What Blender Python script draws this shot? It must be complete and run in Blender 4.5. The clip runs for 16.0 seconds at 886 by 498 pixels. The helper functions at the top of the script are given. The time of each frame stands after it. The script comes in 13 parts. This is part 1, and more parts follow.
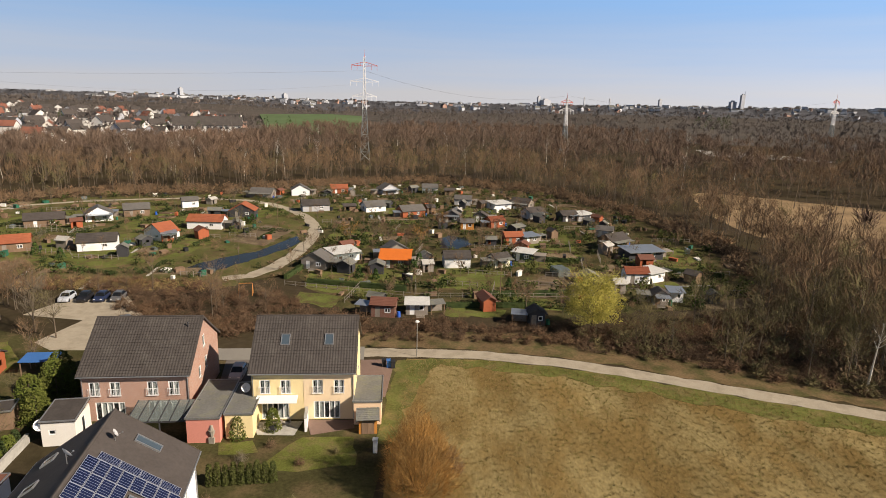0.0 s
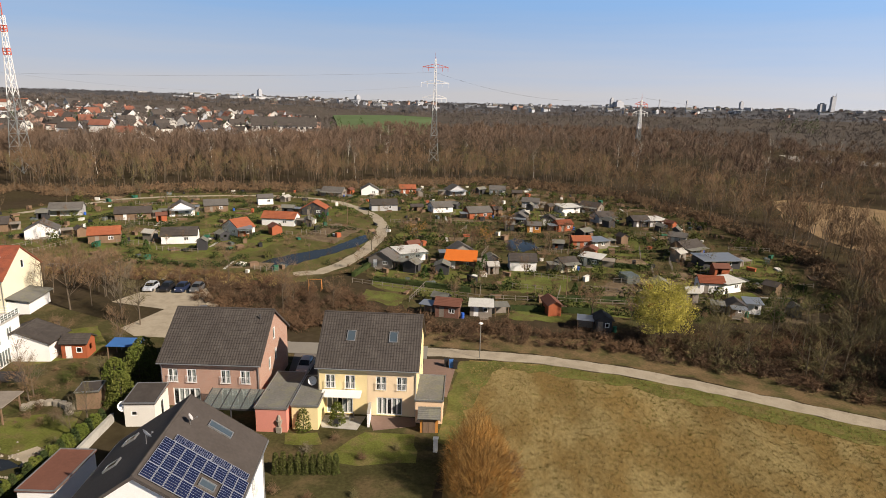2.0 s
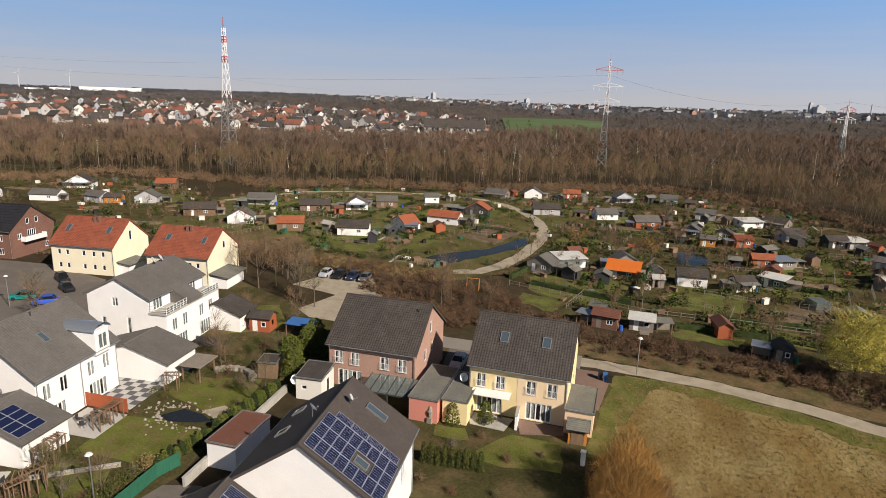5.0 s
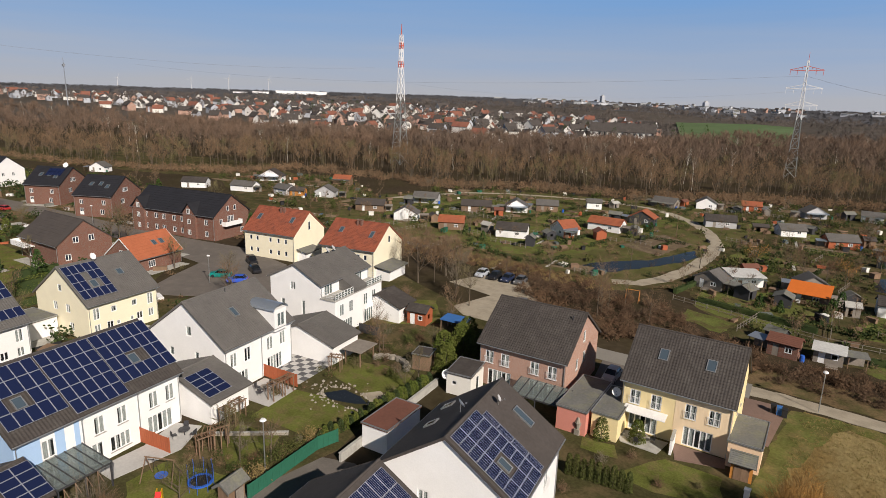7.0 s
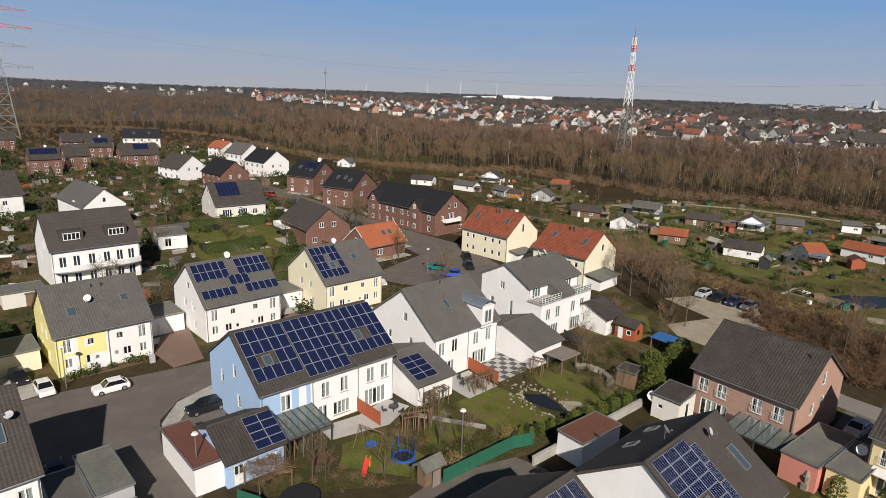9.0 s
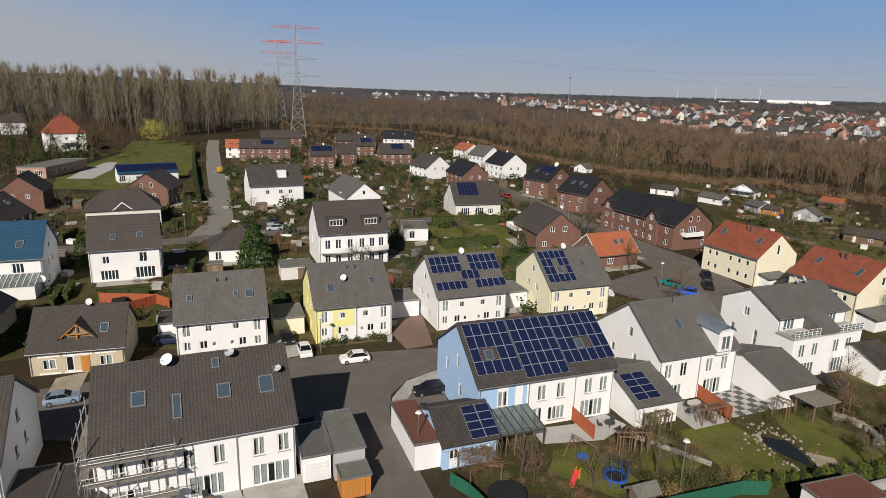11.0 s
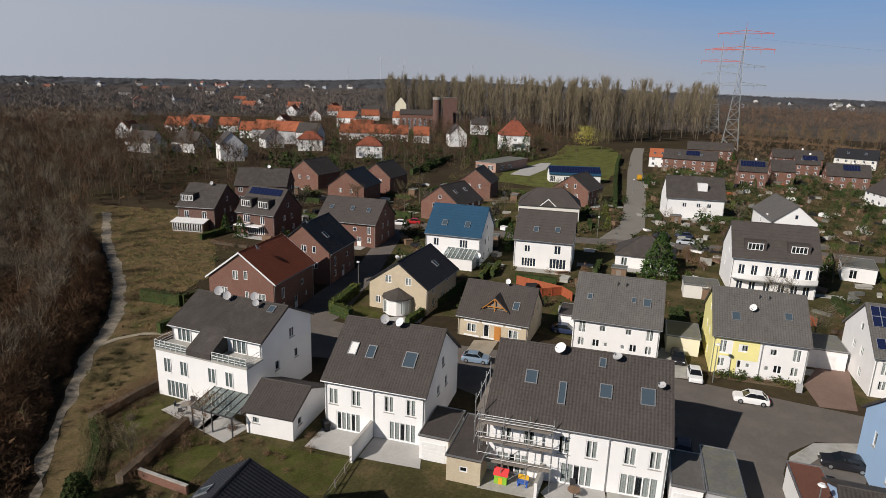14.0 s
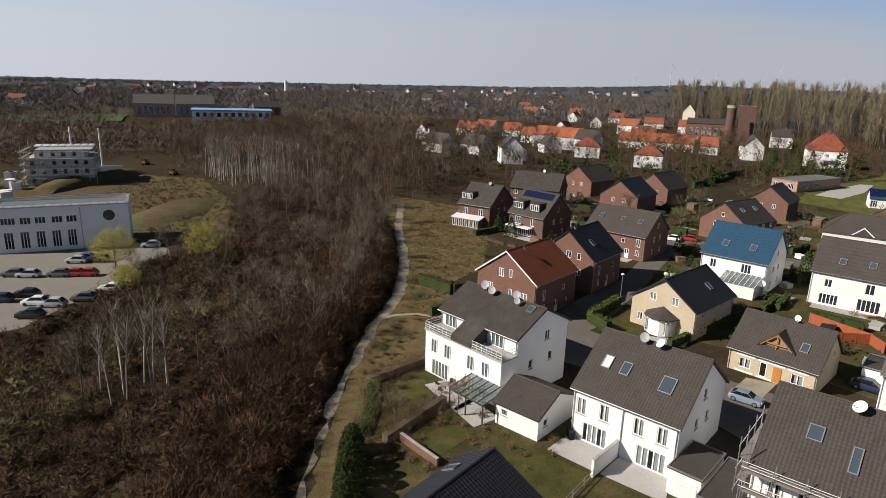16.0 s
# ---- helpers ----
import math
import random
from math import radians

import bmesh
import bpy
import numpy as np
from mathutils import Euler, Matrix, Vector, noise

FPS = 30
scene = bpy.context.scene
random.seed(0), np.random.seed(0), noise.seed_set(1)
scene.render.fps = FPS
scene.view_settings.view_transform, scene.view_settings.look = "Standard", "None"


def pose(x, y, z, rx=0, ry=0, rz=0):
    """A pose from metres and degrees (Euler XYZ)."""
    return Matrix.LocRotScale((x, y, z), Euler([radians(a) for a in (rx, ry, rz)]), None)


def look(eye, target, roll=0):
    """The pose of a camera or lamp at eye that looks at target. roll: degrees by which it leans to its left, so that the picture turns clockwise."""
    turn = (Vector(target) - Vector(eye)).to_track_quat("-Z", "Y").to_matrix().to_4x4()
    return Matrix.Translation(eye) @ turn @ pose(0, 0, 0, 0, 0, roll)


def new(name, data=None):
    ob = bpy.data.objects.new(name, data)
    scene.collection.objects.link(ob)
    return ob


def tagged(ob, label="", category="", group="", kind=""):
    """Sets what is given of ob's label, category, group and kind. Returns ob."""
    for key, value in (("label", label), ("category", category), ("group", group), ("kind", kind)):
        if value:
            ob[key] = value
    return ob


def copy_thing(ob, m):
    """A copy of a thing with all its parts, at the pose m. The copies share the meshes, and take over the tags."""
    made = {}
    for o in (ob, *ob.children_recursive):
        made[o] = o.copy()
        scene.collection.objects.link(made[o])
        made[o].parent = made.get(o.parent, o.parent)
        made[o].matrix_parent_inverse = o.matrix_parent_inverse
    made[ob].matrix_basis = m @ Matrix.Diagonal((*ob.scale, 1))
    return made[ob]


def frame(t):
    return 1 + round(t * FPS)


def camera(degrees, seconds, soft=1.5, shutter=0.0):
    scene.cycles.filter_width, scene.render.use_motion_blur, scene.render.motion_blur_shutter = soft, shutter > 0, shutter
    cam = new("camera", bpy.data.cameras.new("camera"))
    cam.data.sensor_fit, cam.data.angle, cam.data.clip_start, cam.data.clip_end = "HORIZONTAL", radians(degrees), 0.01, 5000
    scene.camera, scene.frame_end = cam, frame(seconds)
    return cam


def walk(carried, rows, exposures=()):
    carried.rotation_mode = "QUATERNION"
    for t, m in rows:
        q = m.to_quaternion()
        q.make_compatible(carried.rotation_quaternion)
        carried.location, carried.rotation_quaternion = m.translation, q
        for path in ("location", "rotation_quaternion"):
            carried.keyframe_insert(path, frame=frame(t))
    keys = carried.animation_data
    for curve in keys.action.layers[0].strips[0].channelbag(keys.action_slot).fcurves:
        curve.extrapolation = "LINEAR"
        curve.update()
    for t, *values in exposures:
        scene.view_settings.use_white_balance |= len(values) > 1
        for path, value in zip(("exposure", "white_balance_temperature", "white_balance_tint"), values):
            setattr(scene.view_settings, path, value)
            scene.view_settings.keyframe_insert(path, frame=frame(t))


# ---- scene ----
cam = camera(71.95, 16.0, soft=0.85)
EYE = (0.0, 0.0, 36.0)  # a hovering drone, turning on the spot
TURNS = [  # seconds, tilt, lean, heading
    (0.0, 76.37, -1.41, 1.88),
    (0.5, 76.37, -1.45, 3.45),
    (1.0, 76.37, -1.52, 5.13),
    (1.5, 76.38, -1.48, 6.54),
    (2.0, 76.35, -1.53, 8.25),
    (2.5, 76.34, -1.53, 10.19),
    (3.0, 76.36, -1.59, 12.57),
    (3.5, 76.32, -1.62, 15.01),
    (4.0, 76.28, -1.67, 17.60),
    (4.5, 76.23, -1.73, 20.47),
    (5.0, 76.18, -1.80, 23.63),
    (5.5, 76.13, -1.85, 27.05),
    (6.0, 76.07, -1.88, 30.74),
    (6.5, 76.02, -1.90, 34.55),
    (7.0, 75.98, -1.81, 38.75),
    (7.5, 75.92, -1.89, 43.52),
    (8.0, 75.80, -1.95, 49.19),
    (8.5, 75.77, -1.94, 54.09),
    (9.0, 75.72, -1.89, 59.06),
    (9.5, 75.65, -1.78, 64.20),
    (10.0, 75.58, -1.68, 69.53),
    (10.5, 75.51, -1.61, 75.10),
    (11.0, 75.48, -1.62, 80.93),
    (11.5, 75.46, -1.69, 86.91),
    (12.0, 75.40, -1.66, 93.46),
    (12.5, 75.33, -1.63, 99.48),
    (13.0, 75.28, -1.70, 105.88),
    (13.5, 75.20, -1.71, 111.98),
    (14.0, 75.16, -1.73, 118.98),
    (14.5, 75.11, -1.77, 125.62),
    (15.0, 75.06, -1.82, 132.38),
    (15.5, 75.04, -1.74, 138.03),
    (16.0, 74.99, -1.70, 144.34),
]
walk(cam, [(t, pose(*EYE, rx, ry, rz)) for t, rx, ry, rz in TURNS],
     exposures=[(0.0, 0.49, 7420, 14), (3.5, 0.4, 7260, 14), (7.0, 0.12, 6800, 13), (11.0, -0.05, 6620, 11), (12.0, -0.1, 6600, 11), (14.0, -0.1, 6480, 12), (16.0, 0.2, 6720, 11)])

# ---- light: clear late-winter sun from the side, pale sky ----
SUN_TO = Vector((0.922, -0.39, 0.66)).normalized()  # towards the sun
world = bpy.data.worlds.new("sky")
scene.world = world
world.use_nodes = True
_n = world.node_tree.nodes
_l = world.node_tree.links
sky = _n.new("ShaderNodeTexSky")
sky.sky_type = "NISHITA"
sky.sun_disc = False
sky.sun_elevation = math.asin(SUN_TO.z)
sky.sun_rotation = math.atan2(SUN_TO.x, SUN_TO.y)
sky.air_density, sky.dust_density, sky.ozone_density = 1.0, 0.25, 2.5
sky.altitude = 120
_n["Background"].inputs["Strength"].default_value = 0.05
# thin pale haze lies over the sky near the horizon, in faint level streaks
_co = _n.new("ShaderNodeTexCoord")
_xyz = _n.new("ShaderNodeSeparateXYZ")
_l.new(_co.outputs["Generated"], _xyz.inputs[0])
_st = _n.new("ShaderNodeMapping")
_st.inputs["Scale"].default_value = (1.2, 1.2, 22)
_l.new(_co.outputs["Generated"], _st.inputs["Vector"])
_no = _n.new("ShaderNodeTexNoise")
_no.inputs["Scale"].default_value = 2.2
_no.inputs["Detail"].default_value = 5
_l.new(_st.outputs["Vector"], _no.inputs["Vector"])
_rise = _n.new("ShaderNodeMath")
_rise.operation = "MULTIPLY_ADD"
_rise.inputs[1].default_value = 0.06
_l.new(_no.outputs["Fac"], _rise.inputs[0])
_l.new(_xyz.outputs["Z"], _rise.inputs[2])
_ramp = _n.new("ShaderNodeValToRGB")
_ramp.color_ramp.interpolation = "EASE"
_e = _ramp.color_ramp.elements
_e[0].position, _e[0].color = 0.02, (0.93, 0.93, 0.93, 1)
_e[1].position, _e[1].color = 0.27, (0.0, 0.0, 0.0, 1)
_m = _e.new(0.18)
_m.color = (0.7, 0.7, 0.7, 1)
_west = _n.new("ShaderNodeVectorMath")
_west.operation = "DOT_PRODUCT"
_west.inputs[1].default_value = Vector((-0.5, -0.87, 0))
_l.new(_co.outputs["Generated"], _west.inputs[0])
_veil = _n.new("ShaderNodeMapRange")
_veil.interpolation_type = "SMOOTHSTEP"
_veil.inputs["From Min"].default_value, _veil.inputs["From Max"].default_value = 0.5, 1.0
_veil.inputs["To Min"].default_value, _veil.inputs["To Max"].default_value = 0.0, 0.09
_l.new(_west.outputs["Value"], _veil.inputs["Value"])
_low = _n.new("ShaderNodeMath")
_low.operation = "SUBTRACT"
_l.new(_rise.outputs[0], _low.inputs[0])
_l.new(_veil.outputs["Result"], _low.inputs[1])
_l.new(_low.outputs[0], _ramp.inputs["Fac"])
_hz = _n.new("ShaderNodeValToRGB")
_h = _hz.color_ramp.elements
_h[0].position, _h[0].color = 0.035, (0.345, 0.375, 0.43, 1)
_h[1].position, _h[1].color = 0.185, (0.165, 0.36, 0.70, 1)
_l.new(_low.outputs[0], _hz.inputs["Fac"])
_gain = _n.new("ShaderNodeVectorMath")
_gain.operation = "SCALE"
# the haze glows towards the sun
_dot = _n.new("ShaderNodeVectorMath")
_dot.operation = "DOT_PRODUCT"
_dot.inputs[1].default_value = SUN_TO
_l.new(_co.outputs["Generated"], _dot.inputs[0])
_glow = _n.new("ShaderNodeMapRange")
_glow.interpolation_type = "SMOOTHSTEP"
_glow.inputs["From Min"].default_value, _glow.inputs["From Max"].default_value = -0.55, 0.6
_glow.inputs["To Min"].default_value, _glow.inputs["To Max"].default_value = 22.5, 31.0
_l.new(_dot.outputs["Value"], _glow.inputs["Value"])
_l.new(_glow.outputs["Result"], _gain.inputs["Scale"])
_l.new(_hz.outputs["Color"], _gain.inputs[0])
_mix = _n.new("ShaderNodeMix")
_mix.data_type = "RGBA"
_l.new(_ramp.outputs["Color"], _mix.inputs["Factor"])
_zen = _n.new("ShaderNodeVectorMath")
_zen.operation = "SCALE"
_zen.inputs["Scale"].default_value = 0.6
_l.new(sky.outputs["Color"], _zen.inputs[0])
_l.new(_zen.outputs["Vector"], _mix.inputs["A"])
_l.new(_gain.outputs["Vector"], _mix.inputs["B"])
_l.new(_mix.outputs["Result"], _n["Background"].inputs["Color"])
sun = new("sun", bpy.data.lights.new("sun", "SUN"))
sun.data.energy = 5.0
sun.data.angle = radians(0.55)
sun.data.color = (1.0, 0.935, 0.84)
sun.matrix_world = look((60, -30, 120), Vector((60, -30, 120)) - SUN_TO)

# ---- materials ----
def surf(name, col, rough=0.8, var=0.2, fine=6.0, coarse=0.35, bump=0.15, bump_scale=30.0, metal=0.0,
         spec=0.3, tint=None, tint_at=0.55, stretch=(1, 1, 1), rand=0.0):
    """A surface with grain and stains at two scales; tint mixes in a second colour in patches."""
    m = bpy.data.materials.new(name)
    m.use_nodes = True
    nt = m.node_tree
    n, l = nt.nodes, nt.links
    b = n["Principled BSDF"]
    b.inputs["Roughness"].default_value = rough
    b.inputs["Metallic"].default_value = metal
    b.inputs["Specular IOR Level"].default_value = spec
    tc = n.new("ShaderNodeTexCoord")
    mp = n.new("ShaderNodeMapping")
    mp.inputs["Scale"].default_value = stretch
    l.new(tc.outputs["Object"], mp.inputs["Vector"])
    def tex(scale, detail=4.0):
        t = n.new("ShaderNodeTexNoise")
        t.inputs["Scale"].default_value = scale
        t.inputs["Detail"].default_value = detail
        t.inputs["Roughness"].default_value = 0.6
        l.new(mp.outputs["Vector"], t.inputs["Vector"])
        return t.outputs["Fac"]
    def math_node(op, a, c):
        k = n.new("ShaderNodeMath")
        k.operation = op
        for i, v in enumerate((a, c)):
            if isinstance(v, (int, float)):
                k.inputs[i].default_value = v
            else:
                l.new(v, k.inputs[i])
        return k.outputs[0]
    f1, f2 = tex(fine), tex(coarse)
    both = math_node("ADD", math_node("MULTIPLY", f1, 0.5), math_node("MULTIPLY", f2, 0.5))
    span = n.new("ShaderNodeMapRange")
    span.inputs["From Min"].default_value, span.inputs["From Max"].default_value = 0.32, 0.68
    span.inputs["To Min"].default_value, span.inputs["To Max"].default_value = 1 - var, 1 + var
    l.new(both, span.inputs["Value"])
    gain = span.outputs["Result"]
    if rand:
        oi = n.new("ShaderNodeObjectInfo")
        gain = math_node("MULTIPLY", gain, math_node("ADD", math_node("MULTIPLY", oi.outputs["Random"], 2 * rand), 1 - rand))
    base = n.new("ShaderNodeMix")
    base.data_type = "RGBA"
    base.inputs["A"].default_value = (*col, 1)
    base.inputs["B"].default_value = (*(tint or col), 1)
    if tint:
        step = n.new("ShaderNodeMapRange")
        step.inputs["From Min"].default_value, step.inputs["From Max"].default_value = tint_at - 0.08, tint_at + 0.08
        l.new(tex(coarse * 1.7, 6.0), step.inputs["Value"])
        l.new(step.outputs["Result"], base.inputs["Factor"])
    else:
        base.inputs["Factor"].default_value = 0
    mul = n.new("ShaderNodeVectorMath")
    mul.operation = "SCALE"
    l.new(base.outputs["Result"], mul.inputs[0])
    l.new(gain, mul.inputs["Scale"])
    l.new(mul.outputs["Vector"], b.inputs["Base Color"])
    if bump:
        bp = n.new("ShaderNodeBump")
        bp.inputs["Strength"].default_value = bump
        bp.inputs["Distance"].default_value = 0.05
        l.new(tex(bump_scale, 3.0), bp.inputs["Height"])
        l.new(bp.outputs["Normal"], b.inputs["Normal"])
    return m


def brickwork(name, col, col2, mortar):
    m = surf(name, col, rough=0.9, var=0.12)
    n, l = m.node_tree.nodes, m.node_tree.links
    b = n["Principled BSDF"]
    tc = n.new("ShaderNodeTexCoord")
    sp = n.new("ShaderNodeSeparateXYZ")
    l.new(tc.outputs["Object"], sp.inputs[0])
    ad = n.new("ShaderNodeMath")
    l.new(sp.outputs["X"], ad.inputs[0])
    l.new(sp.outputs["Y"], ad.inputs[1])
    cb = n.new("ShaderNodeCombineXYZ")
    l.new(ad.outputs[0], cb.inputs["X"])
    l.new(sp.outputs["Z"], cb.inputs["Y"])
    br = n.new("ShaderNodeTexBrick")
    br.inputs["Scale"].default_value = 1.0
    br.inputs["Brick Width"].default_value = 0.25
    br.inputs["Row Height"].default_value = 0.083
    br.inputs["Mortar Size"].default_value = 0.012
    br.inputs["Color1"].default_value = (*col, 1)
    br.inputs["Color2"].default_value = (*col2, 1)
    br.inputs["Mortar"].default_value = (*mortar, 1)
    l.new(cb.outputs[0], br.inputs["Vector"])
    scale = [k for k in n if k.bl_idname == "ShaderNodeVectorMath"][0]
    l.new(br.outputs["Color"], scale.inputs[0])
    return m


M = {}
M["white"] = surf("white_render", (0.81, 0.805, 0.80), 0.9, 0.06, 9, 0.5, 0.1, 60)
M["offwhite"] = surf("offwhite_render", (0.70, 0.68, 0.63), 0.9, 0.08, 9, 0.5, 0.1, 60)
M["cream"] = surf("cream_render", (0.80, 0.745, 0.57), 0.9, 0.06, 9, 0.5, 0.1, 60)
M["yellow"] = surf("yellow_render", (0.81, 0.665, 0.37), 0.9, 0.06, 9, 0.5, 0.1, 60)
M["lemon"] = surf("lemon_render", (0.82, 0.755, 0.33), 0.9, 0.05, 9, 0.5, 0.1, 60)
M["peach"] = surf("peach_render", (0.80, 0.58, 0.40), 0.9, 0.06, 9, 0.5, 0.1, 60)
M["pale_peach"] = surf("pale_peach_render", (0.81, 0.635, 0.43), 0.9, 0.06, 9, 0.5, 0.1, 60)
M["rose"] = surf("rose_render", (0.60, 0.24, 0.19), 0.9, 0.08, 9, 0.5, 0.1, 60)
M["blue"] = surf("pale_blue_render", (0.36, 0.52, 0.74), 0.9, 0.05, 9, 0.5, 0.1, 60)
M["grey"] = surf("grey_render", (0.42, 0.42, 0.43), 0.9, 0.1, 9, 0.5, 0.1, 60)
M["sand_brick"] = brickwork("sand_brick", (0.56, 0.46, 0.315), (0.48, 0.39, 0.26), (0.5, 0.46, 0.38))
M["pink_brick"] = brickwork("pink_brick", (0.42, 0.24, 0.18), (0.36, 0.20, 0.15), (0.42, 0.32, 0.27))
M["red_brick"] = brickwork("red_brick", (0.205, 0.082, 0.055), (0.155, 0.064, 0.045), (0.2, 0.15, 0.125))
M["dark_brick"] = brickwork("dark_brick", (0.15, 0.068, 0.052), (0.115, 0.055, 0.044), (0.145, 0.115, 0.1))
M["tile_grey"] = surf("anthracite_tiles", (0.058, 0.050, 0.046), 0.72, 0.25, 3.0, 0.4, 0.1, 20, tint=(0.07, 0.062, 0.056))
M["tile_brown"] = surf("dark_brown_tiles", (0.069, 0.059, 0.054), 0.75, 0.22, 3.0, 0.4, 0.1, 20)
M["tile_light"] = surf("grey_tiles", (0.118, 0.111, 0.104), 0.7, 0.22, 3.0, 0.4, 0.1, 20)
M["tile_black"] = surf("black_glazed_tiles", (0.024, 0.024, 0.028), 0.48, 0.25, 3.0, 0.4, 0.1, 20, spec=0.3)
M["tile_red"] = surf("red_clay_tiles", (0.255, 0.075, 0.042), 0.8, 0.22, 3.0, 0.4, 0.1, 20, tint=(0.19, 0.06, 0.038))
M["tile_oxide"] = surf("oxide_red_tiles", (0.19, 0.055, 0.028), 0.8, 0.25, 3.0, 0.4, 0.1, 20)
M["tile_settle"] = surf("weathered_orange_tiles", (0.315, 0.1, 0.047), 0.85, 0.3, 0.4, 0.1, 0.1, 20, tint=(0.25, 0.078, 0.042))
M["town_red"] = surf("dull_red_town_tiles", (0.21, 0.085, 0.058), 0.9, 0.3, 0.3, 0.05, 0)
M["tile_orange"] = surf("orange_clay_tiles", (0.37, 0.115, 0.055), 0.8, 0.15, 3.0, 0.4, 0.1, 20)
M["tile_blue"] = surf("blue_glazed_tiles", (0.02, 0.068, 0.125), 0.55, 0.14, 3.0, 0.4, 0.1, 20, spec=0.3)
M["felt"] = surf("roofing_felt", (0.15, 0.15, 0.14), 0.95, 0.2, 4, 0.5, 0.2, 50, tint=(0.17, 0.17, 0.13))
M["felt_red"] = surf("red_brown_roofing", (0.15, 0.064, 0.045), 0.9, 0.15, 4, 0.5, 0.2, 50)
M["zinc"] = surf("zinc_sheet", (0.45, 0.50, 0.56), 0.35, 0.08, 3, 0.5, 0.05, 20, metal=0.7)
M["frame"] = surf("white_plastic", (0.82, 0.82, 0.82), 0.45, 0.03, 5, 1, 0, spec=0.5)
M["dark_frame"] = surf("dark_frame", (0.05, 0.05, 0.055), 0.5, 0.1, 5, 1, 0)
M["metal"] = surf("galvanised_steel", (0.45, 0.46, 0.47), 0.45, 0.1, 5, 1, 0, metal=0.8)
M["pylon_steel"] = surf("weathered_pylon_steel", (0.25, 0.27, 0.27), 0.6, 0.1, 5, 1, 0, metal=0.3)
M["red_metal"] = surf("red_painted_steel", (0.55, 0.10, 0.06), 0.5, 0.1, 5, 1, 0)
M["white_metal"] = surf("white_painted_steel", (0.75, 0.75, 0.75), 0.5, 0.1, 5, 1, 0)
M["alloy"] = surf("pale_alloy", (0.30, 0.32, 0.37), 0.45, 0.05, 5, 1, 0, metal=0.2)
M["wood"] = surf("weathered_wood", (0.20, 0.13, 0.085), 0.85, 0.25, 5, 0.6, 0.2, 30, stretch=(1, 1, 0.2))
M["wood_red"] = surf("red_stained_wood", (0.36, 0.10, 0.045), 0.7, 0.15, 5, 0.6, 0.2, 30, stretch=(4, 4, 0.3))
M["wood_orange"] = surf("orange_stained_wood", (0.50, 0.21, 0.05), 0.6, 0.15, 5, 0.6, 0.2, 30, stretch=(4, 4, 0.3))
M["wood_grey"] = surf("grey_weathered_wood", (0.24, 0.21, 0.18), 0.85, 0.2, 5, 0.6, 0.2, 30)
M["curtain"] = surf("white_curtain", (0.75, 0.74, 0.72), 0.95, 0.1, 8, 2, 0.1, 12)
# next two: grey-blue skyline walls with haze painted into the colour
M["hazed_pale"] = surf("hazed_pale_walls", (0.55, 0.56, 0.58), 0.9, 0.2, 0.2, 0.02, 0)
M["hazed_grey"] = surf("hazed_grey_walls", (0.40, 0.42, 0.46), 0.9, 0.2, 0.2, 0.02, 0)
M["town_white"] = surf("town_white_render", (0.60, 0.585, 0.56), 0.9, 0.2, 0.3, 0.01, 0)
M["asphalt"] = surf("asphalt", (0.134, 0.118, 0.105), 0.92, 0.16, 7, 0.25, 0.15, 60, tint=(0.152, 0.134, 0.118))
M["asphalt_light"] = surf("worn_asphalt", (0.22, 0.205, 0.18), 0.95, 0.12, 5, 0.25, 0.15, 60)
M["gravel"] = surf("gravel", (0.35, 0.305, 0.235), 0.95, 0.15, 9, 0.3, 0.3, 40, tint=(0.29, 0.25, 0.19))
M["paving"] = surf("pale_paving", (0.42, 0.41, 0.395), 0.9, 0.12, 4, 0.4, 0.1, 30)
M["paving_red"] = surf("red_paving", (0.195, 0.13, 0.105), 0.9, 0.15, 4, 0.4, 0.15, 30)
M["slab_dark"] = surf("dark_slab", (0.10, 0.10, 0.105), 0.85, 0.12, 4, 1, 0.1, 30)
M["concrete"] = surf("concrete", (0.40, 0.39, 0.36), 0.9, 0.15, 3, 0.4, 0.15, 30, tint=(0.33, 0.32, 0.29))
M["stone"] = surf("pale_stone", (0.30, 0.27, 0.225), 0.9, 0.2, 6, 1, 0.4, 12)
M["soil"] = surf("bare_soil", (0.135, 0.10, 0.068), 0.95, 0.3, 3, 0.3, 0.5, 15, tint=(0.18, 0.14, 0.09), spec=0.03)
M["dirt"] = surf("churned_earth", (0.115, 0.085, 0.048), 0.95, 0.4, 0.9, 0.06, 0.8, 4, tint=(0.10, 0.10, 0.045), spec=0.03)
M["lawn"] = surf("lawn_grass", (0.112, 0.124, 0.032), 0.95, 0.42, 5, 0.3, 0.5, 25, tint=(0.14, 0.118, 0.05), spec=0.03)
M["allot_grass"] = surf("allotment_grass", (0.09, 0.09, 0.033), 0.95, 0.45, 3, 0.16, 0.6, 18, tint=(0.12, 0.095, 0.048), spec=0.03)
# lawn colour darkened to paint in shade from hedges and houses
M["shade_dark_lawn"] = surf("shade_dark_winter_lawn", (0.068, 0.074, 0.022), 0.95, 0.45, 5, 0.3, 0.5, 25, tint=(0.09, 0.076, 0.034), spec=0.03)
M["plot_lawn"] = surf("plot_grass", (0.115, 0.13, 0.038), 0.95, 0.45, 3, 0.2, 0.5, 25, tint=(0.105, 0.088, 0.04), spec=0.03)
M["rough_grass"] = surf("rough_winter_grass", (0.064, 0.06, 0.026), 0.95, 0.45, 3, 0.16, 0.6, 18, tint=(0.105, 0.08, 0.042), spec=0.03)
M["rig"] = surf("dark_rubber", (0.02, 0.02, 0.022), 0.7, 0.1, 5, 1, 0)
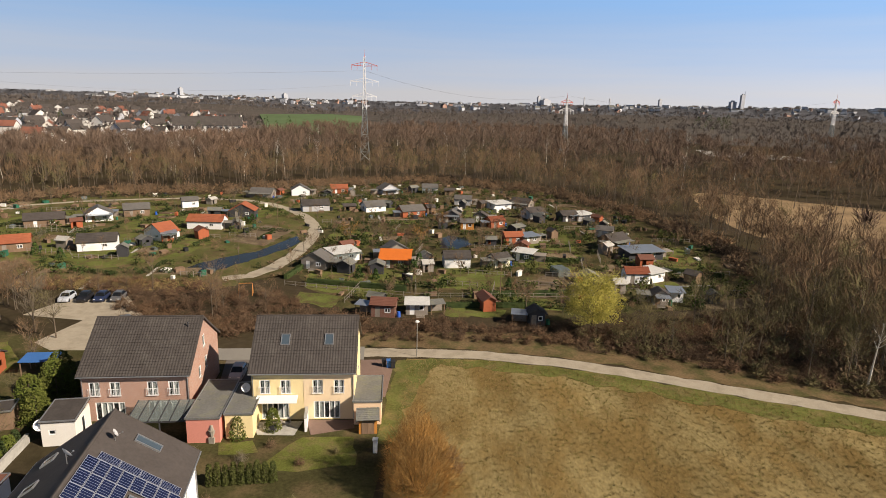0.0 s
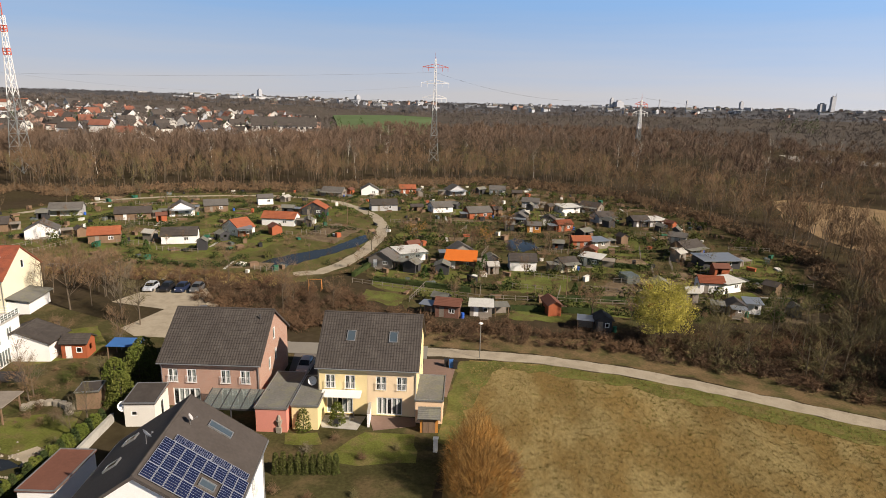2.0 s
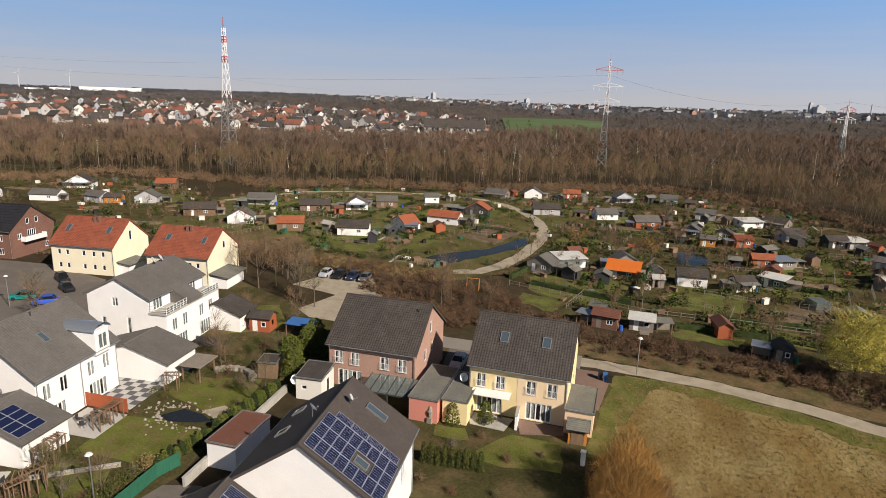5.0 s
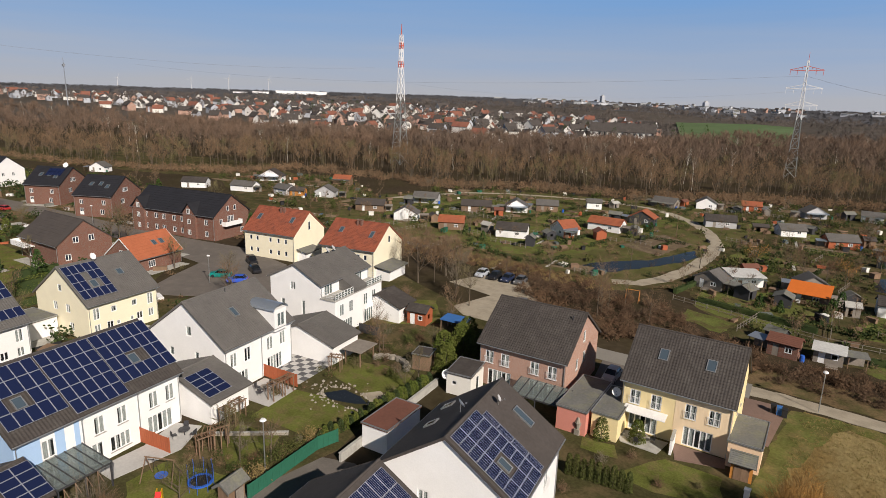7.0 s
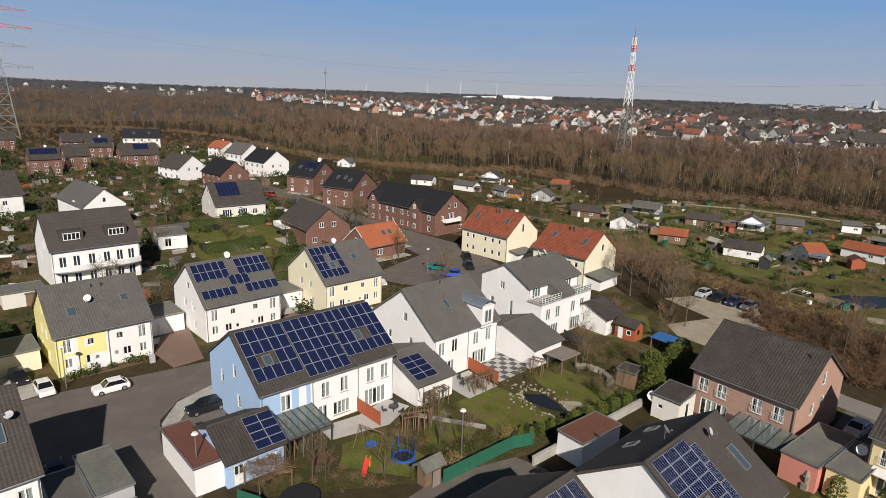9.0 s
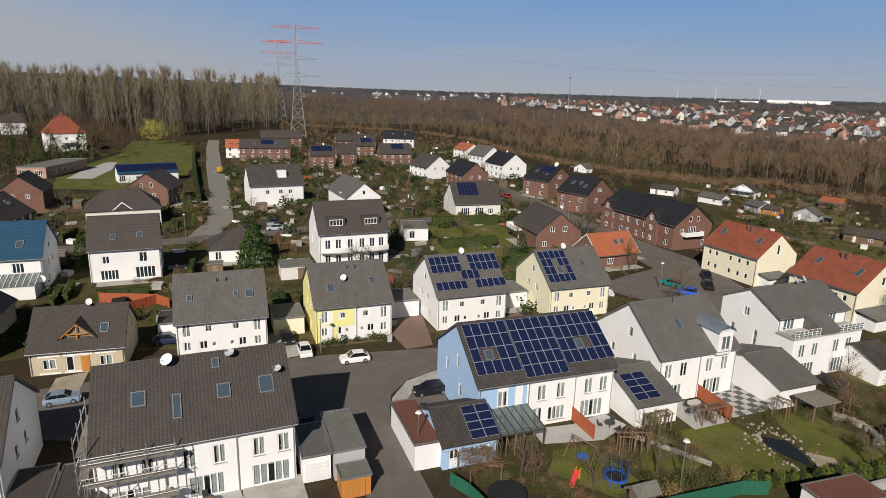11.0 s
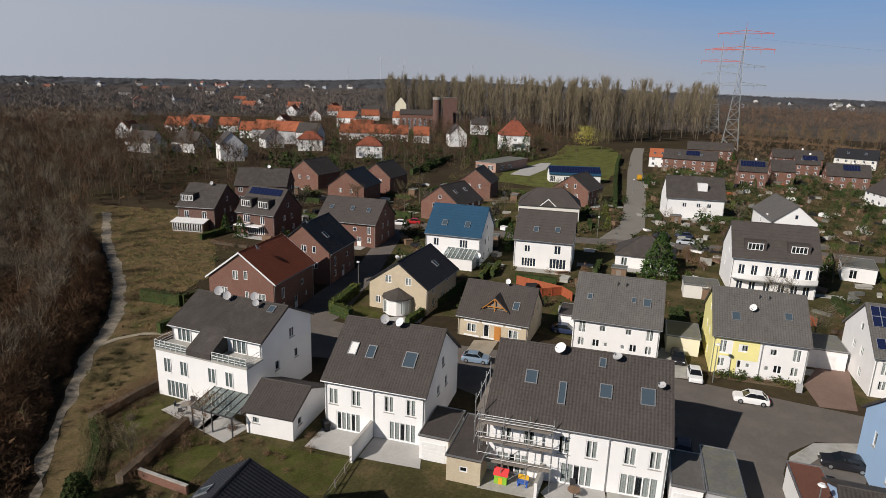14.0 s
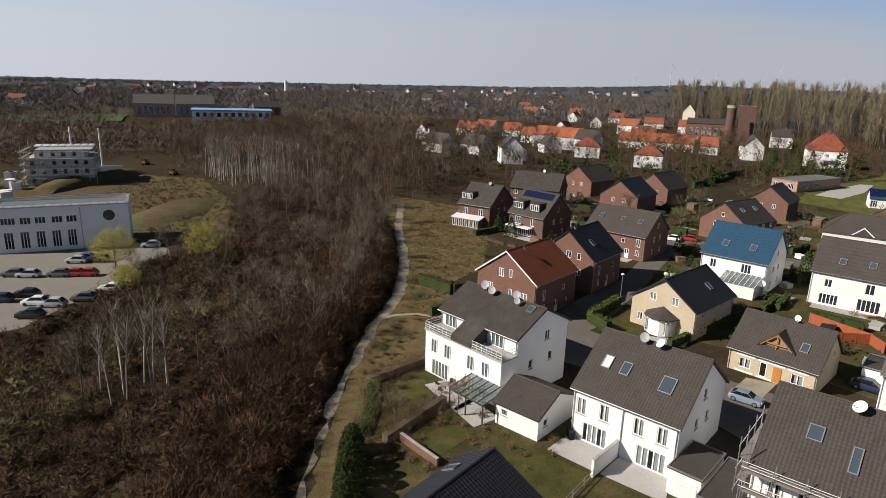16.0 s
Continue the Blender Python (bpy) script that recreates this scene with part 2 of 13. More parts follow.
M["green_mesh"] = surf("green_fence_screen", (0.02, 0.12, 0.075), 0.8, 0.12, 6, 1, 0.1, 30)
M["pale_sheet"] = surf("weathered_pale_sheet", (0.52, 0.52, 0.5), 0.7, 0.2, 3, 0.4, 0.1, 10)
M["canvas_orange"] = surf("orange_tarpaulin", (0.6, 0.15, 0.025), 0.7, 0.1, 3, 0.6, 0.1, 10)
M["canvas_blue"] = surf("blue_tarpaulin", (0.04, 0.14, 0.38), 0.6, 0.1, 3, 0.6, 0.1, 10)
M["plastic_red"] = surf("red_plastic", (0.65, 0.05, 0.05), 0.35, 0.05, 3, 1, 0)
M["plastic_blue"] = surf("blue_plastic", (0.03, 0.12, 0.50), 0.35, 0.05, 3, 1, 0)
M["plastic_yellow"] = surf("yellow_plastic", (0.75, 0.42, 0.03), 0.35, 0.05, 3, 1, 0)
M["plastic_green"] = surf("green_plastic", (0.25, 0.5, 0.05), 0.35, 0.05, 3, 1, 0)


def glassy(name, col, rough, see=0.0):
    """Glass: a clear pane that mirrors the sky by Fresnel, with a dark body colour."""
    m = bpy.data.materials.new(name)
    m.use_nodes = True
    n, l = m.node_tree.nodes, m.node_tree.links
    b = n["Principled BSDF"]
    b.inputs["Base Color"].default_value = (*col, 1)
    b.inputs["Roughness"].default_value = rough
    b.inputs["Specular IOR Level"].default_value = 0.7
    if see:
        tr = n.new("ShaderNodeBsdfTransparent")
        tr.inputs["Color"].default_value = (0.8, 0.85, 0.85, 1)
        mx = n.new("ShaderNodeMixShader")
        mx.inputs[0].default_value = see
        l.new(b.outputs[0], mx.inputs[1])
        l.new(tr.outputs[0], mx.inputs[2])
        l.new(mx.outputs[0], n["Material Output"].inputs["Surface"])
    return m


M["glass"] = glassy("window_glass", (0.03, 0.035, 0.04), 0.04, 0.72)
M["sky_glass"] = glassy("roof_window_glass", (0.02, 0.03, 0.045), 0.05)
# blue body colour paints the sky's reflection into the roof panes
M["roof_glass"] = glassy("sky_tinted_roof_glass", (0.06, 0.085, 0.108), 0.06)
M["shed_glass"] = glassy("canopy_glass", (0.22, 0.25, 0.24), 0.1, 0.55)
M["pv"] = glassy("solar_cells", (0.012, 0.018, 0.055), 0.12)
M["car_glass"] = glassy("car_glass", (0.01, 0.012, 0.014), 0.03)


def water_mat():
    m = surf("pond_water", (0.018, 0.022, 0.026), 0.06, 0.2, 1, 0.2, 0.02, 1.2, spec=0.5)
    return m


M["water"] = water_mat()


def foliage(name, col, col2, rough=0.85, scale=0.12, soft_up=0.45):
    """Twigs or leaves: each sliver varies a little, and whole stands drift between two colours."""
    m = bpy.data.materials.new(name)
    m.use_nodes = True
    n, l = m.node_tree.nodes, m.node_tree.links
    b = n["Principled BSDF"]
    b.inputs["Roughness"].default_value = rough
    b.inputs["Specular IOR Level"].default_value = 0.04
    g = n.new("ShaderNodeNewGeometry")
    t = n.new("ShaderNodeTexNoise")
    t.inputs["Scale"].default_value = scale
    t.inputs["Detail"].default_value = 3
    l.new(g.outputs["Position"], t.inputs["Vector"])
    sp = n.new("ShaderNodeMapRange")
    sp.inputs["From Min"].default_value, sp.inputs["From Max"].default_value = 0.36, 0.64
    l.new(t.outputs["Fac"], sp.inputs["Value"])
    mx = n.new("ShaderNodeMix")
    mx.data_type = "RGBA"
    mx.inputs["A"].default_value, mx.inputs["B"].default_value = (*col, 1), (*col2, 1)
    l.new(sp.outputs["Result"], mx.inputs["Factor"])
    rp = n.new("ShaderNodeMapRange")
    rp.inputs["To Min"].default_value, rp.inputs["To Max"].default_value = 0.72, 1.28
    l.new(g.outputs["Random Per Island"], rp.inputs["Value"])
    # a twig is round: its flat sliver is shaded as a bundle that also faces upwards
    lift = n.new("ShaderNodeVectorMath")
    lift.operation = "ADD"
    lift.inputs[1].default_value = (0, 0, soft_up)
    l.new(g.outputs["Normal"], lift.inputs[0])
    unit = n.new("ShaderNodeVectorMath")
    unit.operation = "NORMALIZE"
    l.new(lift.outputs["Vector"], unit.inputs[0])
    l.new(unit.outputs["Vector"], b.inputs["Normal"])
    vm = n.new("ShaderNodeVectorMath")
    vm.operation = "SCALE"
    l.new(mx.outputs["Result"], vm.inputs[0])
    l.new(rp.outputs["Result"], vm.inputs["Scale"])
    l.new(vm.outputs["Vector"], b.inputs["Base Color"])
    return m


M["twig"] = foliage("bare_twigs", (0.186, 0.12, 0.072), (0.145, 0.1, 0.064))
M["wood_twig"] = foliage("woodland_twigs", (0.16, 0.107, 0.076), (0.128, 0.094, 0.072), scale=0.03, soft_up=0.9)
M["twig_grey"] = foliage("grey_bare_twigs", (0.165, 0.138, 0.105), (0.14, 0.122, 0.085))
M["twig_red"] = foliage("reddish_bramble_twigs", (0.145, 0.082, 0.05), (0.115, 0.075, 0.048))
M["twig_olive"] = foliage("olive_budding_twigs", (0.15, 0.128, 0.062), (0.12, 0.104, 0.055))
M["willow"] = foliage("yellow_green_catkins", (0.42, 0.37, 0.085), (0.35, 0.32, 0.09))
M["osier"] = foliage("orange_willow_stems", (0.31, 0.16, 0.048), (0.21, 0.128, 0.05), scale=0.5)
M["poplar"] = foliage("poplar_twigs", (0.2, 0.165, 0.108), (0.165, 0.14, 0.096))
M["evergreen"] = foliage("evergreen_needles", (0.035, 0.065, 0.022), (0.05, 0.08, 0.02), scale=0.5)
M["hedge_green"] = foliage("hedge_leaves", (0.085, 0.11, 0.024), (0.105, 0.115, 0.03), scale=0.5)
M["hedge_dark"] = foliage("dark_conifer_hedge", (0.032, 0.048, 0.019), (0.045, 0.06, 0.021), scale=0.5)
M["straw"] = foliage("dry_grass_blades", (0.29, 0.215, 0.10), (0.22, 0.16, 0.065), scale=0.07, soft_up=1.6)
M["grass_blade"] = foliage("green_grass_blades", (0.15, 0.145, 0.04), (0.19, 0.155, 0.055), scale=0.1, soft_up=1.6)
M["bark"] = surf("bark", (0.12, 0.095, 0.07), 0.95, 0.3, 6, 1, 0.4, 20, stretch=(1, 1, 0.3))
M["birch"] = surf("birch_bark", (0.48, 0.45, 0.40), 0.8, 0.25, 4, 1, 0.2, 15, stretch=(1, 1, 2))
# distance haze is painted into these two twig colours as grey
M["hazed_far_twig"] = foliage("hazed_distant_twigs", (0.15, 0.124, 0.108), (0.122, 0.108, 0.1), scale=0.006, soft_up=1.2)
M["hazed_horizon_twig"] = foliage("hazed_horizon_woods", (0.118, 0.116, 0.124), (0.1, 0.1, 0.109), scale=0.002, soft_up=3.0)
M["garden_green"] = foliage("mixed_garden_leaves", (0.046, 0.064, 0.02), (0.084, 0.086, 0.028), scale=0.15)
M["thicket"] = foliage("dark_bramble_twigs", (0.105, 0.064, 0.039), (0.076, 0.053, 0.036), scale=0.06)
M["belt"] = foliage("red_brown_belt_twigs", (0.104, 0.061, 0.036), (0.074, 0.048, 0.03), scale=0.1, soft_up=0.1)
M["strip_twig"] = foliage("brown_scrub_twigs", (0.13, 0.079, 0.048), (0.1, 0.068, 0.046))
M["thicket_olive"] = foliage("dull_olive_twigs", (0.12, 0.098, 0.05), (0.092, 0.075, 0.044), scale=0.09)
M["verge"] = surf("dry_verge", (0.15, 0.105, 0.058), 0.95, 0.4, 3, 0.2, 0.7, 15, tint=(0.085, 0.078, 0.034), tint_at=0.52, spec=0.03)

# ---- building blocks ----
rng = np.random.default_rng(7)


class Geo:
    """Collects vertices and faces for one mesh."""

    def __init__(self):
        self.v, self.f = [], []

    def add(self, verts, faces):
        k = len(self.v)
        self.v.extend(verts)
        self.f.extend([tuple(i + k for i in f) for f in faces])
        return self

    def face(self, *pts):
        return self.add(list(pts), [tuple(range(len(pts)))])

    def box(self, x0, y0, z0, x1, y1, z1):
        p = [(x, y, z) for z in (z0, z1) for x, y in ((x0, y0), (x1, y0), (x1, y1), (x0, y1))]
        return self.add(p, [(3, 2, 1, 0), (4, 5, 6, 7), (0, 1, 5, 4), (1, 2, 6, 5), (2, 3, 7, 6), (3, 0, 4, 7)])

    def prism(self, pts, z0, z1):
        """pts: the outline, counter-clockwise; z0 and z1 may be numbers or functions of x, y."""
        n = len(pts)
        lo = [(x, y, z0(x, y) if callable(z0) else z0) for x, y in pts]
        hi = [(x, y, z1(x, y) if callable(z1) else z1) for x, y in pts]
        side = [(i, (i + 1) % n, n + (i + 1) % n, n + i) for i in range(n)]
        return self.add(lo + hi, [tuple(range(n - 1, -1, -1)), tuple(range(n, 2 * n))] + side)

    def tube(self, a, b, r0, r1=None, n=6):
        a, b = Vector(a), Vector(b)
        r1 = r0 if r1 is None else r1
        d = (b - a).normalized()
        u = d.orthogonal().normalized()
        w = d.cross(u)
        v = []
        for c, r in ((a, r0), (b, r1)):
            v += [tuple(c + (u * math.cos(2 * math.pi * i / n) + w * math.sin(2 * math.pi * i / n)) * r) for i in range(n)]
        f = [(i, (i + 1) % n, n + (i + 1) % n, n + i) for i in range(n)]
        return self.add(v, f + [tuple(range(n - 1, -1, -1)), tuple(range(n, 2 * n))])

    def mesh(self, name, mat, smooth=False, weld=False):
        me = bpy.data.meshes.new(name)
        me.from_pydata([tuple(p) for p in self.v], [], self.f)
        me.materials.append(mat)
        if weld:
            bm = bmesh.new()
            bm.from_mesh(me)
            bmesh.ops.remove_doubles(bm, verts=bm.verts, dist=0.0005)
            bm.to_mesh(me)
            bm.free()
        if smooth:
            me.shade_smooth()
        return me


def put(ob, parent, m=None):
    ob.parent = parent
    if m is not None:
        ob.matrix_basis = m
    return ob


def part(name, geo, mat, parent, label="", m=None, smooth=False):
    """One mesh object under a thing or under a part. geo may be a finished mesh, which is then shared."""
    me = geo if isinstance(geo, bpy.types.Mesh) else geo.mesh(name, mat, smooth)
    ob = put(new(name, me), parent, m)
    return tagged(ob, label) if label else ob


def thing(name, label, category, m, group=""):
    ob = new(name)
    ob.empty_display_size = 0.3
    ob.matrix_basis = m
    return tagged(ob, label, category, group)


def solo(name, geo, mat, label, category, m=None, group="", kind="", smooth=False):
    me = geo if isinstance(geo, bpy.types.Mesh) else geo.mesh(name, mat, smooth)
    ob = new(name, me)
    if m is not None:
        ob.matrix_basis = m
    return tagged(ob, label, category, group, kind)


def big_mesh(name, verts, faces, mat):
    """A mesh from arrays of triangles."""
    me = bpy.data.meshes.new(name)
    verts, faces = np.asarray(verts, np.float32), np.asarray(faces, np.int32)
    me.vertices.add(len(verts))
    me.vertices.foreach_set("co", verts.ravel())
    me.loops.add(faces.size)
    me.loops.foreach_set("vertex_index", faces.ravel())
    me.polygons.add(len(faces))
    me.polygons.foreach_set("loop_start", np.arange(0, faces.size, faces.shape[1], dtype=np.int32))
    me.update(calc_edges=True)
    me.materials.append(mat)
    return me


def inside(pts, x, y):
    """Whether points lie in an outline (arrays)."""
    x, y = np.asarray(x), np.asarray(y)
    hit = np.zeros(x.shape, bool)
    for (ax, ay), (bx, by) in zip(pts, pts[1:] + pts[:1]):
        cross = (ay > y) != (by > y)
        hit ^= cross & (x < (bx - ax) * (y - ay) / ((by - ay) or 1e-9) + ax)
    return hit


HORIZON = [(-180, -0.35), (-120, 0.1), (-60, 0.2), (-31, 0.12), (-12, -0.08), (0, -0.2), (15, -0.2), (28, -0.1), (36, -0.02), (50, -0.04),
           (62, -0.1), (80, -0.12), (95, 0.05), (105, 0.25), (113, 0.4), (123, 0.55), (129, 0.25), (138, 0.0), (150, -0.15), (168, -0.35), (180, -0.35)]


def terrain(x, y):
    """Height of the land: level round the houses, rising to low hills far away."""
    x, y = np.asarray(x, float), np.asarray(y, float)
    r = np.hypot(x, y)
    az = np.degrees(np.arctan2(-x, y))
    el = np.interp(az, [a for a, _ in HORIZON], [e for _, e in HORIZON])
    top = 36 + 4500 * np.tan(np.radians(el))
    s = np.clip((r - 450) / 4050, 0, 1)
    edge = lambda v, a, b: (lambda q: q * q * (3 - 2 * q))(np.clip((v - a) / (b - a), 0, 1))
    rise = 11 * edge(az, 13, 21) * (1 - edge(az, 72, 86)) * edge(r, 460, 1050) * (1 - 0.6 * edge(r, 1300, 2600))
    wave = 5 * np.sin(x / 310) * np.cos(y / 270) * np.clip((r - 500) / 1500, 0, 1)
    return top * s * s * (3 - 2 * s) * 0.55 + top * 0.45 * s + wave * (1 - s) + rise


def ground_z(x, y):
    return float(terrain(x, y))


# ---- houses ----
BUILT = []  # footprints: x, y, turn, length, depth
PAVED = []  # outlines of roads, paths and ponds


def free(p, margin=1.0):
    """True where no building, road or pond lies."""
    ok = np.ones(len(p), bool)
    for x, y, yaw, L, D in BUILT:
        q = radians(yaw)
        dx, dy = p[:, 0] - x, p[:, 1] - y
        s, t = dx * math.cos(q) + dy * math.sin(q), -dx * math.sin(q) + dy * math.cos(q)
        ok &= (np.abs(s) > L / 2 + margin) | (np.abs(t) > D / 2 + margin)
    for pts in PAVED:
        ok &= ~inside(pts, p[:, 0], p[:, 1])
    return ok


WINDOW_MESHES = {}


def window_meshes(w, h, style):
    """Frame, panes, curtain and sill for an opening; the origin is the middle of its foot, outside is -y."""
    key = (round(w, 2), round(h, 2), style)
    if key in WINDOW_MESHES:
        return WINDOW_MESHES[key]
    g, p, c, s = Geo(), Geo(), Geo(), Geo()
    a, b = -w / 2, w / 2
    t = 0.11
    y0, y1 = 0.04, 0.12
    n = max(1, round(w / 0.62))
    low = h * 0.5 if style == "door" else t
    pw = (w - 2 * t - (n - 1) * 0.13) / n
    gaps = [(a + t + pw / 2 + i * (pw + 0.13), low, pw, h - t - low) for i in range(n)]
    wall_side(g, (0, y0), (1, 0), (0, -1), w / 2, [(h, 0), (h, 0)], gaps, h, y1 - y0)
    p.box(a + t, 0.075, t, b - t, 0.09, h - t)
    # drawn curtain widths hang in folds from one rail
    k = max(8, round(w / 0.11))
    fold = [(a + t + (w - 2 * t) * i / k, 0.125 + 0.03 * (i % 2)) for i in range(k + 1)]
    seed = int(w * 37 + h * 11)
    drop = [style == "full" or ((i * n) // k + seed + (i * 5 // k)) % 3 != 1 for i in range(k)]
    for i in range(k):
        (q0, d0), (q1, d1) = fold[i], fold[i + 1]
        for z0, z1 in ((h * 0.86, h - t),) + (((t, h * 0.86),) if drop[i] else ()):
            c.face((q0, d0, z0), (q1, d1, z0), (q1, d1, z1), (q0, d0, z1))
    s.box(a - 0.06, -0.08, -0.05, b + 0.06, 0.06, 0.0)
    name = "window"
    WINDOW_MESHES[key] = (g.mesh(name, M["frame"], weld=True), p.mesh("pane", M["glass"]), c.mesh("curtain", M["curtain"], weld=True), s.mesh("sill", M["concrete"]))
    return WINDOW_MESHES[key]


RAIL_MESHES = {}


def french_rail(w):
    if w not in RAIL_MESHES:
        g = Geo()
        for z in (0.12, 0.95):
            g.tube((-w / 2 - 0.08, -0.16, z), (w / 2 + 0.08, -0.16, z), 0.025, n=5)
        for i in range(9):
            x = -w / 2 - 0.06 + (w + 0.12) * i / 8
            g.tube((x, -0.16, 0.12), (x, -0.16, 0.95), 0.014, n=4)
        for x in (-w / 2 - 0.08, w / 2 + 0.08):
            g.tube((x, -0.16, 0.95), (x, 0.0, 0.95), 0.02, n=4).tube((x, -0.16, 0.12), (x, 0.0, 0.12), 0.02, n=4)
        RAIL_MESHES[w] = g.mesh("railing", M["white_metal"])
    return RAIL_MESHES[w]


def clip_top(poly, a, b):
    """Cuts a polygon in (s, z) to z <= a + b * s."""
    out = []
    for (s0, z0), (s1, z1) in zip(poly, poly[1:] + poly[:1]):
        d0, d1 = z0 - a - b * s0, z1 - a - b * s1
        if d0 <= 0:
            out.append((s0, z0))
        if (d0 < 0) != (d1 < 0) and d0 != d1:
            k = d0 / (d0 - d1)
            out.append((s0 + (s1 - s0) * k, z0 + (z1 - z0) * k))
    return out


GLAZED = {}


def glazed(fr, pa):
    """Frame and panes as one mesh, for windows far off."""
    if fr.name not in GLAZED:
        me = fr.copy()
        bm = bmesh.new()
        bm.from_mesh(fr)
        k = len(bm.faces)
        bm.from_mesh(pa)
        bm.faces.ensure_lookup_table()
        for f in bm.faces[k:]:
            f.material_index = 1
        bm.to_mesh(me)
        bm.free()
        me.materials.append(M["sky_glass"])
        GLAZED[fr.name] = me
    return GLAZED[fr.name]


def wall_side(g, o, u, nrm, half, lines, holes, top, thick=0.3):
    """One wall with openings cut through it. o: its middle at the foot; u: along; nrm: outwards; lines: (a, b) roof lines
    z <= a + b * s over the parts left and right of the middle; holes: (s, z, w, h)."""
    def at(s, z, d=0.0):
        return (o[0] + u[0] * s - nrm[0] * d, o[1] + u[1] * s - nrm[1] * d, z)
    cuts_s = sorted({-half, 0.0, half, *[v for s, z, w, h in holes for v in (s - w / 2, s + w / 2)]})
    cuts_z = sorted({0.0, top, *[v for s, z, w, h in holes for v in (z, z + h)]})
    for s0, s1 in zip(cuts_s, cuts_s[1:]):
        for z0, z1 in zip(cuts_z, cuts_z[1:]):
            ms, mz = (s0 + s1) / 2, (z0 + z1) / 2
            if any(abs(ms - s) < w / 2 and z < mz < z + h for s, z, w, h in holes):
                continue
            poly = [(s0, z0), (s1, z0), (s1, z1), (s0, z1)]
            a, b = lines[0] if ms < 0 else lines[1]
            poly = clip_top(poly, a, b)
            if len(poly) > 2:
                g.face(*[at(s, z) for s, z in poly])
                g.face(*[at(s, z, thick) for s, z in reversed(poly)])
    for s, z, w, h in holes:
        q = [(s - w / 2, z), (s + w / 2, z), (s + w / 2, z + h), (s - w / 2, z + h)]
        for p0, p1 in zip(q, q[1:] + q[:1]):
            g.face(at(*p0), at(*p1), at(*p1, thick), at(*p0, thick))


def roof_slope(L, S, tiled):
    """A roof slope: x along the ridge, y down the slope from 0 to -S, z outwards. Tiles lie in lapped, rolled courses."""
    g = Geo()
    if not tiled:
        n = max(6, round(S / 0.8))
        for i in range(n):
            y0, y1 = -S * i / n, -S * (i + 1) / n
            g.face((-L / 2, y0, 0.03), (-L / 2, y1, 0.06), (L / 2, y1, 0.06), (L / 2, y0, 0.03))
            g.face((-L / 2, y1, 0.06), (-L / 2, y1, 0.03), (L / 2, y1, 0.03), (L / 2, y1, 0.06))
    else:
        nc, nu = max(4, round(S / 0.36)), 2 * max(4, round(L / 0.32))
        xs = np.linspace(-L / 2, L / 2, nu + 1)
        wave = np.where(np.arange(nu + 1) % 2 == 0, 0.0, 0.032)
        v = []
        for i in range(nc):
            for y, z in ((-S * i / nc, 0.03), (-S * (i + 1) / nc, 0.062)):
                v += [(float(x), y, float(z + w)) for x, w in zip(xs, wave)]
        f = []
        w = nu + 1
        for r in range(2 * nc - 1):
            f += [(r * w + i, (r + 1) * w + i, (r + 1) * w + i + 1, r * w + i + 1) for i in range(nu)]
        g.add(v, f)
    g.box(-L / 2, -S, -0.14, L / 2, 0, 0.015)
    return g


HOMES = {}  # houses by their place


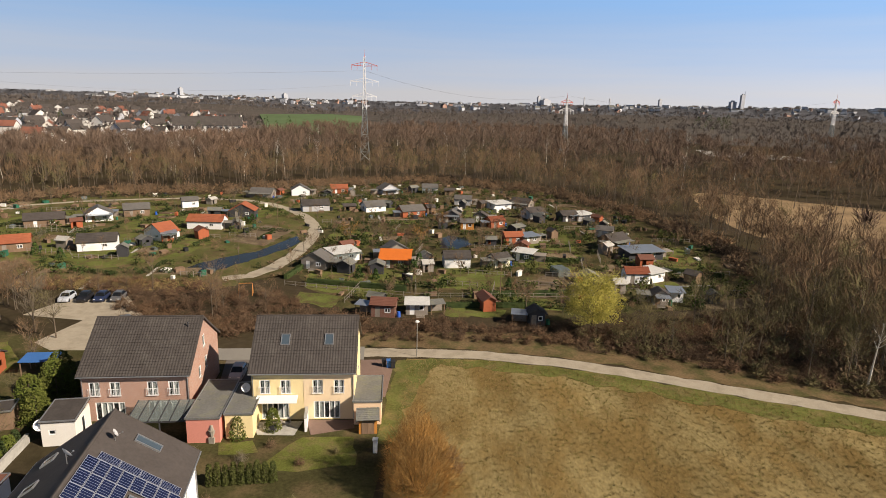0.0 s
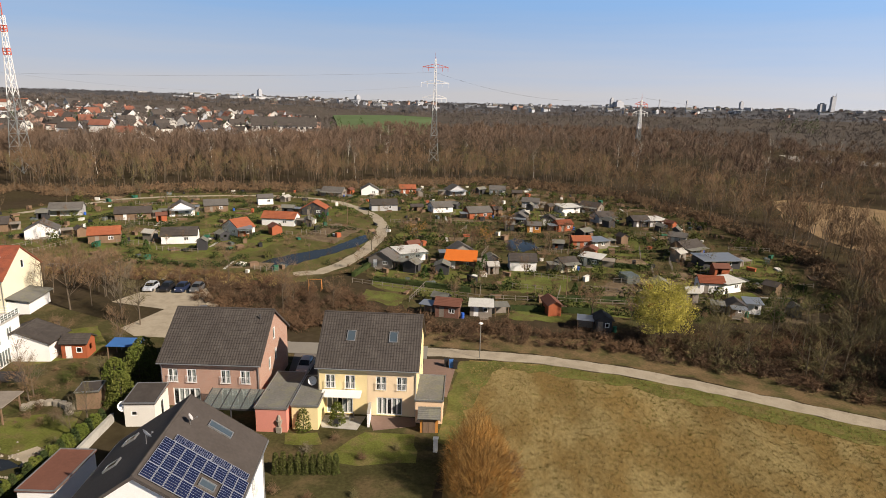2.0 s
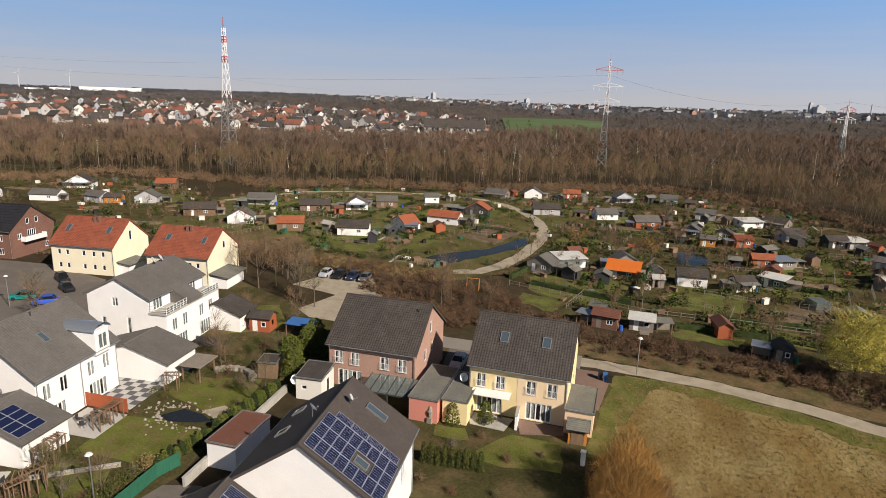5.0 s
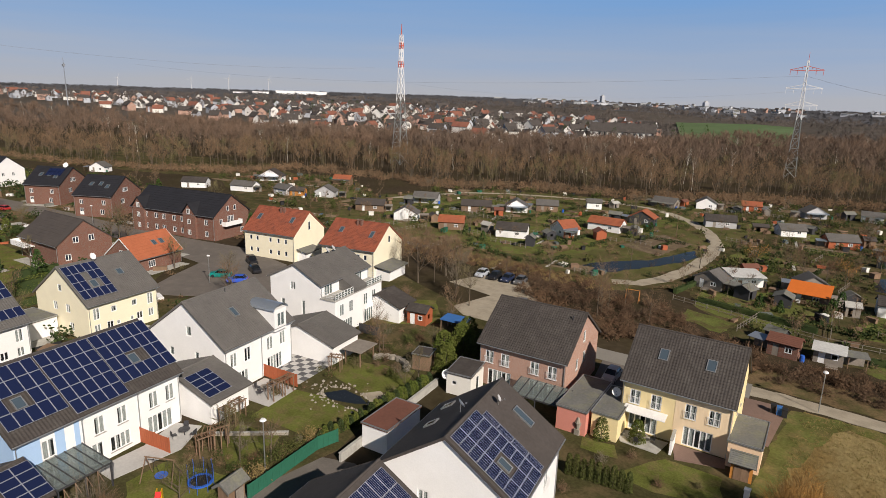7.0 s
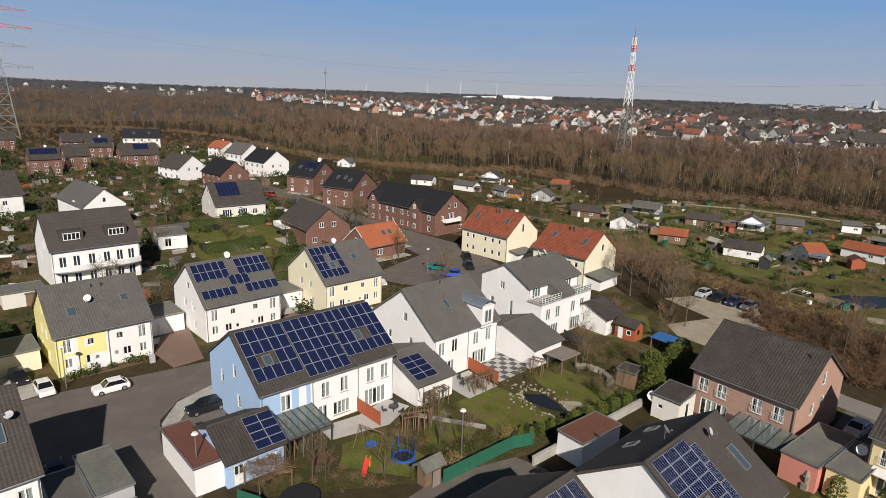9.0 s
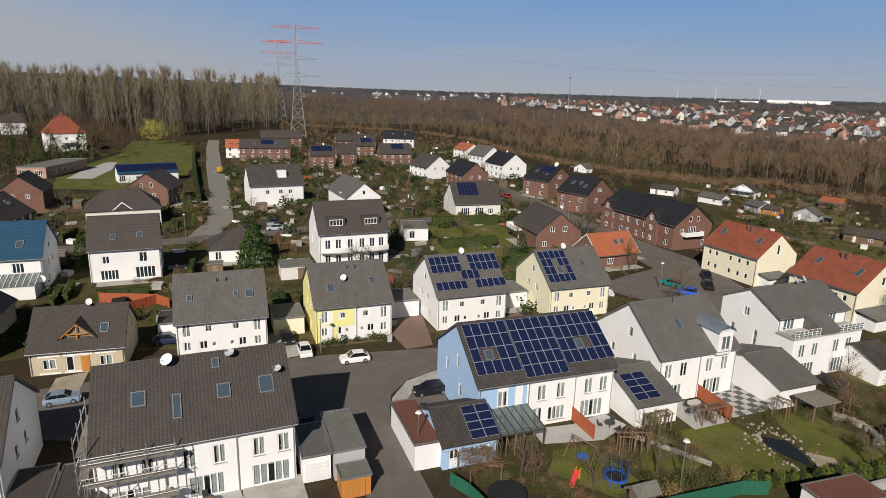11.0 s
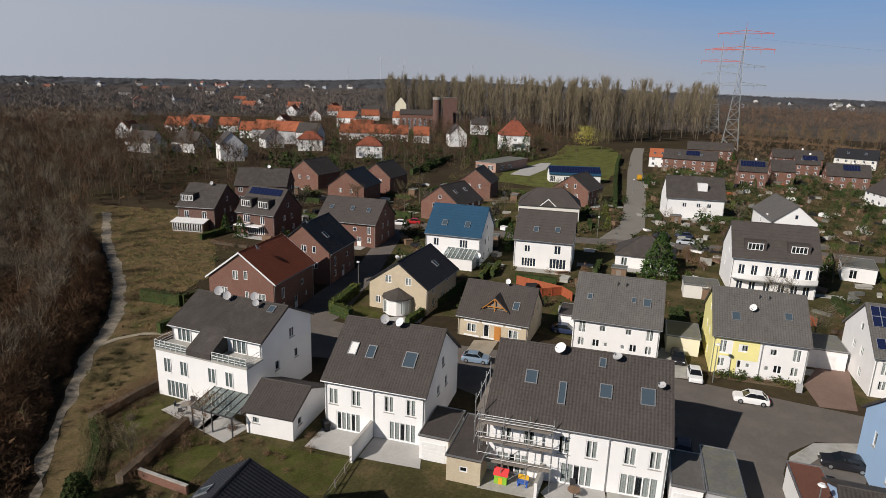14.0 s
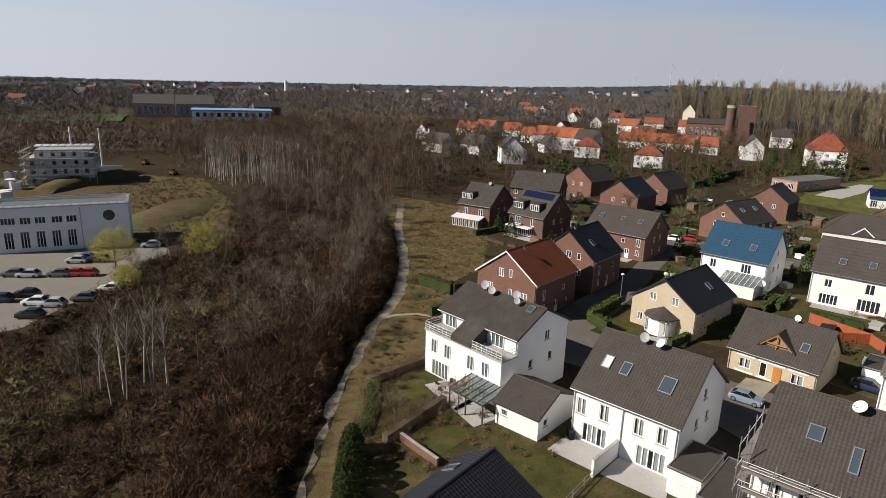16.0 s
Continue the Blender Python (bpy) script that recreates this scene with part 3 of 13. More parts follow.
def house(name, label, x, y, yaw, L, D, he, hr, wall, roof, front=(), back=(), left=(), right=(), tiled=False, category="house",
          gutters=True, group="", side_mats=None, verge="tile"):
    """A gabled house. Openings: (s, z, w, h, kind) with s from the wall's middle to the right as seen from outside.
    kind: w window, f french window with a railing, g glazed garden door, d door, b blind window with a lowered shutter."""
    h = thing(name, label, category, pose(x, y, ground_z(x, y), 0, 0, yaw), group)
    BUILT.append((x, y, yaw, L, D))
    distant = math.hypot(x, y) > 112
    l, d = L - 0.5, D - 0.9
    slope = (hr - he) / (D / 2)
    over = 0.16 * math.hypot(1, slope)
    eave = he + slope * 0.45 - over
    peak = hr - over
    g = Geo()
    sides = (("front", (0, -d / 2), (1, 0), (0, -1), l / 2, front, [(eave, 0), (eave, 0)]),
             ("back", (0, d / 2), (-1, 0), (0, 1), l / 2, back, [(eave, 0), (eave, 0)]),
             ("left", (-l / 2, 0), (0, -1), (-1, 0), d / 2, left, [(peak, slope), (peak, -slope)]),
             ("right", (l / 2, 0), (0, 1), (1, 0), d / 2, right, [(peak, slope), (peak, -slope)]))
    for side, o, u, nrm, half, wins, lines in sides:
        if side in (side_mats or {}):
            k = Geo()
            wall_side(k, o, u, nrm, half, lines, [w[:4] for w in wins], hr)
            part("gable_wall", k.mesh("gable_wall", side_mats[side], weld=True), None, h)
        else:
            wall_side(g, o, u, nrm, half, lines, [w[:4] for w in wins], hr)
    part("wall", g.mesh("wall", wall, weld=True), None, h)
    for side, o, u, nrm, half, wins, lines in sides:
        rz = math.degrees(math.atan2(u[1], u[0]))
        for s, z, w, hh, kind in wins:
            m = pose(o[0] + u[0] * s, o[1] + u[1] * s, z, 0, 0, rz)
            style = {"d": "door", "b": "full"}.get(kind, "plain")
            fr, pa, cu, si = window_meshes(w, hh, style)
            win = part("door" if kind in "dg" else "window", fr, None, h, m=m)
            if distant:
                win.data = glazed(fr, pa)
                continue
            part("pane", pa, None, win).visible_shadow = False
            if kind != "d" and (kind in "gb" or rng.random() < 0.97) and not (distant and kind != "b"):
                part("curtain", cu, None, win)
            if kind in "wb" and math.hypot(x, y) < 80:
                part("sill", si, None, win)
            if kind == "f":
                part("railing", french_rail(w), None, win)
    S = math.hypot(D / 2, hr - he)
    pitch = math.degrees(math.atan2(hr - he, D / 2))
    me = roof_slope(L, S, tiled).mesh("roof_slope", roof)
    part("roof_slope", me, None, h, m=pose(0, 0, hr, pitch, 0, 0))
    part("roof_slope", me, None, h, m=pose(0, 0, hr, 0, 0, 180) @ pose(0, 0, 0, pitch, 0, 0))
    rg = Geo()
    n = max(3, round(L / 0.42))
    for i in range(n):
        x0 = -L / 2 + L * i / n
        rg.tube((x0, 0, hr + 0.03), (x0 + L / n * 1.04, 0, hr + 0.03), 0.115, 0.13, 6)
    tagged(part("ridge", rg, roof, h), kind="stuff")
    for sx in () if distant and verge != "white" else (-1, 1):
        for sy in (-1, 1):
            bg = Geo()
            x0, x1 = sorted((sx * (L / 2 - 0.02), sx * (L / 2 + 0.03)))
            p = [(0, hr - 0.2), (sy * D / 2, he - 0.2), (sy * D / 2, he + 0.09), (0, hr + 0.09)]
            bg.add([(xx, yy, zz) for xx in (x0, x1) for yy, zz in p],
                   [(0, 1, 2, 3), (7, 6, 5, 4), (0, 4, 5, 1), (1, 5, 6, 2), (2, 6, 7, 3), (3, 7, 4, 0)])
            part("bargeboard", bg, M["white_metal"] if verge == "white" else roof, h)
    if gutters:
        for sy in (-1, 1):
            yy = sy * (D / 2 + 0.06)
            part("gutter", Geo().tube((-L / 2, yy, he - 0.06), (L / 2, yy, he - 0.06), 0.075, n=6), M["metal"], h)
        for xx in (-l / 2 + 0.15, l / 2 - 0.15):
            dg = Geo().tube((xx, -D / 2 - 0.02, he - 0.1), (xx, -d / 2 - 0.08, he - 0.55), 0.05, n=5).tube((xx, -d / 2 - 0.08, he - 0.55), (xx, -d / 2 - 0.08, 0.1), 0.05, n=5)
            part("downpipe", dg, M["metal"], h)
    h["L"], h["D"], h["he"], h["hr"] = L, D, he, hr
    HOMES[(x, y)] = h
    return h


def on_roof(h, s, q, side="front", lift=0.09):
    """Pose on a slope: s along the ridge from the middle, q metres down from the ridge."""
    pitch = math.degrees(math.atan2(h["hr"] - h["he"], h["D"] / 2))
    base = pose(0, 0, h["hr"], 0, 0, 0 if side == "front" else 180)
    return base @ pose(0, 0, 0, pitch, 0, 0) @ pose(s, -q, lift)


ROOF_MESH = {}


def roof_window(h, s, q, w=0.8, l=1.2, side="front", blind=False):
    key = ("rw", w, l, blind)
    if key not in ROOF_MESH:
        f, p = Geo(), Geo()
        f.box(-w / 2 - 0.09, -l - 0.09, -0.03, -w / 2, 0.09, 0.1).box(w / 2, -l - 0.09, -0.03, w / 2 + 0.09, 0.09, 0.1)
        f.box(-w / 2, -l - 0.09, -0.03, w / 2, -l, 0.1).box(-w / 2, 0, -0.03, w / 2, 0.09, 0.1)
        p.box(-w / 2, -l, 0.02, w / 2, 0, 0.06)
        ROOF_MESH[key] = f.mesh("roof_window", M["metal"]), p.mesh("pane", M["curtain"] if blind else M["roof_glass"])
    f, p = ROOF_MESH[key]
    win = part("roof_window", f, None, h, m=on_roof(h, s, q, side))
    part("pane", p, None, win, "drawn white blind" if blind else "")


def dish(parent, m, r=0.42, mat=None):
    """A satellite dish on a short mast; it looks along -y of m, tilted up."""
    key = ("dish", r, mat.name if mat else "")
    if key not in ROOF_MESH:
        d, p = Geo(), Geo()
        n, rings = 14, 4
        rot = Matrix.Rotation(radians(-28), 4, "X")
        v = [tuple(rot @ Vector((0, 0.12, 0)) + Vector((0, -0.12, 0.75)))]
        for k in range(1, rings + 1):
            q = r * k / rings
            for i in range(n):
                a = 2 * math.pi * i / n
                v.append(tuple(rot @ Vector((q * math.cos(a), 0.12 - 0.3 * q * q / r, q * math.sin(a) * 1.08)) + Vector((0, -0.12, 0.75))))
        f = [(0, 1 + i, 1 + (i + 1) % n) for i in range(n)]
        for k in range(rings - 1):
            a0 = 1 + k * n
            f += [(a0 + i, a0 + n + i, a0 + n + (i + 1) % n, a0 + (i + 1) % n) for i in range(n)]
        d.add(v, f)
        p.tube((0, 0, -0.1), (0, 0, 0.8), 0.03, n=6).tube((0, -0.1, 0.42), (0, -0.55, 0.62), 0.015, n=4).box(-0.05, -0.6, 0.58, 0.05, -0.5, 0.68)
        ROOF_MESH[key] = d.mesh("satellite_dish", mat or M["frame"], True), p.mesh("mast", M["metal"])
    d, p = ROOF_MESH[key]
    ob = part("satellite_dish", d, None, parent, m=m)
    part("mast", p, None, ob)


def roof_vent(h, s, q, side="front"):
    if "vent" not in ROOF_MESH:
        g = Geo().tube((0, 0, -0.1), (0, 0, 0.45), 0.07, n=7).tube((0, 0, 0.45), (0, 0, 0.56), 0.12, 0.06, 7)
        ROOF_MESH["vent"] = g.mesh("vent_pipe", M["dark_frame"])
    m = on_roof(h, s, q, side)
    part("vent_pipe", ROOF_MESH["vent"], None, h, m=Matrix.Translation(m.translation))


def solar(h, s0, q0, cols, rows, w=1.0, l=1.62, skip=(), side="front", gap=0.03, cells=False):
    """Solar panels on a slope, from the corner s0, q0 (left, upper)."""
    key = ("pv", w, l, cells)
    if key not in ROOF_MESH:
        g, f = Geo(), Geo()
        e = 0.032
        g.box(e, -l + e, 0, w - e, -e, 0.045)
        f.box(0, -l, 0, e, 0, 0.055).box(w - e, -l, 0, w, 0, 0.055).box(e, -l, 0, w - e, -l + e, 0.055).box(e, -e, 0, w - e, 0, 0.055)
        for i in range(1, 6 if cells else 1):
            f.box(w * i / 6 - 0.008, -l + e, 0.04, w * i / 6 + 0.008, -e, 0.05)
        ROOF_MESH[key] = g.mesh("solar_panel", M["pv"]), f.mesh("panel_frame", M["alloy"])
    g, f = ROOF_MESH[key]
    for j in range(rows):
        for i in range(cols):
            if (i, j) in skip:
                continue
            p = part("solar_panel", g, None, h, m=on_roof(h, s0 + i * (w + gap), q0 + j * (l + gap), side, 0.16))
            if math.hypot(h.location.x, h.location.y) < 140:
                part("panel_frame", f, None, p)


def hip_house(name, label, x, y, yaw, L, D, he, hr, wall, roof, wins=(), category="house", group="", ridge=None):
    """A house under a hipped roof; wins: (side, s, z, w, h, kind)."""
    h = thing(name, label, category, pose(x, y, ground_z(x, y), 0, 0, yaw), group)
    BUILT.append((x, y, yaw, L, D))
    l, d = L - 0.8, D - 0.8
    g = Geo()
    for side, o, u, nrm, half in (("front", (0, -d / 2), (1, 0), (0, -1), l / 2), ("back", (0, d / 2), (-1, 0), (0, 1), l / 2),
                                  ("left", (-l / 2, 0), (0, -1), (-1, 0), d / 2), ("right", (l / 2, 0), (0, 1), (1, 0), d / 2)):
        mine = [w[1:] for w in wins if w[0] == side]
        wall_side(g, o, u, nrm, half, [(he, 0), (he, 0)], [w[:4] for w in mine], he)
        for s, z, w, hh, kind in mine:
            fr, pa, cu, si = window_meshes(w, hh, {"d": "door", "b": "full"}.get(kind, "plain"))
            win = part("window", fr, None, h, m=pose(o[0] + u[0] * s, o[1] + u[1] * s, z, 0, 0, math.degrees(math.atan2(u[1], u[0]))))
            part("pane", pa, None, win)
            part("curtain", cu, None, win)
    part("wall", g.mesh("wall", wall, weld=True), None, h)
    r = (L - D) / 2 if ridge is None else ridge
    a, b = L / 2, D / 2
    e = [(-a, -b, he), (a, -b, he), (a, b, he), (-a, b, he)]
    t = [(-r, 0, hr), (r, 0, hr)]
    rf = Geo()
    rf.face(e[0], e[1], t[1], t[0]).face(e[1], e[2], t[1]).face(e[2], e[3], t[0], t[1]).face(e[3], e[0], t[0])
    low = [(px, py, pz - 0.2) for px, py, pz in e]
    for i in range(4):
        rf.face(low[i], low[(i + 1) % 4], e[(i + 1) % 4], e[i])
    rf.face(*reversed(low))
    part("roof", rf, roof, h)
    cap = Geo().tube(t[0], t[1], 0.12, n=6)
    for i, k in ((0, 0), (1, 1), (2, 1), (3, 0)):
        cap.tube(e[i], t[k], 0.1, n=5)
    part("ridge", cap, roof, h)
    return h


def flat_box(name, label, x, y, yaw, w, d, hgt, wall, roof, category="garage", door=None, wins=(), over=0.12, lean=0.0, group=""):
    """A small flat-roofed building: walls, a roof slab with an edge, a door, windows as (side, s, z, w, h)."""
    h = thing(name, label, category, pose(x, y, ground_z(x, y), 0, 0, yaw), group)
    g = Geo()
    for side, o, u, nrm, half in (("front", (0, -d / 2), (1, 0), (0, -1), w / 2), ("back", (0, d / 2), (-1, 0), (0, 1), w / 2),
                                  ("left", (-w / 2, 0), (0, -1), (-1, 0), d / 2), ("right", (w / 2, 0), (0, 1), (1, 0), d / 2)):
        mine = [k[1:] for k in wins if k[0] == side]
        wall_side(g, o, u, nrm, half, [(hgt, 0), (hgt, 0)], [k[:4] for k in mine], hgt, 0.2)
        for s, z, ww, hh, *_ in mine:
            fr, pa, cu, si = window_meshes(ww, hh, "plain")
            win = part("window", fr, None, h, m=pose(o[0] + u[0] * s, o[1] + u[1] * s, z, 0, 0, math.degrees(math.atan2(u[1], u[0]))))
            part("pane", pa, None, win)
    part("wall", g.mesh("wall", wall, weld=True), None, h)
    BUILT.append((x, y, yaw, w, d))
    a, b = w / 2 + over, d / 2 + over
    r = Geo().prism([(-a, -b), (a, -b), (a, b), (-a, b)], lambda px, py: hgt + 0.004 + lean * (py + b), lambda px, py: hgt + 0.16 + lean * (py + b))
    part("roof", r, roof, h)
    e = Geo()
    t = 0.09
    for x0, y0, x1, y1 in ((-a - 0.003, -b - 0.003, a + 0.003, -b + t), (-a - 0.003, b - t, a + 0.003, b + 0.003), (-a - 0.003, -b + t, -a + t, b - t), (a - t, -b + t, a + 0.003, b - t)):
        e.prism([(x0, y0), (x1, y0), (x1, y1), (x0, y1)], lambda px, py: hgt + 0.1 + lean * (py + b), lambda px, py: hgt + 0.24 + lean * (py + b))
    part("roof_edge", e, M["metal"], h)
    if door:
        side, s, dw, dh, mat = door
        g = Geo().box(-dw / 2, -0.06, 0.02, dw / 2, 0.0, dh)
        for i in range(1, 5):
            g.box(-dw / 2, -0.075, dh * i / 5 - 0.012, dw / 2, -0.06, dh * i / 5 + 0.012)
        rz = {"front": 0, "back": 180, "left": -90, "right": 90}[side]
        o = {"front": (s, -d / 2), "back": (-s, d / 2), "left": (-w / 2, -s), "right": (w / 2, s)}[side]
        part("door", g, mat, h, m=pose(o[0], o[1], 0, 0, 0, rz))
    return h


def strip(pts, half):
    """An outline along a middle line."""
    p = [Vector((x, y)) for x, y in pts]
    lft, rgt = [], []
    for i, c in enumerate(p):
        d = (p[min(i + 1, len(p) - 1)] - p[max(i - 1, 0)]).normalized()
        nrm = Vector((-d.y, d.x))
        w = half[i] if isinstance(half, (list, tuple)) else half
        lft.append(tuple(c + nrm * w))
        rgt.append(tuple(c - nrm * w))
    return rgt + lft[::-1]


def sheet(name, pts, mat, label, category, z=0.03, kind="structure", wobble=0.0, step=1.5):
    """A ground surface as a thin slab, with an uneven edge where it is not built."""
    if category in ("road", "path", "pond", "pavement", "car park", "terrace"):
        PAVED.append(pts)
    q = []
    for (ax, ay), (bx, by) in zip(pts, pts[1:] + pts[:1]):
        n = max(1, int(math.hypot(bx - ax, by - ay) / step)) if wobble else 1
        for i in range(n):
            k = i / n
            q.append((ax + (bx - ax) * k + (rng.normal() * wobble if wobble else 0), ay + (by - ay) * k + (rng.normal() * wobble if wobble else 0)))
    area = sum(a[0] * b[1] - b[0] * a[1] for a, b in zip(q, q[1:] + q[:1]))
    if area < 0:
        q = q[::-1]
    g = Geo().prism(q, -0.3, z)
    me = g.mesh(name, mat)
    bm = bmesh.new()
    bm.from_mesh(me)
    bmesh.ops.triangulate(bm, faces=[f for f in bm.faces if len(f.verts) > 4])
    bm.to_mesh(me)
    bm.free()
    ob = new(name, me)
    return tagged(ob, label, category, "", kind)

# ---- the land ----
def land():
    rad = [0, 12, 25, 40, 60, 80, 100, 130, 160, 200, 250, 300, 360, 430, 500, 580, 670, 770, 880, 1000, 1150, 1300, 1500, 1750, 2000, 2300, 2650, 3050, 3500, 4000, 4500, 4850]
    n = 180
    az = np.linspace(0, 2 * np.pi, n, endpoint=False)
    v = [(0.0, 0.0, 0.0)]
    for r in rad[1:]:
        x, y = -r * np.sin(az), r * np.cos(az)
        v += list(zip(x.tolist(), y.tolist(), terrain(x, y).tolist()))
    f = [(0, 1 + i, 1 + (i + 1) % n) for i in range(n)]
    for k in range(len(rad) - 2):
        a = 1 + k * n
        f += [(a + i, a + n + i, a + n + (i + 1) % n, a + (i + 1) % n) for i in range(n)]
    g = Geo()
    g.v, g.f = v, f
    mat = surf("winter_ground", (0.052, 0.042, 0.024), 0.95, 0.35, 0.8, 0.03, 0.6, 6, tint=(0.055, 0.042, 0.028), tint_at=0.5, spec=0.02)
    ob = solo("ground", g, mat, "rough winter ground with grass and leaf litter", "ground", kind="structure", smooth=True)
    # far land: paler past 700 m, haze-grey painted in past 1700 m
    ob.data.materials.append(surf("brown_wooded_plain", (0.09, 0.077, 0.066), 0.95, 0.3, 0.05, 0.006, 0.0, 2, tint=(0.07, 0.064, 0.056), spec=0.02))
    ob.data.materials.append(surf("hazed_wooded_plain", (0.104, 0.104, 0.112), 0.95, 0.2, 0.05, 0.006, 0.0, 2, tint=(0.088, 0.09, 0.098), spec=0.02))
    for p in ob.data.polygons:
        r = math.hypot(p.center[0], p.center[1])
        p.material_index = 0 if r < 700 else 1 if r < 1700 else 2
    return ob


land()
MEADOW = [(-6.8, 61), (-7, 81), (3.5, 81.6), (15, 79.5), (26, 76.3), (36, 72.6), (45.6, 69.6), (57, 65.5), (75, 55), (85, 30), (60, 5), (20, 15), (4, 28), (-6, 42)]
sheet("meadow", MEADOW, surf("dry_meadow", (0.236, 0.184, 0.085), 0.95, 0.42, 4.0, 0.11, 0.35, 9, tint=(0.175, 0.118, 0.045), tint_at=0.5, stretch=(0.9, 0.4, 1), spec=0.03),
      "dry straw-coloured meadow beside the gravel path", "meadow", 0.02)
sheet("path", strip([(-16, 82.6), (-5, 83.2), (3.5, 83.3), (15.4, 81.5), (26.4, 78.1), (36.7, 74.5), (46.4, 71.3), (54, 68.8), (75, 61), (110, 46)], 1.45), M["gravel"],
      "pale gravel path along the meadow", "path", 0.05, wobble=0.12)
sheet("meadow_edge", strip([(-3, 80.4), (3.5, 80.2), (15, 78.2), (26, 74.8), (36, 71.2), (45.6, 68), (54, 65.4), (75, 57.5)], [1.2, 1.5, 1.8, 2.2, 2.4, 2.4, 2.6, 3]), surf("green_edge", (0.115, 0.12, 0.035), 0.95, 0.4, 3, 0.25, 0.4, 14, tint=(0.16, 0.13, 0.055), spec=0.03), "greener grass strip beside the gravel path", "grass", 0.032, wobble=0.4)
sheet("meadow_side", [(-8.4, 59), (-8.4, 80.9), (-2, 80.9), (-4.4, 74), (-5.6, 66), (-5.6, 58)], surf("green_side", (0.105, 0.112, 0.035), 0.95, 0.4, 3, 0.25, 0.4, 14, tint=(0.15, 0.125, 0.052), spec=0.03), "greener grass between the houses and the meadow", "grass", 0.036, wobble=0.4)
sheet("path_verge", [(-16, 84.5), (3.5, 85.2), (15.4, 83.4), (26.4, 80), (36.7, 76.4), (46.4, 73.2), (54, 70.7), (75, 63), (110, 48), (112, 54), (80, 67), (57, 77), (46, 80.5), (32, 86), (17, 91), (8, 92.5), (-6, 91.6), (-14, 90.6)], M["verge"], "dry brown grass verge of the gravel path", "grass", 0.03, wobble=0.3)
sheet("lane", [(-52, 80), (-34, 78.2), (-13, 80.2), (-13.6, 84.8), (-34, 82.2), (-52, 85)], M["asphalt_light"], "worn grey lane behind the two detached houses", "road", 0.06)
sheet("parking_bay", [(-71.5, 93), (-69.5, 101.5), (-60, 104.2), (-52.5, 95), (-50.5, 85), (-52, 80), (-58, 79.5), (-62, 82), (-60.5, 91.5)], M["gravel"],
      "worn parking area at the end of the lane", "road", 0.05)
sheet("allotment_path", strip([(-47.5, 116.8), (-43, 119.6), (-40, 126.6), (-38.5, 139.3), (-38.7, 154.4), (-41, 169.5), (-46.8, 183.5), (-56, 197), (-66.5, 207), (-76, 212.5),
                               (-96, 214), (-112, 208), (-127, 201), (-139, 191), (-144, 178), (-150, 160)], [1.7] * 9 + [1.3] * 7), M["gravel"],
      "pale gravel path curving through the allotments", "path", 0.06, wobble=0.15)
ALLOT = [(-46, 112), (-34, 122), (-20, 100), (6, 102), (14, 99), (30, 104), (44, 108), (56, 114), (63, 130), (65, 152), (60, 187), (47, 221), (27, 252), (-20, 268),
         (-58, 250), (-84, 226), (-108, 218), (-136, 208), (-150, 185), (-158, 160), (-200, 185), (-238, 170), (-232, 140), (-165, 120), (-120, 108), (-86, 108), (-66, 112)]
LAWNY = [(-44, 112), (-40, 150), (-36, 200), (-60, 236), (-110, 216), (-140, 205), (-156, 160), (-140, 118), (-86, 108)]
sheet("allotment_ground", ALLOT, M["rough_grass"], "rough grass of the allotment gardens", "grass", 0.02, wobble=0.6)
sheet("allotment_ground", LAWNY, M["allot_grass"], "grass of the open allotment plots inside the curving path", "grass", 0.027, wobble=0.6)
sheet("water", [(-58.6, 121.4), (-56.8, 128.3), (-52.8, 134.4), (-48.2, 139.4), (-45.8, 148.6), (-43.4, 157.4), (-40.4, 152), (-41.2, 146.3), (-44.2, 137.6), (-47.5, 130.6), (-50.2, 124), (-53.2, 119.8)],
      M["water"], "dark blue water of a long narrow pond", "pond", 0.06, wobble=0.2)
sheet("water", [(-5.9, 159), (-2.8, 164), (1.7, 162.4), (3.2, 153.6), (-0.3, 148.5), (-4.4, 149.8)], M["water"], "small dark pond among the allotments", "pond", 0.06, wobble=0.3)
for pts in ([(-104, 120), (-88, 116), (-74, 122), (-63, 134), (-62, 150), (-80, 158), (-100, 150)], [(-92, 160), (-70, 160), (-58, 172), (-75, 190), (-100, 186)],
            [(-130, 130), (-110, 124), (-106, 145), (-118, 160), (-136, 150)], [(-30, 112), (-14, 108), (-8, 124), (-20, 132), (-32, 126)],
            [(-6, 116), (8, 114), (10, 130), (-4, 131)], [(8, 105), (20, 104), (21, 110), (9, 112)], [(12, 134), (26, 132), (30, 146), (16, 152)],
            [(18, 152), (30, 150), (32, 172), (20, 180)], [(40, 132), (58, 134), (58, 158), (42, 156)], [(36, 112), (54, 118), (56, 128), (40, 124)],
            [(-24, 180), (-14, 178), (-12, 205), (-26, 206)], [(-40, 196), (-30, 196), (-30, 220), (-44, 220)], [(2, 190), (14, 188), (12, 214), (-2, 212)],
            [(-30, 104), (-22, 102), (-20, 108), (-30, 110)], [(-2, 99), (8, 100), (9, 104), (-2, 105)], [(-180, 150), (-166, 140), (-158, 150), (-172, 164)],
            [(-124, 166), (-104, 164), (-96, 196), (-124, 190)], [(-140, 152), (-126, 156), (-128, 176), (-142, 172)], [(-84, 192), (-62, 180), (-52, 196), (-66, 210)], [(-36, 150), (-24, 146), (-20, 164), (-34, 168)]):
    sheet("lawn", pts, M["plot_lawn"], "bright green lawn of an allotment plot", "lawn", 0.035, wobble=0.35)
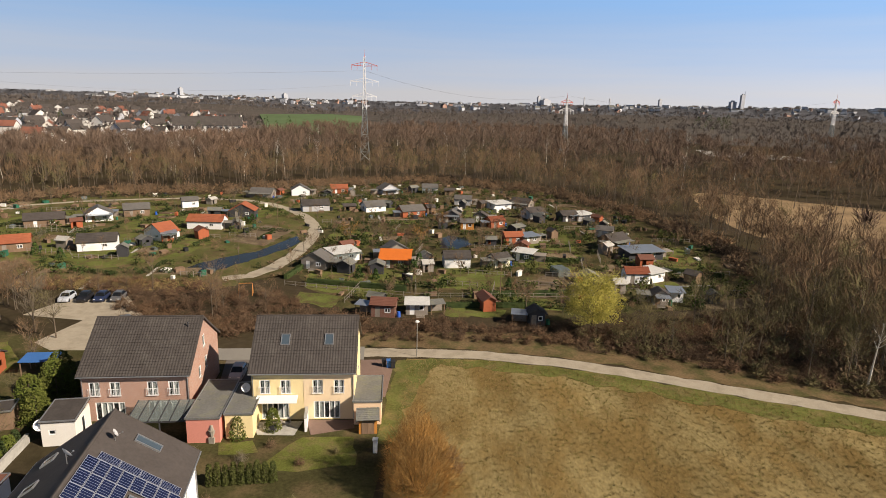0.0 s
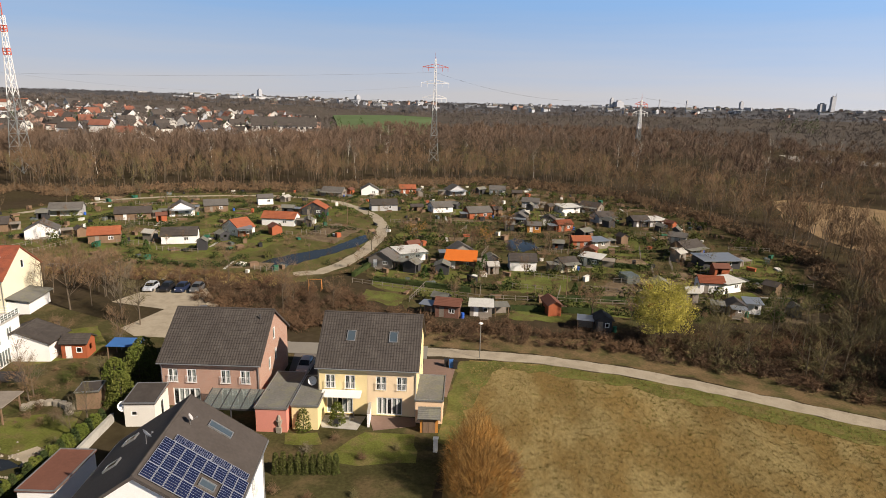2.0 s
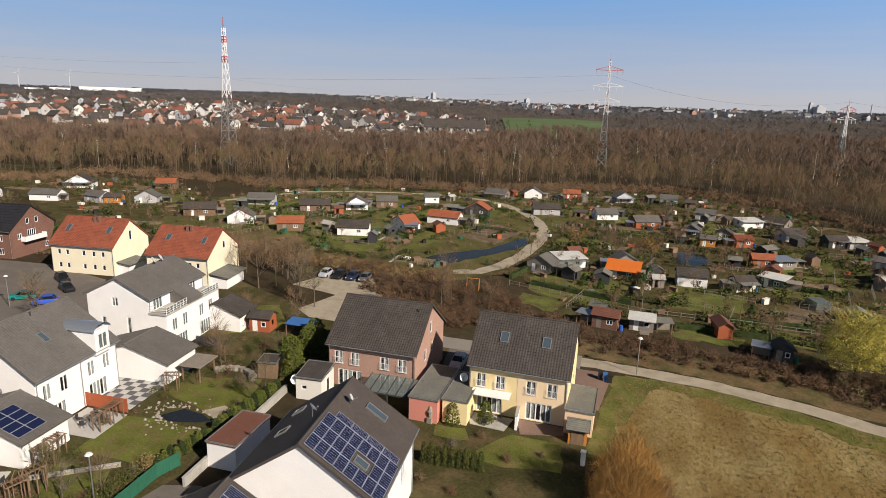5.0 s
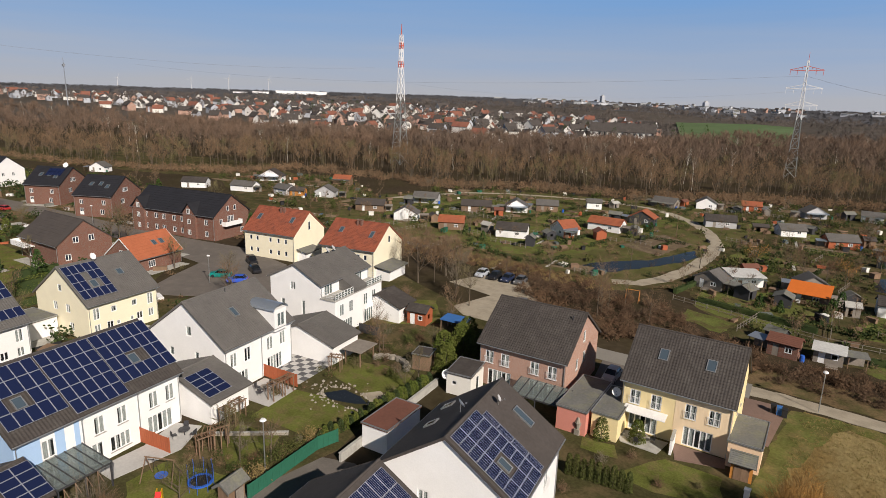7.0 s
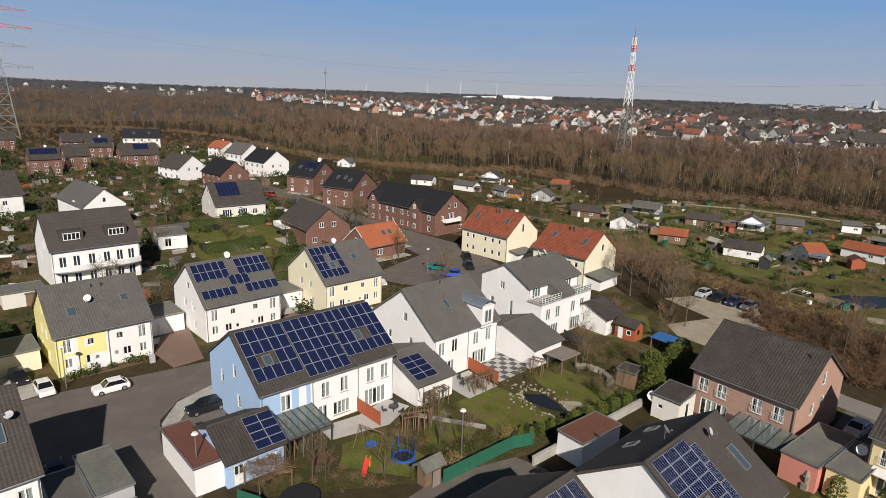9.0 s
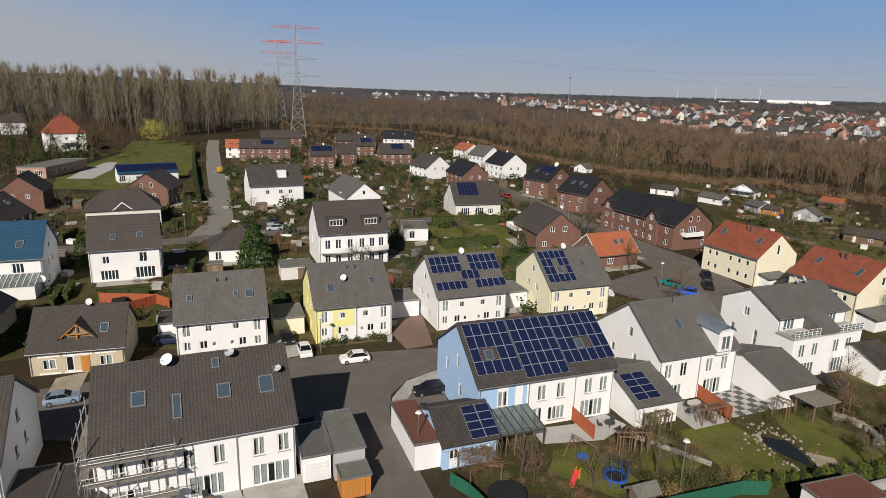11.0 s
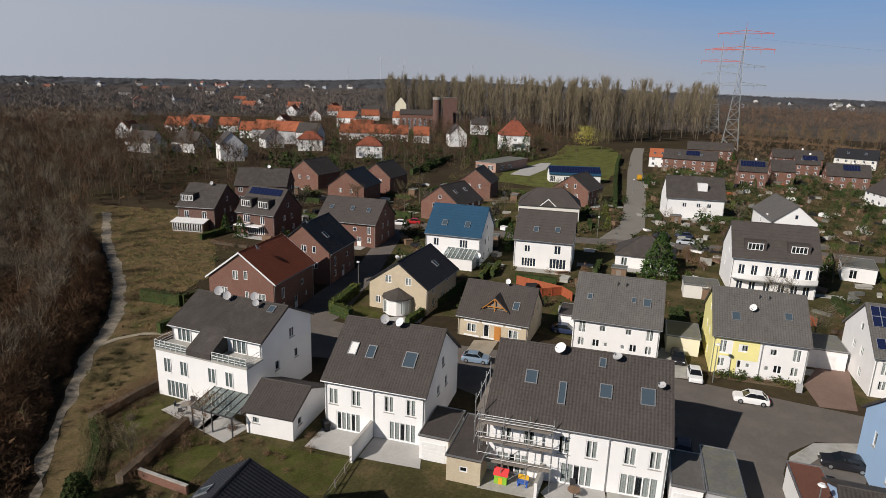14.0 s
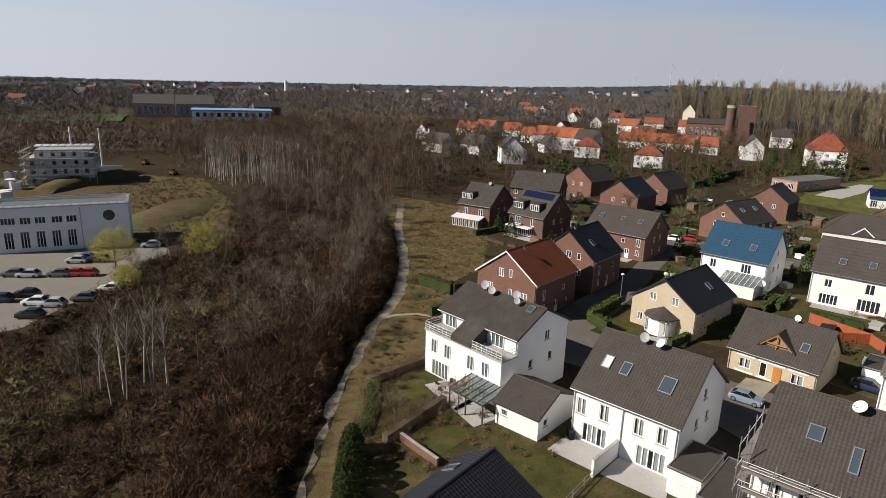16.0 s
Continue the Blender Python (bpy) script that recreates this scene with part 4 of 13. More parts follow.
for pts in ([(12, 112), (32, 112), (34, 132), (22, 130), (14, 122)], [(44, 106), (56, 110), (58, 116), (46, 112)], [(-60, 150), (-48, 146), (-46, 165), (-56, 172)]):
    sheet("vegetable_bed", pts, M["soil"], "dug brown vegetable beds of an allotment", "bed", 0.034, wobble=0.3)

sheet("rough_strip", [(-120, 100), (-160, 108), (-232, 140), (-300, 118), (-380, 92), (-430, 70), (-470, 110), (-330, 176), (-260, 190), (-160, 140)], M["rough_grass"], "rough grass between the houses and the wood", "grass", 0.016, wobble=0.8, step=6)
# streets of the estate
sheet("street", [(-82, 30), (-73.5, 30.5), (-73.4, 12.2), (-71.5, 7.9), (-67.5, 5.4), (-63, 4.9), (-58, 5.6), (-50.5, 7.2), (-34, 10.5), (-33, 5.5), (-48, 1.8), (-59, 0.3), (-62, -6), (-60.5, -24), (-63, -40),
                 (-57.5, -56), (-64, -62), (-70, -65.5), (-72, -41), (-77, -22), (-79.5, -6)],
      M["asphalt"], "grey asphalt street between the rows of houses", "road", 0.05)
sheet("street", [(-70.6, -57.6), (-74, -58), (-97, -67), (-124, -79), (-138, -85), (-140, -90), (-122, -84), (-96, -72), (-80, -68.5), (-70, -65.2)], M["asphalt"], "grey asphalt side street past the brick houses", "road", 0.055)
sheet("street", [(-74, 30), (-82, 30), (-90, 62), (-101, 52), (-107, 48), (-113, 57), (-118, 66), (-123, 80), (-104, 78), (-95, 70), (-86, 66)], M["asphalt"], "grey asphalt square with parked cars", "road", 0.045)
sheet("street", [(-123, 80), (-118, 66), (-136, 66), (-170, 62), (-215, 58), (-260, 52), (-262, 57), (-214, 66), (-165, 72), (-140, 76)], M["asphalt"], "narrow asphalt street past the brick houses", "road", 0.04)
sheet("street", strip([(-136, -92), (-141, -60), (-148, -38), (-157, -15), (-166, 8), (-172, 30)], 3.2), M["asphalt"], "asphalt cross street", "road", 0.045)
sheet("street", strip([(-150, -34), (-172, -33.5), (-224, -43.4), (-300, -60), (-380, -76), (-470, -92), (-620, -92)], 3.4), M["asphalt_light"], "long straight asphalt road out of the estate", "road", 0.042)
sheet("pavement", strip([(-72.6, 12.4), (-70.2, 8.3), (-66.2, 6.3), (-62, 6.1), (-56, 7.0)], 0.9), M["concrete"], "curved grey kerb strip beside the street", "pavement", 0.13)

# ---- the houses of the estate ----
def garden_front(L, units, up=2, z1=3.25, door=2.6, kind="f", h1=1.75):
    """Openings of a garden front: a glazed door and upper windows for each unit."""
    out, w = [], (L - 0.5) / units
    for u in range(units):
        c = -(L - 0.5) / 2 + w * (u + 0.5)
        out.append((c + 0.2, 0.12, door, 2.2, "g"))
        for i in range(up):
            out.append((c + (i - (up - 1) / 2) * w * 0.42, z1, 1.05, h1, kind))
    return out


def street_front(L, units, z1=3.4):
    out, w = [], (L - 0.5) / units
    for u in range(units):
        c = -(L - 0.5) / 2 + w * (u + 0.5)
        sg = 1 if u % 2 else -1
        out += [(c - sg * 0.4, 0.12, 1.05, 2.15, "d"), (c + sg * w * 0.28, 1.0, 0.95, 1.3, "w"), (c - sg * w * 0.3, 1.3, 0.6, 0.7, "w")]
        out += [(c + sg * w * 0.28, z1 - 0.4, 1.0, 1.8, "w"), (c - sg * w * 0.2, z1 + 0.1, 0.9, 0.95, "w")]
    return out


GABLE = [(-1.6, 3.6, 0.8, 1.15, "w"), (1.4, 3.4, 0.8, 1.15, "w"), (0.0, 6.3, 0.9, 1.2, "w")]
GABLE2 = [(-2.2, 0.9, 1.0, 1.3, "w"), (2.0, 0.9, 1.0, 1.3, "w"), (-1.5, 3.6, 1.0, 1.3, "w"), (1.5, 3.6, 1.0, 1.3, "w"), (0.0, 6.6, 0.9, 1.1, "w")]

# yellow pair
h = house("semi_detached_house", "yellow rendered house under a ribbed anthracite tiled roof", -17.7, 68.4, 5.9, 12.0, 11.5, 5.9, 10.7, M["yellow"], M["tile_grey"],
          front=[(-3.2, 0.12, 3.1, 2.2, "g"), (2.6, 0.12, 3.0, 2.2, "g"), (-4.3, 3.2, 1.15, 1.75, "f"), (-2.0, 3.2, 1.15, 1.75, "f"), (1.6, 3.2, 1.15, 1.75, "f"), (4.0, 3.2, 1.15, 1.75, "f")],
          left=GABLE, right=GABLE, back=street_front(12, 2), tiled=True)
roof_window(h, -2.3, 2.6, 0.85, 1.25)
roof_window(h, 2.7, 2.6, 0.85, 1.25)
for x0, x1, z0, z1 in ((0.02, 1.1, 0.02, 2.32), (4.1, 5.74, 0.02, 2.32), (0.02, 5.74, 2.32, 3.13), (0.02, 1.0, 3.13, 4.95), (2.2, 3.4, 3.13, 4.95), (4.6, 5.74, 3.13, 4.95), (0.02, 5.74, 4.95, 5.7)):
    part("wall_coat", Geo().box(x0, -5.322, z0, x1, -5.302, z1), M["pale_peach"], h, "pale peach render")
g = Geo()
g.prism([(-5.2, -6.7), (-0.6, -6.7), (-0.6, -5.34), (-5.2, -5.34)], lambda x, y: 2.75 + (y + 6.7) * 0.2, lambda x, y: 2.82 + (y + 6.7) * 0.2)
part("awning", g, M["curtain"], h, "rolled-out white awning over the terrace door")
# pink brick pair
h = house("semi_detached_house", "pink brick house under a smooth anthracite tiled roof", -36.4, 67.6, 7.4, 12.1, 13.2, 5.6, 10.2, M["pink_brick"], M["tile_grey"],
          front=[(-4.4, 3.0, 1.15, 1.75, "f"), (-2.2, 3.0, 1.15, 1.75, "f"), (1.8, 3.0, 1.15, 1.75, "f"), (4.1, 3.0, 1.15, 1.75, "f"), (-2.9, 0.12, 3.2, 2.2, "g"), (2.8, 0.12, 3.2, 2.2, "g")],
          left=GABLE, right=[(-2.0, 3.2, 0.9, 1.5, "w"), (0.6, 3.4, 0.9, 1.5, "w"), (0.2, 6.3, 0.9, 1.5, "w")], back=street_front(12, 2), tiled=True)
roof_vent(h, 4.6, 1.5)
# gable-on house with panels, close below
h = house("detached_house", "white house with dark roof, solar panels on the sunny slope", -26.5, 38.8, 101.5, 11.7, 12.6, 6.5, 10.8, M["white"], M["tile_brown"],
          left=[(-1.9, 4.2, 1.0, 1.2, "w"), (-3.2, 1.1, 1.0, 1.3, "w"), (1.5, 1.1, 1.0, 1.3, "w"), (2.2, 4.2, 1.0, 1.2, "w")], right=GABLE, front=garden_front(11.7, 1), back=street_front(11.7, 1))
solar(h, -5.55, 0.25, 3, 8, 1.58, 0.88, skip=((1, 4), (1, 5)), cells=True)
solar(h, -0.7, 0.9, 1, 4, 0.88, 1.58, cells=True)
roof_window(h, -3.15, 4.2, 0.7, 1.1)
roof_window(h, 3.6, 2.6, 0.75, 2.0)
roof_window(h, 0.5, 4.2, 0.8, 1.1, "back")
roof_window(h, -3.5, 4.6, 0.8, 1.1, "back")
dish(h, pose(-0.6, 1.2, 10.2, 0, 0, 55), 0.42)
dish(h, on_roof(h, 2.2, 1.3) @ pose(0, 0, 0, -34, 0, 20), 0.3, M["grey"])
h = house("detached_house", "white house with dark roof and solar panels, seen from its ridge", -26.5, 22.6, 101.5, 11.7, 12.6, 6.3, 10.2, M["white"], M["tile_brown"],
          left=GABLE, right=GABLE, front=garden_front(11.7, 1), back=street_front(11.7, 1))
solar(h, 0.2, 0.5, 5, 3, 1.0, 1.55, cells=True)
h = thing("detached_house", "house under a black tiled roof with uneven slopes", "house", pose(-24.3, -30.85, 0, 0, 0, 14.7))
BUILT.append((-24.3, -29.7, 14.7, 10, 8.4))
g = Geo()
wall_side(g, (0, -2.6), (1, 0), (0, -1), 4.7, [(6.3, 0), (6.3, 0)], [], 6.3)
wall_side(g, (0, 4.8), (-1, 0), (0, 1), 4.7, [(5.4, 0), (5.4, 0)], [(-2.2, 0.2, 2.4, 2.2), (2.2, 0.9, 1.4, 1.4)], 5.4)
for sx in (-1, 1):
    pts = [(-2.6, 0), (4.8, 0), (4.8, 5.4), (0, 7.7), (-2.6, 6.3)]
    for d in (4.7, 4.4):
        g.face(*[(sx * d, py, pz) for py, pz in (pts if (sx > 0) == (d == 4.7) else pts[::-1])])
part("wall", g.mesh("wall", M["offwhite"], weld=True), None, h)
for s_, z_, w_, hh_ in ((-2.2, 0.2, 2.4, 2.2), (2.2, 0.9, 1.4, 1.4)):
    fr, pa, cu, si = window_meshes(w_, hh_, "plain")
    win = part("window", fr, None, h, m=pose(-s_, 4.8, z_, 0, 0, 180))
    part("pane", pa, None, win)
part("roof_slope", roof_slope(10.2, 3.45, True).mesh("roof_slope", M["tile_black"]), None, h, m=pose(0, 0, 8.0, 30, 0, 0))
part("roof_slope", roof_slope(10.2, 6.0, True).mesh("roof_slope", M["tile_black"]), None, h, m=pose(0, 0, 8.0, 0, 0, 180) @ pose(0, 0, 0, 26.5, 0, 0))
rg = Geo()
for i in range(24):
    x0 = -5.1 + 10.2 * i / 24
    rg.tube((x0, 0, 8.03), (x0 + 0.44, 0, 8.03), 0.115, 0.13, 6)
tagged(part("ridge", rg, M["tile_black"], h), kind="stuff")
h["L"], h["D"], h["he"], h["hr"] = 10.2, 5.9, 6.3, 8.0
roof_window(h, -1.9, 1.5, 0.8, 1.2)
part("vent_pipe", Geo().tube((1.6, 2.0, 6.8), (1.6, 2.0, 7.6), 0.07, n=8), M["metal"], h)
# long blue and white terrace with the big solar roof
h = house("terraced_house", "white and pale blue terrace with a roof full of solar panels", -65.1, 20.9, 100.9, 17.4, 13.8, 5.9, 10.6, M["white"], M["tile_grey"],
          front=[(-5.6, 3.1, 1.2, 1.9, "w"), (-0.8, 3.1, 1.1, 1.9, "w"), (1.6, 3.1, 1.1, 1.9, "w"), (5.2, 3.1, 1.1, 1.9, "w"), (7.2, 3.1, 1.1, 1.9, "w"),
                 (-6.0, 0.12, 2.4, 2.2, "g"), (-1.2, 0.12, 1.2, 2.2, "g"), (1.2, 0.5, 2.2, 1.7, "w"), (5.8, 0.12, 3.0, 2.2, "g")],
          left=[(-3.0, 3.6, 0.75, 1.6, "w"), (1.2, 2.2, 0.75, 1.6, "w"), (0.4, 5.4, 0.75, 1.6, "w"), (3.4, 0.9, 0.8, 1.2, "w")], right=GABLE, back=street_front(17.4, 3), tiled=True, side_mats={"left": M["blue"]})
for x0, x1, z0, z1 in ((-8.45, -6.25, 2.6, 5.5), (-4.95, -4.1, 0.02, 5.5), (-3.2, -2.7, 0.02, 5.5)):
    part("wall_coat", Geo().box(x0, -6.472, z0, x1, -6.452, z1), M["blue"], h, "pale blue render")
for s0, cols, rows, l, skip in ((-8.3, 5, 4, 1.62, ((1, 2), (2, 2))), (-2.85, 5, 5, 1.5, ()), (2.55, 6, 4, 1.62, ((3, 2), (2, 2)))):
    solar(h, s0, 0.35, cols, rows, 1.03, l, skip=skip)
roof_window(h, -6.2, 4.0, 0.8, 1.1)
roof_window(h, 5.2, 4.0, 0.8, 1.1)
# white house with the zinc dormer
h = house("semi_detached_house", "white house with grey roof and a curved zinc dormer", -69.1, 41.3, 102.0, 12.4, 13.6, 6.0, 10.9, M["white"], M["tile_light"],
          front=[(-4.5, 3.2, 1.1, 1.9, "w"), (-2.2, 3.2, 1.1, 1.9, "w"), (1.8, 3.2, 1.1, 1.9, "w"), (4.2, 3.2, 1.1, 1.9, "w"), (-3.6, 0.12, 2.8, 2.2, "g"), (2.6, 0.12, 2.8, 2.2, "g")],
          left=[(-2.6, 3.4, 0.8, 1.2, "w"), (1.8, 3.6, 0.8, 1.2, "w"), (0.6, 6.6, 0.9, 1.3, "w"), (3.6, 3.2, 0.8, 1.2, "w")], right=GABLE, back=street_front(12.4, 2), tiled=True)
dg = Geo().box(2.2, -6.9, 5.6, 4.4, -2.2, 8.55)
part("dormer", dg, M["white"], h)
zg = Geo()
for i in range(8):
    a0, a1 = math.pi * i / 8, math.pi * (i + 1) / 8
    p = [(3.3 - 1.35 * math.cos(a), 8.5 + 0.75 * math.sin(a)) for a in (a0, a1)]
    zg.face((p[0][0], -7.1, p[0][1]), (p[1][0], -7.1, p[1][1]), (p[1][0], -0.8, p[1][1]), (p[0][0], -0.8, p[0][1]))
part("dormer_roof", zg, M["zinc"], h, "curved zinc barrel roof")
fr, pa, cu, si = window_meshes(1.4, 1.9, "plain")
w = part("window", fr, None, h, m=pose(3.3, -7.02, 6.2))
part("pane", pa, None, w)
roof_window(h, -1.0, 3.2, 0.6, 1.3)
roof_vent(h, 0.2, 0.6)


def terrace_house(label, x, y, yaw, tiles="tile_grey"):
    """White houses whose top storey steps back behind roof terraces."""
    L, D = 13.4, 10.6
    h = house("semi_detached_house", label, x, y, yaw, L, D, 7.9, 10.6, M["white"], M[tiles],
              front=[(-4.8, 3.2, 1.1, 1.9, "w"), (-2.4, 3.2, 1.1, 1.9, "w"), (1.6, 3.2, 1.1, 1.9, "w"), (4.0, 3.2, 1.1, 1.9, "w"), (-3.6, 0.12, 3.2, 2.2, "g"), (2.8, 0.12, 3.2, 2.2, "g")],
              right=[(-2.2, 3.4, 0.8, 1.2, "w"), (1.6, 3.5, 0.8, 1.2, "w"), (0.8, 6.4, 1.0, 1.3, "w")],
              left=[(-2.4, 3.5, 0.8, 1.2, "w"), (1.6, 2.4, 0.7, 2.6, "w"), (-0.4, 6.4, 1.0, 1.3, "w")], back=street_front(L, 2), tiled=True)
    fw = -(D - 0.9) / 2
    g = Geo().box(-(L - 0.5) / 2, fw - 2.7, 0, (L - 0.5) / 2, fw + 0.004, 5.75)
    part("bay", g, M["white"], h, "two-storey front bay carrying the roof terraces")
    fl = Geo().box(-(L - 0.5) / 2 - 0.15, fw - 2.85, 5.76, (L - 0.5) / 2 + 0.15, fw - 0.01, 5.95)
    part("terrace_floor", fl, M["concrete"], h)
    for s, z, ww, hh, k in ((-4.8, 3.1, 1.1, 1.9, "w"), (-2.4, 3.1, 1.1, 1.9, "w"), (1.6, 3.1, 1.1, 1.9, "w"), (4.0, 3.1, 1.1, 1.9, "w"), (-3.6, 0.1, 3.0, 2.2, "g"), (2.8, 0.1, 3.0, 2.2, "g")):
        fr, pa, cu, si = window_meshes(ww, hh, "plain")
        w = part("window" if k == "w" else "door", fr, None, h, m=pose(s, fw - 2.8, z))
        part("pane", pa, None, w)
    for s in (-4.6, 3.4):
        fr, pa, cu, si = window_meshes(2.0, 1.85, "plain")
        w = part("door", fr, None, h, m=pose(s, fw - 0.14, 5.97))
        part("pane", pa, None, w)
    # the middle part of the roof runs down over the bay
    mid = Geo()
    mid.prism([(-1.7, fw - 2.9), (1.7, fw - 2.9), (1.7, fw + 0.4), (-1.7, fw + 0.4)], lambda px, py: 5.97, lambda px, py: 7.98 + (py + D / 2) * 0.55)
    part("roof_tail", mid, M[tiles], h, "roof running down between the two terraces")
    r = Geo()
    for x0, x1 in ((-(L - 0.5) / 2, -1.8), (1.8, (L - 0.5) / 2)):
        for z in (6.25, 6.55, 6.95):
            r.tube((x0, fw - 2.75, z), (x1, fw - 2.75, z), 0.03, n=5)
        n = 6
        for i in range(n + 1):
            xx = x0 + (x1 - x0) * i / n
            r.tube((xx, fw - 2.75, 5.9), (xx, fw - 2.75, 6.95), 0.035, n=5)
        xe = x0 if x0 < -2 else x1
        for z in (6.25, 6.55, 6.95):
            r.tube((xe, fw - 2.75, z), (xe, fw, z), 0.03, n=5)
    tagged(part("railing", r, M["white_metal"], h), kind="stuff")
    sc = Geo()
    for x0, x1 in ((-(L - 0.5) / 2, -1.8), (1.8, (L - 0.5) / 2)):
        sc.box(x0, fw - 2.72, 6.05, x1, fw - 2.70, 6.8)
    tagged(part("glass_screen", sc, M["shed_glass"], h), kind="stuff")
    return h


h = terrace_house("white house with roof terraces and a grey roof beside the footpath", -49.8, -54.6, 97.5)
dish(h, on_roof(h, -2.8, 0.4) @ pose(0, 0, 0, -30, 0, 40), 0.55, M["grey"])
dish(h, on_roof(h, -1.2, 0.9) @ pose(0, 0, 0, -30, 0, 40), 0.5, M["grey"])
dish(h, on_roof(h, 2.4, 0.3) @ pose(0, 0, 0, -30, 0, 40), 0.5, M["grey"])
dish(h, on_roof(h, 3.2, 1.2) @ pose(0, 0, 0, -30, 0, 40), 0.4, M["grey"])
roof_window(h, 5.0, 0.5, 0.7, 0.9)
h = terrace_house("white house with roof terraces and a grey roof in the row", -74.6, 62.6, 102, "tile_light")
dish(h, on_roof(h, 1.4, 0.3) @ pose(0, 0, 0, -30, 0, 40), 0.5, M["grey"])
dish(h, on_roof(h, 3.0, 0.3) @ pose(0, 0, 0, -30, 0, 40), 0.5, M["grey"])

# scaffolded row of three and the pair beside it
h = house("terraced_house", "white terrace under a brown-grey tiled roof, scaffold at one end", -56.5, -14.3, 103.6, 17.0, 14.0, 6.0, 11.1, M["white"], M["tile_brown"],
          front=[(-5.7, 0.12, 3.0, 2.2, "g"), (0.4, 0.12, 3.0, 2.2, "g"), (6.0, 0.12, 3.4, 2.2, "g"), (-6.4, 3.2, 1.1, 1.8, "f"), (-4.2, 3.2, 1.1, 1.8, "f"), (-0.9, 3.2, 1.1, 1.9, "w"), (1.6, 3.2, 1.1, 1.9, "w"), (5.0, 3.2, 1.1, 1.9, "w"), (7.2, 3.2, 1.1, 1.9, "w")],
          left=GABLE, right=GABLE, back=street_front(17, 3), tiled=True)
for s, q, w, l in ((-4.7, 3.2, 1.0, 1.3), (-1.6, 4.0, 0.55, 2.2), (2.4, 3.6, 1.0, 1.3), (6.2, 3.4, 1.15, 1.6), (1.9, 0.8, 0.5, 0.9)):
    roof_window(h, s, q, w, l)
dish(h, on_roof(h, -2.6, 0.7) @ pose(0, 0, 0, -36, 0, -70), 0.55)
dish(h, on_roof(h, 2.9, 0.5) @ pose(0, 0, 0, -36, 0, -120), 0.45, M["grey"])
dish(h, on_roof(h, 7.0, 3.0) @ pose(0, 0, 0, -36, 0, -100), 0.35, M["grey"])
SCAF = h
h = house("semi_detached_house", "white house under a brown-grey tiled roof with three roof windows", -53.3, -34.6, 102.3, 11.7, 13.5, 5.8, 10.6, M["white"], M["tile_brown"],
          front=[(-2.9, 0.12, 2.8, 2.2, "g"), (3.2, 0.12, 3.0, 2.2, "g"), (-4.6, 3.0, 1.1, 1.9, "b"), (-2.0, 3.2, 1.1, 1.9, "w"), (1.7, 3.2, 1.1, 1.9, "w"), (4.1, 3.2, 1.1, 1.9, "w")],
          left=GABLE, right=GABLE, back=street_front(11.7, 2), tiled=True)
roof_window(h, -3.6, 3.3, 0.8, 1.4, blind=True)
roof_window(h, -1.5, 3.4, 0.8, 1.4)
roof_window(h, 3.0, 3.5, 1.2, 1.7)
dish(h, on_roof(h, -0.9, 0.5) @ pose(0, 0, 0, -36, 0, 30), 0.5, M["grey"])
dish(h, on_roof(h, 0.4, 0.5) @ pose(0, 0, 0, -36, 0, -60), 0.5)

# second row
h = house("semi_detached_house", "cream rendered house, solar panels on half its grey roof", -97.4, 37.4, 101.2, 11.8, 13.2, 5.4, 10.3, M["cream"], M["tile_light"],
          front=street_front(11.8, 2), left=GABLE2, right=GABLE, tiled=True)
solar(h, -5.6, 0.5, 5, 4, 1.0, 1.6, skip=((2, 2), (3, 2), (2, 1)))
roof_window(h, -2.7, 3.9, 0.8, 1.2)
roof_window(h, 2.0, 3.0, 0.8, 1.0)
dish(h, on_roof(h, -0.4, 0.4) @ pose(0, 0, 0, -36, 0, 10), 0.5)
h = house("semi_detached_house", "white house with two fields of solar panels on its roof", -94.4, 18.5, 101.8, 12.2, 13.0, 5.4, 10.4, M["white"], M["tile_light"],
          front=street_front(12.2, 2), left=GABLE2, right=GABLE, tiled=True)
solar(h, -5.7, 0.5, 5, 2, 1.0, 1.55)
solar(h, 0.9, 0.5, 5, 2, 1.0, 1.55)
solar(h, -5.7, 5.4, 5, 1, 1.0, 1.55)
solar(h, 0.9, 5.4, 5, 1, 1.0, 1.55)
solar(h, -1.0, 3.4, 3, 1, 1.0, 1.8)
dish(h, on_roof(h, 0.2, 0.3) @ pose(0, 0, 0, -36, 0, 10), 0.5)
h = house("semi_detached_house", "white house with one lemon yellow half under a grey roof", -91.3, 0.1, 101.3, 11.8, 13.6, 5.4, 10.2, M["white"], M["tile_light"],
          front=street_front(11.8, 2), left=GABLE2, right=GABLE, tiled=True, side_mats={"left": M["lemon"]})
for x0, x1, z0, z1 in ((-5.65, -4.75, 0.02, 5.4), (-4.75, -3.2, 2.6, 2.9), (-3.2, -2.5, 0.02, 5.4), (-2.5, -1.4, 2.3, 3.4), (-1.4, 0.0, 2.3, 5.4), (-4.75, -3.2, 4.85, 5.4), (-2.5, -1.4, 4.5, 5.4)):
    part("wall_coat", Geo().box(x0, -6.372, z0, x1, -6.352, z1), M["lemon"], h, "lemon yellow render")
roof_window(h, -3.0, 4.2, 0.9, 1.2)
roof_window(h, 3.4, 3.4, 0.8, 1.0)
dish(h, on_roof(h, -1.2, 3.8) @ pose(0, 0, 0, -36, 0, -40), 0.45, M["curtain"])
roof_vent(h, 0.0, 1.4)
roof_vent(h, 1.2, 1.4)
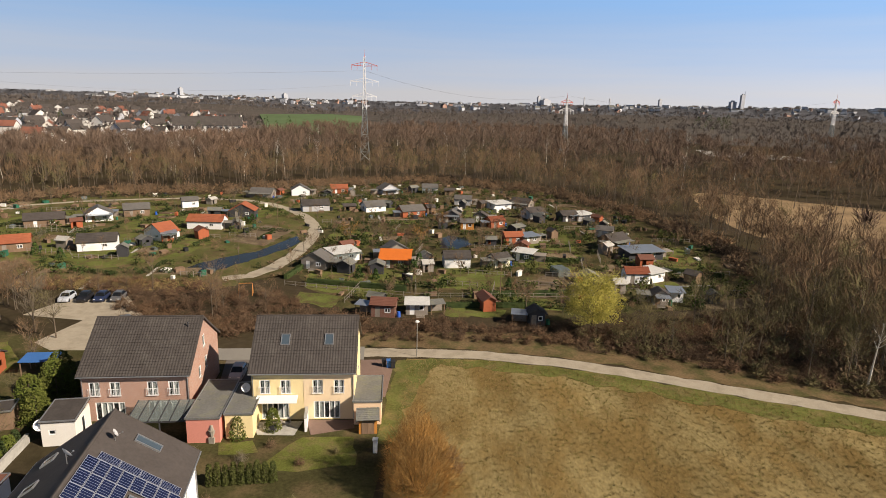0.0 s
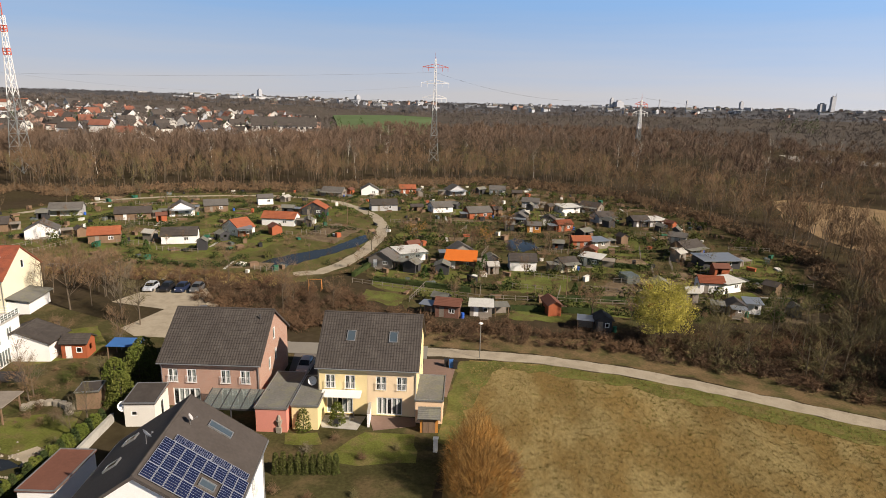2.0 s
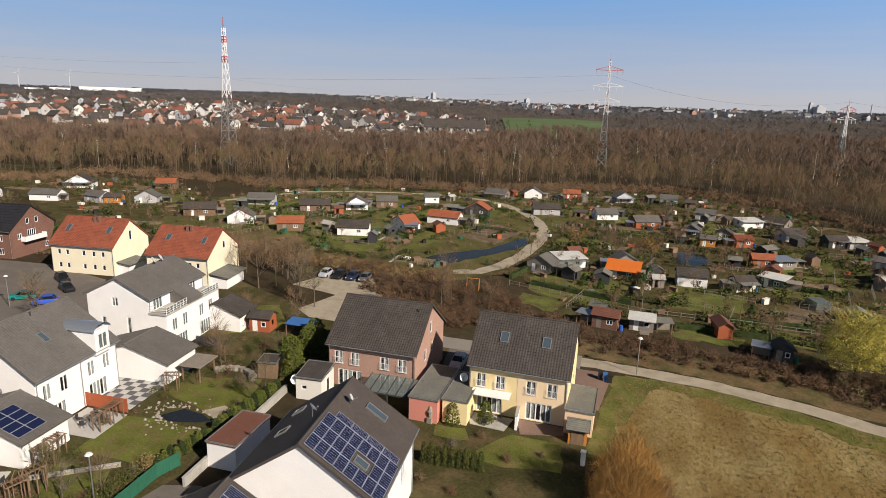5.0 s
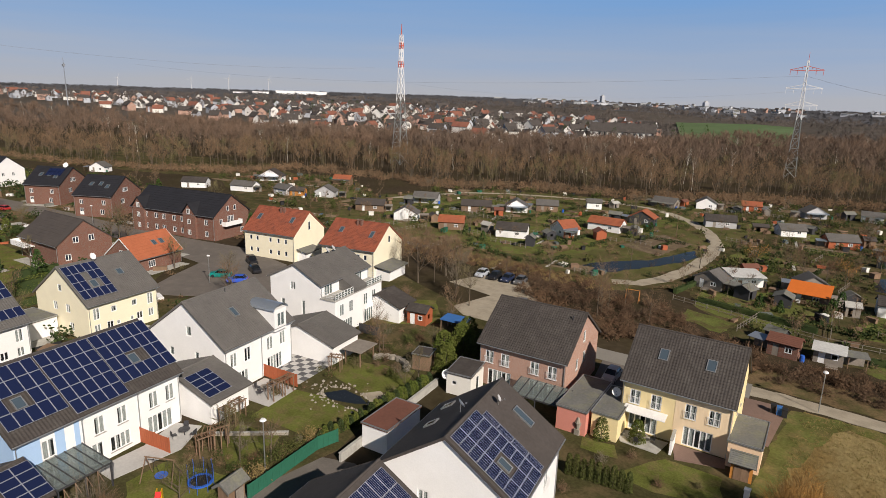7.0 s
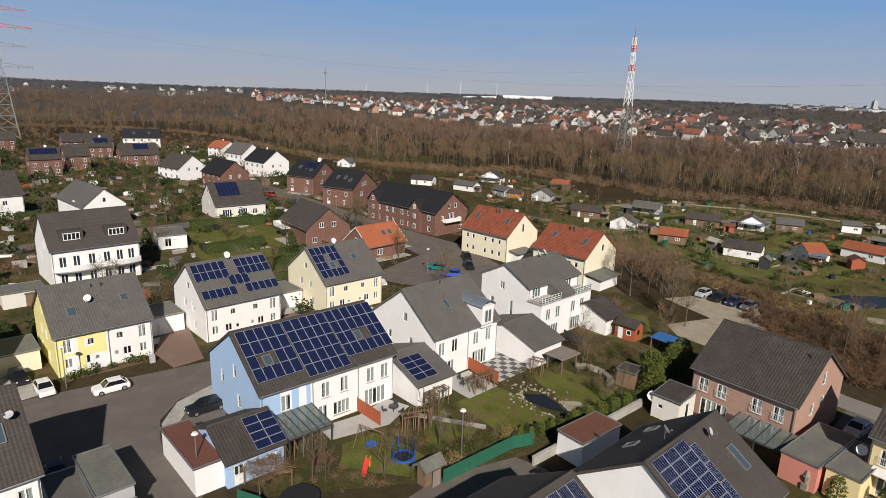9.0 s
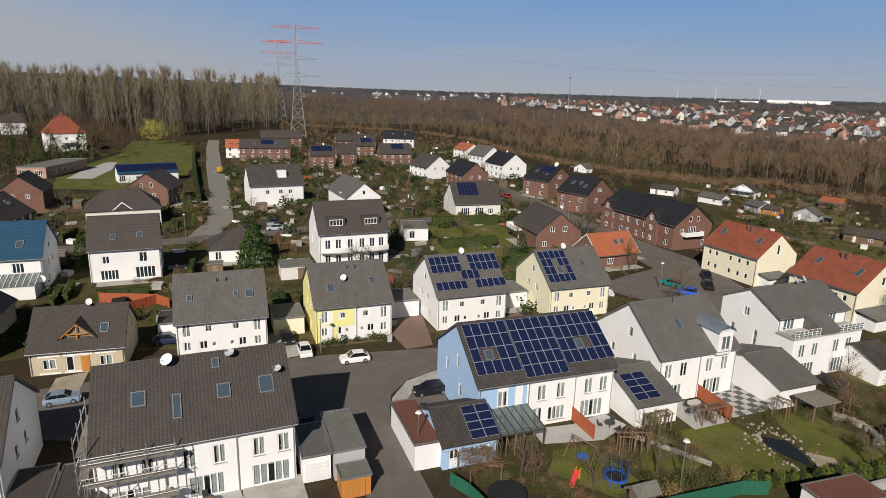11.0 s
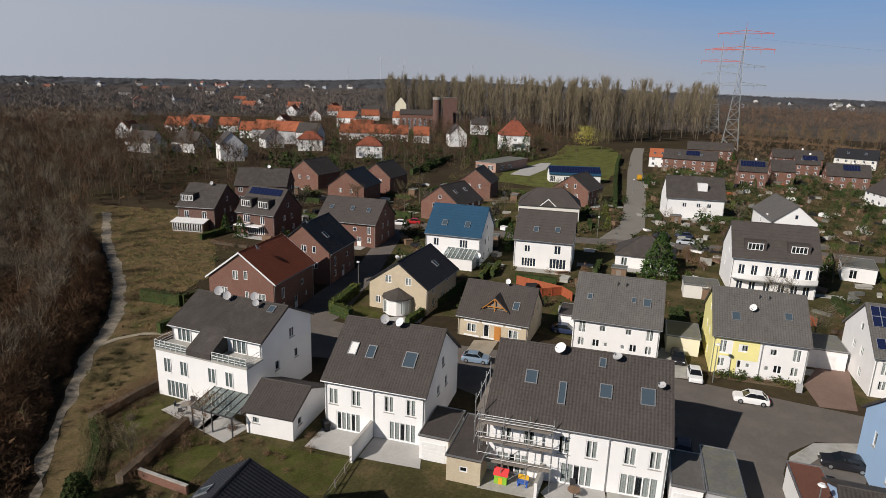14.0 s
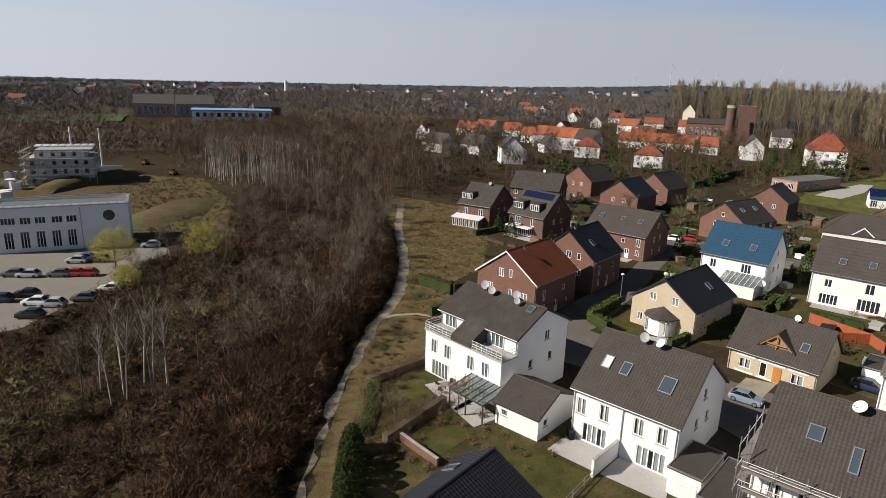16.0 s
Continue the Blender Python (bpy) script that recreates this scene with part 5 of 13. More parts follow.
h = house("semi_detached_house", "white house under a plain grey tiled roof", -87.0, -17.6, 101.0, 12.2, 12.0, 5.0, 10.2, M["white"], M["tile_light"],
          front=street_front(12.2, 2), left=GABLE, right=GABLE, tiled=True)
roof_window(h, -4.0, 3.6, 0.55, 0.8)
roof_window(h, 2.0, 3.4, 0.45, 0.7)
roof_window(h, 3.8, 3.4, 0.9, 1.1)
roof_vent(h, -0.4, 1.6)
roof_vent(h, 0.8, 1.6)
# low house with the timber gablet
h = house("bungalow", "low cream house with dark roof, timber gablet and orange door", -82.2, -34.1, 97.4, 11.2, 10.2, 3.1, 7.4, M["sand_brick"], M["tile_brown"],
          front=[(-3.2, 0.7, 1.5, 1.4, "w"), (-0.9, 0.3, 0.9, 2.0, "w"), (3.2, 0.7, 1.5, 1.4, "w")], left=GABLE[:2], right=GABLE[:2], tiled=True)
for x0, x1 in ((-4.4, -2.0), (-1.6, 1.7), (2.0, 4.4)):
    for a, b, z0, z1 in ((x0, x1, 0.05, 0.3), (x0, x1, 2.35, 2.7)):
        part("render_panel", Geo().box(a, -4.672, z0, b, -4.652, z1), M["white"], h)
dr = part("door", Geo().box(0.35, -4.72, 0.1, 1.35, -4.6, 2.2).box(0.5, -4.74, 0.3, 1.2, -4.72, 1.0).box(0.5, -4.74, 1.2, 1.2, -4.72, 2.0), M["wood_orange"], h, "orange-brown wooden front door")
gb = Geo()
for sx in (-1, 1):
    gb.add([(0, -4.0, 6.2), (sx * 2.3, -4.0, 4.2), (sx * 2.3, -4.0, 4.4), (0, -4.0, 6.45), (0, -1.4, 6.2), (sx * 2.3, -3.0, 4.2), (sx * 2.3, -3.0, 4.4), (0, -1.2, 6.45)],
           [(0, 1, 2, 3), (4, 5, 6, 7), (0, 1, 5, 4), (3, 2, 6, 7), (1, 2, 6, 5)])
part("gablet", gb, M["tile_brown"], h, "small open gablet roof")
tb = Geo().tube((-1.2, -3.9, 4.9), (1.2, -3.9, 4.9), 0.09, n=4).tube((0, -3.9, 4.2), (0, -3.9, 6.2), 0.09, n=4).tube((-1.9, -3.95, 4.45), (0, -3.95, 6.2), 0.08, n=4).tube((1.9, -3.95, 4.45), (0, -3.95, 6.2), 0.08, n=4)
part("timber_truss", tb, M["wood_orange"], h)
part("gablet_wall", Geo().face((-1.9, -3.6, 4.2), (1.9, -3.6, 4.2), (0, -3.6, 6.1)), M["wood_grey"], h)
roof_window(h, 3.0, 3.0, 0.8, 1.2)
dish(h, on_roof(h, 1.0, 0.3) @ pose(0, 0, 0, -36, 0, 10), 0.4)
# cream gabled house with the polygonal bay
h = house("detached_house", "sand-coloured brick house with black tiles and a white bay", -86.4, -52.4, 186.6, 13.6, 11.3, 4.5, 8.5, M["sand_brick"], M["tile_black"],
          left=[(-1.7, 4.7, 1.1, 1.35, "b"), (1.9, 4.7, 1.1, 1.35, "b"), (-3.6, 0.9, 1.0, 1.3, "w")], right=GABLE[:2], front=street_front(13.6, 1), tiled=True)
bay = Geo()
pts = [(-6.55 - 2.3 * math.sin(a), -0.2 + 2.3 * math.cos(a)) for a in [math.pi * k / 5 for k in range(6)]]
bay.prism(pts, 0, 2.9)
part("bay", bay, M["white"], h, "white polygonal bay")
br = Geo()
big = [(-6.55 - 2.75 * math.sin(a), -0.2 + 2.75 * math.cos(a)) for a in [math.pi * k / 5 for k in range(6)]]
for p0, p1 in zip(big, big[1:]):
    br.face((*p0, 2.85), (*p1, 2.85), (-6.5, -0.2, 4.2))
    br.face((*p0, 2.85), (*p0, 2.7), (*p1, 2.7), (*p1, 2.85))
part("bay_roof", br, M["tile_grey"], h)
for k in range(5):
    a = math.pi * (k + 0.5) / 5
    fr, pa, cu, si = window_meshes(0.9, 2.1, "full")
    w = part("window", fr, None, h, m=pose(-6.55 - 2.24 * math.sin(a), -0.2 + 2.24 * math.cos(a), 0.3, 0, 0, -90 - (90 - math.degrees(a)) * -1 - 0))
    part("pane", pa, None, w)
dish(h, pose(-6.6, 0.1, 8.5, 0, 0, 100), 0.4)
roof_window(h, 2.0, 3.0, 0.8, 1.2)

# brick houses
h = house("detached_house", "red brick house with a red tiled roof and white verges", -70.2, -71.7, 193.1, 13.2, 12.3, 6.2, 10.7, M["red_brick"], M["tile_oxide"],
          left=[(-0.9, 6.2, 1.0, 1.5, "w"), (0.9, 6.4, 0.7, 1.4, "w"), (-3.0, 2.6, 1.1, 2.2, "b"), (1.0, 3.2, 0.7, 1.3, "b"), (3.6, 3.0, 1.3, 1.4, "b"), (-2.6, 0.4, 1.0, 1.6, "w"), (3.0, 0.5, 1.0, 1.5, "w")],
          front=street_front(13.2, 1), tiled=True, verge="white")
dish(h, on_roof(h, -2.8, 1.0) @ pose(0, 0, 0, -36, 0, 60), 0.55, M["grey"])
h = house("detached_house", "dark red brick house under black rolled tiles", -88.6, -76.1, 193.8, 11.8, 11.8, 6.0, 11.0, M["red_brick"], M["tile_black"],
          left=[(-2.2, 5.8, 0.8, 1.3, "w"), (0.3, 5.8, 1.1, 1.4, "w"), (2.4, 5.8, 0.8, 1.3, "w"), (-2.6, 3.0, 1.0, 1.3, "b"), (2.4, 2.8, 1.2, 1.3, "w")], front=street_front(11.8, 1), tiled=True)
roof_window(h, -2.0, 3.2, 0.8, 1.3)
dish(h, on_roof(h, -4.5, 0.4) @ pose(0, 0, 0, -36, 0, 60), 0.5, M["grey"])
h = house("detached_house", "brick house with dark brown roof", -115.6, -86.5, 102.8, 15.1, 13.4, 5.4, 10.1, M["red_brick"], M["tile_brown"],
          front=street_front(15.1, 2), right=GABLE2, left=GABLE)
for s, q in ((-5, 3), (0.3, 3.0), (4.4, 3.2)):
    roof_window(h, s, q, 0.8, 1.1)
h = house("detached_house", "brown brick house with flat dormer and a white sun room", -105.7, -125.5, 110, 10.2, 13.6, 5.8, 10.7, M["dark_brick"], M["tile_grey"],
          front=[(-2.6, 3.0, 1.2, 1.9, "w"), (2.0, 3.0, 1.2, 1.9, "w")], right=GABLE2, left=GABLE)
part("dormer", Geo().box(-4.6, -5.2, 6.6, -1.2, -1.6, 8.9), M["tile_grey"], h)
for s in (-4.0, -2.9, -1.8):
    fr, pa, cu, si = window_meshes(0.95, 1.4, "full")
    w = part("window", fr, None, h, m=pose(s, -5.36, 7.1))
    part("pane", pa, None, w)
part("sun_room", Geo().box(-5.0, -9.0, 0, 3.0, -6.36, 2.4), M["wood"], h)
part("sun_room_roof", Geo().prism([(-5.3, -9.4), (3.4, -9.4), (3.4, -6.4), (-5.3, -6.4)], lambda x, y: 2.42 + (y + 9.4) * 0.2, lambda x, y: 2.54 + (y + 9.4) * 0.2), M["white_metal"], h, "white sun room roof")
for i in range(6):
    fr, pa, cu, si = window_meshes(1.15, 2.0, "plain")
    w = part("window", fr, None, h, m=pose(-4.3 + i * 1.3, -9.14, 0.3))
    part("pane", pa, None, w)
dish(h, on_roof(h, 1.4, 0.8) @ pose(0, 0, 0, -36, 0, 10), 0.45, M["grey"])
h = house("detached_house", "brown brick house with solar tubes and white dormers", -109.5, -108.6, 97, 11.4, 12.0, 5.4, 11.0, M["dark_brick"], M["tile_grey"],
          front=[(-2.6, 3.0, 2.0, 1.9, "g"), (2.0, 3.0, 1.2, 1.9, "w"), (0, 0.3, 5, 2.1, "g")], right=GABLE2, left=GABLE)
for s in (-3.0, 2.0):
    part("dormer", Geo().box(s - 1.6, -5.0, 6.4, s + 1.6, -1.6, 8.8), M["tile_grey"], h)
    fr, pa, cu, si = window_meshes(2.6, 1.5, "plain")
    w = part("window", fr, None, h, m=pose(s, -5.16, 6.9))
    part("pane", pa, None, w)
solar(h, -4.6, 0.4, 9, 1, 1.0, 2.0)
part("balcony", Geo().box(-5, -7.6, 2.5, 2.5, -5.5, 2.75), M["white"], h)
h = house("detached_house", "white house under a glossy blue tiled roof", -116.1, -58.8, 101.4, 12.4, 13.2, 6.1, 11.5, M["white"], M["tile_blue"],
          front=[(-3.6, 3.6, 1.2, 1.7, "w"), (2.4, 3.6, 1.8, 1.8, "b"), (-3.5, 0.3, 2.2, 2.1, "g")], right=GABLE2, left=GABLE, tiled=False)
roof_window(h, -2.4, 4.6, 1.0, 1.3)
roof_window(h, 2.6, 4.6, 1.0, 1.3)
cs = part("conservatory", Geo().box(-0.8, -10.2, 0, 5.4, -6.16, 2.4), M["white"], h, "white conservatory")
part("conservatory_roof", Geo().prism([(-1, -10.4), (5.6, -10.4), (5.6, -6.2), (-1, -6.2)], lambda x, y: 2.42 + (y + 10.4) * 0.25, lambda x, y: 2.52 + (y + 10.4) * 0.25), M["shed_glass"], h)
bars = Geo()
for i in range(8):
    xx = -0.9 + 6.4 * i / 7
    bars.add([(xx - 0.05, -10.42, 2.5), (xx + 0.05, -10.42, 2.5), (xx + 0.05, -6.2, 3.6), (xx - 0.05, -6.2, 3.6), (xx - 0.05, -10.42, 2.6), (xx + 0.05, -10.42, 2.6), (xx + 0.05, -6.2, 3.68), (xx - 0.05, -6.2, 3.68)],
             [(0, 1, 2, 3), (7, 6, 5, 4), (0, 4, 5, 1), (1, 5, 6, 2), (2, 6, 7, 3), (3, 7, 4, 0)])
part("glazing_bars", bars, M["frame"], h)
dish(h, pose(5.9, -7.4, 2.0, 0, 0, 10), 0.6)
h = house("detached_house", "white house under a dark brown roof with two roof windows", -122.2, -41.4, 103.6, 12.4, 11.4, 6.0, 11.4, M["white"], M["tile_brown"],
          front=[(-3.2, 3.4, 1.2, 1.5, "w"), (3.0, 3.4, 1.4, 1.9, "w"), (-2.8, 0.3, 3.0, 1.9, "g"), (3.2, 0.3, 3.4, 2.2, "g")], right=GABLE2, left=GABLE)
roof_window(h, -1.8, 4.4, 0.9, 1.1)
roof_window(h, 2.6, 4.2, 0.9, 1.1)
h = hip_house("detached_house", "low house under a broad dark hipped roof with a white-trimmed gable", -171, -57.7, 107.8, 18, 13, 4.2, 8.4, M["offwhite"], M["tile_brown"],
              [("front", -5.5, 0.3, 2.2, 2.1, "w"), ("front", -1.0, 0.9, 1.4, 1.3, "w"), ("front", 4.5, 0.9, 1.6, 1.3, "w")], ridge=4.0)
g = Geo().add([(-2.4, -6.6, 4.25), (2.0, -6.6, 4.25), (-0.2, -6.6, 6.1), (-0.2, -3.6, 6.1)], [(0, 1, 2), (1, 3, 2), (0, 2, 3)])
part("cross_gable", g, M["tile_brown"], h)
part("gable_trim", Geo().add([(-2.6, -6.64, 4.2), (-2.2, -6.64, 4.2), (-0.2, -6.64, 5.95), (1.8, -6.64, 4.2), (2.2, -6.64, 4.2), (-0.2, -6.64, 6.3)], [(0, 1, 2, 5), (2, 3, 4, 5)]), M["white_metal"], h)
h = house("detached_house", "red brick gabled house", -199, -57.5, 174, 13, 13, 5.2, 9.8, M["red_brick"], M["tile_brown"],
          left=[(-1.6, 5.6, 1.0, 1.2, "b"), (1.4, 5.6, 0.8, 1.5, "b"), (-2, 2.6, 1, 1.3, "w"), (2, 2.6, 1, 1.3, "w")], front=street_front(10, 1))
h = hip_house("bungalow", "white bungalow under a grey hipped roof", -133.8, -22.6, 98, 12.5, 10.5, 2.9, 6.3, M["white"], M["tile_grey"],
              [("front", -4.0, 0.5, 1.3, 1.8, "w"), ("front", 1.4, 0.3, 2.6, 2.1, "w"), ("front", 4.6, 0.6, 1.2, 1.5, "w"), ("left", 0, 0.6, 1.4, 1.4, "w")])
h = house("apartment_house", "large white house with curved balconies and broad dormers", -131.2, 0.8, 102.9, 15.2, 12.7, 6.8, 12.6, M["white"], M["tile_brown"],
          front=[(s, z, 1.2, 2.0, "w") for s in (-5.6, -3.4, -0.9, 1.6, 3.8, 5.8) for z in (0.4, 3.6)], right=GABLE2, left=[(-1.5, 3.4, 1, 2, "w"), (1.5, 6.6, 1, 1.4, "w")])
for s in (-3.6, 3.8):
    part("dormer", Geo().box(s - 1.9, -4.9, 8.0, s + 1.9, -1.2, 10.0), M["tile_brown"], h)
    fr, pa, cu, si = window_meshes(2.7, 1.3, "full" if s < 0 else "plain")
    w = part("window", fr, None, h, m=pose(s, -5.05, 8.3))
    part("pane", pa, None, w)
for z in (3.2,):
    bc = Geo()
    n = 24
    q = [(-7.2 + 14.4 * i / n, -6.9 - 0.75 * abs(math.sin(math.pi * i / 12))) for i in range(n + 1)]
    for (xa, ya), (xb, yb) in zip(q, q[1:]):
        bc.prism([(xa, ya), (xb, yb), (xb, yb + 0.12), (xa, ya + 0.12)], z - 0.2, z + 0.85)
        bc.prism([(xa, ya), (xb, yb), (xb, -5.92), (xa, -5.92)], z - 0.2, z - 0.02)
    part("balcony", bc, M["white"], h, "curved white balcony parapet")
h = house("detached_house", "white house with dark roof and a small white dormer", -199.9, -22.0, 108, 17.0, 11.5, 6.0, 12.0, M["white"], M["tile_grey"],
          front=[(s, 3.4, 1.2, 1.3, "w") for s in (-3, 1, 4)] + [(2, 0.6, 1.2, 1.4, "w")], left=GABLE2, right=GABLE)
part("dormer", Geo().box(0.6, -4.0, 8.2, 3.2, -0.8, 10.4), M["white"], h)
h = house("detached_house", "white house with a blue-grey roof behind a white gable", -186, 3, 16, 21, 11, 5.4, 9.8, M["white"], M["tile_light"], front=[(-2, 3, 1, 1.2, "w"), (3, 5, 1, 1.2, "w")], right=GABLE)
h = house("detached_house", "long brick house with a dark glazed roof in two shades", -148.1, 81.2, 14.2, 28.5, 12.8, 6.0, 10.7, M["red_brick"], M["tile_black"],
          front=[(s, z, 1.2, 1.4, "b") for s in (-12, -9, -5.4, -2.8, 0.8, 3.6, 7.2, 11.4) for z in (0.8, 3.7)], right=[(-1.2, 6.8, 0.9, 1.3, "b"), (1.2, 6.8, 0.9, 1.3, "b"), (-0.4, 3.6, 2.2, 2.0, "g"), (-3.6, 3.8, 1, 1.3, "w"), (3.4, 0.8, 1.2, 1.3, "w")], left=GABLE)
part("balcony", Geo().box(14.0, -3.4, 3.3, 15.2, 2.4, 3.5).box(15.1, -3.4, 3.5, 15.2, 2.4, 4.4).box(14.0, -3.4, 3.5, 15.1, -3.3, 4.4).box(14.0, 2.3, 3.5, 15.1, 2.4, 4.4), M["white"], h, "white balcony on the gable")
for s in (-11.0, 6.4):
    cg = Geo()
    cg.add([(s - 2, -6.5, 0), (s + 2, -6.5, 0), (s + 2, -6.5, 6.2), (s, -6.5, 8.6), (s - 2, -6.5, 6.2), (s - 2, -5, 0), (s + 2, -5, 0), (s + 2, -5, 6.2), (s, -5, 8.6), (s - 2, -5, 6.2)],
           [(0, 1, 2, 3, 4), (0, 4, 9, 5), (1, 6, 7, 2)])
    part("cross_gable", cg, M["red_brick"], h)
    cr = Geo()
    for sx in (-1, 1):
        cr.face((s, -6.8, 8.8), (s + sx * 2.4, -6.8, 6.1), (s + sx * 2.4, -5.2, 6.1), (s, -1.8, 8.8))
    part("cross_roof", cr, M["tile_black"], h)
    for z in (0.9, 3.6, 6.1):
        fr, pa, cu, si = window_meshes(1.0, 1.25, "full")
        w = part("window", fr, None, h, m=pose(s, -6.64, z))
        part("pane", pa, None, w)
for nm, x, y, yaw in (("b", -185.3, 76.9, 31.6), ("a", -214.3, 74.0, 33)):
    h = house("detached_house", "red brick house with a glossy black roof", x, y, yaw, 12.0, 14.5, 6.0, 10.9, M["red_brick"], M["tile_black"],
              front=[(-3.5, 3.5, 1.1, 1.3, "b"), (3.2, 3.5, 1.1, 1.3, "b"), (-3.6, 0.5, 1.2, 1.9, "d"), (2.6, 0.8, 1.2, 1.4, "b")], right=[(-0.5, 6.6, 2.4, 1.2, "b"), (-2, 3.4, 1.6, 1.4, "b"), (3, 0.6, 1.6, 1.9, "g")], left=GABLE2)
    for s, q in ((-2.4, 3.2), (0.4, 3.0), (2.8, 4.0)):
        roof_window(h, s, q, 0.9, 1.3)
dish(h, on_roof(h, 4.0, 0.3) @ pose(0, 0, 0, -36, 0, 10), 0.8)
solar(h, -1.0, 1.0, 5, 2, 1.0, 1.6)
h = house("detached_house", "brick house with a brown roof, white balcony and wide gable", -142.4, 49.6, 6.5, 15.5, 12.1, 4.3, 9.0, M["red_brick"], M["tile_brown"],
          front=[(-4, 0.5, 1.4, 2, "g")], right=[(-1.8, 4.4, 1.2, 1.3, "b"), (1.4, 4.4, 1.2, 1.3, "b"), (-3.6, 1, 1.2, 1.3, "b")], left=GABLE)
part("balcony", Geo().box(-7.4, -7.6, 2.9, -1.6, -5.5, 3.1).box(-7.4, -7.6, 3.1, -1.6, -7.45, 4.0).box(-7.4, -7.45, 3.1, -7.25, -5.5, 4.0), M["white"], h, "white corner balcony")
h = house("bungalow", "low house with a bright orange tiled roof", -124.7, 57.8, 104, 11.3, 9.6, 2.7, 6.6, M["red_brick"], M["tile_orange"], left=[(0, 2.8, 1.2, 1.4, "w"), (-2.4, 0.6, 1.2, 1.4, "w")], front=[(-2, 0.6, 1.6, 1.4, "w")], verge="white", category="house")
roof_window(h, 0.6, 2.2, 0.8, 1.1)
roof_window(h, 2.4, 2.2, 0.8, 1.1)
h = house("detached_house", "cream house under a red clay roof", -90.7, 87.4, 14.6, 13.0, 12.6, 5.8, 10.3, M["cream"], M["tile_red"],
          front=[(s, z, 0.75, 1.1, "w") for s in (-4.6, -2.8, 2.6, 4.2) for z in (3.7, 1.0)], right=[(0.4, 6.4, 0.9, 1.5, "b")], left=GABLE2, tiled=True)
roof_window(h, -3.4, 2.4, 0.8, 1.3)
roof_window(h, 4.0, 2.6, 0.7, 1.6)
for s in (-0.4, 0.5):
    part("chimney", Geo().box(s - 0.22, -1.2, 9.0, s + 0.22, -0.7, 10.7).box(s - 0.27, -1.25, 10.7, s + 0.27, -0.65, 10.78), M["red_brick"], h)
part("lean_to", Geo().box(6.27, -5.4, 0, 9.6, 1.2, 2.2), M["white"], h)
part("lean_to_roof", Geo().prism([(6.3, -5.9), (10.2, -5.9), (10.2, 1.6), (6.3, 1.6)], lambda x, y: 2.22 + (10.2 - x) * 0.14, lambda x, y: 2.36 + (10.2 - x) * 0.14), M["felt"], h)
h = house("detached_house", "cream house under a red clay roof in the same row", -112.5, 84.1, 14.1, 14.2, 11.9, 5.7, 10.4, M["cream"], M["tile_red"],
          front=[(s, z, 0.75, 1.1, "w") for s in (-5.0, -3.2, 0.4, 2.6, 4.6) for z in (3.7, 1.0)], right=[(0, 6.2, 0.8, 2.0, "w")], left=GABLE2, tiled=True)
for s in (0.0, 0.9):
    part("chimney", Geo().box(s - 0.22, -1.2, 9.0, s + 0.22, -0.7, 10.8).box(s - 0.27, -1.25, 10.8, s + 0.27, -0.65, 10.88), M["red_brick"], h)
roof_window(h, 4.2, 2.4, 0.8, 1.5)
roof_window(h, -4.8, 2.4, 0.8, 1.5)
part("lean_to", Geo().box(6.87, -4.4, 0, 9.2, 0.6, 2.2), M["white"], h)
part("lean_to_roof", Geo().prism([(6.9, -4.9), (9.8, -4.9), (9.8, 1.0), (6.9, 1.0)], lambda x, y: 2.22 + (9.8 - x) * 0.14, lambda x, y: 2.36 + (9.8 - x) * 0.14), M["felt"], h)

# ---- plants ----
def sticks(a, b, r0, r1, n=3):
    """Tapered prisms from arrays of end points: vertices and triangles."""
    a, b = np.asarray(a, float), np.asarray(b, float)
    d = b - a
    d /= np.linalg.norm(d, axis=1, keepdims=True) + 1e-9
    ref = np.where(np.abs(d[:, 2:3]) > 0.9, [[1.0, 0, 0]], [[0, 0, 1.0]])
    u = np.cross(d, ref)
    u /= np.linalg.norm(u, axis=1, keepdims=True)
    w = np.cross(d, u)
    k = len(a)
    v = np.zeros((k, 2 * n, 3))
    for i in range(n):
        q = 2 * np.pi * i / n
        o = u * np.cos(q) + w * np.sin(q)
        v[:, i] = a + o * np.reshape(r0, (-1, 1))
        v[:, n + i] = b + o * np.reshape(r1, (-1, 1))
    t = []
    for i in range(n):
        j = (i + 1) % n
        t += [(i, j, n + j), (i, n + j, n + i)]
    f = np.asarray(t)[None] + (np.arange(k) * 2 * n)[:, None, None]
    return v.reshape(-1, 3), f.reshape(-1, 3)


def slivers(base, way, length, width, r, out=None):
    """One thin triangle for each twig; out: the way its face looks."""
    base, way = np.asarray(base, float), np.asarray(way, float)
    noise = r.normal(size=way.shape)
    side = np.cross(way, noise if out is None else out + 0.45 * noise)
    side /= np.linalg.norm(side, axis=1, keepdims=True) + 1e-9
    way = way / (np.linalg.norm(way, axis=1, keepdims=True) + 1e-9)
    length, width = np.reshape(length, (-1, 1)), np.reshape(width, (-1, 1))
    v = np.stack([base - side * width / 2, base + side * width / 2, base + way * length], 1)
    f = np.arange(len(base) * 3).reshape(-1, 3)
    return v.reshape(-1, 3), f


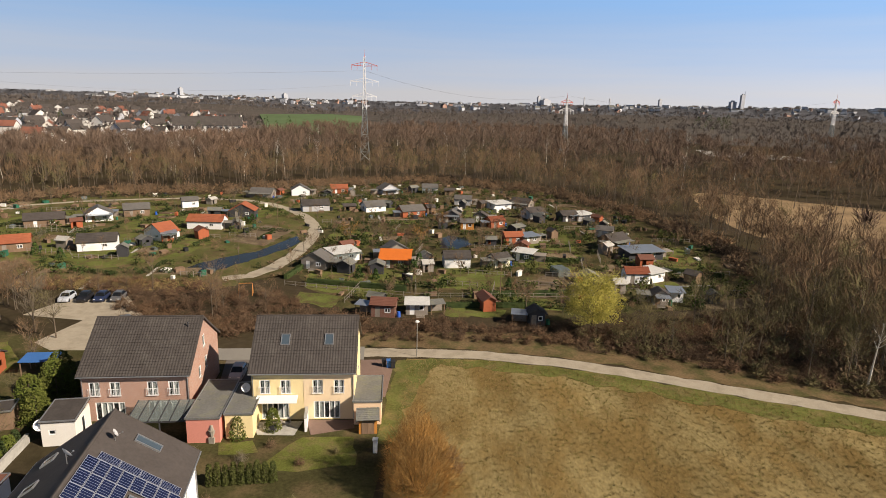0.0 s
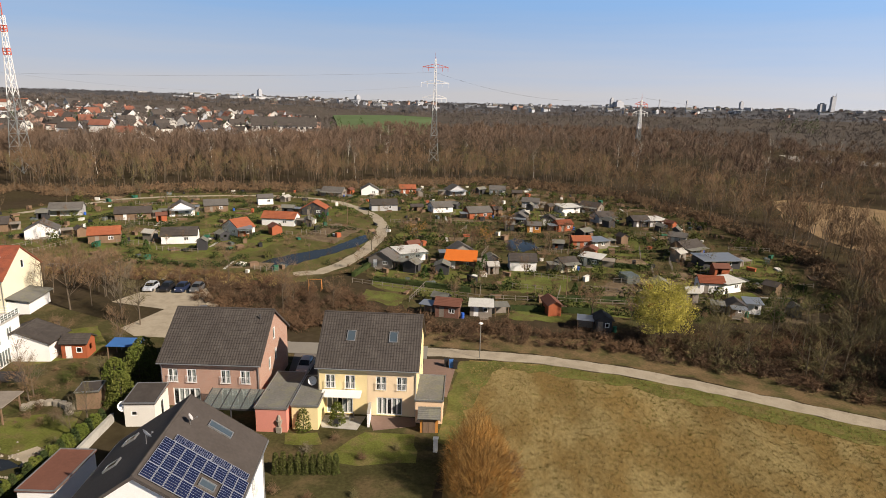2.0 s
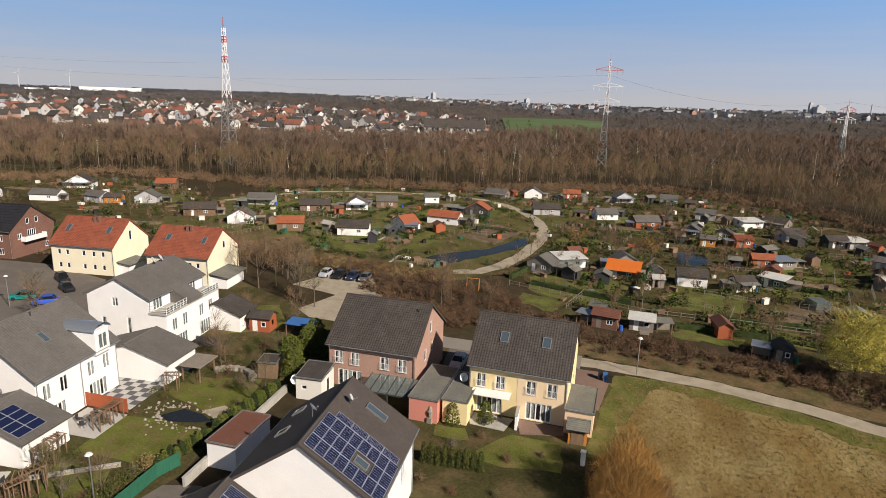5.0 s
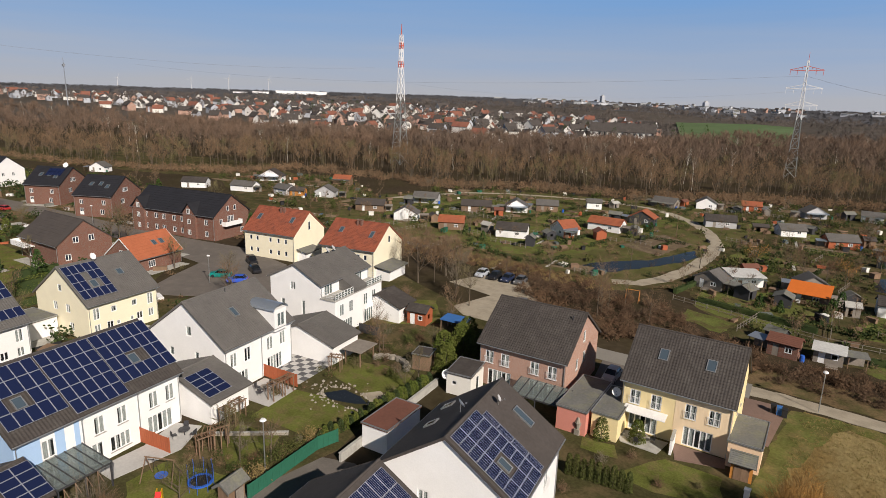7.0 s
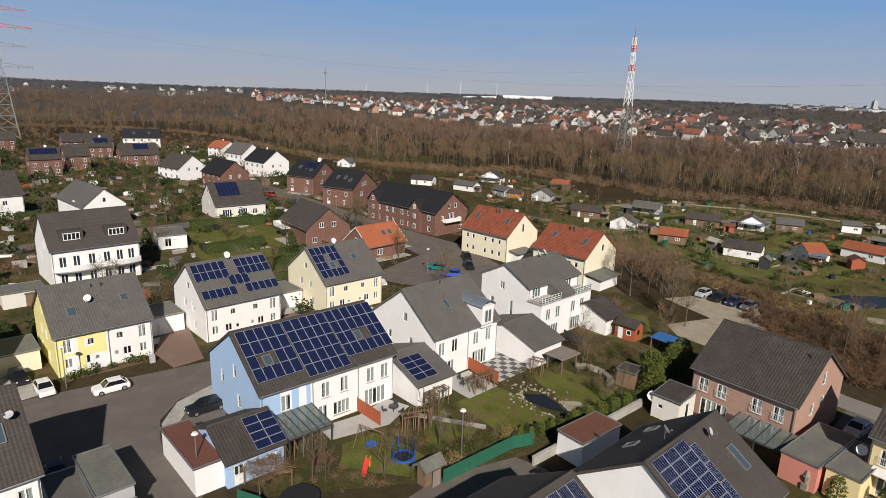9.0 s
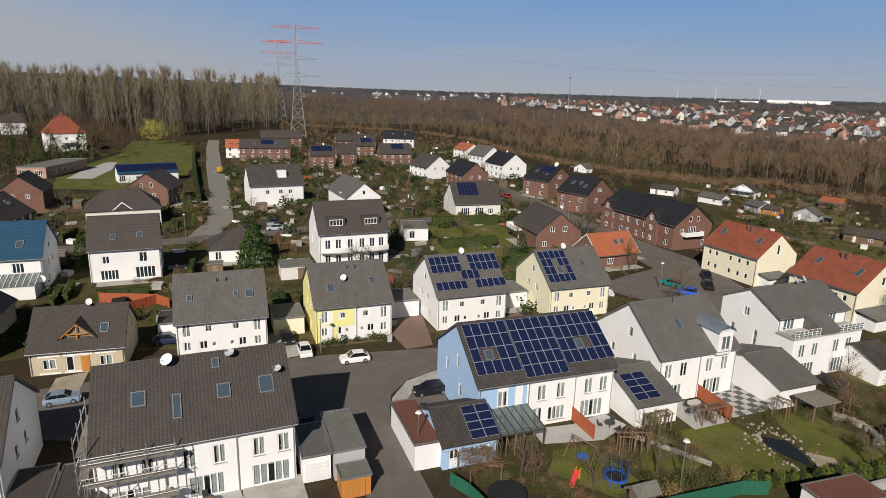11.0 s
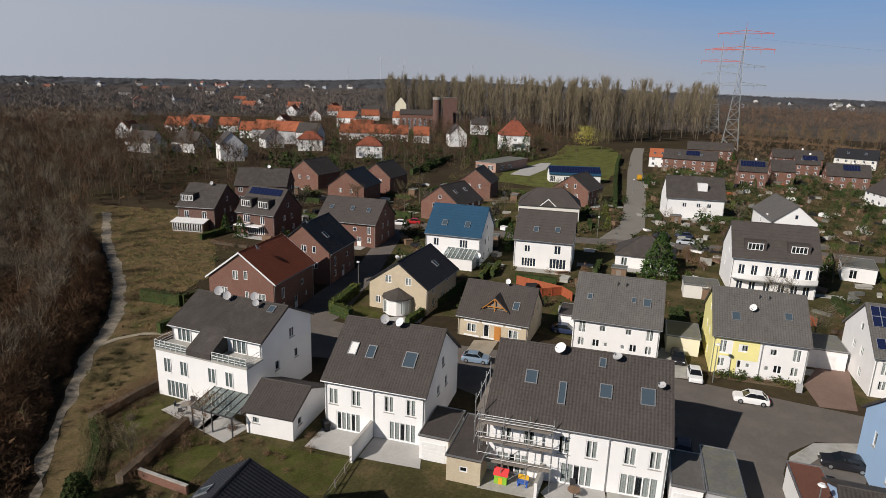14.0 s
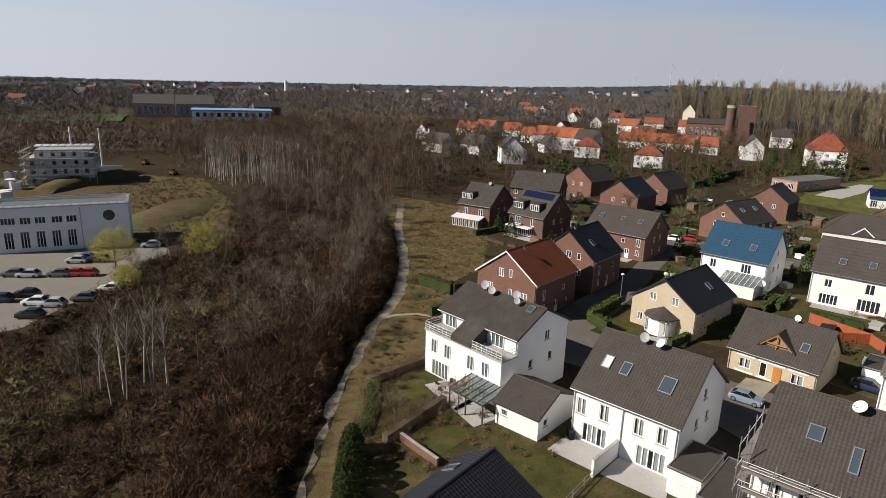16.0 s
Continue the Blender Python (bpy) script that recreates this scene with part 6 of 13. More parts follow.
def leaf_quads(c, size, r, up=0.3):
    """Small leaf clumps: crossed bent quads as triangles."""
    n = len(c)
    a = r.normal(size=(n, 3))
    a /= np.linalg.norm(a, axis=1, keepdims=True)
    b = np.cross(a, r.normal(size=(n, 3)))
    b /= np.linalg.norm(b, axis=1, keepdims=True)
    s = np.reshape(size, (-1, 1))
    v = np.stack([c - a * s, c + b * s * 0.6, c + a * s, c - b * s * 0.6], 1).reshape(-1, 3)
    k = (np.arange(n) * 4)[:, None]
    f = np.concatenate([k + [[0, 1, 2]], k + [[0, 2, 3]]])
    return v, f


def join(parts):
    vs, fs, k = [], [], 0
    for v, f in parts:
        vs.append(v)
        fs.append(f + k)
        k += len(v)
    return np.concatenate(vs), np.concatenate(fs)


def bare_tree(r, h=12.0, spread=3.5, limbs=9, twigs=110, start=0.3, thick=0.16, twig_len=1.6, twig_w=0.07, narrow=1.0, plain=False):
    """Wood (trunk and limbs) and twigs of a leafless tree."""
    bend = r.normal(size=2) * 0.05 * h
    tp = np.array([[0, 0, -0.2], [bend[0] * 0.3, bend[1] * 0.3, h * 0.4], [bend[0], bend[1], h * 0.93]])
    wood = [sticks(tp[:1], tp[2:], [thick], [thick * 0.12], 3)] if plain else [sticks(tp[:-1], tp[1:], [thick, thick * 0.65], [thick * 0.65, thick * 0.12], 4)]
    z = h * (start + (0.92 - start) * r.random(limbs) ** 0.9)
    az = r.random(limbs) * 2 * np.pi
    k = np.clip(z / (0.93 * h), 0, 1)
    a = np.stack([bend[0] * k ** 1.5, bend[1] * k ** 1.5, z], 1)
    reach = spread * (1.05 - 0.55 * k) * (0.7 + 0.5 * r.random(limbs))
    rise = reach * narrow * (0.7 + 0.8 * r.random(limbs))
    b = a + np.stack([np.cos(az) * reach, np.sin(az) * reach, np.minimum(rise, h * 1.02 - z)], 1)
    wood.append(sticks(a, b, thick * 0.42 * (1.1 - k * 0.6), thick * 0.1, 3))
    i = r.integers(0, limbs, twigs)
    q = 0.25 + 0.8 * r.random(twigs)
    base = a[i] + (b[i] - a[i]) * np.minimum(q, 1)[:, None] + r.normal(size=(twigs, 3)) * 0.12 * spread
    way = (b[i] - a[i]) / np.linalg.norm(b[i] - a[i], axis=1, keepdims=True) + r.normal(size=(twigs, 3)) * 0.55 + [0, 0, 0.25]
    out = base - [bend[0] * 0.6, bend[1] * 0.6, h * 0.5]
    out /= np.linalg.norm(out, axis=1, keepdims=True)
    tw = slivers(base, way, twig_len * (0.5 + r.random(twigs)), twig_w * (0.6 + 0.8 * r.random(twigs)), r, out)
    return join(wood), tw


def bush(r, h=2.5, spread=1.6, twigs=120, twig_w=0.06, lean=0.5, heart=12, core=0.16):
    """A many-stemmed leafless shrub."""
    n = twigs
    q = r.normal(size=(n, 3))
    q /= np.linalg.norm(q, axis=1, keepdims=True)
    q[:, 2] = np.abs(q[:, 2])
    k = (0.25 + 0.6 * r.random(n))[:, None]
    lump = 1 + 0.25 * np.sin(q[:, 0:1] * 4 + 1) * np.cos(q[:, 1:2] * 5)
    base = q * k * lump * [spread * 0.62, spread * 0.62, h * 0.72]
    way = q * [lean * 1.4, lean * 1.4, 0.8] + r.normal(size=(n, 3)) * 0.75 + [0, 0, 0.2]
    shell = slivers(base, way, h * (0.09 + 0.17 * r.random(n)), twig_w * (0.6 + 0.9 * r.random(n)), r, q)
    if not heart:
        return shell
    c = np.clip(r.normal(size=(heart, 3)), -1.6, 1.6) * [spread * core, spread * core, h * 0.45 * core] + [0, 0, h * (0.09 + 0.5 * core)]
    return join([shell, slivers(c, r.normal(size=(heart, 3)) * [1, 1, 0.4], h * (0.1 + 0.1 * r.random(heart)), h * (0.07 + 0.05 * r.random(heart)), r)])


def scatter(variants, xy, size, r, squash=None):
    """Joins many turned and scaled copies of a few shapes into one array mesh."""
    pick = r.integers(0, len(variants), len(xy))
    turn = r.random(len(xy)) * 2 * np.pi
    zz = terrain(xy[:, 0], xy[:, 1])
    out = []
    for k, (v, f) in enumerate(variants):
        idx = np.where(pick == k)[0]
        if not len(idx):
            continue
        c, s = np.cos(turn[idx])[:, None], np.sin(turn[idx])[:, None]
        sc = size[idx][:, None]
        x = (v[None, :, 0] * c - v[None, :, 1] * s) * sc + xy[idx, 0:1]
        y = (v[None, :, 0] * s + v[None, :, 1] * c) * sc + xy[idx, 1:2]
        z = v[None, :, 2] * sc + zz[idx][:, None]
        V = np.stack([x, y, z], 2).reshape(-1, 3)
        F = (f[None] + (np.arange(len(idx)) * len(v))[:, None, None]).reshape(-1, 3)
        out.append((V, F))
    return join(out)


def spots(r, n, outline, keep=None):
    """n random places inside an outline."""
    xs, ys = [p[0] for p in outline], [p[1] for p in outline]
    got = np.zeros((0, 2))
    while len(got) < n:
        p = np.stack([r.uniform(min(xs), max(xs), n * 3), r.uniform(min(ys), max(ys), n * 3)], 1)
        p = p[inside(outline, p[:, 0], p[:, 1])]
        if keep is not None:
            p = p[keep(p)]
        got = np.concatenate([got, p])
    return got[:n]


def polar(r, n, az0, az1, near, far, power=1.0):
    """n places between two azimuths, and between near and far tables of (azimuth, distance)."""
    az = r.uniform(az0, az1, n)
    a = np.interp(az, [p[0] for p in near], [p[1] for p in near])
    b = np.interp(az, [p[0] for p in far], [p[1] for p in far])
    d = np.sqrt(a * a + (b * b - a * a) * r.random(n) ** power)
    q = np.radians(az)
    return np.stack([-d * np.sin(q), d * np.cos(q)], 1)


def stand(name, label, category, xy, size, woods, twigs, wood_mat, twig_mat, r):
    """A wood that nobody could count: trunks and twigs, each one mesh."""
    root = tagged(new(name), label, category, "", "stuff")
    seed = r.integers(1 << 30)
    v, f = scatter(woods, xy, size, np.random.default_rng(seed))
    tagged(part("trunks", big_mesh("trunks", v, f, wood_mat), None, root), kind="stuff")
    v, f = scatter(twigs, xy, size, np.random.default_rng(seed))
    tagged(part("twigs", big_mesh("twigs", v, f, twig_mat), None, root), kind="stuff")
    return root


def brush(name, label, category, xy, size, shapes, mat, r):
    v, f = scatter(shapes, xy, size, r)
    return tagged(new(name, big_mesh(name, v, f, mat)), label, category, "", "stuff")



# ---- woods and scrub ----
vr = np.random.default_rng(11)
EDGE_TREES = [bare_tree(vr, 13, 3.6, 7, 190, 0.12, 0.12, 1.9, 0.095, narrow=1.5) for _ in range(8)]
CROWNS = [bare_tree(vr, 13, 4.0, 4, 84, 0.2, 0.11, 2.6, 0.21, narrow=1.5, plain=True) for _ in range(8)]
FAR_CROWNS = [bare_tree(vr, 10, 5.0, 2, 54, 0.12, 0.1, 2.6, 0.42, plain=True) for _ in range(8)]
CANOPY = [slivers(vr.normal(size=(16, 3)) * [5.5, 5.5, 1.2] + [0, 0, 4.0], vr.normal(size=(16, 3)) * [1, 1, 0.6], 4 + 3 * vr.random(16), 2.6 + vr.random(16), vr) for _ in range(8)]
MID_TREES = [bare_tree(vr, 11, 3.8, 14, 330, 0.2, 0.13, 1.7, 0.06) for _ in range(8)]
BIRCHES = [bare_tree(vr, 14, 2.2, 10, 120, 0.45, 0.13, 1.6, 0.06, narrow=1.8) for _ in range(5)]
POPLARS = [bare_tree(vr, 26, 1.7, 16, 240, 0.05, 0.24, 3.0, 0.17, narrow=4.6) for _ in range(6)]
BUSHES = [bush(vr, 3.2, 2.2, 160, 0.048, heart=18) for _ in range(8)]
FAR_BUSHES = [bush(vr, 3.4, 2.8, 64, 0.13) for _ in range(6)]
LOW = [bush(vr, 1.5, 1.8, 90, 0.05, 1.2) for _ in range(6)]

NEAR = [(-60, 96), (-36, 100), (-31.4, 104), (-27, 122), (-26.4, 144), (-23.6, 170), (-18, 200), (-12.2, 230), (-6.2, 260), (4, 277), (12.4, 264), (19.6, 248), (25.6, 250), (32, 254), (38.9, 248),
        (46, 279), (52, 300), (58, 290), (64, 304), (70, 334), (74, 378), (78, 470), (82, 520), (86, 560), (95, 600)]
MIDDLE = [(a, d + 55) for a, d in NEAR]
EAST_FIELD = [(98, 262), (107, 268), (135, 250), (160, 230), (210, 190), (190, 120), (112, 146), (86, 176), (84, 215)]
sheet("dry_field", EAST_FIELD, surf("pale_dry_grass", (0.27, 0.19, 0.11), 0.95, 0.35, 1.2, 0.06, 0.5, 5, tint=(0.20, 0.14, 0.085), spec=0.03), "pale dry grass field behind the wood's edge", "meadow", 0.03, wobble=0.8, step=6)
off_field = lambda p: ~inside(EAST_FIELD, p[:, 0], p[:, 1])
FAR = [(-60, 620), (0, 640), (14, 560), (19, 430), (25, 400), (38, 392), (46, 415), (53, 440), (62, 540), (74, 740), (80, 1100), (95, 1250)]


def forest(name, label, xy, size, kinds, wood, twig):
    stand(name, label, "woodland", xy, size, [t[0] for t in kinds], [t[1] for t in kinds], wood, twig, vr)


xy = polar(vr, 900, -45, 95, NEAR, MIDDLE)
xy = xy[off_field(xy)]
forest("woodland", "bare brown winter trees at the edge of the allotments", xy, vr.uniform(0.6, 1.1, len(xy)), EDGE_TREES, M["bark"], M["twig"])
xy = polar(vr, 220, -45, 95, NEAR, MIDDLE)
xy = xy[off_field(xy)]
forest("woodland", "greyish and olive winter trees at the wood's edge", xy, vr.uniform(0.55, 1.0, len(xy)), EDGE_TREES, M["bark"], M["twig_olive"])
xy = polar(vr, 4200, -45, 95, MIDDLE, FAR, 0.8)
LOT = [(188, 470), (262, 440), (300, 560), (210, 590)]
xy = xy[off_field(xy) & ~inside(LOT, xy[:, 0], xy[:, 1])]
sheet("works_yard", LOT, M["asphalt_light"], "pale works yard among the woods", "car park", 0.5, wobble=1, step=10)
forest("woodland", "bare brown winter woodland beyond the allotments", xy, vr.uniform(0.75, 1.2, len(xy)), CROWNS, M["bark"], M["wood_twig"])
xy = polar(vr, 90, -40, 90, NEAR, FAR, 0.7)
forest("birch_stand", "slender pale birches among brown trees", xy, vr.uniform(0.8, 1.2, len(xy)), BIRCHES, M["birch"], M["twig_grey"])
FARTHER = [(-60, 1700), (100, 1700)]
xy = polar(vr, 4200, -45, 100, FAR, FARTHER, 1.3)
xy = xy[~inside([(-80, 520), (-215, 520), (-300, 980), (-130, 980)], xy[:, 0], xy[:, 1])]
_az, _d = np.degrees(np.arctan2(-xy[:, 0], xy[:, 1])), np.hypot(xy[:, 0], xy[:, 1])
xy = xy[~((_az > 17) & (_az < 78) & (_d < np.interp(_az, [17, 38, 62, 78], [720, 880, 1180, 1500])))]
forest("woodland", "distant brown woods in the plain", xy, vr.uniform(0.8, 1.3, len(xy)), FAR_CROWNS, M["bark"], M["hazed_far_twig"])
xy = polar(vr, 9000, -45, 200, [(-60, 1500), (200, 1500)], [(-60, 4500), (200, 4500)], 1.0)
brush("woodland", "bare woods along the horizon, greyed with painted haze", "woodland", xy, vr.uniform(0.7, 1.2, len(xy)), CANOPY, M["hazed_horizon_twig"], vr)
xy = polar(vr, 1300, 18, 76, [(18, 520), (38, 530), (53, 600), (62, 740), (76, 1000)], [(18, 760), (38, 880), (62, 1180), (76, 1500)])
forest("trees", "bare trees in the gardens of the distant town", xy, vr.uniform(0.5, 1.05, len(xy)), FAR_CROWNS, M["bark"], M["hazed_far_twig"])
# undergrowth along the wood's edge
EDGE0 = [(a, d - 6) for a, d in NEAR]
EDGE1 = [(a, d + 14) for a, d in NEAR]
xy = polar(vr, 1700, -45, 95, EDGE0, EDGE1)
brush("undergrowth", "brown undergrowth at the wood's edge", "scrub", xy, vr.uniform(0.7, 1.7, len(xy)), FAR_BUSHES, M["twig"], vr)

# hedge strip between the gravel path and the allotments
STRIP = [(-52, 87), (-34, 86), (-14, 87), (-6, 87.6), (8, 88.4), (17, 87), (32, 81.8), (46, 76.6), (57, 73), (80, 64), (110, 52), (120, 100), (70, 115), (58, 110), (44, 104), (33, 100), (24, 96), (14, 95), (8, 94.5), (-2, 97), (-14, 95), (-22, 99), (-34, 108), (-46, 108), (-64, 106), (-58, 97)]
xy = spots(vr, 1500, STRIP)
brush("scrub", "reddish-brown bramble scrub along the path", "scrub", xy, vr.uniform(0.5, 1.0, len(xy)), BUSHES, M["strip_twig"], vr)
xy = spots(vr, 900, STRIP)
brush("scrub", "grey-brown bare shrubs along the path", "scrub", xy, vr.uniform(0.6, 1.3, len(xy)), BUSHES, M["strip_twig"], vr)
xy = spots(vr, 420, STRIP, lambda p: p[:, 0] > 20)
brush("scrub", "olive budding shrubs along the path", "scrub", xy, vr.uniform(0.7, 1.5, len(xy)), BUSHES, M["twig_olive"], vr)
GROVE = [(26, 88), (46, 79), (60, 74), (110, 55), (130, 110), (80, 135), (66, 130), (58, 112), (40, 102)]
xy = spots(vr, 130, GROVE)
forest("grove", "bare olive-brown trees behind the path", xy, vr.uniform(0.5, 0.85, len(xy)), MID_TREES, M["bark"], M["twig_olive"])
BANK = [(-72, 106), (-88, 106), (-120, 106), (-132, 116), (-112, 118), (-92, 113), (-66, 114), (-50, 114), (-44, 111), (-54, 104)]
xy = spots(vr, 420, BANK)
brush("scrub", "dry red-brown scrub and reeds by the pond", "scrub", xy, vr.uniform(0.35, 0.8, len(xy)), FAR_BUSHES, M["twig_red"], vr)
xy = spots(vr, 420, BANK)
brush("reeds", "straw-coloured dry reeds by the pond", "reeds", xy, vr.uniform(0.3, 0.6, len(xy)), FAR_BUSHES, M["straw"], vr)
xy = spots(vr, 34, [(-52, 82), (-84, 86), (-100, 98), (-120, 104), (-92, 108), (-60, 108), (-30, 102), (-34, 90)], lambda p: ~inside([(-73, 92), (-70, 103), (-58, 105), (-48, 95), (-48, 78), (-64, 78)], p[:, 0], p[:, 1]))
forest("grove", "bare trees round the parking area", xy, vr.uniform(0.4, 0.75, len(xy)), MID_TREES, M["bark"], M["twig"])

# thicket west of the footpath
FOOTPATH = [(-14.4, -39.8), (-18.4, -45.7), (-20.4, -48.5), (-23.2, -52.4), (-27.4, -58), (-30.6, -62.4), (-34.5, -66.6), (-41.9, -75.4), (-48.7, -81.6), (-53.5, -86.5), (-64.6, -102), (-71.4, -113.5), (-81, -131), (-100, -160)]
NEAR_SIDE = [(-13, -40), (-20.5, -51), (-28.5, -62), (-36, -72), (-22, -82), (4, -80), (30, -62), (30, -30), (0, -30)]
THICKET = [(-13, -40), (-20.5, -51), (-28.5, -62), (-39.5, -76.5), (-50, -88), (-64, -107), (-78, -131), (-98, -172), (-72, -215), (-52, -178), (-42, -142), (-32, -139), (-24, -131), (-10, -112), (0, -100), (40, -84), (34, -30), (0, -30)]
thin = lambda p: ~inside(NEAR_SIDE, p[:, 0], p[:, 1]) | (vr.random(len(p)) < 0.4)
lumpy = lambda n: vr.choice([0.6, 0.9, 1.35], n) * vr.uniform(0.8, 1.2, n)
xy = spots(vr, 1300, THICKET, thin)
brush("thicket", "dense red-brown bramble thicket beside the footpath", "scrub", xy, lumpy(len(xy)), BUSHES, M["thicket"], vr)
xy = spots(vr, 800, THICKET, thin)
brush("thicket", "grey-brown bare shrubs of the thicket", "scrub", xy, lumpy(len(xy)), BUSHES, M["thicket"], vr)
xy = spots(vr, 330, THICKET, lambda p: p[:, 0] > -40)
brush("thicket", "olive budding shrubs of the thicket", "scrub", xy, vr.uniform(0.8, 1.5, len(xy)), BUSHES, M["thicket_olive"], vr)
xy = spots(vr, 120, THICKET, lambda p: (np.hypot(p[:, 0] + 30, p[:, 1] + 60) > 14) & (np.hypot(p[:, 0], p[:, 1]) > 62) & ((p[:, 0] < -15) | (p[:, 1] > -76)))
forest("grove", "bare grey trees rising from the thicket", xy, vr.uniform(0.45, 0.85, len(xy)), MID_TREES, M["bark"], M["twig_grey"])
# fine twigs of the brambles nearest by, and the tall dark belt beside the footpath
FINE = [bush(vr, 3.0, 2.3, 330, 0.026, 0.7, heart=26) for _ in range(8)]
xy = spots(vr, 360, NEAR_SIDE)
brush("thicket", "fine brown bramble stems beside the footpath", "scrub", xy, vr.uniform(0.7, 1.3, len(xy)), FINE, M["thicket"], vr)
xy = spots(vr, 300, NEAR_SIDE, lambda p: p[:, 0] > -10)
brush("thicket", "pale brown dead stems in the thicket", "scrub", xy, vr.uniform(0.6, 1.2, len(xy)), FINE, M["twig"], vr)
BELT = [(-15.4, -43), (-20, -50.4), (-27.4, -60.4), (-40, -75.8), (-52, -87.6), (-63, -102.6), (-80, -131), (-68, -133), (-53, -106), (-37, -87), (-26, -76), (-14, -62), (-6, -50), (-8, -40)]


def from_path(p):
    """How far places lie from the line of the footpath."""
    best = np.full(len(p), 1e9)
    for a, b in zip(FOOTPATH, FOOTPATH[1:]):
        a, d = np.array(a), np.array(b) - np.array(a)
        k = np.clip(((p - a) @ d) / (d @ d), 0, 1)[:, None]
        best = np.minimum(best, np.linalg.norm(p - a - k * d, axis=1))
    return best


DENSE = [bush(vr, 3.2, 2.2, 420, 0.03, 0.6, heart=90, core=0.2) for _ in range(8)]
xy = spots(vr, 700, BELT, lambda p: from_path(p) > 1.7)
brush("thicket", "tall dark shrub belt along the footpath", "scrub", xy, np.clip(0.1 + 0.31 * from_path(xy), 0.6, 1.9) * vr.uniform(0.85, 1.15, len(xy)), DENSE, M["belt"], vr)
xy = spots(vr, 70, [(-43, -67), (-36, -63), (-32.6, -61), (-40, -72), (-46, -76.4), (-51.6, -75.4)])
brush("scrub", "low tan and brown bushes between the path and the gardens", "scrub", xy, vr.uniform(0.25, 0.55, len(xy)), FINE, M["twig_olive"], vr)
# leaf litter, coloured darker to paint the dense shade between stems
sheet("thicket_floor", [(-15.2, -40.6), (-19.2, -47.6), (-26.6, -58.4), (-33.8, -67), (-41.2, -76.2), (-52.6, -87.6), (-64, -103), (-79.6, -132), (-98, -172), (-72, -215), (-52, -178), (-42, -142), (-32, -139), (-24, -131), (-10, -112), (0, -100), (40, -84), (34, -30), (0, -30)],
      surf("shade_darkened_litter", (0.034, 0.024, 0.015), 0.95, 0.4, 2, 0.2, 0.6, 8, tint=(0.048, 0.036, 0.02), spec=0.02), "leaf litter under the thicket, darkened for its dense shade", "ground", 0.02)
xy = spots(vr, 56, [(4, -66), (-6, -72), (-24, -92), (-30, -120), (-22, -128), (-10, -100), (6, -84), (12, -72)])
brush("thicket", "round olive-green budding shrubs in the thicket", "scrub", xy, vr.uniform(1.1, 2.1, len(xy)), FINE, M["twig_olive"], vr)
WOOD_W = [(-78, -131), (-100, -176), (-130, -172), (-150, -200), (-185, -270), (-200, -420), (-120, -430), (-62, -330), (-56, -240), (-62, -205)]
GLADE = [(-50, -172), (-78, -186), (-90, -226), (-58, -230)]
xy = spots(vr, 300, WOOD_W, lambda p: ~inside(GLADE, p[:, 0], p[:, 1]))
forest("woodland", "bare brown wood west of the houses", xy, vr.uniform(0.7, 1.15, len(xy)), EDGE_TREES, M["bark"], M["thicket"])
xy = spots(vr, 300, WOOD_W, lambda p: ~inside(GLADE, p[:, 0], p[:, 1]))
forest("woodland", "bare grey-brown wood west of the houses", xy, vr.uniform(0.6, 1.1, len(xy)), EDGE_TREES, M["bark"], M["twig_grey"])
xy = spots(vr, 46, [(-56, -234), (-70, -214), (-92, -224), (-72, -252)])
forest("birch_stand", "tall white-stemmed birches behind the building site", xy, vr.uniform(0.85, 1.15, len(xy)), BIRCHES, M["birch"], M["twig_grey"])
xy = spots(vr, 60, [(-62, -200), (-96, -205), (-100, -240), (-66, -250)])
forest("birch_stand", "dense stand of white-stemmed birches", xy, vr.uniform(0.85, 1.2, len(xy)), BIRCHES, M["birch"], M["twig_red"])
xy = spots(vr, 10, [(-15, -70), (-6, -70), (-5, -77), (-14, -79)])
forest("birch_stand", "thin white birches in the thicket", xy, vr.uniform(0.65, 0.85, len(xy)), BIRCHES, M["birch"], M["twig_grey"])
xy = spots(vr, 420, WOOD_W)
brush("undergrowth", "brown undergrowth of the western wood", "scrub", xy, vr.uniform(0.7, 1.3, len(xy)), FAR_BUSHES, M["twig"], vr)
xy = polar(vr, 330, 95.5, 124, [(95.5, 560), (103, 455), (109, 500), (117, 600), (124, 660)], [(95.5, 800), (103, 560), (109, 620), (117, 760), (124, 800)])
forest("poplar_rows", "tall slender bare poplars in long rows", xy, vr.uniform(1.15, 1.75, len(xy)), POPLARS, M["bark"], M["poplar"])

# dry meadow grass
xy = spots(vr, 27000, MEADOW, lambda p: (np.hypot(p[:, 0], p[:, 1]) > 38) & (p[:, 1] > 20))
clump = vr.random(len(xy)) + np.clip(0.3 - 0.022 * (83 - 0.33 * np.maximum(xy[:, 0], 4) - xy[:, 1]), 0, 0.3)
tuft = [slivers(vr.normal(size=(7, 3)) * [0.16, 0.16, 0], vr.normal(size=(7, 3)) * [0.5, 0.5, 0.1] + [0.25, 0.1, 0.7], 0.28 + 0.3 * vr.random(7), 0.06 + 0.03 * vr.random(7), vr) for _ in range(10)]
brush("dry_grass", "tufts of dry straw-coloured grass on the meadow", "grass", xy[clump < 0.86], vr.uniform(0.3, 0.66, int((clump < 0.86).sum())), tuft, M["straw"], vr)
brush("green_grass", "green grass tufts on the meadow", "grass", xy[clump >= 0.86], vr.uniform(0.35, 0.75, int((clump >= 0.86).sum())), tuft, M["grass_blade"], vr)
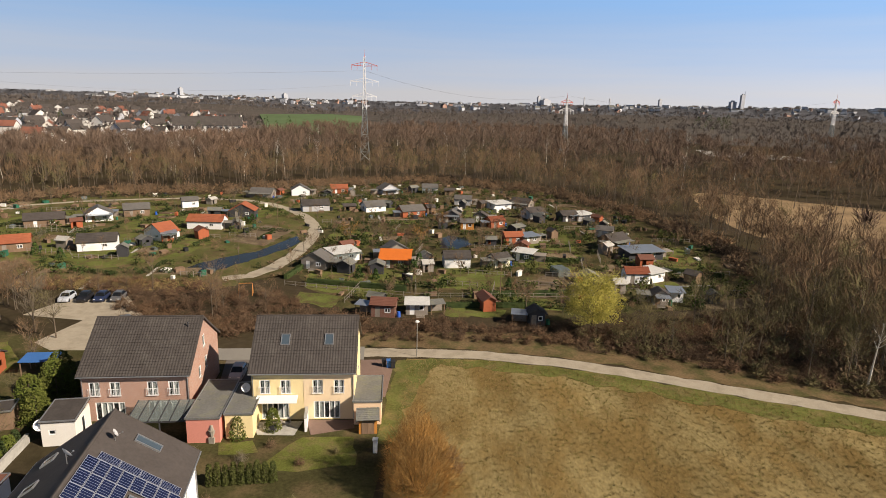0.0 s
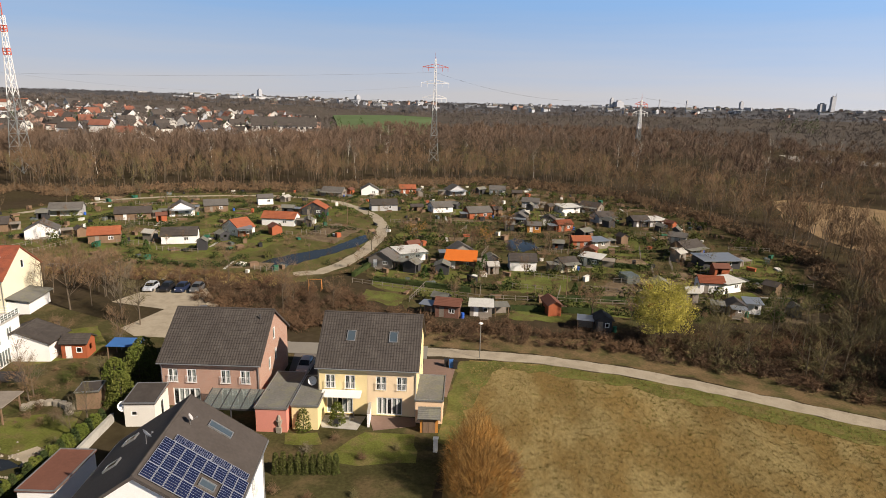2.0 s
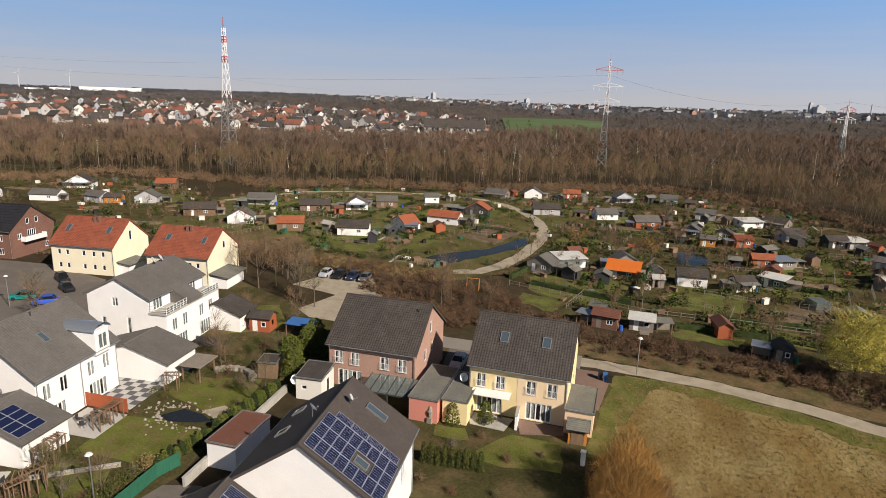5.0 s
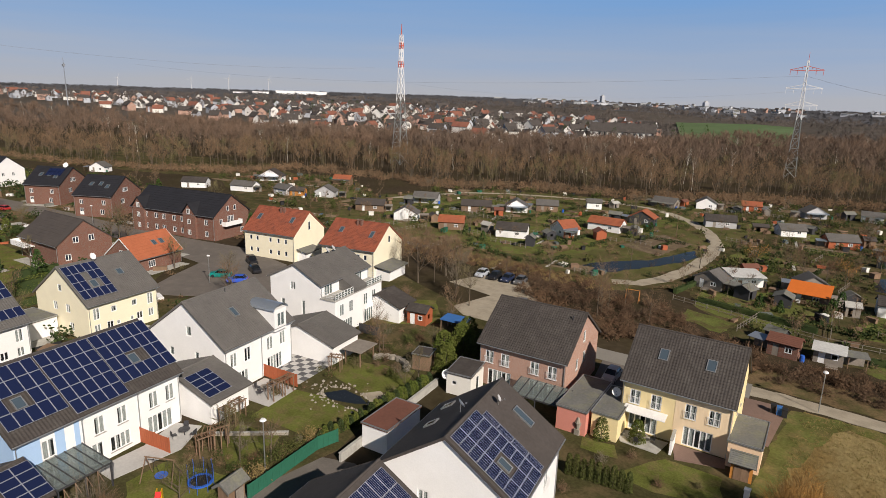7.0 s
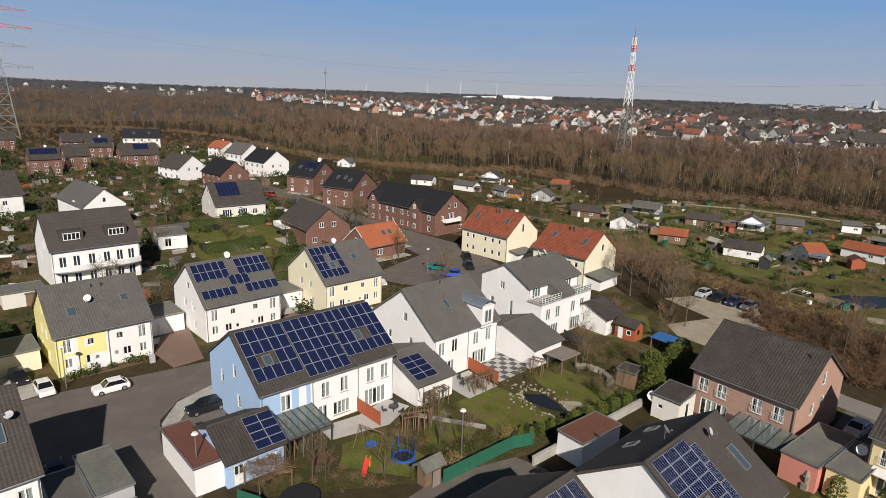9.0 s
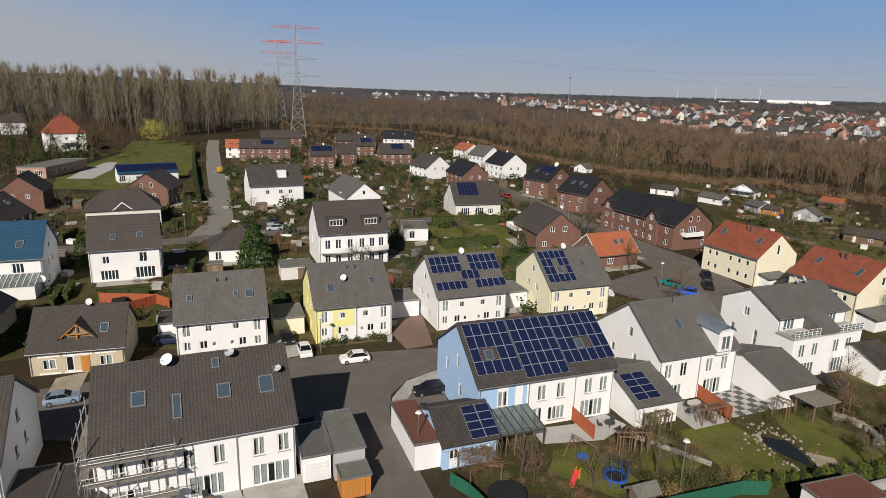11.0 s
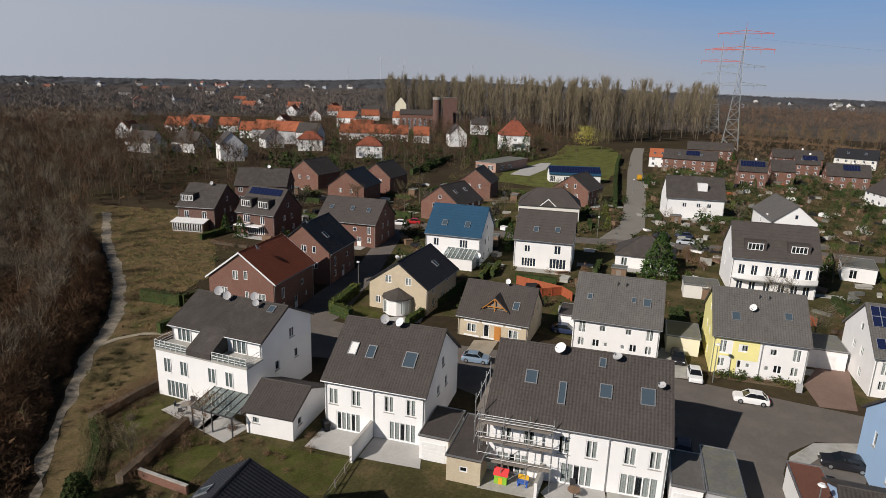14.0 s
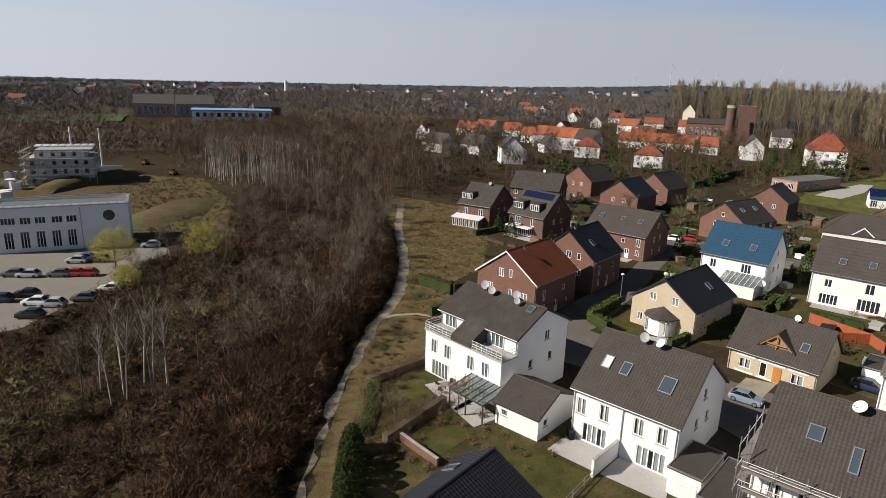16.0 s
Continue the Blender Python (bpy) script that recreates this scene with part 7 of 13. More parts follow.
FIELD_PATH = [(-50, -80.5), (-56, -74), (-66, -87.6), (-78, -91.5), (-100, -118), (-114, -139), (-103, -170), (-84, -131), (-67, -102.6), (-54, -84.6)]
xy = spots(vr, 2600, FIELD_PATH, lambda p: from_path(p) > 1.6)
clump = vr.random(len(xy))
brush("dry_grass", "tan tussocks on the meadow beside the footpath", "grass", xy[clump < 0.6], vr.uniform(0.5, 1.3, int((clump < 0.6).sum())), tuft, M["straw"], vr)
brush("green_grass", "olive tussocks on the meadow beside the footpath", "grass", xy[clump >= 0.6], vr.uniform(0.6, 1.5, int((clump >= 0.6).sum())), tuft, M["twig_olive"], vr)
xy = spots(vr, 46, FIELD_PATH, lambda p: from_path(p) > 3)
brush("scrub", "low brown bushes on the meadow beside the footpath", "scrub", xy, vr.uniform(0.18, 0.5, len(xy)), BUSHES, M["thicket_olive"], vr)
# rank growth on the edge of the building site
SITE_EDGE = [(-22, -152), (-44, -142), (-56, -176), (-60, -236), (-40, -250), (-30, -200), (-20, -170)]
xy = spots(vr, 330, SITE_EDGE)
SITE_LOW = [(-24, -155), (-44, -150), (-56, -180), (-58, -232), (-34, -236), (-24, -215), (-10, -190)]
low_ = spots(vr, 900, SITE_LOW)
brush("scrub", "low tan and rust-brown weeds on the dug earth", "scrub", low_, vr.uniform(0.12, 0.36, len(low_)), FAR_BUSHES, M["twig_red"], vr)
low_ = spots(vr, 500, SITE_LOW)
brush("scrub", "low straw-coloured weeds on the dug earth", "scrub", low_, vr.uniform(0.1, 0.3, len(low_)), FAR_BUSHES, M["straw"], vr)
brush("scrub", "low brown and olive scrub on the building site", "scrub", xy, vr.uniform(0.2, 0.6, len(xy)), FAR_BUSHES, M["thicket_olive"], vr)

# ---- single plants ----
def tree(x, y, h, spread, twig, label, twigs=500, wood="bark", limbs=16, start=0.2, w=0.045, name="tree", clumps=0, clump_mat=None):
    r = np.random.default_rng(int(abs(x * 31 + y * 17)) + 5)
    t = thing(name, label, "tree", pose(x, y, ground_z(x, y)))
    wd, tw = bare_tree(r, h, spread, limbs, twigs, start, 0.02 * h, 0.14 * h, w)
    part("trunk", big_mesh("trunk", *wd, M[wood]), None, t)
    if clumps:
        q = r.normal(size=(clumps, 3))
        q /= np.linalg.norm(q, axis=1, keepdims=True)
        q *= (0.55 + 0.45 * r.random(clumps) ** 0.5)[:, None]
        lump = 1 + 0.22 * np.sin(q[:, 0:1] * 5 + 1) * np.cos(q[:, 1:2] * 6) + 0.12 * np.sin(q[:, 2:3] * 9)
        c = q * [spread, spread, h * 0.42] * lump + [0, 0, h * 0.58]
        lv = leaf_quads(c, (0.07 + 0.08 * r.random(clumps)) * (1 if h < 12 else 2), r)
        tw = join([tw, lv])
    part("crown", big_mesh("crown", *tw, M[clump_mat or twig]), None, t)
    return t


def shrub(x, y, h, spread, mat, label, n=260, w=0.05, category="shrub"):
    r = np.random.default_rng(int(abs(x * 37 + y * 13)) + 3)
    v, f = bush(r, h, spread, n, w)
    return tagged(put(new("shrub", big_mesh("shrub", v, f, M[mat])), None, pose(x, y, ground_z(x, y))), label, category)


def evergreen(x, y, h, rad, mat, label, n=700, taper=1.0, name="conifer"):
    r = np.random.default_rng(int(abs(x * 41 + y * 19)) + 9)
    t = thing(name, label, "conifer", pose(x, y, ground_z(x, y)))
    part("trunk", Geo().tube((0, 0, -0.1), (0, 0, h * 0.8), 0.03 * h * 0.6, 0.02, 6), M["bark"], t)
    fine = 0.55 if math.hypot(x, y) < 85 else 1.0
    n = int(n / fine ** 1.6)
    z = r.random(n) ** 1.2
    ang = r.random(n) * 2 * np.pi
    env = rad * ((1 - z) ** (0.75 * taper) * 0.95 + 0.06) * (0.82 + 0.3 * r.random(n)) * (1 + 0.12 * np.sin(z * 40 + ang * 3))
    c = np.stack([np.cos(ang) * env, np.sin(ang) * env, 0.1 + z * h * 0.97], 1)
    part("crown", big_mesh("crown", *leaf_quads(c, (0.10 + 0.02 * h + 0.08 * r.random(n)) * fine, r), M[mat]), None, t)
    return t


def hedge(pts, width, height, mat, label, dense=34):
    """A clipped hedge: a twiggy core and leaves all over it."""
    r = np.random.default_rng(int(abs(pts[0][0] * 23 + pts[0][1] * 29)) + 1)
    h = thing("hedge", label, "hedge", pose(pts[0][0], pts[0][1], 0))
    core, leaves = Geo(), []
    o = Vector(pts[0])
    for a, b in zip(pts, pts[1:]):
        a, b = Vector(a) - o, Vector(b) - o
        L = (b - a).length
        d = (b - a) / L
        nrm = Vector((-d.y, d.x))
        k = width / 2 * (0.4 if mat.startswith("twig") else 0.8)
        q = [a + nrm * -k, b + nrm * -k, b + nrm * k, a + nrm * k]
        core.prism([(p.x, p.y) for p in q], 0, height * (0.55 if mat.startswith("twig") else 0.9))
        n = int(L * (2 * height + width) * dense / 4) + 20
        s = r.random(n) * L
        e = r.random(n) * (2 * height + width)
        off = np.where(e < height, -width / 2, np.where(e < 2 * height, width / 2, (e - 2 * height) - width / 2))
        z = np.where(e < height, e, np.where(e < 2 * height, e - height, height)) + r.normal(size=n) * 0.06
        off = off + r.normal(size=n) * 0.07
        c = np.stack([a.x + d.x * s + nrm.x * off, a.y + d.y * s + nrm.y * off, np.maximum(z, 0.05)], 1)
        if mat.startswith("twig"):
            way = r.normal(size=(7 * n, 3)) * 0.6 + [0, 0, 0.7]
            c3 = np.repeat(c, 7, 0) + r.normal(size=(7 * n, 3)) * 0.26
            c3[:, 2] = np.maximum(c3[:, 2] - 0.3, 0.02)
            leaves.append(slivers(c3, way, 0.22 + 0.4 * r.random(7 * n), 0.03, r))
        else:
            leaves.append(leaf_quads(c, 0.10 + 0.08 * r.random(n), r))
    part("core", core, M["hedge_dark"] if mat != "twig_red" else M["bark"], h)
    part("leaves", big_mesh("leaves", *join(leaves), M[mat]), None, h)
    return h


tree(21.9, 94.5, 9.2, 4.4, "willow", "round yellow-green willow in catkin beside the path", 1500, clumps=14000, name="willow_tree")


def osier_bush(x, y, h, rad, n, mat, seed):
    """A dense many-stemmed bush of upright fine shoots."""
    t = thing("willow_tree", "dense orange-stemmed willow bush on the meadow's edge", "tree", pose(x, y, 0))
    r0 = np.random.default_rng(seed)
    ang = r0.random(n) * 2 * np.pi
    rr = r0.random(n) ** 0.6
    base = np.stack([np.cos(ang) * rr * rad, np.sin(ang) * rr * rad, 0.2 + r0.random(n) * h * (1.08 - 0.62 * rr ** 1.6)], 1)
    base *= 1 + 0.14 * np.sin(base[:, :1] * 2.3 + 1) * np.cos(base[:, 1:2] * 1.9)
    way = base * [0.2, 0.2, 0] + r0.normal(size=(n, 3)) * 0.42 + [0, 0, 0.8]
    part("crown", big_mesh("crown", *slivers(base, way, 0.5 + 0.9 * r0.random(n), 0.022 + 0.022 * r0.random(n), r0), M[mat]), None, t)
    st = Geo()
    for i in range(14):
        a = 2 * math.pi * i / 14
        st.tube((0.3 * math.cos(a), 0.3 * math.sin(a), -0.1), (0.68 * rad * math.cos(a), 0.68 * rad * math.sin(a), h * (0.7 + 0.1 * (i % 3))), 0.07, 0.02, 5)
    part("trunk", st, M[mat], t)


osier_bush(-3.0, 50.6, 6.8, 3.3, 8000, "osier", 4)
osier_bush(-3.6, 55.2, 5.4, 2.6, 5000, "osier", 8)
shrub(-0.2, 56.4, 2.4, 1.6, "twig_red", "grey-brown bare shrub beside the orange willow", 700, 0.025)
shrub(0.6, 54.2, 2.2, 1.4, "twig", "brown bare shrub at the meadow's edge", 700, 0.025)
shrub(-5.5, 58, 2.2, 1.6, "osier", "orange-brown bare shrub at the garden's edge", 420, 0.04)
tree(54.4, 75.8, 10.5, 1.4, "twig_grey", "slender white birch beside the path", 160, "birch", 9, 0.4, name="birch_tree")
tree(-15.4, -128.4, 7.2, 4.2, "willow", "yellow-green budding willow by the car park", 700, clumps=5200, name="willow_tree")
tree(-31.4, -126.6, 7.0, 3.8, "willow", "yellow-green budding willow in the thicket", 700, clumps=3600, name="willow_tree")
tree(-15.0, -113.1, 4.4, 2.4, "willow", "small yellow-green budding bush by the car park", 500, clumps=2200, name="willow_tree")
tree(-395, -112, 13, 8, "willow", "pale yellow-green willow on the far lawn", 700, clumps=1600, name="willow_tree", w=0.12)
tree(-382, -98, 12, 8, "twig_olive", "olive budding tree on the far lawn", 900, name="tree", w=0.14)
evergreen(-125.5, -18.2, 9.5, 3.6, "evergreen", "broad dark green spruce beside the bungalow", 1500, name="spruce")
for x, y, hh, rr_ in ((-299, -134, 13, 3), (-320, -124, 14, 3), (-309, -132, 12, 2.6), (-330, -152, 13, 3.4), (-292, -142, 12, 3)):
    evergreen(x, y, hh, rr_, "evergreen", "dark green conifer by the white villa", 500)
for x, y in ((-20, 60.6), (-24.5, 60.2), (-23.2, 58.6)):
    evergreen(x, y, 2.6, 0.85, "hedge_green", "clipped green thuja in the garden", 420, 0.5, "thuja")
for i in range(9):
    evergreen(-22.9 + i * 0.72, 50.3 + i * 0.13, 2.2 + 0.15 * math.sin(i * 2.3), 0.36, "garden_green", "narrow dark thuja in a clipped row", 260, 0.35, "thuja")
for i in range(16):
    k = i / 15
    evergreen(-45.6 + 0.6 * k, 45.4 + 9.6 * k, 1.5 + 0.6 * k + 0.2 * math.sin(i * 2.1), 0.5, "hedge_green" if i % 3 else "hedge_dark", "green thuja in the garden hedge", 300, 0.45, "thuja")
for x, y, hh, rr_ in ((-48.6, 62.5, 4.6, 1.8), (-47.6, 65.6, 5.2, 2.1), (-48.8, 68.4, 5.0, 1.9), (-46.2, 60.0, 4.2, 1.6)):
    evergreen(x, y, hh, rr_, "hedge_green", "large green cypress bush by the brick house", 900, 0.5, "cypress")
hedge([(-73.5, -60.2), (-83.5, -62.6)], 1.3, 2.0, "hedge_green", "tall green hedge along the street")
hedge([(-73.5, -60.2), (-72.6, -55.6)], 1.2, 2.0, "hedge_green", "tall green hedge at the street corner")
hedge([(-75.2, -46.8), (-97.5, -48.2)], 1.0, 1.5, "hedge_green", "clipped green hedge beside the sand-coloured house")
hedge([(-106, 17), (-119, 20), (-123, 46)], 2.4, 2.6, "hedge_green", "long clipped green hedge round a lawn")
hedge([(-163, 24), (-164, 43)], 2.6, 2.8, "hedge_green", "tall clipped hedge behind a lawn")
hedge([(-138, 23), (-141, 36.5)], 2.4, 2.5, "hedge_green", "clipped hedge across a lawn")
hedge([(-60.8, -90), (-62.5, -82.4), (-66.4, -82)], 1.6, 2.2, "thicket", "dark brown hedge at the meadow")
hedge([(-33.5, -60.6), (-40, -61.6), (-46.6, -62)], 1.8, 1.6, "twig_red", "brown leafless hedge of a garden")
hedge([(-28.6, -48.4), (-38.6, -51.8)], 2.0, 1.7, "twig_red", "brown leafless hedge between two gardens")
hedge([(-26.8, -50.6), (-30.6, -55), (-33.4, -60.2)], 1.8, 1.4, "twig_olive", "olive brown hedge beside the footpath")
for k in range(8):
    evergreen(-19.4 - 0.8 * k, -39.6 - 1.3 * k, 3.3 + 0.4 * math.sin(k * 2.3), 1.25, "hedge_dark", "dark green cypress beside the footpath", 900, 0.5, "cypress")
G_SHRUBS = ((-47.4, 36.4, 1.2), (-46.6, 33.6, 1.8), (-47.6, 31.0, 2.2), (-57.6, 41.0, 1.8), (-58.2, 36.0, 2.0), (-51.2, 55.6, 2.6), (-54.6, 57.0, 2.2), (-56.4, 53.2, 3.0),
            (-47.0, 50.6, 1.6), (-46.4, 28.4, 2.4), (-52.0, 17.8, 1.8), (-49.6, 15.0, 1.6), (-21.4, 54.4, 1.8), (-19.2, 57.2, 1.6), (-15.4, 54.2, 1.6), (-12.2, 56.6, 1.2), (-26.6, 55.2, 1.6), (-22.0, 47.4, 1.8), (-18.4, 46.8, 1.6), (-14.4, 48.2, 1.4),
            (-37.4, -52.4, 2.0), (-35.6, -48.2, 2.2), (-40.4, -46.8, 1.4), (-33.4, -54.2, 1.8), (-36.0, -57.6, 1.6), (-39.0, -40.4, 1.2), (-62.4, 70.5, 2.6), (-66.5, 75.5, 3.0), (-58.5, 76.5, 2.8), (-72.0, 80.5, 3.0), (-56.0, 66.0, 2.4))
for i, (x, y, hh) in enumerate(G_SHRUBS):
    shrub(x, y, hh, hh * 0.7, ("twig_grey", "twig", "twig_red", "twig_olive")[i % 4], ("grey bare", "brown bare", "reddish bare", "olive budding")[i % 4] + " garden shrub", 320, 0.035)
for i, (x, y, hh, sp) in enumerate(((-38.2, -48.6, 4.2, 1.8), (-31.6, -51.0, 3.6, 1.6), (-52.4, 31.2, 4.0, 1.7), (-57.2, 58.6, 5.0, 2.2), (-64.6, 86.0, 8.5, 3.4), (-60.0, 84.0, 7.0, 3.0), (-75.5, 88.0, 9.0, 3.6), (-100.5, 62.0, 6.0, 2.4), (-117, 60, 6.5, 2.2), (-56.5, 74.5, 6.0, 2.6),
                                       (-103, 8.5, 6, 2.6), (-104, 28, 5, 2.4), (-106, -6, 5, 2.4), (-160, 55, 6, 3), (-176, 52, 6, 3), (-150, 30, 5, 2.5), (-192, -8, 6, 2.5), (-178, -55, 8, 3), (-190, -62, 8, 3), (-150, -66, 7, 3), (-164, -98, 9, 3.5), (-140, -105, 8, 3), (-128, -115, 8, 3), (-250, -30, 7, 3), (-232, -28, 6, 3))):
    tree(x, y, hh, sp, ("twig", "twig_grey", "twig_olive")[i % 3], ("brown", "grey", "olive budding")[i % 3] + " bare garden tree", 420)

# ---- allotment huts ----
HUTS = [  # foot of the front wall, turn, width, walls, roof, eaves
    (-134.8, 159.8, 27, 8.6, 'grey', 'grey', 2.2),
    (-118.8, 132.0, 55, 7.9, 'white', 'grey', 2.3),
    (-101.7, 132.0, 80, 9.3, 'brown', 'orange', 2.3),
    (-113.1, 159.7, 30, 10.0, 'brown', 'brown', 2.1),
    (-103.2, 168.7, 51, 7.7, 'white', 'grey', 2.3),
    (-84.4, 135.8, 23, 8.2, 'white', 'dark', 2.3),
    (-97.0, 177.8, 74, 9.2, 'brown', 'grey', 2.3),
    (-77.2, 148.0, -28, 7.0, 'white', 'orange', 2.3),
    (-72.7, 147.0, 51, 3.4, 'red', 'zinc', 2.3),
    (-70.3, 162.7, 3, 10.8, 'white', 'orange', 2.3),
    (-66.3, 180.9, 8, 7.4, 'dark', 'orange', 2.2),
    (-88.3, 195.0, 59, 5.0, 'white', 'grey', 2.4),
    (-72.8, 218.3, -2, 8.1, 'wood', 'grey', 2.0),
    (-60.2, 226.5, 18, 6.6, 'white', 'grey', 2.3),
    (-46.8, 194.8, 23, 8.7, 'grey', 'dark', 2.2),
    (-46.9, 233.8, 18, 6.3, 'red', 'orange', 2.2),
    (-27.5, 236.4, 42, 10.6, 'grey', 'grey', 2.1),
    (-27.6, 197.3, 50, 9.3, 'white', 'grey', 2.0),
    (-14.5, 189.6, 30, 7.7, 'red', 'grey', 2.2),
    (-31.2, 125.9, -10, 5.6, 'wood', 'grey', 2.2),
    (-25.4, 133.2, 36, 6.5, 'white', 'whiteflat', 2.2),
    (-14.0, 129.2, 2, 6.7, 'brown', 'canvas', 2.0),
    (-14.2, 137.3, 25, 5.4, 'wood', 'grey', 2.2),
    (-0.2, 130.7, 9, 5.8, 'white', 'dark', 2.4),
    (9.9, 132.6, 46, 4.1, 'cream', 'dark', 2.3),
    (14.8, 138.3, -24, 4.8, 'glass', 'whiteflat', 2.2),
    (14.4, 155.9, 15, 4.8, 'red', 'orange', 2.2),
    (19.0, 157.1, 29, 4.8, 'wood', 'zinc', 2.1),
    (-2.6, 183.8, -4, 4.9, 'dark', 'grey', 2.2),
    (2.2, 173.1, 4, 3.8, 'orange', 'grey', 2.2),
    (11.3, 177.2, 44, 4.9, 'red', 'red', 2.2),
    (14.8, 209.1, 50, 9.5, 'white', 'whiteflat', 2.0),
    (24.8, 193.6, 33, 6.2, 'grey', 'brown', 2.2),
    (34.8, 190.6, 25, 5.6, 'dark', 'dark', 2.1),
    (40.1, 192.6, 32, 6.2, 'grey', 'whiteflat', 2.0),
    (40.2, 167.8, -20, 4.5, 'grey', 'grey', 2.2),
    (41.8, 155.4, 38, 6.9, 'brown', 'dark', 2.2),
    (44.9, 143.2, 16, 9.1, 'dark', 'zinc', 2.1),
    (37.2, 122.8, 3, 4.7, 'white', 'red', 2.4),
    (41.6, 124.3, 34, 5.0, 'white', 'whiteflat', 2.3),
    (37.8, 109.2, -1, 2.7, 'wood', 'dark', 2.2),
    (41.3, 111.4, -4, 2.3, 'white', 'zinc', 2.1),
    (-12.6, 97.8, -3, 4.1, 'brick', 'pink', 2.3),
    (-6.9, 99.6, 4, 3.8, 'wood', 'whiteflat', 2.0),
    (-12.3, 243.0, 5, 6.2, 'white', 'grey', 2.2),
    (0.8, 215.5, -5, 5.9, 'grey', 'grey', 2.2),
    (13.4, 96.3, 6, 2.5, 'dark', 'dark', 2.2),
    (-60.7, 70.5, 14, 3.3, 'red', 'dark', 2.4),
    (20.5, 212.5, -41, 7.5, 'wood', 'brown', 2.0),
    (6.3, 184.6, -8, 4.2, 'wood', 'brown', 2.0),
    (-214.3, 119.5, 39, 9.0, 'white', 'dark', 2.3),
    (-196.0, 127.8, 23, 9.1, 'white', 'grey', 2.2),
    (-211.8, 151.7, 33, 11.3, 'white', 'dark', 2.2),
    (-181.2, 133.8, 2, 6.9, 'grey', 'grey', 2.2),
    (-174.9, 136.3, 63, 5.2, 'orange', 'brown', 2.0),
    (-166.2, 141.6, 78, 9.8, 'grey', 'grey', 2.2),
    (-185.9, 167.5, 70, 9.2, 'brown', 'orange', 2.3),
    (-136.9, 135.0, 30, 9.1, 'brown', 'brown', 2.2),
    (-279.2, 112.3, 48, 7.1, 'white', 'grey', 2.2),
]
HUT_WALL = {"grey": "grey", "white": "white", "orange": "wood_orange", "brown": "wood", "wood": "wood_grey", "red": "wood_red", "dark": "dark_frame", "cream": "cream", "glass": "shed_glass", "brick": "red_brick"}
HUT_ROOF = {"grey": "tile_light", "dark": "tile_grey", "orange": "tile_settle", "brown": "tile_brown", "red": "tile_oxide", "zinc": "zinc", "whiteflat": "pale_sheet", "canvas": "canvas_orange", "pink": "felt_red"}
HUT_WORD = {"grey": "grey", "white": "white", "orange": "orange timber", "brown": "brown timber", "wood": "weathered timber", "red": "red timber", "dark": "dark timber", "cream": "cream", "glass": "glazed", "brick": "red brick"}
ROOF_WORD = {"grey": "grey roof", "dark": "dark roof", "orange": "orange tiled roof", "brown": "brown roof", "red": "red roof", "zinc": "blue-grey sheet roof", "whiteflat": "flat white roof", "canvas": "orange awning roof", "pink": "pinkish roof"}


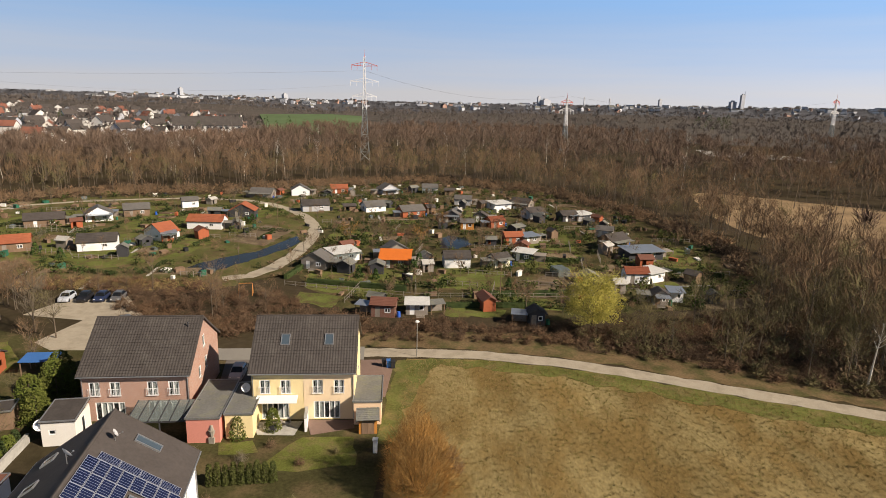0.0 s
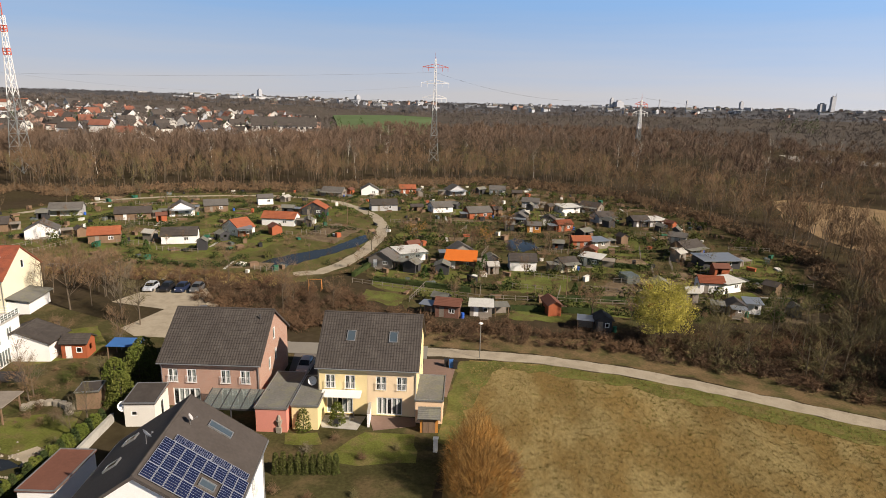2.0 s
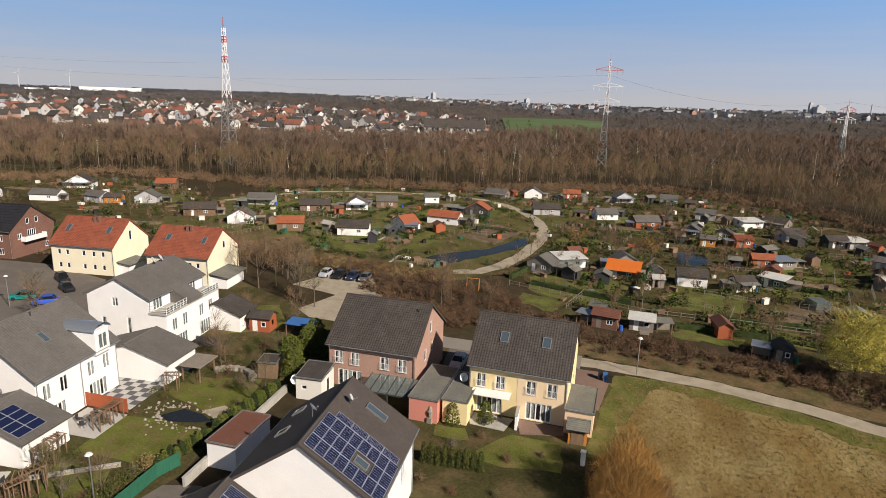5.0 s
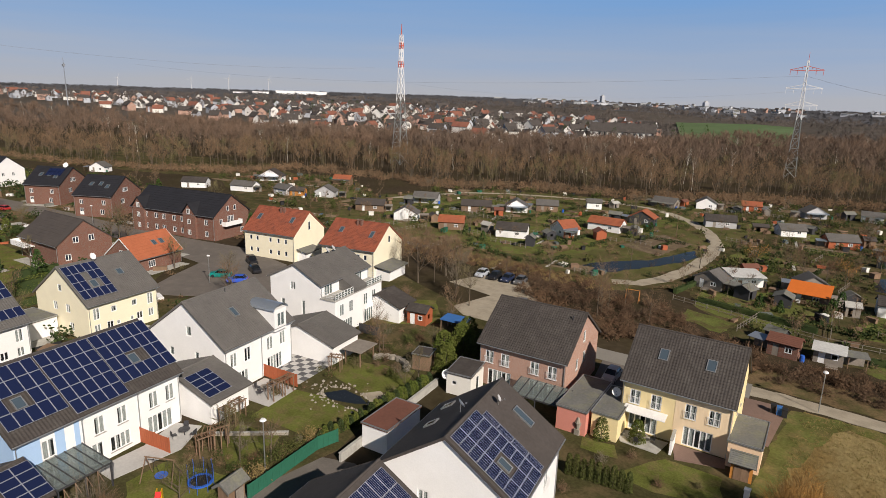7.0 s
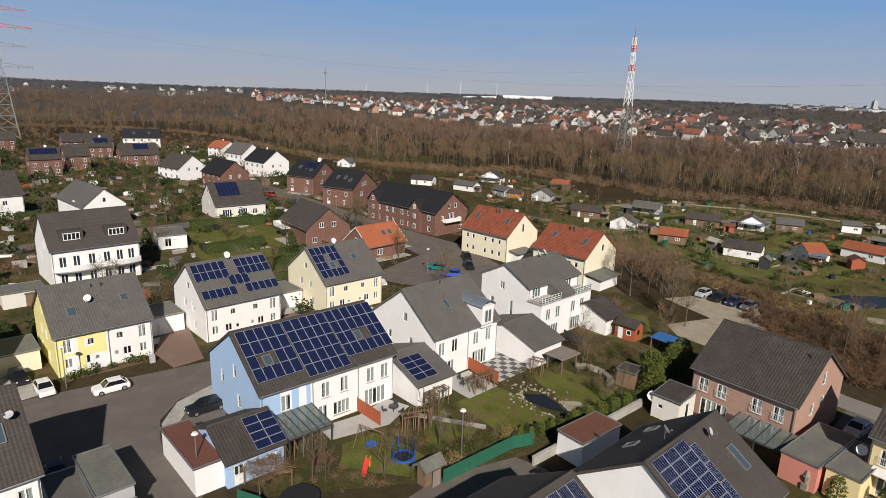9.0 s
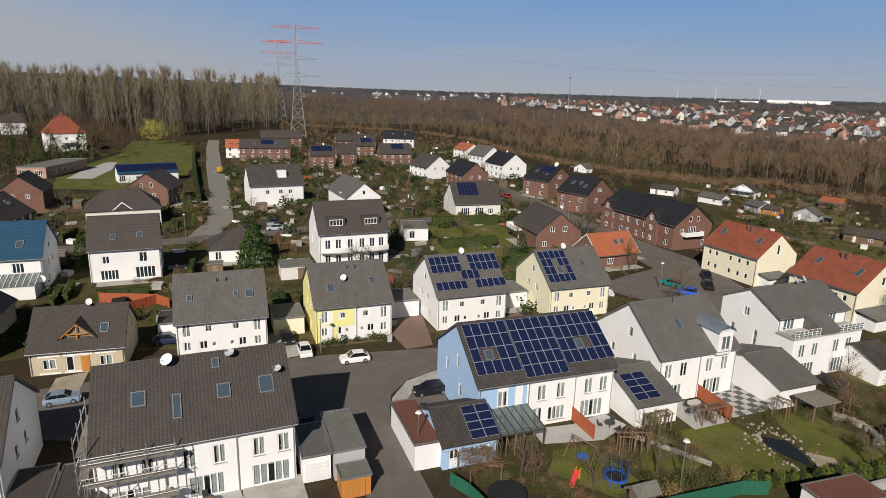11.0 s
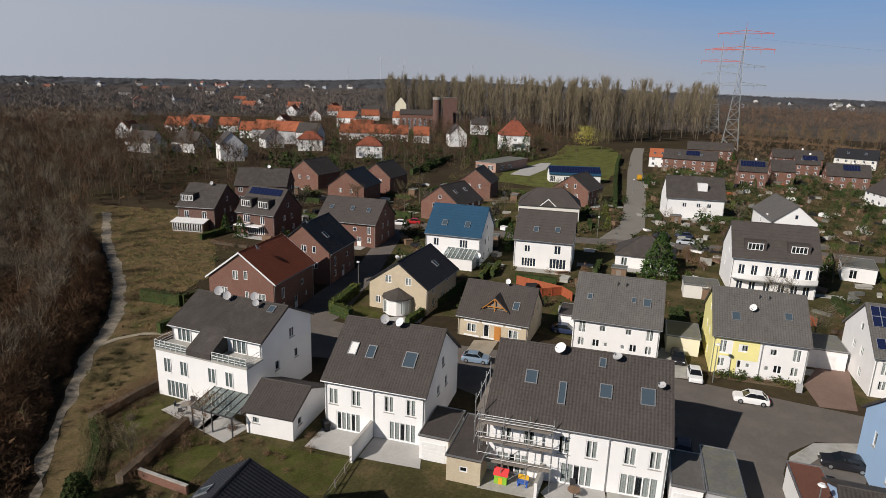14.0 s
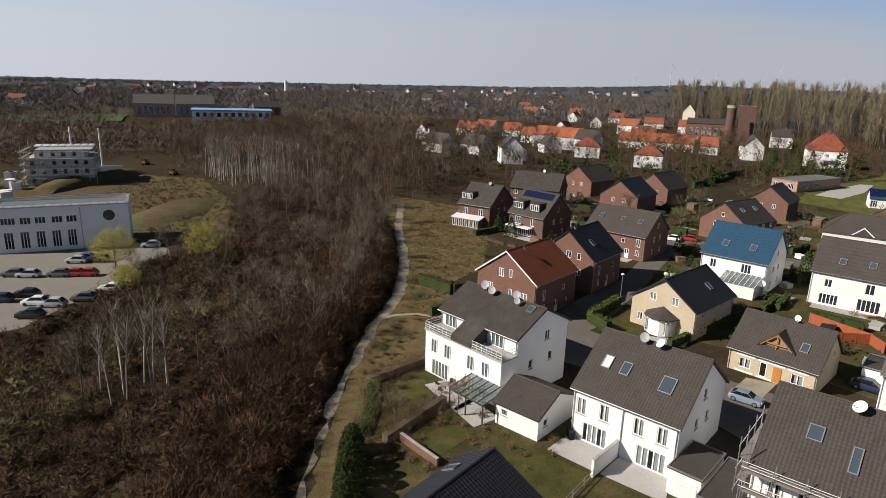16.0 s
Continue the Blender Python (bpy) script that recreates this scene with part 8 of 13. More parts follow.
def hut(x, y, yaw, w, walls, roof, he, i):
    """A garden hut; x, y is the foot of its front."""
    if abs(yaw) > 40:
        yaw = math.copysign(32, yaw)
        w = min(w, 7.0)
    w = max(2.6, min(w, 9.5))
    d = max(2.6, min(5.2, w * 0.72))
    m = pose(x, y, 0, 0, 0, yaw) @ pose(0, d / 2, 0)
    h = thing("garden_hut", f"{HUT_WORD[walls]} garden hut with {ROOF_WORD[roof]} on an allotment", "hut", m, "allotment huts")
    BUILT.append((m.translation.x, m.translation.y, yaw, w, d))
    flat = roof in ("whiteflat", "canvas", "zinc")
    wm, rm = M[HUT_WALL[walls]], M[HUT_ROOF[roof]]
    along = i % 3 != 1  # the ridge runs along the front
    rise = 0.28 * (d if along else w)
    holes = [(-w * 0.22, 0.02, 0.85, 1.85), (w * 0.2, 0.85, min(1.1, w * 0.25), 0.85)]
    g = Geo()
    for k, (o, u, n, half) in enumerate((((0, -d / 2), (1, 0), (0, -1), w / 2), ((0, d / 2), (-1, 0), (0, 1), w / 2), ((-w / 2, 0), (0, -1), (-1, 0), d / 2), ((w / 2, 0), (0, 1), (1, 0), d / 2))):
        gable = not flat and ((k > 1) == along)
        s = rise / half
        lines = [(he + rise, s), (he + rise, -s)] if gable else [(he, 0), (he, 0)]
        wall_side(g, o, u, n, half, lines, holes if k == 0 else ([(0, 0.9, 0.8, 0.8)] if k > 1 else []), he + rise, 0.12)
    part("wall", g.mesh("wall", wm, weld=True), None, h)
    if flat:
        a, b = w / 2 + 0.3, d / 2 + 0.3
        tilt = 0.08 if roof != "canvas" else 0.2
        part("roof", Geo().prism([(-a, -b - 0.5), (a, -b - 0.5), (a, b), (-a, b)], lambda px, py: he + 0.01 + max(0, py + b) * tilt, lambda px, py: he + 0.1 + max(0, py + b) * tilt), rm, h)
    else:
        ln, half = (w, d / 2) if along else (d, w / 2)
        s = rise / half
        hr, half = he + rise + 0.06, half + 0.35
        S = math.hypot(half, half * s)
        me = roof_slope(ln + 0.5, S, False).mesh("roof_slope", rm)
        pitch = math.degrees(math.atan(s))
        for rz in (0, 180):
            part("roof_slope", me, None, h, m=pose(0, 0, hr, 0, 0, rz + (0 if along else 90)) @ pose(0, 0, 0, pitch, 0, 0))
    part("door", Geo().box(-w * 0.22 - 0.42, -d / 2 + 0.02, 0.03, -w * 0.22 + 0.42, -d / 2 + 0.07, 1.86), M[("wood", "white", "wood_grey", "frame")[i % 4]], h)
    fr, pa, cu, si = window_meshes(round(min(1.1, w * 0.25), 1), 0.85, "plain")
    win = part("window", fr, None, h, m=pose(w * 0.2, -d / 2 - 0.05, 0.85))
    part("pane", pa, None, win)
    if i % 4 == 0:
        pg = Geo()
        for xx in (-w * 0.45, w * 0.45):
            pg.tube((xx, -d / 2 - 1.6, 0), (xx, -d / 2 - 1.6, he - 0.25), 0.05, n=5)
        part("post", pg, M["wood"], h)
        part("porch_roof", Geo().prism([(-w / 2, -d / 2 - 1.8), (w / 2, -d / 2 - 1.8), (w / 2, -d / 2 - 0.02), (-w / 2, -d / 2 - 0.02)], lambda px, py: he - 0.3 + (py + d / 2 + 1.8) * 0.12, lambda px, py: he - 0.22 + (py + d / 2 + 1.8) * 0.12), M[("felt", "zinc", "shed_glass")[i % 3]], h)
    return h


for i, row in enumerate(HUTS):
    hut(*row, i)

# plots: low hedges, trees, clutter
ar = np.random.default_rng(23)
xy = spots(ar, 300, ALLOT, lambda p: (np.hypot(p[:, 0] + 40, p[:, 1] - 150) > 8) & (p[:, 1] < 262) & free(p, 0.4))
brush("garden_shrubs", "small bare shrubs and fruit bushes of the allotments", "shrubs", xy, ar.uniform(0.35, 0.75, len(xy)), FAR_BUSHES, M["twig"], ar)
xy = spots(ar, 260, ALLOT, lambda p: free(p, 0.4))
brush("garden_shrubs", "small green evergreen shrubs of the allotments", "shrubs", xy, ar.uniform(0.25, 0.6, len(xy)), [leaf_quads(ar.normal(size=(90, 3)) * [1.0, 1.0, 1.1] * 0.7 + [0, 0, 1.3], 0.25 + 0.1 * ar.random(90), ar) for _ in range(5)], M["hedge_dark"], ar)
for i in range(46):
    x, y = spots(ar, 1, ALLOT)[0]
    tree(float(x), float(y), 3.2 + 2.6 * ar.random(), 1.6 + 1.0 * ar.random(), ("twig", "twig_grey", "twig_red", "twig_olive")[i % 4], "small bare fruit tree on an allotment", 190, w=0.06, limbs=9, name="fruit_tree")
for i, (x, y) in enumerate(((-5, 168), (-2, 146), (-10, 150), (-13, 146), (6, 150), (-6, 172), (-18, 150), (-22, 158), (-28, 152), (10, 165))):
    tree(x, y, 5.0, 2.8, ("twig_red", "twig", "osier")[i % 3], ("reddish", "brown", "orange-brown")[i % 3] + " bare tree by the small pond", 420, w=0.07)
for x, y, hh in ((-8.5, 128, 4), (-9.5, 124.5, 3.4), (-20.5, 121, 2.6), (-17, 120.6, 2.2), (10, 116, 2.4), (46.5, 117, 3.0), (48.2, 116.2, 2.6), (50.6, 118, 2.2), (44.6, 108.6, 3.0), (33, 118, 2.4), (-95, 130, 3.2), (-88, 128, 2.6), (-106, 140, 3.0), (-60, 172, 3), (-36, 205, 3.4)):
    evergreen(x, y, hh, hh * 0.36, "evergreen", "dark green conifer on an allotment", 260)
for pts in ([(-10, 118), (-10, 130)], [(19, 140), (28, 138)], [(44, 134), (58, 130)], [(-2, 104), (14, 105.5)], [(-35, 118), (-33, 132)], [(-30, 116), (-10, 113)], [(4, 111), (22, 114)]):
    hedge(pts, 0.9, 1.1, "hedge_dark", "low dark green allotment hedge", 22)


def rail_fence(pts, h, mat, label, board=False, gap=2.2, slats=False):
    """A fence: posts, rails and, where closed, boards."""
    f = thing("fence", label, "fence", pose(pts[0][0], pts[0][1], 0))
    o = Vector(pts[0])
    me = Geo().box(-0.05, -0.05, 0, 0.05, 0.05, h).mesh("post", mat)
    for a, b in zip(pts, pts[1:]):
        a, b = Vector(a) - o, Vector(b) - o
        n = max(1, round((b - a).length / gap))
        rz = math.degrees(math.atan2(b.y - a.y, b.x - a.x))
        L = (b - a).length / n
        rail = Geo().box(0.05, -0.02, h * 0.3, L - 0.05, 0.02, h * 0.3 + 0.07).box(0.05, -0.02, h * 0.85, L - 0.05, 0.02, h * 0.85 + 0.07).mesh("rail", mat)
        panel = Geo()
        if board:
            k = max(4, round(L / 0.16))
            for i in range(k):
                panel.box(0.05 + (L - 0.1) * i / k, -0.035 + 0.012 * (i % 2), 0.06, 0.05 + (L - 0.1) * (i + 0.94) / k, -0.015 + 0.012 * (i % 2), h - 0.04)
            panel = panel.mesh("panel", mat)
        for i in range(n + 1):
            p = a + (b - a) * i / n
            part("post", me, None, f, m=pose(p.x, p.y, 0, 0, 0, rz))
            if i < n:
                part("rail", rail, None, f, m=pose(p.x, p.y, 0, 0, 0, rz))
                if board:
                    tagged(part("panel", panel, None, f, m=pose(p.x, p.y, 0, 0, 0, rz)), kind="stuff")
    return f


for pts in ([(-34, 114), (-8, 109), (10, 111), (30, 112)], [(-8, 112), (-10, 132)], [(12, 120), (40, 116)], [(42, 128), (60, 132)]):
    rail_fence(pts, 1.0, M["wood_grey"], "low weathered wire and timber allotment fence")
for x, y in ((-104, 193), (-52, 170), (3, 178), (8, 110), (10, 141)):
    pl = thing("lamp_post", "thin dark wooden mast on the allotments", "mast", pose(x, y, 0))
    part("pole", Geo().tube((0, 0, 0), (0, 0, 7), 0.08, 0.05, 6), M["wood"], pl)
    part("cross_arm", Geo().box(-0.5, -0.04, 6.7, 0.5, 0.04, 6.8), M["wood"], pl)
solo("greenhouse", Geo().box(-1.4, -1.9, 0, 1.4, 1.9, 1.6).prism([(-1.4, -1.9), (1.4, -1.9), (1.4, 1.9), (-1.4, 1.9)], 1.61, lambda x, y: 2.5 if abs(x) < 0.1 else 1.7), M["shed_glass"], "small glass greenhouse on a lawn", "greenhouse", pose(22, 128, 0, 0, 0, 20))
solo("swing", Geo().tube((-1.2, -0.8, 0), (-1.2, 0, 2.2), 0.06, n=5).tube((-1.2, 0.8, 0), (-1.2, 0, 2.2), 0.06, n=5).tube((1.2, -0.8, 0), (1.2, 0, 2.2), 0.06, n=5).tube((1.2, 0.8, 0), (1.2, 0, 2.2), 0.06, n=5).tube((-1.2, 0, 2.2), (1.2, 0, 2.2), 0.06, n=5).box(-0.9, -0.2, 0.5, -0.3, 0.2, 0.56).tube((-0.85, 0, 0.55), (-0.85, 0, 2.2), 0.015, n=4).tube((-0.35, 0, 0.55), (-0.35, 0, 2.2), 0.015, n=4),
     M["wood_orange"], "timber swing frame among the shrubs", "swing", pose(-39.4, 107.5, 0, 0, 0, 10))

# ---- gardens, garages and small things of the estate ----
def paving(name, pts, mat, label, z=0.08, cat="terrace"):
    return sheet(name, pts, mat, label, cat, z)


sheet("garden_ground", [(-64, 12), (-58, 30), (-66, 58), (-78, 72), (-82, 90), (-58, 82), (-44, 80), (-44, 58), (-46, 48), (-43, 38), (-44, 26), (-49, 12)], M["rough_grass"], "rough winter grass of the back gardens", "grass", 0.022)
sheet("garden_ground", [(-31, 40), (-7.5, 41), (-6.9, 62), (-8, 80), (-13, 80), (-44, 77), (-44, 58), (-33, 56)], M["rough_grass"], "rough grass round the two detached houses", "grass", 0.021)
sheet("garden_ground", [(-47, -8), (-52, -24), (-47, -40), (-44, -60), (-34, -61), (-22, -47), (-26, -30), (-36, -8)], M["rough_grass"], "rough grass of the gardens by the footpath", "grass", 0.023)
sheet("garden_ground", [(-84, 70), (-84, -40), (-75, -60), (-100, -70), (-130, -86), (-146, -60), (-172, -20), (-180, 40), (-160, 64), (-122, 62), (-104, 46)], M["rough_grass"], "winter grass of the gardens behind the second row", "grass", 0.02)
sheet("garden_ground", [(-180, 40), (-172, -20), (-150, -60), (-140, -92), (-190, -110), (-240, -60), (-330, -50), (-340, 50), (-262, 100), (-220, 96), (-160, 66)], M["rough_grass"], "winter grass between the far brick houses", "grass", 0.018)
sheet("footpath_meadow", [(-23, -48.5), (-31.5, -60.5), (-42.5, -72.5), (-50, -79.5), (-56, -73), (-66.6, -88.2), (-78, -92), (-100, -118), (-116, -140), (-104, -174), (-96, -168), (-80, -129), (-64, -103), (-51, -84.5), (-41, -73.4), (-30, -60.5), (-21, -49)], M["verge"],
      "strip of dry grass beside the footpath", "grass", 0.024, wobble=0.3)
sheet("footpath_verge", [(-15.4, -39), (-20.3, -47.6), (-27.2, -57), (-34.2, -65.8), (-41.6, -74.4), (-45.6, -77.9), (-50, -78.2), (-54, -73.4), (-47.4, -63.6), (-34.4, -61.6), (-31.2, -57.6), (-26.2, -51), (-21.2, -43.8), (-17.4, -37)], surf("tan_reed_grass", (0.145, 0.108, 0.058), 0.95, 0.45, 5, 0.4, 0.7, 14, tint=(0.105, 0.085, 0.04), spec=0.03), "dry tan grass verge of the footpath", "grass", 0.034, wobble=0.25)
sheet("footpath", strip(FOOTPATH, [0.36, 0.36, 0.38, 0.4, 0.42, 0.46, 0.55, 0.75, 0.85, 0.95, 1.0, 1.0, 1.0, 1.0]), surf("trodden_gravel", (0.27, 0.235, 0.185), 0.95, 0.4, 6, 0.5, 0.4, 25, tint=(0.17, 0.145, 0.11)), "narrow pale footpath along the thicket", "path", 0.045, wobble=0.22)
sheet("footpath", strip([(-45.6, -78.6), (-48.6, -78.8), (-51.8, -77.4), (-55, -72.6), (-60, -69)], 0.45), M["gravel"], "short footpath joining the long one", "path", 0.043, wobble=0.08)
for pts, lab in (([(-55.6, 36.1), (-57.4, 43.2), (-53, 44.5), (-46.4, 44.9), (-45.6, 37.8)], "green lawn behind the white house"), ([(-52.9, 30.5), (-55.2, 34.2), (-49.6, 35.6), (-46.2, 31.4), (-49.4, 29.2)], "small round-edged green lawn"),
                 ([(-53.6, 21.2), (-54.3, 25.6), (-47.0, 28.2), (-45.0, 25.0), (-50.2, 19.6)], "play lawn with toys"), ([(-50.5, 48.4), (-57.2, 49.4), (-58.2, 54.0), (-49.6, 57.6), (-46.4, 52.0)], "lawn beside the garden pond"),
                 ([(-24.8, 57.6), (-21.5, 58.2), (-20.2, 56.2), (-24.2, 55.2)], "small lawn in front of the yellow house"), ([(-19.6, 53), (-16.4, 59.4), (-10.8, 59.8), (-9.6, 54.6), (-15.4, 53)], "shaded lawn in front of the yellow house"),
                 ([(-40.2, -41.6), (-42.4, -32.9), (-37.4, -31.0), (-33.4, -36.6)], "lawn behind the white pair"), ([(-37.2, -44.4), (-38.0, -50.6), (-30.6, -48.6), (-31.4, -43.2)], "shaded garden lawn"),
                 ([(-36.4, -59.6), (-33.6, -54.4), (-38.2, -53.6), (-40.2, -58.8)], "garden lawn by the hedge"), ([(-73.8, -47.8), (-74.4, -58.4), (-78.6, -59.4), (-78.4, -57.4), (-76.4, -48.4)], "lawn strip round the sand-coloured house"),
                 ([(-138, 21), (-162, 23), (-163, 43), (-146, 45), (-124, 44), (-120, 22)], "wide clipped lawn behind a hedge"), ([(-92, -26.4), (-98, -27.4), (-99, -30.4), (-91, -29.6)], "small green lawn behind the bungalow"), ([(-66, 66), (-72, 78), (-66, 82), (-58, 74)], "rough lawn beside the white house"), ([(-150, -64), (-190, -66), (-188, -50), (-152, -44)], "lawn between brick houses")):
    # lawns at y < 0 take the colour with shade painted in
    sheet("lawn", pts, M["shade_dark_lawn"] if pts[0][1] < 0 else M["lawn"], lab, "lawn", 0.04, wobble=0.12)
paving("terrace", [(-57.9, 20.2), (-58.4, 25.2), (-60.4, 29.6), (-57.6, 31.2), (-55.0, 27.4), (-55.0, 20.5)], M["paving"], "pale paved terrace of the blue and white house")
paving("terrace", [(-61.4, 37.6), (-62.4, 42.8), (-57.0, 43.6), (-55.8, 38.6)], M["paving"], "pale paved terrace with garden chairs")
paving("terrace", [(-39.1, -56.6), (-42.6, -56.2), (-42.6, -50.2), (-38.6, -49.4)], M["paving"], "pale paved terrace beside the white house")
paving("terrace", [(-38.6, -50.0), (-42.4, -51.0), (-41.6, -45.6), (-38.2, -45.6)], M["paving"], "paved terrace under the glass pergola")
paving("terrace", [(-42.0, -38.2), (-46.9, -39.2), (-47.7, -33.8), (-43.2, -32.6)], M["paving"], "grey paved terrace with a barbecue")
paving("terrace", [(-43.3, -32.4), (-47.8, -33.3), (-48.9, -28.3), (-44.9, -26.2)], M["paving"], "grey paved terrace of the white pair")
paving("terrace", [(-47.6, -14.8), (-50.0, -14.4), (-51.2, -9.8), (-47.6, -8.6), (-46.0, -12.6)], M["paving"], "pale paved terrace")
paving("terrace", [(-46.0, -8.4), (-51.3, -9.6), (-52.6, -4.4), (-47.0, -3.0)], M["concrete"], "block-paved terrace")
paving("terrace", [(-45.2, -20.2), (-48.4, -20.9), (-49.7, -15.6), (-46.4, -15.0)], M["concrete"], "terrace with children's toys")
paving("terrace", [(-22.7, 62.0), (-17.2, 62.6), (-17.4, 59.6), (-21.4, 59.4)], M["concrete"], "grey terrace of the yellow house")
paving("terrace", [(-16.9, 62.9), (-11.4, 63.4), (-11.1, 61.6), (-15.6, 59.8)], M["paving_red"], "red paved terrace of the yellow house")
paving("driveway", [(-13.4, 80.0), (-8.6, 80.6), (-8.6, 69.2), (-11.8, 68.9)], M["paving_red"], "red paved driveway", 0.07, "driveway")
paving("driveway", [(-32, 78.3), (-20.4, 79.4), (-21.6, 66.4), (-29.0, 66.2)], M["asphalt"], "shaded asphalt driveway between the two houses", 0.065, "driveway")
paving("driveway", [(-86.6, 7.0), (-97.8, 9.8), (-97.0, 12.6), (-82.0, 12.6), (-80.8, 8.6)], M["paving_red"], "red paved driveway between two houses", 0.07, "driveway")
paving("driveway", [(-80.2, -5.6), (-88, -8.0), (-88.6, -11.2), (-78.4, -11.4)], M["concrete"], "pale driveway with a parked car", 0.07, "driveway")
paving("driveway", [(-76.0, -35.6), (-77.6, -32.4), (-71.6, -31.4), (-71.6, -34.8)], M["gravel"], "sand-coloured paved driveway", 0.07, "driveway")
paving("driveway", [(-44.0, 27.4), (-43.2, 36.0), (-40.0, 37.4), (-33.2, 36.8), (-33, 20), (-41, 18)], M["asphalt"], "grey asphalt yard below the gardens", 0.05, "driveway")
paving("driveway", [(-71.6, 8.6), (-66.0, 6.8), (-62.4, 6.8), (-62.8, 11.6), (-72.4, 13.0)], M["asphalt"], "block-paved parking place beside the blue house", 0.07, "driveway")
paving("terrace", [(-76.6, -51.4), (-80.2, -46.8), (-77.6, -45.8), (-74.8, -49.6)], M["paving"], "pale terrace in front of the bay")
# chequered terrace, slab by slab
ch = tagged(new("chequered_terrace"), "black and white chequered slab terrace", "terrace", "", "structure")
ch.matrix_basis = pose(-61.9, 47.3, 0, 0, 0, 12)
slab = [Geo().box(-0.49, -0.49, 0, 0.49, 0.49, 0.09).mesh("slab", m) for m in (M["paving"], M["slab_dark"])]
for i in range(-3, 4):
    for j in range(-3, 4):
        part("slab", slab[(i + j) % 2], None, ch, m=pose(i * 1.0, j * 1.0, 0))

# garages and lean-tos
G_ = M["felt"]
h = house("garage", "white garage with a brown tiled roof", -45.0, -43.3, 103, 6.0, 8.2, 2.7, 4.5, M["white"], M["tile_brown"], front=[(-1.6, 1.3, 0.9, 0.8, "w")], right=[(-2.2, 1.2, 0.8, 0.9, "w")], tiled=True, category="garage", gutters=False)
h = house("garage", "white garage with solar panels on its grey roof", -62.8, 33.6, 101, 6.0, 12.0, 2.8, 4.9, M["white"], M["tile_light"], right=[(-3.6, 1.4, 0.7, 0.8, "w")], category="garage", gutters=False, tiled=True)
solar(h, -2.6, 1.4, 2, 4, 1.6, 1.0)
h = house("garage", "pale blue garden building with solar panels on its roof", -56.0, 11.3, 101, 6.2, 8.6, 2.7, 4.7, M["blue"], M["tile_grey"], front=[(-1.7, 0.1, 1.0, 2.0, "d"), (1.6, 1.3, 0.9, 0.7, "w")], category="garage", gutters=False, tiled=True)
solar(h, 0.1, 0.5, 2, 4, 1.5, 0.95)
flat_box("garage", "white garage with a red-brown flat roof beside the street", -56.3, 7.0, 101, 2.7, 8.6, 2.8, M["white"], M["felt_red"])
flat_box("garage", "grey garage with a flat felt roof", -55.1, -0.45, 101.5, 2.9, 7.4, 3.0, M["grey"], G_)
h = flat_box("garage", "white garage with a corrugated grey roof", -54.0, -3.3, 101.5, 2.6, 5.2, 2.6, M["white"], M["tile_light"], door=("front", 0, 2.2, 2.0, M["white_metal"]), lean=0.06)
h = flat_box("garden_shed", "orange timber shed with a dark roof", -49.7, 0.6, 101.5, 2.7, 2.2, 2.0, M["wood_orange"], G_, category="shed", door=("front", 0.4, 0.8, 1.8, M["wood_orange"]))
h = house("garage", "white garage with a grey roof and a timber canopy", -65.2, 53.0, 101.5, 6.4, 12.4, 2.8, 4.8, M["white"], M["tile_light"], right=[(-4.6, 1.3, 0.8, 0.9, "w")], category="garage", gutters=False, tiled=True)
cn = thing("canopy", "weathered timber canopy beside the garage", "canopy", pose(-58.3, 54.4, 0, 0, 0, 11.5))
for x, y in ((-0.1, -1.6), (2.3, -1.6), (2.3, 1.6), (-0.1, 1.6)):
    part("post", Geo().box(x - 0.07, y - 0.07, 0, x + 0.07, y + 0.07, 2.2), M["wood"], cn)
part("roof", Geo().prism([(-0.4, -2), (2.7, -2), (2.7, 2), (-0.4, 2)], 2.2, lambda x, y: 2.32), M["wood_grey"], cn)
h = house("garage", "white garage with a grey roof beside the white house", -67.5, 70.4, 101.5, 5.2, 9.0, 2.7, 4.4, M["white"], M["tile_grey"], category="garage", gutters=False)
flat_box("garage", "rose rendered garage with a mossy felt roof", -27.0, 61.9, 7, 3.4, 9.0, 2.8, M["rose"], G_)
h = flat_box("garage", "yellow garage with a grey felt roof and a dish", -23.5, 62.3, 7, 2.9, 7.4, 2.8, M["yellow"], G_)
dish(h, pose(-0.2, 1.0, 2.95, 0, 0, 20), 0.5)
flat_box("garage", "peach garage with a flat felt roof beside the yellow house", -10.1, 65.7, 6, 3.1, 6.4, 2.8, M["peach"], G_)
h = house("garden_shed", "small timber shed with a grey-green roof", -9.5, 61.2, 8, 2.5, 2.3, 1.9, 2.7, M["wood_orange"], M["felt"], category="shed", gutters=False)
part("door", Geo().box(-0.7, -0.75, 0.05, 0.7, -0.7, 1.75).box(-0.02, -0.77, 0.05, 0.02, -0.75, 1.75), M["wood"], h)
h = flat_box("outbuilding", "small pale outbuilding with a dark roof and a dish", -41.4, 57.8, 12, 3.3, 4.0, 2.7, M["offwhite"], M["tile_grey"], wins=(("front", -0.6, 1.3, 0.7, 0.6), ("right", 0.2, 0.3, 0.9, 1.9)), category="outbuilding", lean=0.1)
dish(h, pose(-1.9, -1.6, 1.6, 0, 0, 20), 0.55)
flat_box("garage", "white garage with a red-brown sheet roof", -40.5, 43.4, 8, 3.2, 6.2, 2.7, M["white"], M["felt_red"])
flat_box("garage", "beige garage with a dark flat roof", -48.9, -22.4, 101.5, 3.3, 7.8, 2.6, M["sand_brick"], M["tile_brown"], wins=(("front", 0.0, 1.2, 0.8, 0.6),))
